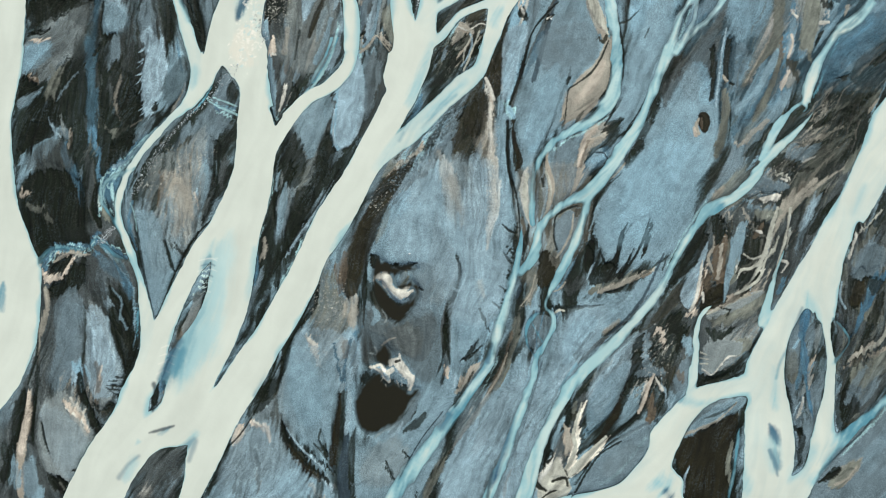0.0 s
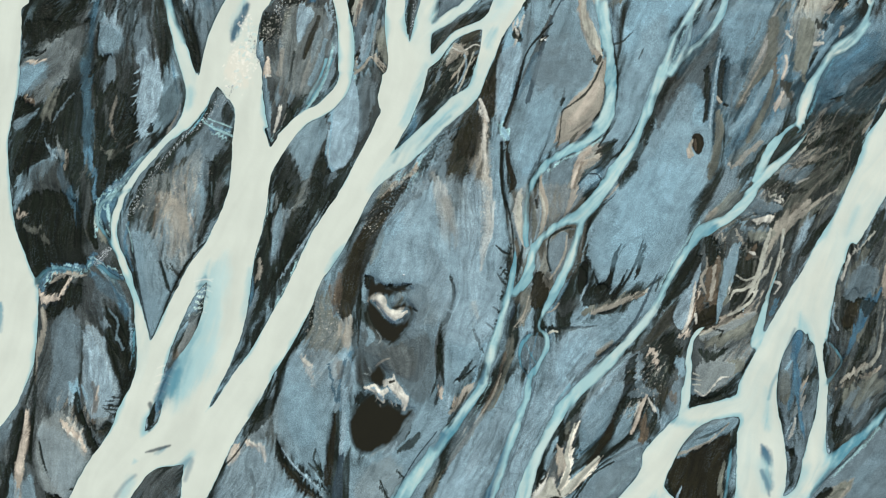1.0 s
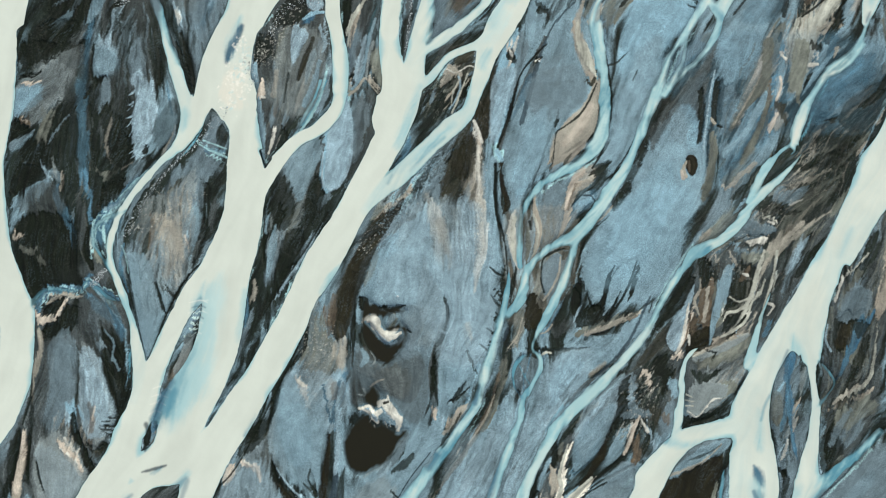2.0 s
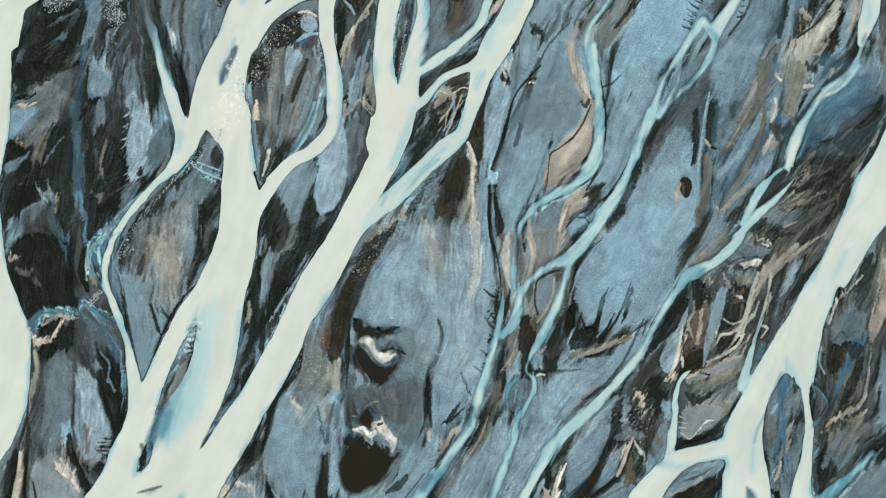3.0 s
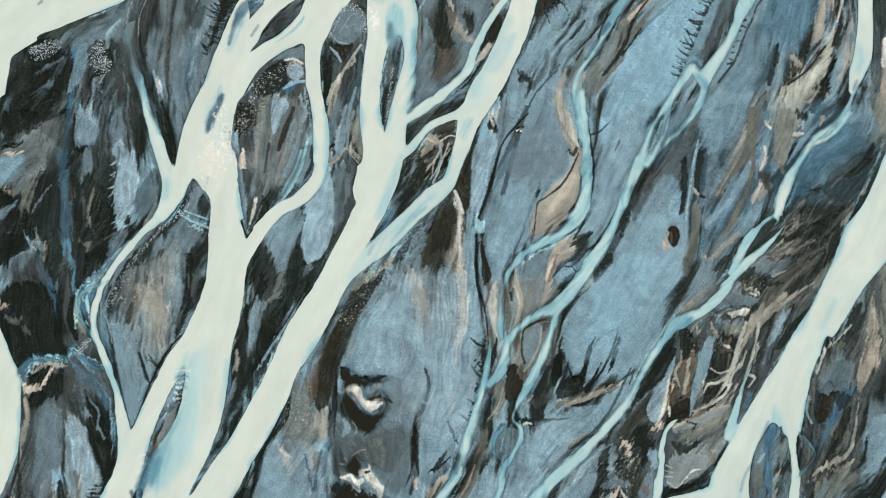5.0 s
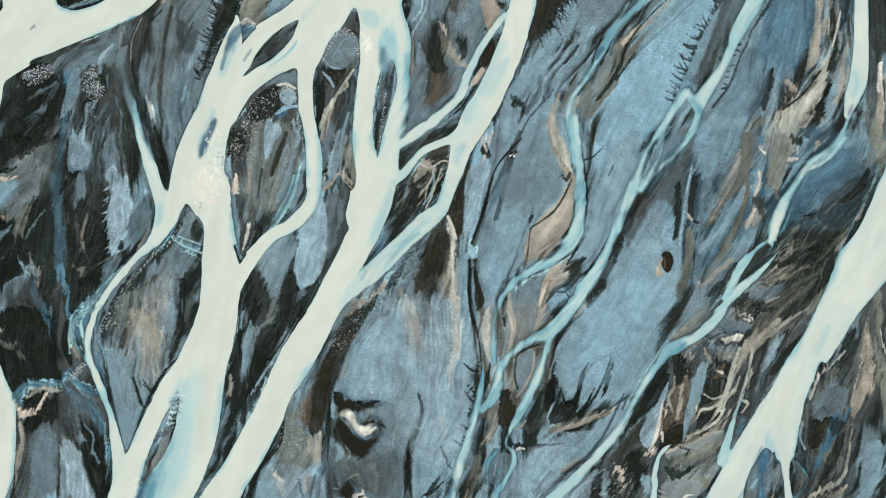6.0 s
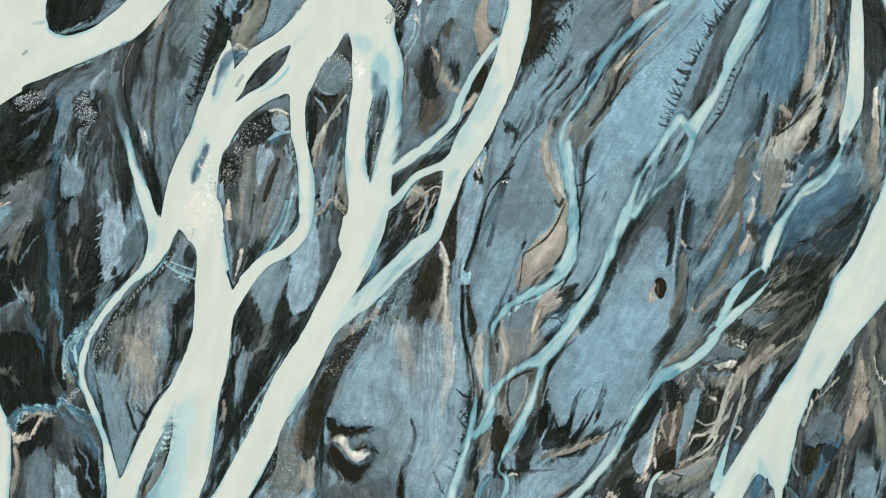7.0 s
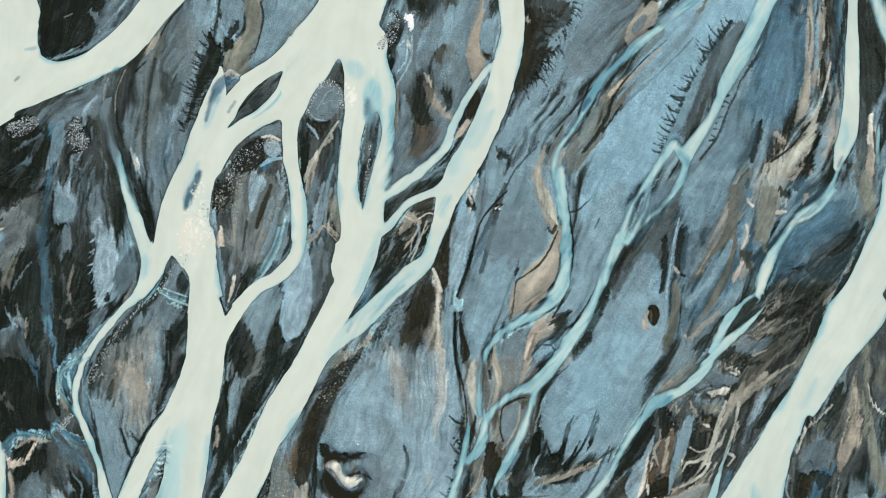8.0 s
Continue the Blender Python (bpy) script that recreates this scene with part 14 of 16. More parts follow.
patch("umber", 0.28, .6, .3, [(43.6, 73.4), (44.4, 71.6), (41.0, 68.5), (38.3, 64.9), (36.1, 61.3), (34.7, 58.6), (33.4, 55.5), (31.1, 52.7), (30.2, 50.5), (28.9, 50.5), (29.8, 54.1), (32.0, 58.6), (33.8, 61.4), (36.0, 64.1), (38.3, 65.8), (41.0, 69.9)])
fine("pink", 0.23, .7, .1, [(37.4, 64.5, 0.46), (35.4, 62.2, 0.65)])
fine("black", 0.14, .9, .1, [(44.4, 71.0, 0.18), (41.0, 68.0, 0.28), (37.4, 64.0, 0.28), (35.8, 61.3, 0.46), (35.0, 58.6, 0.65), (33.4, 55.9, 0.65), (31.5, 53.5, 0.46)])
fine("umber", 0.28, .8, .2, [(27.9, 57.3, 0.55), (26.9, 55.0, 0.83), (25.3, 51.8, 0.74)])
fine("slate", 0.18, .8, 0, [(28.4, 57.8, 0.83), (29.3, 58.9, 0.74)])
patch("tan", 0.28, .85, .15, [(40.0, 74.8), (41.4, 77.1), (42.7, 77.5), (43.2, 75.2), (41.8, 73.0), (39.2, 70.3), (37.8, 70.8), (38.2, 72.6)])
patch("slate", 0.18, .8, .1, [(39.0, 72.9), (40.9, 75.2), (41.2, 73.9), (39.6, 72.1)])
fine("dark", 0.28, .8, .1, [(36.6, 69.1, 0.55), (37.9, 70.4, 0.65)])
# northeastern flats and silt braids
fine("ink", 0.28, .9, .15, [(55.2, 73.8, 0.28), (52.6, 71.1, 0.28), (50.8, 68.4, 0.46), (49.3, 64.9, 0.74), (48.7, 62.2, 1.29), (47.6, 59.2, 1.2), (46.3, 56.6, 0.83)])
patch("lake", 1.11, .5, .1, [(61.4, 77.3), (64.1, 75.5), (65.9, 71.9), (66.4, 66.5), (64.7, 60.3), (61.7, 58.5), (59.0, 59.4), (56.3, 60.3), (58.0, 65.7), (59.7, 70.2)])
fine("black", 0.28, .85, .1, [(60.9, 74.8, 0.46), (60.2, 71.9, 0.55), (59.3, 69.1, 0.55), (57.1, 65.7, 0.37), (54.5, 60.3, 0.37), (52.8, 55.8, 0.46), (50.1, 52.0, 0.46)])
fine("black", 0.28, .9, .2, [(59.6, 57.8, 0.46), (58.8, 55.3, 0.74), (58.2, 51.7, 0.74)])
patch("tan", 0.28, .85, .2, [(66.7, 77.2), (67.4, 77.2), (67.7, 70.1), (67.3, 64.7), (67.0, 60.2), (64.8, 58.3), (65.9, 63.8), (66.7, 69.2)])
fine("dark", 0.14, .6, .2, [(66.2, 75.4, 0.37), (67.1, 72.8, 0.28), (66.9, 69.2, 0.18)])
fine("sky", 0.18, .7, .1, [(68.2, 73.6, 0.46), (68.3, 66.5, 0.55)])
fine("silt", 0.18, .8, .1, [(69.3, 75.9, 0.65), (69.2, 71.0, 0.46)])
fine("pale", 0.11, .9, 0, [(70.4, 67.4, 0.28), (69.7, 64.0, 0.37), (69.2, 61.8, 0.37)])
fine("peat", 0.28, .85, .1, [(64.1, 76.5, 0.74), (65.3, 74.9, 0.55)])
fine("silt", 0.23, .85, .1, [(68.6, 60.4, 0.37), (67.7, 57.1, 0.83), (65.7, 53.5, 1.2), (64.0, 50.4, 1.11)])
fine("black", 0.14, .9, 0, [(67.2, 57.7, 0.28), (64.4, 54.0, 0.37), (61.2, 51.5, 0.37)])
fine("tan", 0.28, .85, .1, [(61.9, 56.0, 0.92), (63.3, 54.9, 0.74)])
fine("black", 0.23, .9, .1, [(68.8, 55.9, 0.65), (68.0, 53.5, 0.74), (67.3, 50.7, 0.74)])
fine("black", 0.28, .85, .1, [(72.8, 75.4, 0.65), (72.2, 71.8, 0.65), (71.4, 67.4, 0.55), (70.4, 64.5, 0.37)])
fine("grey", 0.23, .75, .1, [(71.2, 61.6, 0.46), (70.2, 58.4, 0.74), (69.1, 55.9, 0.55)])
fine("dark", 0.28, .8, .15, [(74.8, 74.5, 0.46), (75.9, 69.1, 0.92), (76.5, 63.8, 0.92), (76.3, 58.8, 0.65)])
fine("black", 0.18, .85, 0, [(77.4, 69.3, 0.28), (78.4, 66.4, 0.55), (78.6, 64.1, 0.37)])
fine("pale", 0.18, .8, .1, [(76.8, 58.8, 0.46), (76.7, 57.0, 0.46), (77.2, 54.1, 0.55)])
fine("black", 0.18, .8, 0, [(77.4, 56.1, 0.46), (77.7, 53.0, 0.55)])
fine("umber", 0.37, .6, .2, [(75.2, 52.6, 0.74), (74.7, 49.4, 0.74), (75.6, 45.8, 0.92)])
fine("black", 0.28, .9, .15, [(-41.6, 49.0, 0.65), (-40.6, 45.6, 0.92), (-39.7, 41.4, 0.92), (-39.2, 38.9, 0.46)])
fine("cyan", 0.14, .8, 0, [(-38.3, 30.3, 0.28), (-36.3, 29.2, 0.37), (-33.8, 28.2, 0.37)])
fine("cyan", 0.14, .7, 0, [(-37.7, 31.0, 0.18), (-35.8, 30.3, 0.28), (-33.9, 29.6, 0.18)])
fine("lake", 0.28, .7, .1, [(-37.3, 29.7, 0.74), (-34.4, 29.0, 0.65)])
fine("moss", 0.37, .7, .15, [(76.0, 48.7, 0.92), (77.0, 44.9, 0.92), (77.0, 41.1, 0.65)])
fine("black", 0.28, .8, .2, [(74.9, 41.3, 0.74), (73.5, 38.6, 1.11), (70.9, 36.6, 0.83)])
# broad tones
fine("frost", 1.29, .45, .1, [(6.1, 19.1, 3.69), (5.6, 11.7, 5.54), (5.1, 6.2, 3.69)])
patch("frost", 1.29, .4, .1, [(-32.1, -23.8), (-27.6, -21.1), (-25.7, -25.6), (-20.2, -31.8), (-20.2, -33.8), (-34.7, -33.8), (-34.8, -28.2)])
patch("ash", 0.74, .5, .1, [(-13.2, -3.4), (-7.7, -6.2), (-1.3, -4.8), (-0.4, -12.1), (-3.1, -15.7), (-7.7, -9.3), (-12.2, -12.1), (-13.6, -8.4)])
patch("frost", 1.48, .35, .05, [(4.2, -15.7), (8.7, -17.5), (15.1, -12.1), (16.0, -22.9), (10.5, -33.8), (-0.4, -33.8), (1.4, -26.5)])
patch("frost", 1.48, .35, .05, [(18.8, -5.7), (26.2, -3.0), (24.3, -10.2), (19.6, -16.6), (16.9, -19.3)])
patch("frost", 1.29, .3, .05, [(10.6, 5.3), (1.5, 3.4), (1.5, -4.8), (8.8, -4.8)])
fine("dark", 0.92, .4, .4, [(47.8, 28.5, 1.85), (44.9, 21.0, 1.48)])
patch("sky", 1.48, .3, .05, [(25.4, 9.9), (31.1, 21.0), (42.2, 22.9), (42.0, 15.4), (36.4, 8.0), (29.0, 6.2)])
# gravel island and its neighbours
patch("grey", 1.11, .5, .3, [(-23.3, 49.7), (-18.7, 48.8), (-17.3, 41.3), (-19.7, 36.7), (-23.5, 34.8), (-27.2, 38.5), (-26.2, 43.2), (-24.3, 47.9)])
patch("frost", 0.18, .85, .1, [(-22.8, 49.9), (-20.5, 48.6), (-21.7, 46.0), (-22.8, 43.4), (-23.2, 46.9)])
fine("peat", 0.28, .85, .2, [(-19.6, 47.8, 0.65), (-21.0, 44.1, 0.92), (-22.0, 41.2, 0.65)])
fine("frost", 0.18, .7, .1, [(-18.5, 49.9, 0.55), (-17.6, 48.0, 0.65), (-17.8, 46.0, 0.46)])
fine("black", 0.18, .7, .2, [(-23.7, 41.8, 0.37), (-24.4, 37.6, 0.46)])
fine("cyan", 0.14, .85, 0, [(-17.4, 42.3, 0.46), (-18.5, 38.1, 0.46), (-20.1, 34.8, 0.46), (-21.6, 32.8, 0.37)])
fine("steel", 0.18, .7, .2, [(-18.5, 44.1, 0.65), (-19.5, 40.4, 0.74), (-21.1, 36.7, 0.55)])
fine("tan", 0.37, .5, .2, [(-25.5, 42.3, 0.74), (-26.1, 38.5, 0.92)])
fine("steel", 0.14, .9, 0, [(-9.3, 51.3, 0.37), (-10.3, 47.8, 0.55), (-11.0, 44.1, 0.55), (-11.8, 41.2, 0.65), (-13.1, 39.5, 0.55)])
fine("tan", 0.14, .85, 0, [(-13.6, 38.6, 0.46), (-12.2, 39.7, 0.46), (-11.0, 41.3, 0.37), (-9.8, 39.9, 0.28), (-8.6, 38.6, 0.18)])
fine("silt", 0.14, .9, 0, [(-12.8, 51.5, 0.37), (-13.5, 49.5, 0.37), (-13.9, 46.7, 0.37)])
fine("black", 0.18, .85, .1, [(6.6, 48.9, 0.74), (5.0, 47.8, 1.02), (3.6, 46.9, 0.55)])
fine("tan", 0.18, .8, 0, [(2.9, 43.4, 0.74), (4.8, 41.9, 0.74)])
fine("silt", 0.11, .85, 0, [(6.0, 42.1, 0.28), (5.0, 39.5, 0.28), (4.1, 37.1, 0.37), (3.4, 35.6, 0.28)])
fine("silt", 0.11, .7, 0, [(4.8, 41.3, 0.18), (3.6, 39.0, 0.28), (3.3, 36.7, 0.18)])
fine("black", 0.23, .85, .1, [(0.9, 39.3, 0.83), (2.9, 40.2, 1.11)])
fine("black", 0.23, .85, .1, [(5.1, 38.4, 0.83), (6.6, 40.6, 0.74)])
fine("black", 0.18, .8, .1, [(0.6, 42.7, 0.74), (1.8, 44.3, 0.55)])
patch("black", 0.55, .7, .2, [(-65.1, 50.8), (-59.4, 51.2), (-58.5, 47.9), (-62.3, 46.1), (-65.2, 46.1)])
patch("dark", 0.74, .5, .3, [(-59.5, 41.4), (-56.6, 43.2), (-54.9, 33.8), (-56.9, 26.3), (-61.7, 26.2), (-63.6, 31.9)])
# darker patches over banks and bars, with thin tan and slate threads
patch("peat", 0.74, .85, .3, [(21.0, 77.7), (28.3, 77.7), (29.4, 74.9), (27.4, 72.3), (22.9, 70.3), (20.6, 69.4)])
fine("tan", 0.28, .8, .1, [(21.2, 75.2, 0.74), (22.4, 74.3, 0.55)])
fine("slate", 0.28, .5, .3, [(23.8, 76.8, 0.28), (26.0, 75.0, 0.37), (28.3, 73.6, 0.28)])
patch("ash", 0.55, .75, .2, [(55.2, 73.3), (57.0, 72.9), (54.4, 67.5), (51.8, 63.0), (49.6, 57.6), (46.9, 55.8), (47.8, 60.4), (50.4, 66.6)])
patch("navy", 1.29, .45, .1, [(55.4, 61.2), (59.0, 59.4), (57.3, 51.3), (51.0, 50.4), (52.8, 54.9)])
patch("navy", 1.29, .4, .1, [(61.4, 77.3), (65.9, 75.5), (66.4, 69.2), (58.9, 68.8)])
patch("black", 0.55, .6, .4, [(-50.9, 39.5), (-49.5, 37.6), (-50.1, 30.1), (-48.7, 27.2), (-53.1, 24.4), (-53.9, 31.9)])
patch("black", 0.55, .5, .4, [(-45.8, 33.8), (-42.4, 37.6), (-42.0, 32.0), (-44.9, 28.2)])
fine("tan", 0.28, .5, .3, [(-52.9, 34.8, 0.46), (-53.9, 31.0, 0.55), (-53.2, 27.2, 0.37)])
patch("black", 0.55, .55, .4, [(68.2, 37.7), (73.5, 40.4), (75.3, 39.5), (72.7, 34.0), (69.2, 32.2), (66.9, 34.0)])
fine("slate", 0.37, .6, .3, [(-63.2, 53.6, 0.37), (-60.2, 55.4, 0.46), (-57.8, 56.8, 0.28)])
# threads of the thin blue loop
patch("slate", 0.28, .6, .05, [(14.7, -4.8), (17.5, -5.0), (17.0, -8.0), (15.6, -10.2), (14.0, -9.5), (13.7, -7.1)])
fine("lake", 0.11, .9, 0, [(15.2, -4.2, 0.28), (14.1, -5.1, 0.28), (13.3, -7.3, 0.28), (13.7, -9.5, 0.28), (14.9, -11.2, 0.18)])
fine("lake", 0.11, .8, 0, [(16.3, -4.1, 0.18), (15.7, -6.6, 0.18), (15.1, -8.4, 0.18), (15.3, -10.7, 0.18)])
fine("lake", 0.11, .8, 0, [(18.4, -4.8, 0.28), (17.5, -7.3, 0.18), (16.2, -9.5, 0.18)])
fine("teal", 0.11, .7, 0, [(14.4, -5.9, 0.18), (15.2, -7.5, 0.18), (16.1, -8.9, 0.18)])
fine("frost", 0.11, .6, 0, [(15.0, -6.2, 0.18), (14.6, -8.4, 0.28)])

# ---- shoals and currents in the water ----
tinge("cyan", 1.29, 0.7, 0.6, [(-36.7, 6.2, 3.68), (-38.0, -1.1, 4.05), (-40.6, -8.4, 5.52), (-42.4, -13.9, 4.60)])
tinge("teal", 1.10, 0.3, 0.8, [(-38.5, 3.4, 1.29), (-40.2, -4.8, 1.47), (-42.4, -10.3, 2.39), (-44.2, -14.8, 1.84)])
tinge("mint", 1.47, 0.7, 0.6, [(-34.5, 8.1, 3.68), (-35.7, 0.7, 3.68), (-37.9, -6.6, 3.68), (-40.6, -13.0, 3.68)])
tinge("cyan", 0.74, 0.7, 0.6, [(-14.7, 10.4, 1.47), (-16.5, 8.1, 1.84), (-18.1, 5.8, 0.92)])
tinge("teal", 0.46, 0.6, 0.6, [(-13.5, 11.8, 0.55), (-15.1, 9.0, 0.74), (-17.0, 6.7, 0.74)])
tinge("cyan", 0.92, 0.8, 0.5, [(-1.8, 39.9, 1.29), (-3.6, 34.2, 1.84), (-5.5, 30.0, 1.29)])
tinge("cyan", 0.74, 0.8, 0.5, [(0.6, 41.8, 1.84), (-0.8, 37.0, 1.10)])
tinge("teal", 0.55, 0.5, 0.7, [(-0.8, 38.9, 0.74), (-2.2, 35.2, 0.92)])
tinge("cyan", 0.74, 0.7, 0.5, [(-39.9, -23.4, 1.29), (-41.2, -25.6, 1.29), (-43.1, -26.5, 0.74)])
tinge("cyan", 0.64, 0.6, 0.4, [(-49.4, -27.4, 1.29), (-51.1, -31.0, 1.29)])
tinge("teal", 0.46, 0.7, 0.4, [(-44.0, -22.7, 0.74), (-45.8, -23.7, 0.74)])
tinge("cyan", 0.74, 0.6, 0.4, [(-30.8, 6.2, 0.74), (-30.9, 2.5, 0.92), (-31.6, -2.1, 0.92)])
tinge("teal", 0.46, 0.6, 0.4, [(-28.7, -13.9, 0.37), (-30.5, -17.5, 0.46)])
tinge("teal", 0.37, 0.7, 0.4, [(-71.6, 0.7, 0.92), (-71.6, -3.9, 1.10)])
tinge("teal", 0.74, 0.7, 0.6, [(-53.8, 6.2, 1.84)])
tinge("cyan", 0.74, 0.6, 0.6, [(-40.9, 36.1, 1.29), (-41.4, 33.3, 1.10)])
tinge("cream", 0.74, 0.6, 0.5, [(-32.2, 42.7, 2.76), (-33.5, 38.9, 3.68), (-31.6, 37.0, 2.76)])
tinge("cyan", 0.92, 0.75, 0.6, [(-3.3, 64.4, 1.84), (-3.3, 59.8, 1.47), (-2.8, 54.3, 0.74)])
tinge("deep", 0.74, 0.6, 0.6, [(-3.6, 61.6, 0.92), (-3.3, 57.0, 0.74)])
tinge("cyan", 0.83, 0.6, 0.5, [(-8.4, 68.1, 1.84), (-4.7, 66.2, 1.84)])
tinge("cyan", 0.83, 0.7, 0.5, [(-28.0, 63.6, 2.76), (-29.5, 60.9, 1.84), (-30.4, 58.1, 1.10)])
tinge("deep", 0.46, 0.7, 0.6, [(-28.5, 64.1, 2.39), (-29.7, 61.8, 1.47)])
tinge("cyan", 0.74, 0.6, 0.5, [(-31.9, 51.6, 0.92), (-33.4, 47.9, 1.47), (-33.9, 44.6, 1.10)])
tinge("deep", 0.46, 0.75, 0.5, [(-31.7, 50.2, 0.92), (-33.4, 47.0, 1.10), (-34.1, 44.2, 0.74)])
tinge("mint", 1.29, 0.6, 0.6, [(10.1, 54.2, 2.76), (11.9, 51.5, 2.76), (9.2, 47.8, 2.76)])
tinge("cyan", 0.83, 0.8, 0.6, [(9.2, 52.4, 1.84), (7.8, 50.6, 0.92)])
tinge("cyan", 0.83, 0.6, 0.6, [(9.2, 45.9, 1.84), (8.3, 43.2, 1.29)])
tinge("cyan", 0.74, 0.5, 0.4, [(16.5, 59.7, 1.84), (12.9, 54.2, 2.76)])
tinge("cyan", 1.10, 0.6, 0.6, [(73.4, 57.6, 2.76), (72.7, 53.5, 1.84)])
tinge("deep", 0.55, 0.6, 0.6, [(72.4, 52.2, 1.10), (71.9, 50.8, 0.74)])
tinge("mint", 0.83, 0.5, 0.6, [(56.5, 70.3, 1.10), (54.5, 66.7, 1.29)])
tinge("cyan", 0.74, 0.8, 0.6, [(47.5, 51.8, 2.02), (46.1, 52.3, 1.47)])
tinge("teal", 0.46, 0.7, 0.6, [(47.0, 53.2, 1.29), (48.4, 50.9, 0.74)])
tinge("teal", 0.64, 0.8, 0.5, [(37.4, 67.7, 1.10), (33.8, 64.1, 1.10), (30.2, 60.1, 1.29)])
tinge("deep", 0.46, 0.7, 0.5, [(31.6, 61.4, 1.29), (29.3, 59.2, 0.74)])
tinge("teal", 0.55, 0.8, 0.5, [(7.4, -9.4, 0.92), (6.9, -12.1, 1.10)])
tinge("deep", 0.46, 0.7, 0.5, [(1.5, -20.2, 1.29), (-0.4, -22.9, 1.47)])
tinge("deep", 0.64, 0.75, 0.5, [(11.0, -21.1, 0.92), (9.2, -26.5, 1.47), (7.6, -31.9, 1.10)])
tinge("mint", 0.55, 0.6, 0.6, [(11.6, 0.7, 0.74), (10.2, -5.7, 0.92), (7.9, -12.1, 0.92), (1.5, -20.2, 0.92)])
tinge("mint", 0.55, 0.7, 0.6, [(19.7, -18.4, 0.92), (17.4, -22.9, 1.29), (14.6, -31.0, 1.47)])
tinge("mint", 0.55, 0.7, 0.6, [(36.4, 0.7, 0.74), (31.7, -4.8, 1.10)])
tinge("cream", 0.46, 0.6, 0.5, [(60.8, 34.2, 0.92), (59.5, 30.4, 0.74)])
tinge("cyan", 0.74, 0.7, 0.5, [(28.0, -8.4, 1.47), (25.2, -11.2, 1.66), (23.4, -13.4, 1.29)])
tinge("teal", 0.64, 0.7, 0.6, [(45.4, 13.4, 1.66), (43.0, 12.2, 1.10)])
tinge("teal", 0.74, 0.7, 0.6, [(23.7, 15.9, 1.47), (21.8, 14.5, 1.47)])
tinge("mint", 0.64, 0.7, 0.6, [(29.3, 21.1, 0.92), (25.5, 17.3, 1.10)])
tinge("mint", 0.64, 0.6, 0.5, [(29.0, 36.1, 0.92), (26.6, 29.5, 1.10)])
tinge("cyan", 1.10, 0.7, 0.6, [(53.4, 0.7, 0.92), (52.8, -3.9, 1.29)])
tinge("cyan", 0.92, 0.8, 0.5, [(59.3, -1.1, 1.47), (60.1, -3.9, 1.84), (61.0, -5.7, 1.29)])
tinge("cyan", 0.92, 0.7, 0.5, [(53.5, -13.0, 0.92), (53.6, -19.3, 1.10)])
tinge("deep", 0.55, 0.8, 0.5, [(52.9, -22.9, 1.10), (53.7, -25.2, 0.74)])
tinge("deep", 0.55, 0.8, 0.5, [(53.2, -26.5, 1.10), (53.9, -29.2, 0.74)])
tinge("cyan", 1.10, 0.6, 0.5, [(52.8, -24.7, 1.84), (53.3, -29.2, 1.84)])
tinge("cyan", 1.10, 0.7, 0.5, [(59.6, -25.6, 1.84), (55.8, -31.0, 1.84)])
tinge("teal", 0.83, 0.7, 0.5, [(64.1, -25.6, 1.10), (61.3, -28.8, 1.29)])
tinge("cyan", 1.10, 0.8, 0.6, [(36.4, -30.1, 1.84), (34.9, -33.2, 3.68)])
tinge("deep", 0.64, 0.7, 0.6, [(35.4, -32.3, 1.47), (36.7, -34.1, 1.47)])
tinge("cyan", 0.83, 0.7, 0.5, [(37.5, -17.5, 1.47), (41.5, -18.9, 0.92), (46.1, -18.0, 0.74)])
tinge("teal", 0.64, 0.6, 0.5, [(38.4, -18.0, 0.92)])
tinge("cyan", 1.29, 0.7, 0.6, [(47.7, -29.2, 1.29), (48.5, -32.8, 2.21)])
tinge("cyan", 0.92, 0.5, 0.4, [(69.0, 16.4, 0.92), (67.0, 11.8, 0.92)])
tinge("foam", 0.28, 0.6, 0.3, [(-38.6, 4.2, 0.28), (-36.8, 4.6, 0.28)])
tinge("deep", 0.28, 0.6, 0.3, [(-37.9, 4.8, 1.29), (-38.3, 2.5, 1.47), (-38.8, 0.7, 1.47)])
tinge("cyan", 0.64, 0.7, 0.6, [(3.1, 33.2, 1.47), (-0.1, 30.2, 1.47), (-3.4, 27.2, 1.47)])
tinge("teal", 0.46, 0.4, 0.6, [(2.2, 31.6, 0.55), (-0.6, 29.2, 0.74), (-3.4, 26.0, 0.74)])
tinge("cyan", 0.55, 0.5, 0.5, [(4.1, 34.1, 1.29), (2.5, 32.8, 1.29)])
tinge("slate", 0.74, 0.7, 0.4, [(-45.4, 66.7, 1.10), (-46.7, 62.8, 1.29), (-46.5, 58.2, 1.47), (-45.5, 53.5, 1.29)])
tinge("moss", 0.74, 0.5, 0.4, [(-46.7, 62.8, 0.92), (-46.5, 58.2, 0.92)])
tinge("cyan", 1.84, 0.5, 0.4, [(-37.3, 2.5, 2.21), (-38.3, -3.9, 3.13), (-40.6, -10.3, 4.60), (-42.5, -15.7, 3.68)])
tinge("teal", 0.83, 0.4, 0.5, [(-38.7, -2.1, 0.92), (-40.2, -5.7, 1.29), (-42.0, -10.7, 2.02), (-43.6, -14.6, 2.02)])
tinge("deep", 0.55, 0.25, 0.5, [(-42.3, -10.3, 1.10), (-44.0, -13.9, 1.47)])
tinge("teal", 0.74, 0.5, 0.4, [(-42.6, -10.7, 1.84), (-44.2, -13.9, 2.02), (-45.2, -16.6, 1.29)])
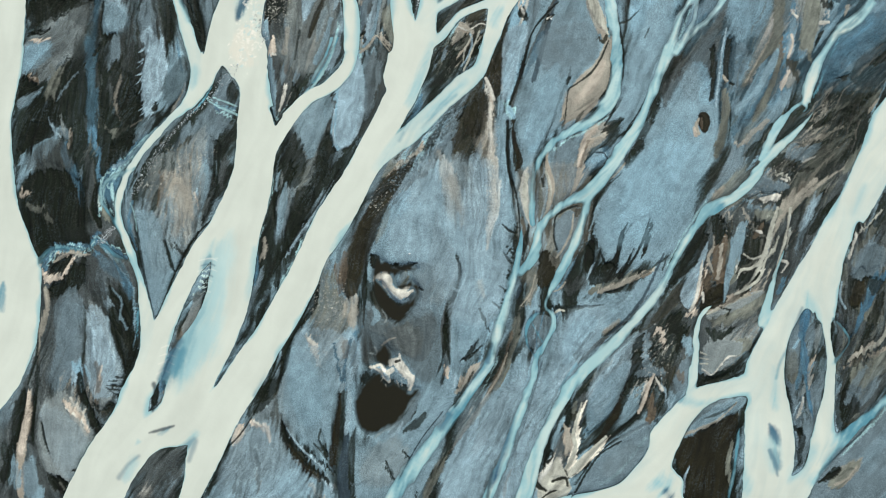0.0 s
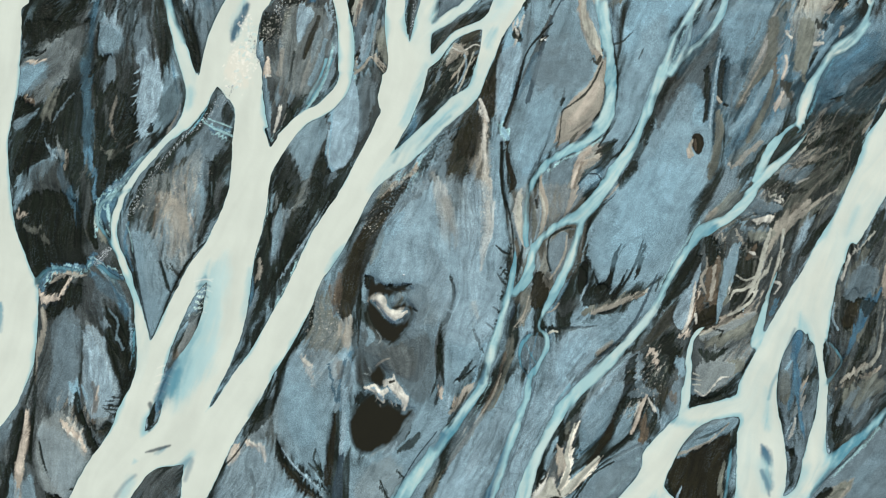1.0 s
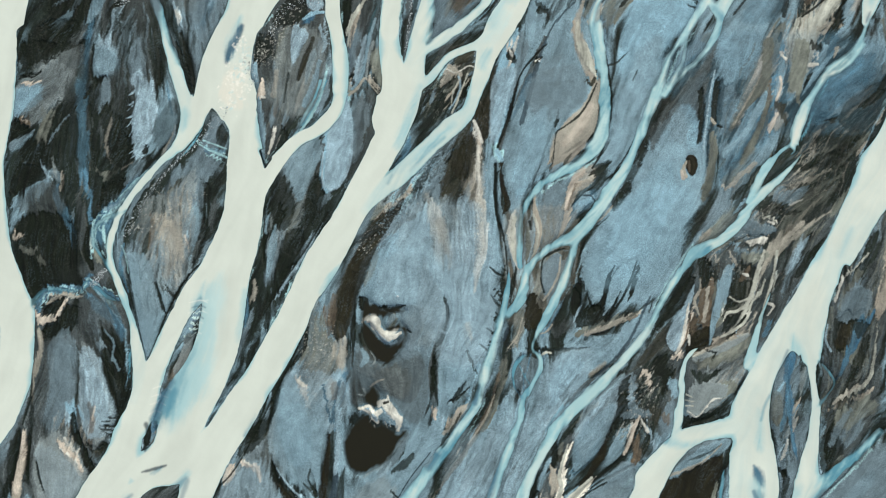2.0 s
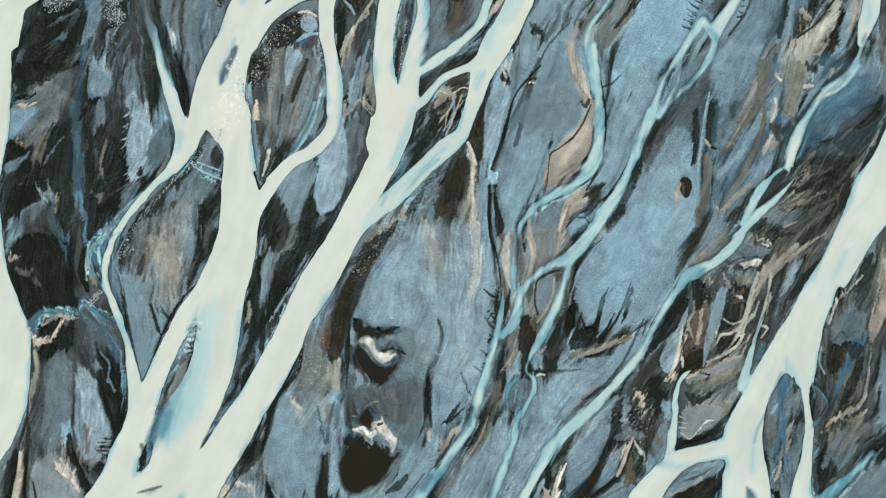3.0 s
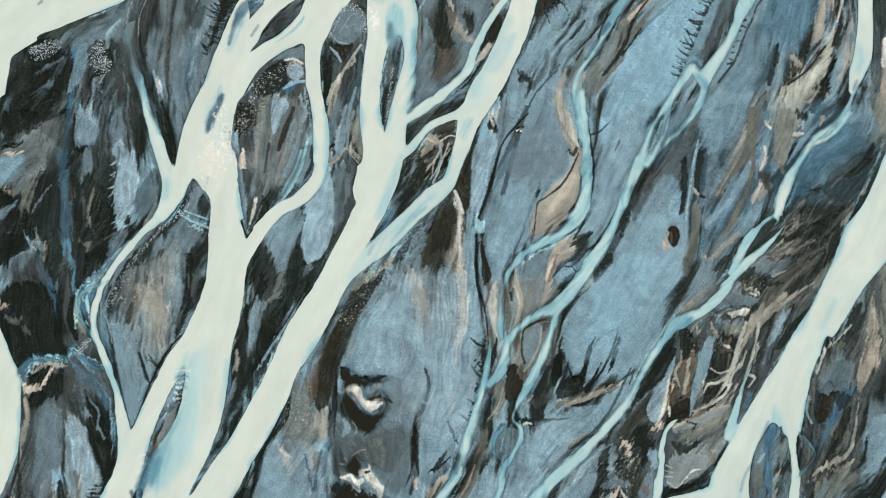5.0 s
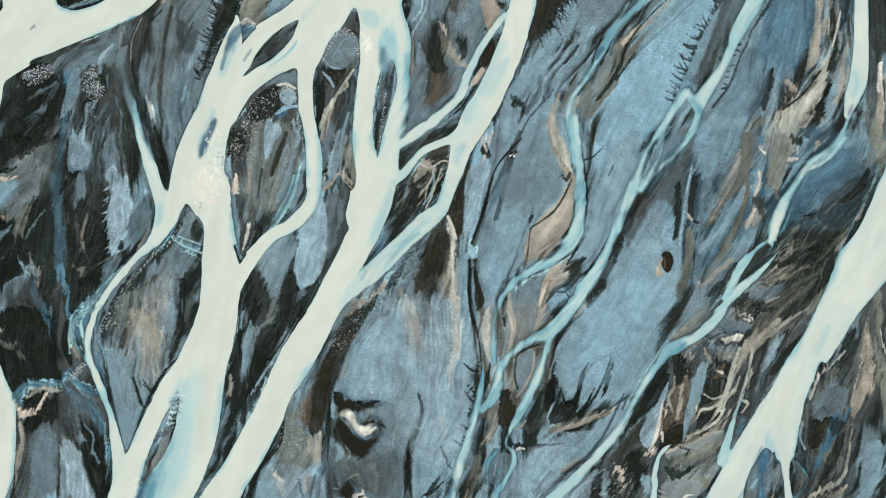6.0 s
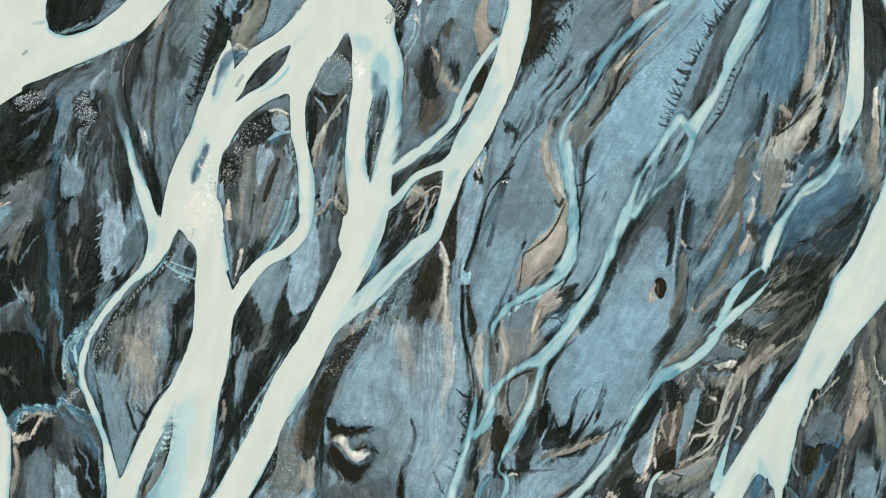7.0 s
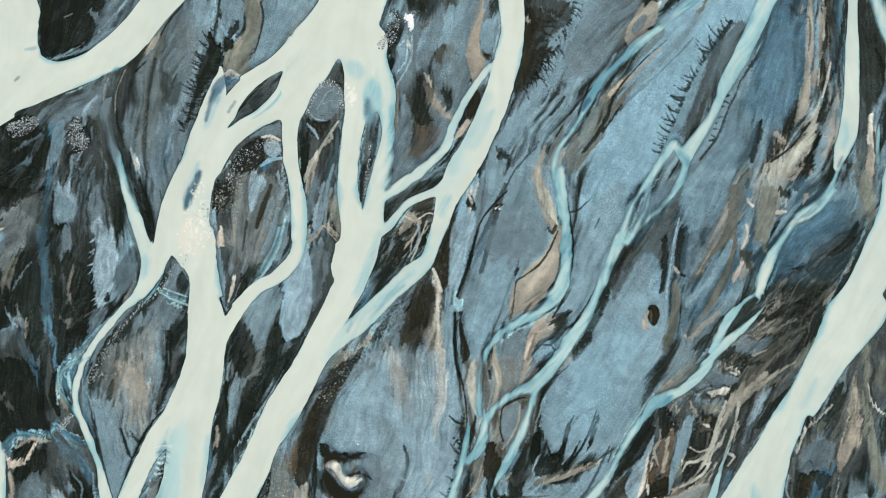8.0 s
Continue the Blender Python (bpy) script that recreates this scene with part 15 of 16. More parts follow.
tinge("ink", 0.37, 0.8, 0.4, [(-45.7, -16.6, 1.10), (-46.3, -18.4, 0.92), (-46.8, -19.9, 0.55)])
tinge("cyan", 0.92, 0.6, 0.4, [(-37.6, 4.8, 1.29), (-38.5, 1.6, 0.92)])
tinge("slate", 0.46, 0.85, 0.2, [(-44.5, 66.5, 1.84), (-46.5, 62.8, 2.02), (-46.8, 58.2, 2.02), (-46.4, 53.5, 2.02), (-45.5, 49.6, 0.92)])

# ---- finer currents ----
tinge("ink", 0.28, .8, 0, [(-46.7, -15.7, 0.74), (-46.1, -17.5, 0.83), (-46.8, -19.9, 0.37)])
tinge("foam", 0.09, .4, 0, [(-45.6, -9.9, 0.18), (-44.3, -9.5, 0.18), (-42.6, -10.0, 0.09)])
tinge("foam", 0.09, .4, 0, [(-45.8, -11.2, 0.18), (-44.6, -10.9, 0.18), (-43.1, -11.4, 0.09)])
tinge("foam", 0.09, .35, 0, [(-46.0, -12.5, 0.18), (-44.6, -12.1, 0.18), (-43.5, -12.6, 0.09)])
tinge("foam", 0.09, .35, 0, [(-46.2, -14.1, 0.18), (-45.1, -13.5, 0.18), (-44.2, -13.9, 0.09)])
tinge("deep", 0.37, .5, 0, [(-44.2, -12.1, 0.92), (-44.9, -14.4, 1.11)])
tinge("ink", 0.18, .8, 0, [(-47.3, -23.5, 0.28), (-45.4, -23.0, 0.55), (-43.3, -22.4, 0.28)])
tinge("foam", 0.09, .4, 0, [(-39.8, 4.2, 0.18), (-37.9, 4.6, 0.18), (-36.8, 4.2, 0.09)])
tinge("foam", 0.09, .4, 0, [(-39.9, 2.5, 0.18), (-38.1, 2.9, 0.18), (-36.8, 2.5, 0.09)])
tinge("foam", 0.09, .4, 0, [(-40.1, 0.7, 0.18), (-38.8, 1.2, 0.18), (-37.5, 0.8, 0.09)])
tinge("foam", 0.09, .4, 0, [(-40.3, -1.0, 0.18), (-39.1, -0.4, 0.28), (-37.8, -0.9, 0.18)])
tinge("navy", 0.18, .6, 0, [(-39.4, 3.4, 0.18), (-37.9, 3.7, 0.28), (-37.2, 3.4, 0.18)])
tinge("navy", 0.18, .6, 0, [(-39.5, 1.6, 0.18), (-38.2, 2.0, 0.28), (-37.5, 1.6, 0.18)])
tinge("lake", 0.37, .5, 0, [(-41.2, -25.6, 1.11), (-39.9, -24.7, 0.92), (-40.8, -27.9, 0.74)])
tinge("lake", 0.37, .5, 0, [(-52.0, -30.6, 0.74), (-50.5, -28.5, 0.55), (-48.9, -27.2, 0.37)])
tinge("teal", 0.37, .5, .2, [(-3.4, 31.8, 0.37), (-5.3, 27.6, 0.46), (-7.2, 23.9, 0.46)])
tinge("mint", 0.18, .6, .1, [(-2.1, 34.2, 0.28), (-4.1, 30.0, 0.28), (-6.3, 25.6, 0.37)])
tinge("lake", 0.28, .8, .1, [(7.7, -9.4, 1.02), (7.2, -12.1, 0.83)])
tinge("ink", 0.28, .8, .1, [(9.5, -22.5, 0.83), (8.9, -25.4, 0.83), (7.8, -29.2, 0.65), (7.1, -33.7, 0.65)])
tinge("lake", 0.28, .8, 0, [(52.6, -22.2, 0.46), (53.3, -23.8, 0.92), (53.7, -25.1, 0.37)])
tinge("lake", 0.28, .7, 0, [(52.5, -26.3, 0.65), (53.3, -28.3, 0.74), (53.7, -30.3, 0.37)])
tinge("teal", 0.28, .6, 0, [(56.2, -9.4, 0.37), (54.6, -12.1, 0.46), (53.8, -14.8, 0.37)])
tinge("teal", 0.37, .5, 0, [(58.7, -4.8, 0.74), (57.1, -7.5, 0.55)])
tinge("lake", 0.28, .6, 0, [(58.3, -3.4, 0.37), (57.2, -6.2, 0.46), (56.4, -8.4, 0.28)])
tinge("teal", 0.28, .5, 0, [(-60.6, 70.6, 0.37), (-59.0, 70.8, 0.55)])
tinge("navy", 0.18, .6, 0, [(-62.5, 65.5, 0.37), (-61.9, 66.0, 0.46)])
tinge("lake", 0.23, .6, 0, [(-26.7, 60.1, 0.46), (-25.6, 61.8, 0.46)])
tinge("deep", 0.28, .8, .1, [(32.2, 61.6, 0.92), (31.1, 60.3, 1.11)])
tinge("navy", 0.28, .7, 0, [(-31.5, 50.2, 0.65), (-32.3, 47.9, 0.74), (-33.7, 45.8, 0.74), (-34.1, 44.0, 0.37)])
tinge("deep", 0.55, .7, .1, [(-42.6, -8.6, 1.11), (-44.2, -12.1, 1.29), (-45.5, -15.0, 1.11)])
tinge("teal", 0.55, .5, .1, [(-42.0, -10.3, 1.11), (-43.6, -13.9, 1.29)])
tinge("lake", 0.28, .85, .1, [(-27.2, 65.5, 1.48), (-28.4, 64.1, 1.85), (-29.5, 62.0, 1.2), (-30.5, 58.8, 0.46)])
tinge("ink", 0.18, .5, 0, [(-29.0, 63.7, 0.37), (-29.7, 61.8, 0.37)])
tinge("teal", 0.28, .6, .1, [(47.6, -23.8, 0.55), (47.0, -27.4, 0.74), (46.4, -31.0, 0.83), (45.4, -33.7, 0.92)])
tinge("moss", 0.28, .5, 0, [(-46.7, 63.8, 1.11), (-47.2, 60.1, 1.29), (-46.6, 56.3, 0.92)])
tinge("slate", 0.37, .6, 0, [(-45.9, 66.1, 0.92), (-46.9, 61.9, 1.11), (-47.0, 58.2, 1.11), (-45.7, 53.1, 0.92)])
tinge("cyan", 0.92, .5, .1, [(15.8, 62.4, 1.29), (13.8, 58.3, 1.66), (11.5, 54.2, 1.85), (10.1, 50.5, 1.48)])

# ---- flecks ----
speckle("foam", 110, 0.22, [(-30.8, 43.7, 2.39), (-32.2, 41.8, 3.68), (-33.2, 38.9, 5.15), (-33.0, 36.6, 3.68)], wet=True)
speckle("mint", 25, 0.37, [(-31.3, 43.7, 2.76), (-33.1, 39.9, 4.60), (-32.1, 37.0, 3.68)], wet=True)
speckle("ink", 16, 0.18, [(-30.1, 43.2, 1.29), (-30.8, 44.6, 1.10), (-29.4, 41.8, 0.92)], wet=True)
speckle("foam", 80, 0.22, [(-31.8, 47.9, 1.84), (-32.0, 44.2, 4.60), (-32.5, 40.4, 5.52)], wet=True)
speckle("mint", 22, 0.37, [(-31.0, 47.0, 1.84), (-31.5, 42.3, 4.60)], wet=True)
speckle("foam", 60, 0.28, [(-6.7, 64.4, 1.29), (-6.0, 61.7, 1.47), (-6.5, 63.0, 1.29)], wet=True)
speckle("pale", 120, 0.18, [(8.0, 28.6, 2.21), (8.0, 19.2, 2.21), (7.7, 9.9, 1.84)])
speckle("pale", 110, 0.15, [(-18.7, 0.7, 6.44), (-18.7, -6.6, 7.36)])
speckle("black", 160, 0.23, [(3.3, 29.5, 5.52), (-1.3, 24.8, 6.44), (-7.8, 18.3, 4.60)])
speckle("pale", 80, 0.15, [(-7.8, 18.3, 4.60), (-11.5, 12.7, 2.76), (-0.4, 25.7, 5.52)])
speckle("pale", 60, 0.18, [(-44.9, 23.9, 2.21), (-48.5, 16.4, 1.84), (-37.5, 22.0, 1.10)])
speckle("pale", 70, 0.18, [(-24.4, 51.6, 4.60), (-27.2, 46.9, 3.68), (-20.6, 54.4, 3.68)])
speckle("pale", 60, 0.15, [(-29.4, 45.6, 3.68), (-26.6, 44.6, 3.68)])
speckle("frost", 120, 0.15, [(36.8, 28.6, 5.52), (32.9, 14.5, 11.04)])
speckle("frost", 90, 0.15, [(-2.2, 13.6, 7.36), (-2.2, 7.1, 11.04)])
speckle("frost", 120, 0.15, [(46.4, 68.5, 7.36), (38.4, 52.3, 7.36)])
speckle("pale", 50, 0.18, [(56.2, 21.1, 5.52), (51.4, 14.5, 7.36), (47.6, 9.9, 5.52)])
speckle("pale", 50, 0.18, [(34.4, -8.4, 6.44), (33.4, -15.7, 5.52)])
speckle("black", 80, 0.46, [(1.3, 29.3, 3.31), (-0.9, 25.5, 3.68), (-4.8, 20.8, 3.31), (-8.1, 16.1, 3.13)])
speckle("frost", 60, 0.32, [(1.3, 29.3, 3.31), (-0.9, 25.5, 3.68), (-4.8, 20.8, 3.31), (-8.1, 16.1, 3.13)])

# ---- rills ----
fringe(1.47, 120, 1.01, [(10.0, 8.5, 0.09), (10.4, 5.3, 0.09), (10.5, 1.6, 0.09), (9.7, -2.1, 0.09), (8.5, -6.6, 0.09)])
fringe(2.21, -105, 0.37, [(54.5, 73.4, 0.09), (51.1, 68.7, 0.09), (48.0, 63.3, 0.09), (46.1, 58.6, 0.09), (43.3, 52.4, 0.09)])
fringe(1.84, 110, 0.37, [(-28.3, 70.6, 0.09), (-29.7, 67.4, 0.09), (-32.0, 62.7, 0.09), (-33.7, 58.3, 0.09)])
fringe(1.10, -100, 0.55, [(-52.0, -13.0, 0.09), (-52.9, -16.6, 0.09), (-54.2, -23.4, 0.09), (-55.9, -27.2, 0.09)])
fringe(0.83, 100, 0.83, [(54.1, 62.2, 0.09), (52.8, 58.6, 0.09), (51.1, 54.0, 0.09)])
fringe(2.39, 75, 0.46, [(24.7, 74.2, 0.09), (24.3, 69.6, 0.09), (22.5, 64.2, 0.09)])

# ---- more rills ----
fringe(1.29, -60, 0.46, [(-49.2, 39.3), (-49.6, 35.1), (-48.9, 31.8), (-48.6, 27.4)], "frost")
fringe(1.29, -75, 0.74, [(-50.7, -13.0), (-52.0, -17.5), (-53.0, -21.5), (-55.2, -25.6), (-57.4, -29.3)], "black")
fringe(0.74, -110, 0.65, [(12.3, 11.7), (11.9, 8.0), (11.0, 3.0), (9.5, -3.4)], "dark")
fringe(1.57, -115, 0.37, [(-29.1, 73.3), (-30.7, 69.1), (-32.1, 64.5), (-33.4, 59.9), (-34.1, 56.2)], "black")
fringe(1.66, 60, 0.37, [(27.4, 70.3), (24.9, 67.9), (23.1, 65.2), (21.5, 63.2)], "black")
fringe(1.48, 60, 0.37, [(29.6, 77.2), (28.8, 74.0), (27.0, 71.4)], "black")

# ---- bars ----
BARS.append((-58.9, 28.6, "dark sand bar streaked blue beside the broad western river"))
BARS.append((-51.5, 74.9, "black sand island between two arms of milky water"))
BARS.append((-36.5, 64.6, "slate grey bar with dark rills along its edge"))
BARS.append((-17.6, 76.4, "blue-grey sand bar with a tan silt tongue"))
BARS.append((-21.9, 61.8, "small pointed islet of dark wet sand"))
BARS.append((-23.5, 47.9, "black gravel island with a slate sand lens"))
BARS.append((-11.7, 55.2, "oval gravel island with grey-green crown"))
BARS.append((-44.7, 14.5, "lens-shaped bar of tan and slate sand"))
BARS.append((-22.6, 19.2, "dark sand bar holding a blue sand lens"))
BARS.append((-59.9, -8.4, "grey sand bar with pale lenses beside the western river"))
BARS.append((-45.7, -31.0, "low triangular island of dark streaked sand"))
BARS.append((-41.2, -4.8, "drowned grey shoal between two milky arms"))
BARS.append((6.4, 64.3, "brown and slate bar below a gravelly inlet"))
BARS.append((-0.4, 9.9, "broad slate blue flat with dark speckled fan"))
BARS.append((16.4, 33.3, "slate blue flat with a tan silt bank"))
BARS.append((33.8, 14.5, "wide slate blue flat with a dark oval hollow"))
BARS.append((45.7, 47.7, "small dark islet between turquoise strands"))
BARS.append((51.1, 47.7, "blue sand flat with tan silt braids"))
BARS.append((56.9, 14.5, "dark brown bar combed with fine tan threads"))
BARS.append((30.7, -10.3, "dark gravel plain with pale spots"))
BARS.append((43.2, -26.5, "black pond-like bar rimmed by slate sand"))
BARS.append((58.5, -13.0, "slate delta island laced with blue threads"))
BARS.append((68.3, -8.4, "brown and slate bank streaked by old flows"))
BARS.append((66.7, -30.1, "dark slate lobe with a tan crest"))
# islets
for x, y, label in [
        (-72.2, 73.9, "dark sand bar beyond the milky western arm"),
        (-0.6, 36.0, "dark brown bar with looping tan silt between milky channels"),
        (42.4, 46.5, "dark brown islet between two turquoise strands"),
        (9.1, 52.9, "slim tan and dark islet beside a milky bend"),
        (-18.0, 38.8, "dark gravel strip with a pale silt thread"),
        (-4.2, 52.0, "narrow dark gravel strip between milky channels"),
        (15.1, -7.7, "slate islet ringed by a thin blue loop"),
        (63.9, -8.4, "dark islet looped by a thin blue strand"),
        (53.8, -23.0, "slim dark strip between milky delta arms"),
        (15.3, 64.0, "tiny brown islet at a milky cut-off"),
        (-54.6, 15.1, "small blue-grey islet inside turquoise loops")]:
    BARS.append((x, y, label))

# ---- stones ----
rocks("scatter of pale and dark stones at an island tip", 420, 0.18, "ice", [(-34.4, 36.1, 1.47), (-35.8, 34.2, 2.02), (-37.6, 31.8, 1.29), (-39.9, 29.5, 1.10), (-42.6, 27.1, 0.74), (-46.3, 22.5, 1.10), (-49.0, 18.3, 1.47), (-50.3, 15.0, 1.10)])
rocks("scatter of pale stones beside a blue trickle", 200, 0.18, "ice", [(-53.9, 9.4, 0.92), (-54.9, 8.2, 1.47), (-55.8, 7.3, 1.10)])
rocks("pale stones heaped on dark sand", 460, 0.19, "ice", [(-59.2, 58.7, 1.66), (-60.9, 58.1, 3.13), (-62.5, 57.3, 2.76), (-63.3, 57.8, 1.47)])
rocks("pale stones heaped on dark sand", 460, 0.19, "ice", [(-51.8, 58.4, 1.84), (-52.2, 56.4, 3.13), (-51.6, 54.7, 2.76), (-50.7, 55.6, 1.66)])
rocks("rim of pale stones round a gravel island", 380, 0.18, "ice", [(-13.5, 59.9, 0.74), (-12.1, 63.1, 0.92), (-10.2, 64.6, 1.29), (-8.4, 63.5, 0.92), (-7.8, 60.7, 0.74)])
rocks("pale stones on a black gravel island", 190, 0.18, "ice", [(-20.6, 55.1, 1.47), (-19.2, 54.7, 2.21), (-18.2, 53.6, 1.66), (-18.9, 54.2, 1.84), (-24.4, 53.0, 1.84), (-26.7, 48.8, 1.10)])
rocks("heap of stones at a river inlet", 420, 0.18, "ice", [(0.9, 75.3, 2.21), (-0.0, 72.1, 2.21), (-1.4, 70.8, 1.47)])
rocks("stones along an island edge", 120, 0.18, "ice", [(-3.3, 54.3, 0.55), (-3.8, 49.7, 0.55), (-4.3, 46.0, 0.55)])
rocks("single pale boulder on a slate sand flat", 1, 0.55, "ice", [(-5.4, 5.3, 0.09)])
rocks("single pale boulder on slate sand", 1, 0.92, "ice", [(17.8, 44.1, 0.09)])
rocks("sprinkle of stones along the rapid", 60, 0.18, "ice", [(-30.3, 42.7, 1.84), (-29.3, 40.8, 1.47)])


# ---- the run of the water over the plain ----
def flow_field():
    cell = 1.5
    cx, cy = np.arange(WEST, EAST + 2 * cell, cell), np.arange(SOUTH, NORTH + 2 * cell, cell)
    mx, my = np.meshgrid(cx, cy)
    fx, fy, fw = np.zeros_like(mx), np.zeros_like(mx), np.zeros_like(mx)
    lines = [(c[2], 1.0) for c in CHANNELS] + [(s[4], 0.5) for s in LAND if s[3] > 0 and len(s[4]) > 2]
    for line, weight in lines:
        pts = smooth(line, 3.0)
        for a, b in zip(pts, pts[1:]):
            dx, dy = b[0] - a[0], b[1] - a[1]
            n = math.hypot(dx, dy) + 1e-9
            if dy > 0 and abs(dy) > 0.2 * n:
                dx, dy = -dx, -dy
            w = weight * n / ((mx - a[0]) ** 2 + (my - a[1]) ** 2 + 4.0) ** 1.5
            fx += w * dx / n
            fy += w * dy / n
            fw += w
    n = np.hypot(fx, fy) + 1e-9
    fx, fy = fx / n, fy / n
    gx, gy = (GX - WEST) / cell, (GY - SOUTH) / cell
    ix, iy = gx.astype(int), gy.astype(int)
    ux, uy = (gx - ix)[None, :], (gy - iy)[:, None]
    out = []
    for f in (fx, fy):
        r0, r1 = f[iy][:, ix] * (1 - ux) + f[iy][:, ix + 1] * ux, f[iy + 1][:, ix] * (1 - ux) + f[iy + 1][:, ix + 1] * ux
        out.append((r0 * (1 - uy) + r1 * uy).astype(np.float32))
    n = np.hypot(*out) + 1e-6
    return out[0] / n, out[1] / n


FX, FY = flow_field()
sway = 0.30 * soft_noise(6.0, 31) + 0.28 * soft_noise(2.5, 32) + 0.15 * soft_noise(1.1, 33)
FX, FY = FX * np.cos(sway) - FY * np.sin(sway), FX * np.sin(sway) + FY * np.cos(sway)


def drawn_out(source, steps, stride):
    """Noise smeared along the run of the water."""
    total, count = source.copy(), 1
    for sign in (1, -1):
        px, py = np.meshgrid(np.arange(NX, dtype=np.float32), np.arange(NY, dtype=np.float32))
        for _ in range(steps):
            i, j = px.astype(np.int32), py.astype(np.int32)
            px += sign * stride * FX[j, i]
            py += sign * stride * FY[j, i]
            np.clip(px, 0, NX - 1, out=px)
            np.clip(py, 0, NY - 1, out=py)
            total += source[(py + 0.5).astype(np.int32).clip(0, NY - 1), (px + 0.5).astype(np.int32).clip(0, NX - 1)]
            count += 1
    total -= total.mean()
    return np.clip(total / (total.std() + 1e-6), -2.1, 2.1)


wob_a, wob_b, wob_c = soft_noise(4.0, 1), soft_noise(1.3, 2), soft_noise(0.5, 3)
FINE = drawn_out(soft_noise(0.3, 5), 12, 1.3)
BROAD = drawn_out(soft_noise(0.8, 6) + 0.6 * soft_noise(0.4, 7), 13, 2.0)
GRAINS = (0.6 * np.random.RandomState(21).randn(NY, NX) + 0.9 * soft_noise(0.25, 22)).astype(np.float32).clip(-1.8, 1.8)
WIDE = drawn_out(soft_noise(1.8, 8), 12, 3.2)
BLUR = (0.5 + 3.2 * step_up(0.5 + 0.55 * soft_noise(5.0, 61) + 0.3 * soft_noise(2.0, 62)) ** 2).astype(np.float32)

# water: how deep inside a channel each place lies, and how milky
DEEP = np.full((NY, NX), -99.0, np.float32)
OWNER = np.full((NY, NX), -1, np.int32)
MILK, MILKW = np.zeros((NY, NX), np.float32), np.full((NY, NX), 1e-6, np.float32)
for k, (label, milk, line) in enumerate(CHANNELS):
    pts = smooth(line, max(0.35, max(p[2] for p in line) / 5))
    ends = max(2, min(len(pts) // 6, 12))
    if line[0][2] < 0.9:
        pts[:ends, 2] *= np.linspace(0.05, 1, ends)
    if line[-1][2] < 0.75:
        pts[-ends:, 2] *= np.linspace(1, 0.05, ends)
    found = inside(pts, 2.0)
    if found is None:
        continue
    at, d = found
    widest = max(p[2] for p in line)
    rough = 0.10 if widest > 3 else 0.05
    d = d + 0.7 * rough * wob_b[at] + 0.4 * rough * wob_c[at] + 0.03 * BROAD[at] + (0.10 * wob_a[at] if widest > 2.6 else min(0.14, 0.10 * widest) * wob_a[at] + min(0.08, 0.06 * widest) * wob_b[at] + min(0.07, 0.05 * widest) * BROAD[at])
    if widest < 2.7:
        d = d - 0.06
    better = d > DEEP[at]
    OWNER[at] = np.where(better, k, OWNER[at])
    DEEP[at] = 0.22 * np.logaddexp(DEEP[at] / 0.22, d / 0.22)
    w = np.clip(d + 0.5, 0, 3) ** 2
    MILK[at] += w * milk
    MILKW[at] += w
for k, (label, colour, line) in enumerate(POOLS):
    at, d = enclosed(line[1], 2.0)
    d = d + 0.12 * wob_b[at] + 0.08 * wob_c[at]
    OWNER[at] = np.where(d > DEEP[at], len(CHANNELS) + k, OWNER[at])
    DEEP[at] = np.maximum(DEEP[at], d)
for milk, line in FLOODS:
    at, d = enclosed(line, 1.0)
    d = np.minimum(d, 3.0) + 0.06 * wob_b[at] + 0.04 * BROAD[at]
    near = OWNER[at][(OWNER[at] >= 0) & (d > 0)]
    OWNER[at] = np.where((OWNER[at] < 0) & (d > -0.2), np.bincount(near).argmax(), OWNER[at])
    DEEP[at] = np.maximum(DEEP[at], d)
    w = np.clip(d + 0.5, 0, 3) ** 2
    MILK[at] += w * milk
    MILKW[at] += w
for line in DRY:
    at, d = enclosed(line[1], 0.5)
    DEEP[at] = np.minimum(DEEP[at], -d - 0.05 * wob_b[at])
MILK /= MILKW

# colour of the water: silt where it is deep and cloudy, blue-green where it thins over the bed
c_milk, c_cyan, c_teal = COLOURS["milk"], COLOURS["cyan"], COLOURS["teal"]
patchy = soft_noise(6.0, 41) + 0.6 * soft_noise(2.2, 42)
cloud = np.clip(MILK * 1.4 - 0.38 + 0.34 * patchy * np.clip(1.3 * (1 - MILK), 0, 1) + (0.14 * BROAD + 0.14 * FINE) * (1 - MILK) + np.clip(DEEP, 0, 1.5) * 0.5 * (1 - MILK), 0, 1)
shoaling = np.clip(0.15 + 0.8 * soft_noise(7.0, 43) + 0.3 * soft_noise(2.5, 44), 0, 1)
edge = step_up((DEEP + 0.04) / (0.06 + 0.16 * np.clip(0.45 + 0.6 * wob_a, 0.05, 1) + 1.3 * shoaling ** 2 + 0.5 * (1 - MILK)) + 0.25 * BROAD * (1 - MILK))
cloud = cloud * (0.45 + 0.55 * edge)
low, high = np.clip(cloud * 2, 0, 1)[..., None], np.clip(cloud * 2 - 1, 0, 1)[..., None]
WATER_RGB = (c_teal * (1 - low) + c_cyan * low) * (1 - high) + c_milk * high
WATER_RGB *= (1 + 0.018 * WIDE + 0.010 * BROAD)[..., None]
for k, (label, colour, line) in enumerate(POOLS):
    WATER_RGB[OWNER == len(CHANNELS) + k] = COLOURS[colour]


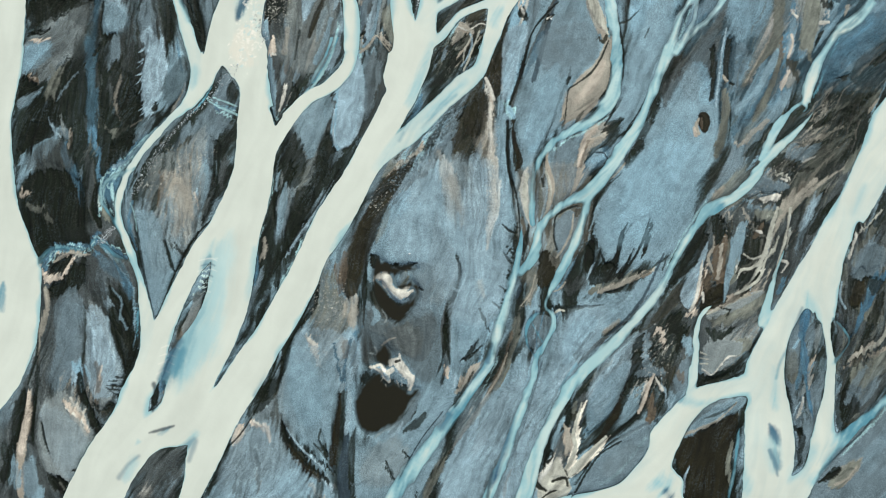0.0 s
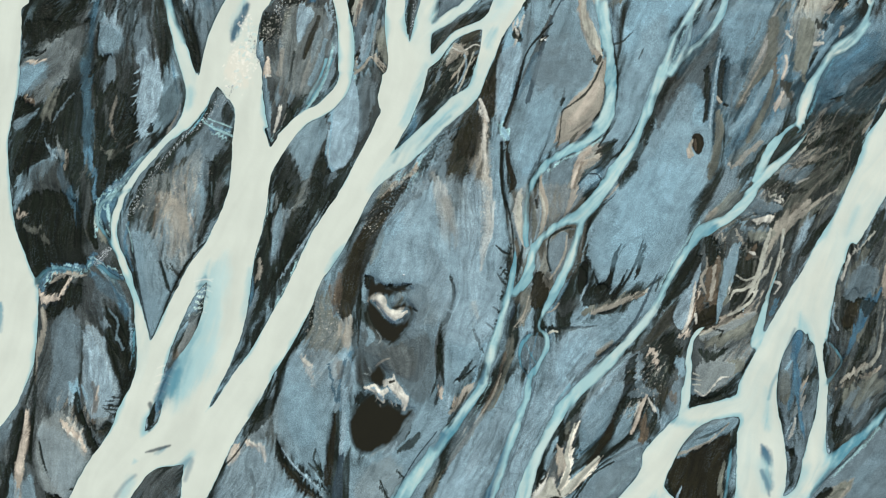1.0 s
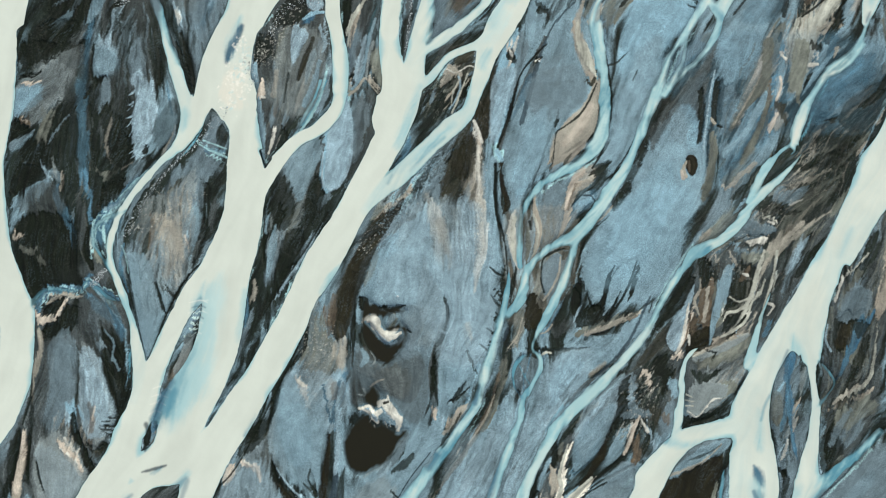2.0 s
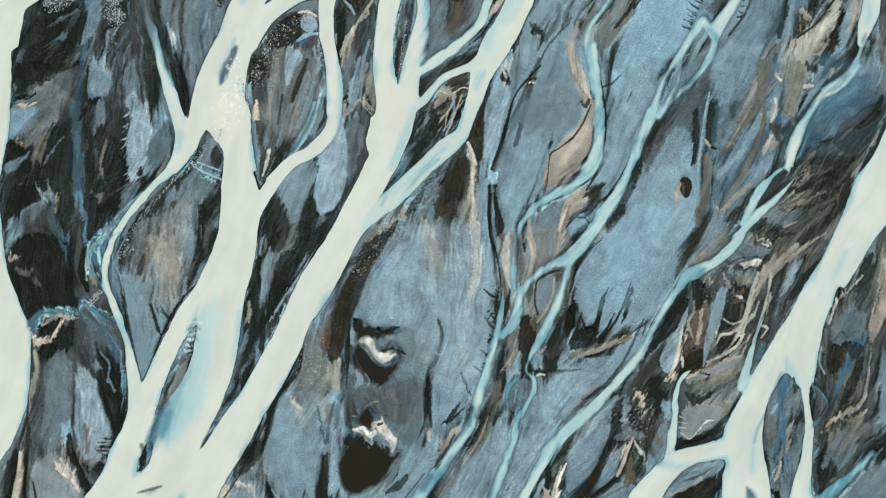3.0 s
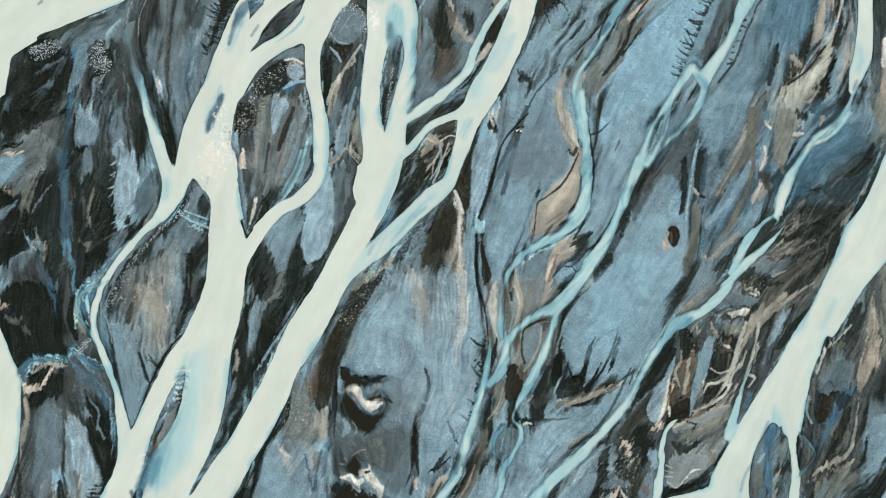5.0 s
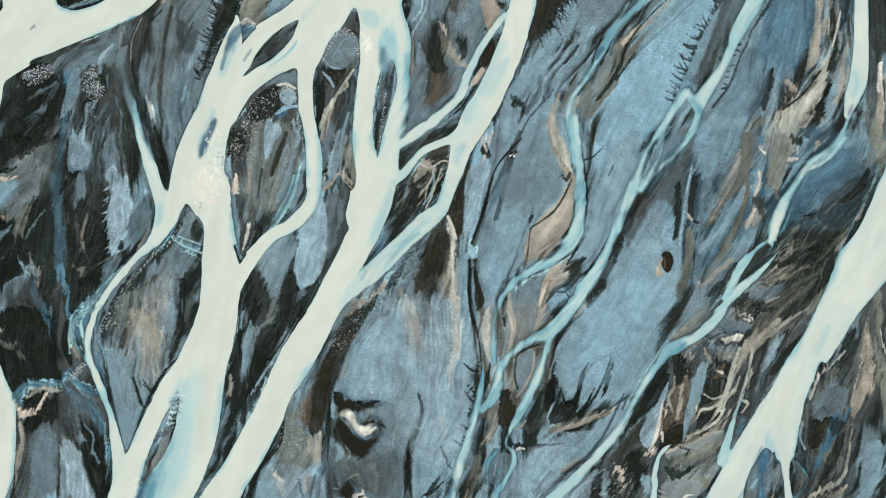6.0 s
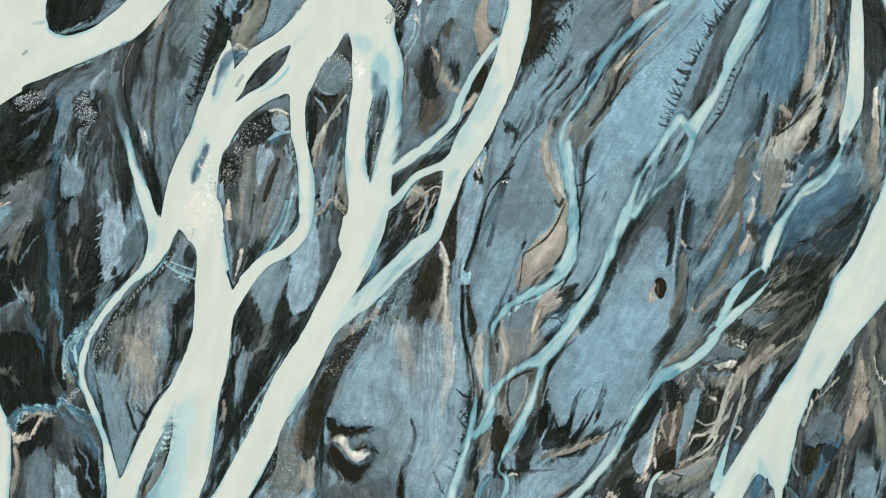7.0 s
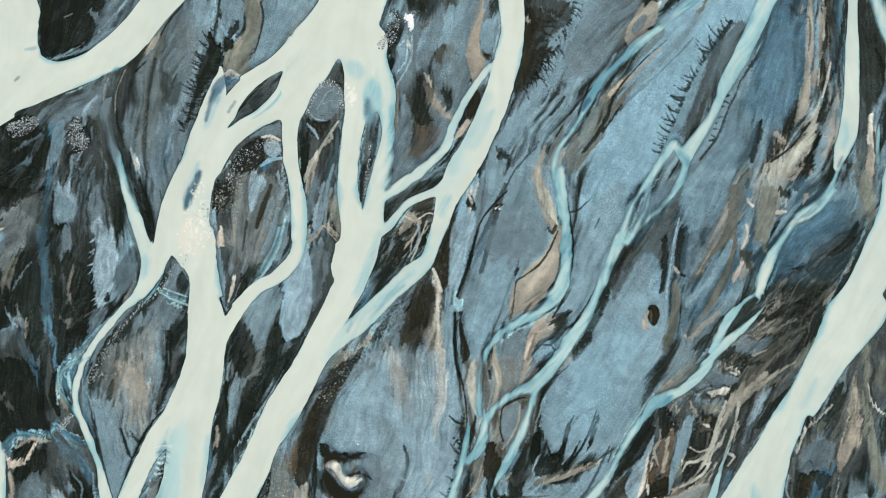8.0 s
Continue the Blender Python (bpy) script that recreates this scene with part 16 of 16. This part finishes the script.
def stroke(target, colour, soft, strength, streak, line, spread=0.75):
    if line[0] == "shore":
        widest = 3.0
        found = enclosed(line[1], 2.4 * soft + 0.5 + 1.9 * streak)
    else:
        widest = max(p[2] for p in line)
        found = inside(tapered(line) if streak > 0.2 and widest < 12 else line, 2.4 * soft + 0.5 + 1.9 * streak * min(1, 0.3 + widest / 4))
    if found is None:
        return None
    at, d = found
    lump = min(1.0, widest / 3)
    k = streak * (0.35 + 0.65 * lump)
    d = d + lump * (0.22 * wob_b[at] + 0.35 * wob_a[at]) * (0.3 + streak) + k * (0.34 * BROAD[at] + 0.16 * FINE[at] + 0.34 * WIDE[at]) + 0.05 * wob_c[at] + (0.01 if spread > 1 else 0.02 + 0.15 * soft if spread == 1 else 0.03 + 0.22 * min(soft, 1.2)) * GRAINS[at]
    vary = BLUR[at] if spread < 1 and widest > 1.2 else 1.0
    a = strength * step_up(d / (spread * soft * vary) + 0.5)
    a = np.clip(a * (1 + streak * (0.22 * BROAD[at] + 0.22 * FINE[at])), 0, 1)[..., None]
    target[at] = target[at] * (1 - a) + COLOURS[colour] * a
    return at, a[..., 0]


for colour, soft, strength, streak, line in TINGE:
    stroke(WATER_RGB, colour, soft, strength, streak, line, 1.8)

# sediment: a streaked mixture below, then the lobes laid over it
mix = step_up(0.45 + 0.3 * BROAD + 0.2 * FINE + 0.3 * WIDE)[..., None]
LAND_RGB = COLOURS["dark"] * (1 - mix) + COLOURS["steel"] * mix
PATCH = np.zeros((NY, NX), np.int16)
PATCHES = [""]
EVEN = np.zeros((NY, NX), np.float32)
GRIT = np.full((NY, NX), 0.7, np.float32)
SMOOTH = dict.fromkeys(("pink", "pale", "silt", "sand", "moss", "foam", "cream"), 0.25)
SMOOTH.update(dict.fromkeys(("black", "dark", "peat", "brown", "ink"), 0.45))
SMOOTH.update(dict.fromkeys(("tan", "rust", "umber", "cyan", "teal"), 0.55))
RISE = np.zeros((NY, NX), np.float32)

def lay(lobes, spread):
    for colour, soft, strength, streak, line, part_name in lobes:
        got = stroke(LAND_RGB, colour, soft, strength, streak, line, spread)
        if got is None:
            continue
        at, a = got
        if part_name:
            PATCHES.append(part_name)
            PATCH[at] = np.where(a > 0.5, len(PATCHES) - 1, PATCH[at])
        level = 1.0 - 0.75 * streak if colour in ("blue", "sky", "steel", "slate", "grey", "sand", "tan") else 0.25 - 0.25 * streak
        EVEN[at] = EVEN[at] * (1 - a) + level * a
        GRIT[at] = GRIT[at] * (1 - a) + SMOOTH.get(colour, 1.0) * a
        RISE[at] += a * {"dark": -0.10, "black": -0.14, "brown": -0.05, "navy": -0.05, "lake": -0.05}.get(colour, 0.06)


lay(LAND, 0.75)


def taken(field, px, py):
    return field[(py + 0.5).astype(np.int32).clip(0, NY - 1), (px + 0.5).astype(np.int32).clip(0, NX - 1)]


# the flow curls the lobes and draws their colours out along its run
gi, gj = np.meshgrid(np.arange(NX, dtype=np.float32), np.arange(NY, dtype=np.float32))
aside = (0.30 * soft_noise(2.6, 71) + 0.20 * soft_noise(1.1, 72) + 0.07 * BROAD) / STEP
gi, gj = gi - FY * aside, gj + FX * aside
LAND_RGB = taken(LAND_RGB, gi, gj)
total, weight = LAND_RGB.copy(), 1.0
for sign in (1, -1):
    px, py = np.meshgrid(np.arange(NX, dtype=np.float32), np.arange(NY, dtype=np.float32))
    for k in range(7):
        px, py = px + sign * 1.4 * taken(FX, px, py), py + sign * 1.4 * taken(FY, px, py)
        w = 1 - (k / 7) ** 2
        total += w * taken(LAND_RGB, px, py)
        weight += w
smear = step_up(0.45 + 0.5 * soft_noise(8.0, 73) + 0.3 * soft_noise(2.0, 74))[..., None] * 0.9
LAND_RGB = LAND_RGB * (1 - smear) + total / weight * smear

# thin threads of water beside the shallow channels
rng = random.Random(17)
for label, milk, line in CHANNELS:
    widest = max(p[2] for p in line)
    if milk < 0.3:
        continue
    cloudy = milk > 0.93 or widest > 4.5
    pts = smooth(line, 1.0)
    if len(pts) < 14:
        continue
    for _ in range(int(len(pts) / (5 if cloudy else 9))):
        first, n = rng.randrange(len(pts) - 8), rng.randint(5, 14)
        side, reach, trail = rng.choice((-1, 1)), rng.uniform(0.55, 0.9), []
        piece = pts[first:first + n]
        for k in range(1, len(piece) - 1):
            dx, dy = piece[k + 1][:2] - piece[k - 1][:2]
            d = math.hypot(dx, dy) + 1e-6
            off = side * (piece[k][2] * reach * (0.75 + 0.35 * math.sin(3.1 * k / len(piece))) + 0.1)
            if cloudy:
                off = side * (piece[k][2] / 2 + 0.5 * (reach - 0.5) + 0.12 * math.sin(0.9 * k + 9 * reach))
            trail.append((piece[k][0] - off * dy / d, piece[k][1] + off * dx / d, rng.uniform(0.14, 0.34)))
        if len(trail) > 3:
            stroke(LAND_RGB, rng.choice(("sky", "cyan", "black", "slate", "frost") if cloudy else ("teal", "cyan", "lake", "sky", "dark")), 0.35, rng.uniform(0.45, 0.85), 0.3, trail)
rng = random.Random(9)
for colour, count, length, width, strength, line in STRANDS:
    pts = smooth(line, 1.0)
    for _ in range(count):
        x, y, w = pts[rng.randrange(len(pts))]
        r, turn = w / 2 * math.sqrt(rng.random()), rng.uniform(0, 6.283)
        x, y = x + r * math.cos(turn), y + r * math.sin(turn)
        n, wave, trail = length * rng.uniform(0.4, 1.4), rng.uniform(0, 6.283), []
        bend, skew = rng.uniform(0.05, 0.35), rng.uniform(-0.12, 0.12)
        for k in range(7):
            i, j = int((x - WEST) / STEP), int((y - SOUTH) / STEP)
            if not (0 <= i < NX and 0 <= j < NY):
                break
            trail.append((x, y, max(0.05, width * rng.uniform(0.7, 1.2) * math.sin(0.35 + 2.6 * k / 6))))
            turn = math.atan2(FY[j, i], FX[j, i]) + bend * math.sin(wave + 1.3 * k) + skew
            x, y = x + n / 6 * math.cos(turn), y + n / 6 * math.sin(turn)
        if len(trail) > 3:
            got = stroke(LAND_RGB, colour, 0.13 + 0.3 * width, strength * rng.uniform(0.5, 1), 0.15, trail)
            if got:
                RISE[got[0]] += got[1] * (-0.03 if colour in ("dark", "black") else 0.02)
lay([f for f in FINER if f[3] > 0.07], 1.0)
# the run of the water combs the edges that lie across it and leaves fine filaments
THREAD = drawn_out(soft_noise(0.24, 91), 20, 1.4)
loose = 1 - np.clip(EVEN, 0, 1)
pull = (0.7 * FINE + 0.5 * THREAD) * (0.06 + 0.26 * loose) / STEP
gi, gj = np.meshgrid(np.arange(NX, dtype=np.float32), np.arange(NY, dtype=np.float32))
gi, gj = gi + FX * pull, gj + FY * pull
LAND_RGB, GRIT = taken(LAND_RGB, gi, gj), taken(GRIT, gi, gj)
for k, (colour, most) in enumerate((("black", 0.55), ("slate", 0.22), ("umber", 0.15))):
    where = step_up(0.35 + 0.9 * soft_noise(3.5, 92 + k) + 0.4 * soft_noise(1.2, 96 + k)) * (0.12 + 0.88 * loose)
    line = (most * where * np.exp(-((THREAD - 0.9 + 0.8 * k) / 0.20) ** 2))[..., None]
    LAND_RGB = LAND_RGB * (1 - line) + COLOURS[colour] * line
lay([f for f in FINER if f[3] <= 0.07], 1.0)
rng = random.Random(14)
for colour, count, size, line, wet in SPECKLES:
    pts = smooth(line, 0.6)
    for _ in range(count if wet else 3 * count):
        x, y, w = pts[rng.randrange(len(pts))]
        r, turn = w / 2 * math.sqrt(rng.random()), rng.uniform(0, 6.283)
        x, y, n = x + r * math.cos(turn), y + r * math.sin(turn), size * rng.uniform(0.5, 1.6) * (1 if wet else 0.5)
        lean = rng.uniform(0, 6.283)
        fleck = [(x, y, n), (x + n * math.cos(lean), y + n * math.sin(lean), 0.6 * n)]
        stroke(WATER_RGB if wet else LAND_RGB, colour, 0.14, rng.uniform(0.15, 0.7) * (1 if wet else 0.6), 0.0, fleck)
rng = random.Random(4)
for length, angle, spacing, line, colour in FRINGES:
    pts = smooth(line, spacing)
    for a, b in zip(pts, pts[1:]):
        if rng.random() < 0.25:
            continue
        turn = math.atan2(b[1] - a[1], b[0] - a[0]) + radians(angle + rng.uniform(-28, 28))
        n = length * rng.uniform(0.2, 1.4)
        w = rng.uniform(0.16, 0.34)
        mid = (a[0] + 0.5 * n * math.cos(turn + 0.15), a[1] + 0.5 * n * math.sin(turn + 0.15), w)
        rill = [(a[0], a[1], w * 1.3), mid, (a[0] + n * math.cos(turn), a[1] + n * math.sin(turn), 0.08)]
        got = stroke(LAND_RGB, colour, 0.12, 0.85, 0.0, rill)
        if got:
            RISE[got[0]] -= 0.08 * got[1]

# sorted grains settle in crisp bands: lift each place away from the mean of its surroundings
mean = LAND_RGB
for axis in (0, 1):
    mean = sum(np.roll(mean, k, axis) for k in range(-3, 4)) / 7
LAND_RGB = np.clip(LAND_RGB + 0.18 * (LAND_RGB - mean), 0.7 * LAND_RGB, 1.35 * LAND_RGB)
LAND_RGB *= (1 + 0.10 * soft_noise(3.2, 51) + 0.09 * soft_noise(1.1, 52))[..., None]
LAND_RGB *= (1 + (1 - EVEN) * (0.13 * FINE + 0.11 * BROAD + 0.10 * wob_c) + 0.02 * BROAD + (0.02 + 0.06 * GRIT * EVEN) * np.random.RandomState(12).randn(NY, NX))[..., None]
# wet margin of the bars
wet = step_up(1 - (-DEEP - 0.02) / (0.22 + 0.10 * wob_b))[..., None] * (np.clip(0.55 + 0.35 * wob_a + 0.15 * BROAD, 0, 0.9) * np.where(MILK < 0.85, 0.5, 1.0))[..., None]
LAND_RGB = LAND_RGB * (1 - wet) + COLOURS["dark"] * wet
LAND_RGB = np.clip(LAND_RGB, 0.005, 0.9).astype(np.float32)
# thin water shows the bed through it
bed = ((1 - step_up((DEEP + 0.10 * BROAD * (1 - MILK)) / (0.06 + 1.1 * np.clip(0.6 + 0.8 * patchy, 0.1, 1.6) * (1 - MILK)))) * np.clip(1.6 * (1 - MILK), 0, 0.8) )[..., None]
bed = np.where((OWNER < len(CHANNELS))[..., None], bed, 0.8 * (1 - step_up((DEEP + 0.10 * BROAD + 0.1 * wob_b) / 0.55))[..., None])
WATER_RGB = WATER_RGB * (1 - bed) + LAND_RGB * bed
WATER_RGB = np.clip(WATER_RGB, 0.005, 0.9).astype(np.float32)

# relief: banks rise from the water, flats are almost level, furrows follow the run of the water
bank = -DEEP
HEIGHT = np.where(bank > 0, 0.28 * (1 - np.exp(-np.clip(bank, 0, 1.9) / 0.5)) + 0.25 * (1 - np.exp(-np.clip(bank, 0, 1.9) / 2.0)), np.maximum(0.7 * bank, -0.9))
dry = step_up(bank / 0.6)
HEIGHT += dry * (RISE + (1 - 0.8 * EVEN) * (0.022 * BROAD + 0.008 * FINE + 0.04 * WIDE + 0.03 * wob_b) + 0.06 * wob_a)
HEIGHT = HEIGHT.astype(np.float32)
WATER_Z = (0.006 * soft_noise(0.9, 11)).astype(np.float32)


# ---- meshes ----
def sheet(name, cells, z, rgb, mat, parent=None):
    """A mesh of those cells of the net."""
    j, i = np.nonzero(cells)
    if len(j) == 0:
        return None
    corner = np.stack([j * NX + i, j * NX + i + 1, (j + 1) * NX + i + 1, (j + 1) * NX + i], 1)
    used, index = np.unique(corner.ravel(), return_inverse=True)
    vj, vi = used // NX, used % NX
    co = np.stack([GX[vi], GY[vj], z[vj, vi]], 1).astype(np.float32)
    me = bpy.data.meshes.new(name)
    me.vertices.add(len(used))
    me.vertices.foreach_set("co", co.ravel())
    me.loops.add(4 * len(j))
    me.loops.foreach_set("vertex_index", index.astype(np.int32).ravel())
    me.polygons.add(len(j))
    me.polygons.foreach_set("loop_start", np.arange(0, 4 * len(j), 4, dtype=np.int32))
    me.polygons.foreach_set("use_smooth", np.ones(len(j), bool))
    tint = me.attributes.new("tint", "FLOAT_COLOR", "POINT")
    tint.data.foreach_set("color", np.concatenate([rgb[vj, vi], GRIT[vj, vi][:, None]], 1).astype(np.float32).ravel())
    me.update(calc_edges=True)
    me.materials.append(mat)
    ob = new(name, me)
    ob.parent = parent
    return ob


cell_deep = np.maximum(np.maximum(DEEP[:-1, :-1], DEEP[1:, 1:]), np.maximum(DEEP[:-1, 1:], DEEP[1:, :-1]))


def islands(key):
    """Marks the connected stretches of cells that share a key (below zero: none), run by run along the rows."""
    rows_, columns = key.shape
    begin = np.ones(key.shape, bool)
    begin[:, 1:] = key[:, 1:] != key[:, :-1]
    run = np.cumsum(begin.ravel()).reshape(key.shape) - 1
    same = key[1:] == key[:-1]
    pairs = np.unique(run[1:][same].astype(np.int64) * (int(run.max()) + 1) + run[:-1][same])
    below, above = (pairs // (int(run.max()) + 1)).tolist(), (pairs % (int(run.max()) + 1)).tolist()
    root = list(range(int(run.max()) + 1))
    for p, q in zip(below, above):
        while root[p] != p:
            root[p] = root[root[p]]
            p = root[p]
        while root[q] != q:
            root[q] = root[root[q]]
            q = root[q]
        if p != q:
            root[max(p, q)] = min(p, q)
    for k in range(len(root)):
        root[k] = root[root[k]]
    first = np.flatnonzero(begin.ravel())
    mark = first[np.array(root)][run]
    return np.where(key >= 0, mark, -1)


def tidy(key, least):
    """Gives scraps of fewer cells than that to their neighbours."""
    mark = islands(key)
    ids, back, counts = np.unique(mark.ravel(), return_inverse=True, return_counts=True)
    scrap = (counts[back].reshape(key.shape) < least) & (key >= 0)
    out = np.where(scrap, -1, key)
    for _ in range(24):
        pad = np.pad(out, 1, constant_values=-1)
        best = np.maximum.reduce([pad[:-2, 1:-1], pad[2:, 1:-1], pad[1:-1, :-2], pad[1:-1, 2:]])
        out = np.where(scrap & (out < 0), best, out)
    return out


# water, channel by channel
cell_owner = np.where((cell_deep > -0.12) & (OWNER[:-1, :-1] >= 0), OWNER[:-1, :-1], -1)
cell_owner = tidy(cell_owner, 160)
pieces = islands(cell_owner)
for piece in np.unique(pieces[pieces >= 0]):
    here = pieces == piece
    k = int(cell_owner.flat[piece])
    ob = sheet("water_channel" if k < len(CHANNELS) else "pool", here, WATER_Z, WATER_RGB, WATER)
    if k < len(CHANNELS):
        tagged(ob, CHANNELS[k][0], "river channel", "braided channels", "structure")
    else:
        tagged(ob, POOLS[k - len(CHANNELS)][0], "pool", "standing pools")

# bars: stretches of land parted by the channels, each round its own middle
dry_cell = cell_deep <= 0.25
stretch = islands(np.where(dry_cell & (cell_deep <= -0.05), 0, -1))
for _ in range(6):
    pad = np.pad(stretch, 1, constant_values=-1)
    best = np.maximum.reduce([pad[:-2, 1:-1], pad[2:, 1:-1], pad[1:-1, :-2], pad[1:-1, 2:]])
    stretch = np.where((stretch < 0) & dry_cell, best, stretch)
mx, my = np.meshgrid(GX[:-1], GY[:-1])
mx, my = mx + 1.5 * wob_a[:-1, :-1], my + 1.5 * wob_a[:-1, 1:]
near, bar_of = np.full(mx.shape, 1e9, np.float32), np.full(mx.shape, len(BARS), np.int32)
for k, (x, y, label) in enumerate(BARS):
    home = stretch[int((y - SOUTH) / STEP), int((x - WEST) / STEP)]
    if home < 0:
        continue
    along, across = 0.47 * (mx - x) + 0.88 * (my - y), 0.88 * (mx - x) - 0.47 * (my - y)
    far = np.where(stretch == home, along ** 2 * 0.3 + across ** 2, 1e9)
    bar_of = np.where(far < near, k, bar_of)
    near = np.minimum(near, far)
cell_patch = PATCH[:-1, :-1].astype(np.int32)
key = np.where(dry_cell, bar_of * 1000 + cell_patch, -1)
key = tidy(key, 150)
pieces = islands(key)
ids, counts = np.unique(pieces[pieces >= 0], return_counts=True)
found = sorted(((int(key.flat[i]) % 1000 > 0, -int(n), int(i)) for i, n in zip(ids, counts)))
bodies = {}
for is_patch, n, piece in found:
    here = pieces == piece
    bar, patch = divmod(int(key.flat[piece]), 1000)
    label = BARS[bar][2] if bar < len(BARS) else "small low bar of dark wet sand between channels"
    if is_patch and bar in bodies:
        ob = sheet(PATCHES[patch].replace(" ", "_"), here, HEIGHT, LAND_RGB, SAND, bodies[bar])
        ob["label"] = PATCHES[patch]
    elif bar in bodies:
        ob = sheet("sand_sheet", here, HEIGHT, LAND_RGB, SAND, bodies[bar])
    else:
        ob = tagged(sheet("sand_bar", here, HEIGHT, LAND_RGB, SAND), label, "sand bar", "bars between the channels")
        if bar < len(BARS):
            bodies.setdefault(bar, ob)


# ---- the bed and the plain out to the horizon, one sheet ----
def ground():
    xs = [-3500, -1200, -400, -150, WEST - 4, WEST + 1.5, EAST - 1.5, EAST + 4, 150, 400, 1200, 3500]
    ys = [-3500, -1200, -400, -120, SOUTH - 4, SOUTH + 1.5, NORTH - 1.5, NORTH + 4, 150, 400, 1200, 3500]
    bm = bmesh.new()
    low_ = lambda x, y: WEST < x < EAST and SOUTH < y < NORTH
    grid = [[bm.verts.new((x, y, -1.3 if low_(x, y) else 0.2)) for x in xs] for y in ys]
    for a, b in zip(grid, grid[1:]):
        for k in range(len(xs) - 1):
            bm.faces.new((a[k], a[k + 1], b[k + 1], b[k]))
    me = bpy.data.meshes.new("ground")
    bm.to_mesh(me)
    bm.free()
    me.materials.append(PLAIN)
    tagged(new("ground", me), "wide outwash plain of streaked dark and slate sand", "ground", kind="structure")


ground()


# ---- stones ----
ROCK_MATERIALS = {}


def height_at(x, y):
    i, j = int((x - WEST) / STEP), int((y - SOUTH) / STEP)
    return max(0.0, float(HEIGHT[j, i])) if 0 <= i < NX and 0 <= j < NY else 0.0


for number, (label, count, size, tone, line) in enumerate(ROCKS):
    rng = random.Random(20 + number)
    pts = smooth(line, 0.5)
    bm = bmesh.new()
    for _ in range(count if count == 1 else int(1.5 * count)):
        x, y, w = pts[rng.randrange(len(pts))]
        r, turn = w / 2 * math.sqrt(rng.random()), rng.uniform(0, 6.283)
        x, y = x + r * math.cos(turn), y + r * math.sin(turn)
        s = size * (0.3 + 0.8 * rng.random() ** 2) * (1.6 if rng.random() < 0.1 else 1)
        m = Matrix.Translation((x, y, height_at(x, y) + 0.12 * s)) @ Euler((rng.uniform(-0.4, 0.4), rng.uniform(-0.4, 0.4), turn)).to_matrix().to_4x4() @ Matrix.Diagonal((s * 0.6, s * rng.uniform(0.35, 0.55), s * rng.uniform(0.25, 0.45), 1))
        made = bmesh.ops.create_icosphere(bm, subdivisions=1, radius=1.0, matrix=m)
        for v in made["verts"]:
            v.co += Vector((rng.uniform(-1, 1), rng.uniform(-1, 1), rng.uniform(-1, 1))) * 0.12 * s
    single = count == 1
    me = bpy.data.meshes.new("boulder" if single else "stones")
    bm.to_mesh(me)
    bm.free()
    if tone not in ROCK_MATERIALS:
        ROCK_MATERIALS[tone] = rock_material("stone_" + tone, tone)
    me.materials.append(ROCK_MATERIALS[tone])
    tagged(new("boulder" if single else "stones", me), label, "boulder" if single else "stones", kind="" if single else "stuff")
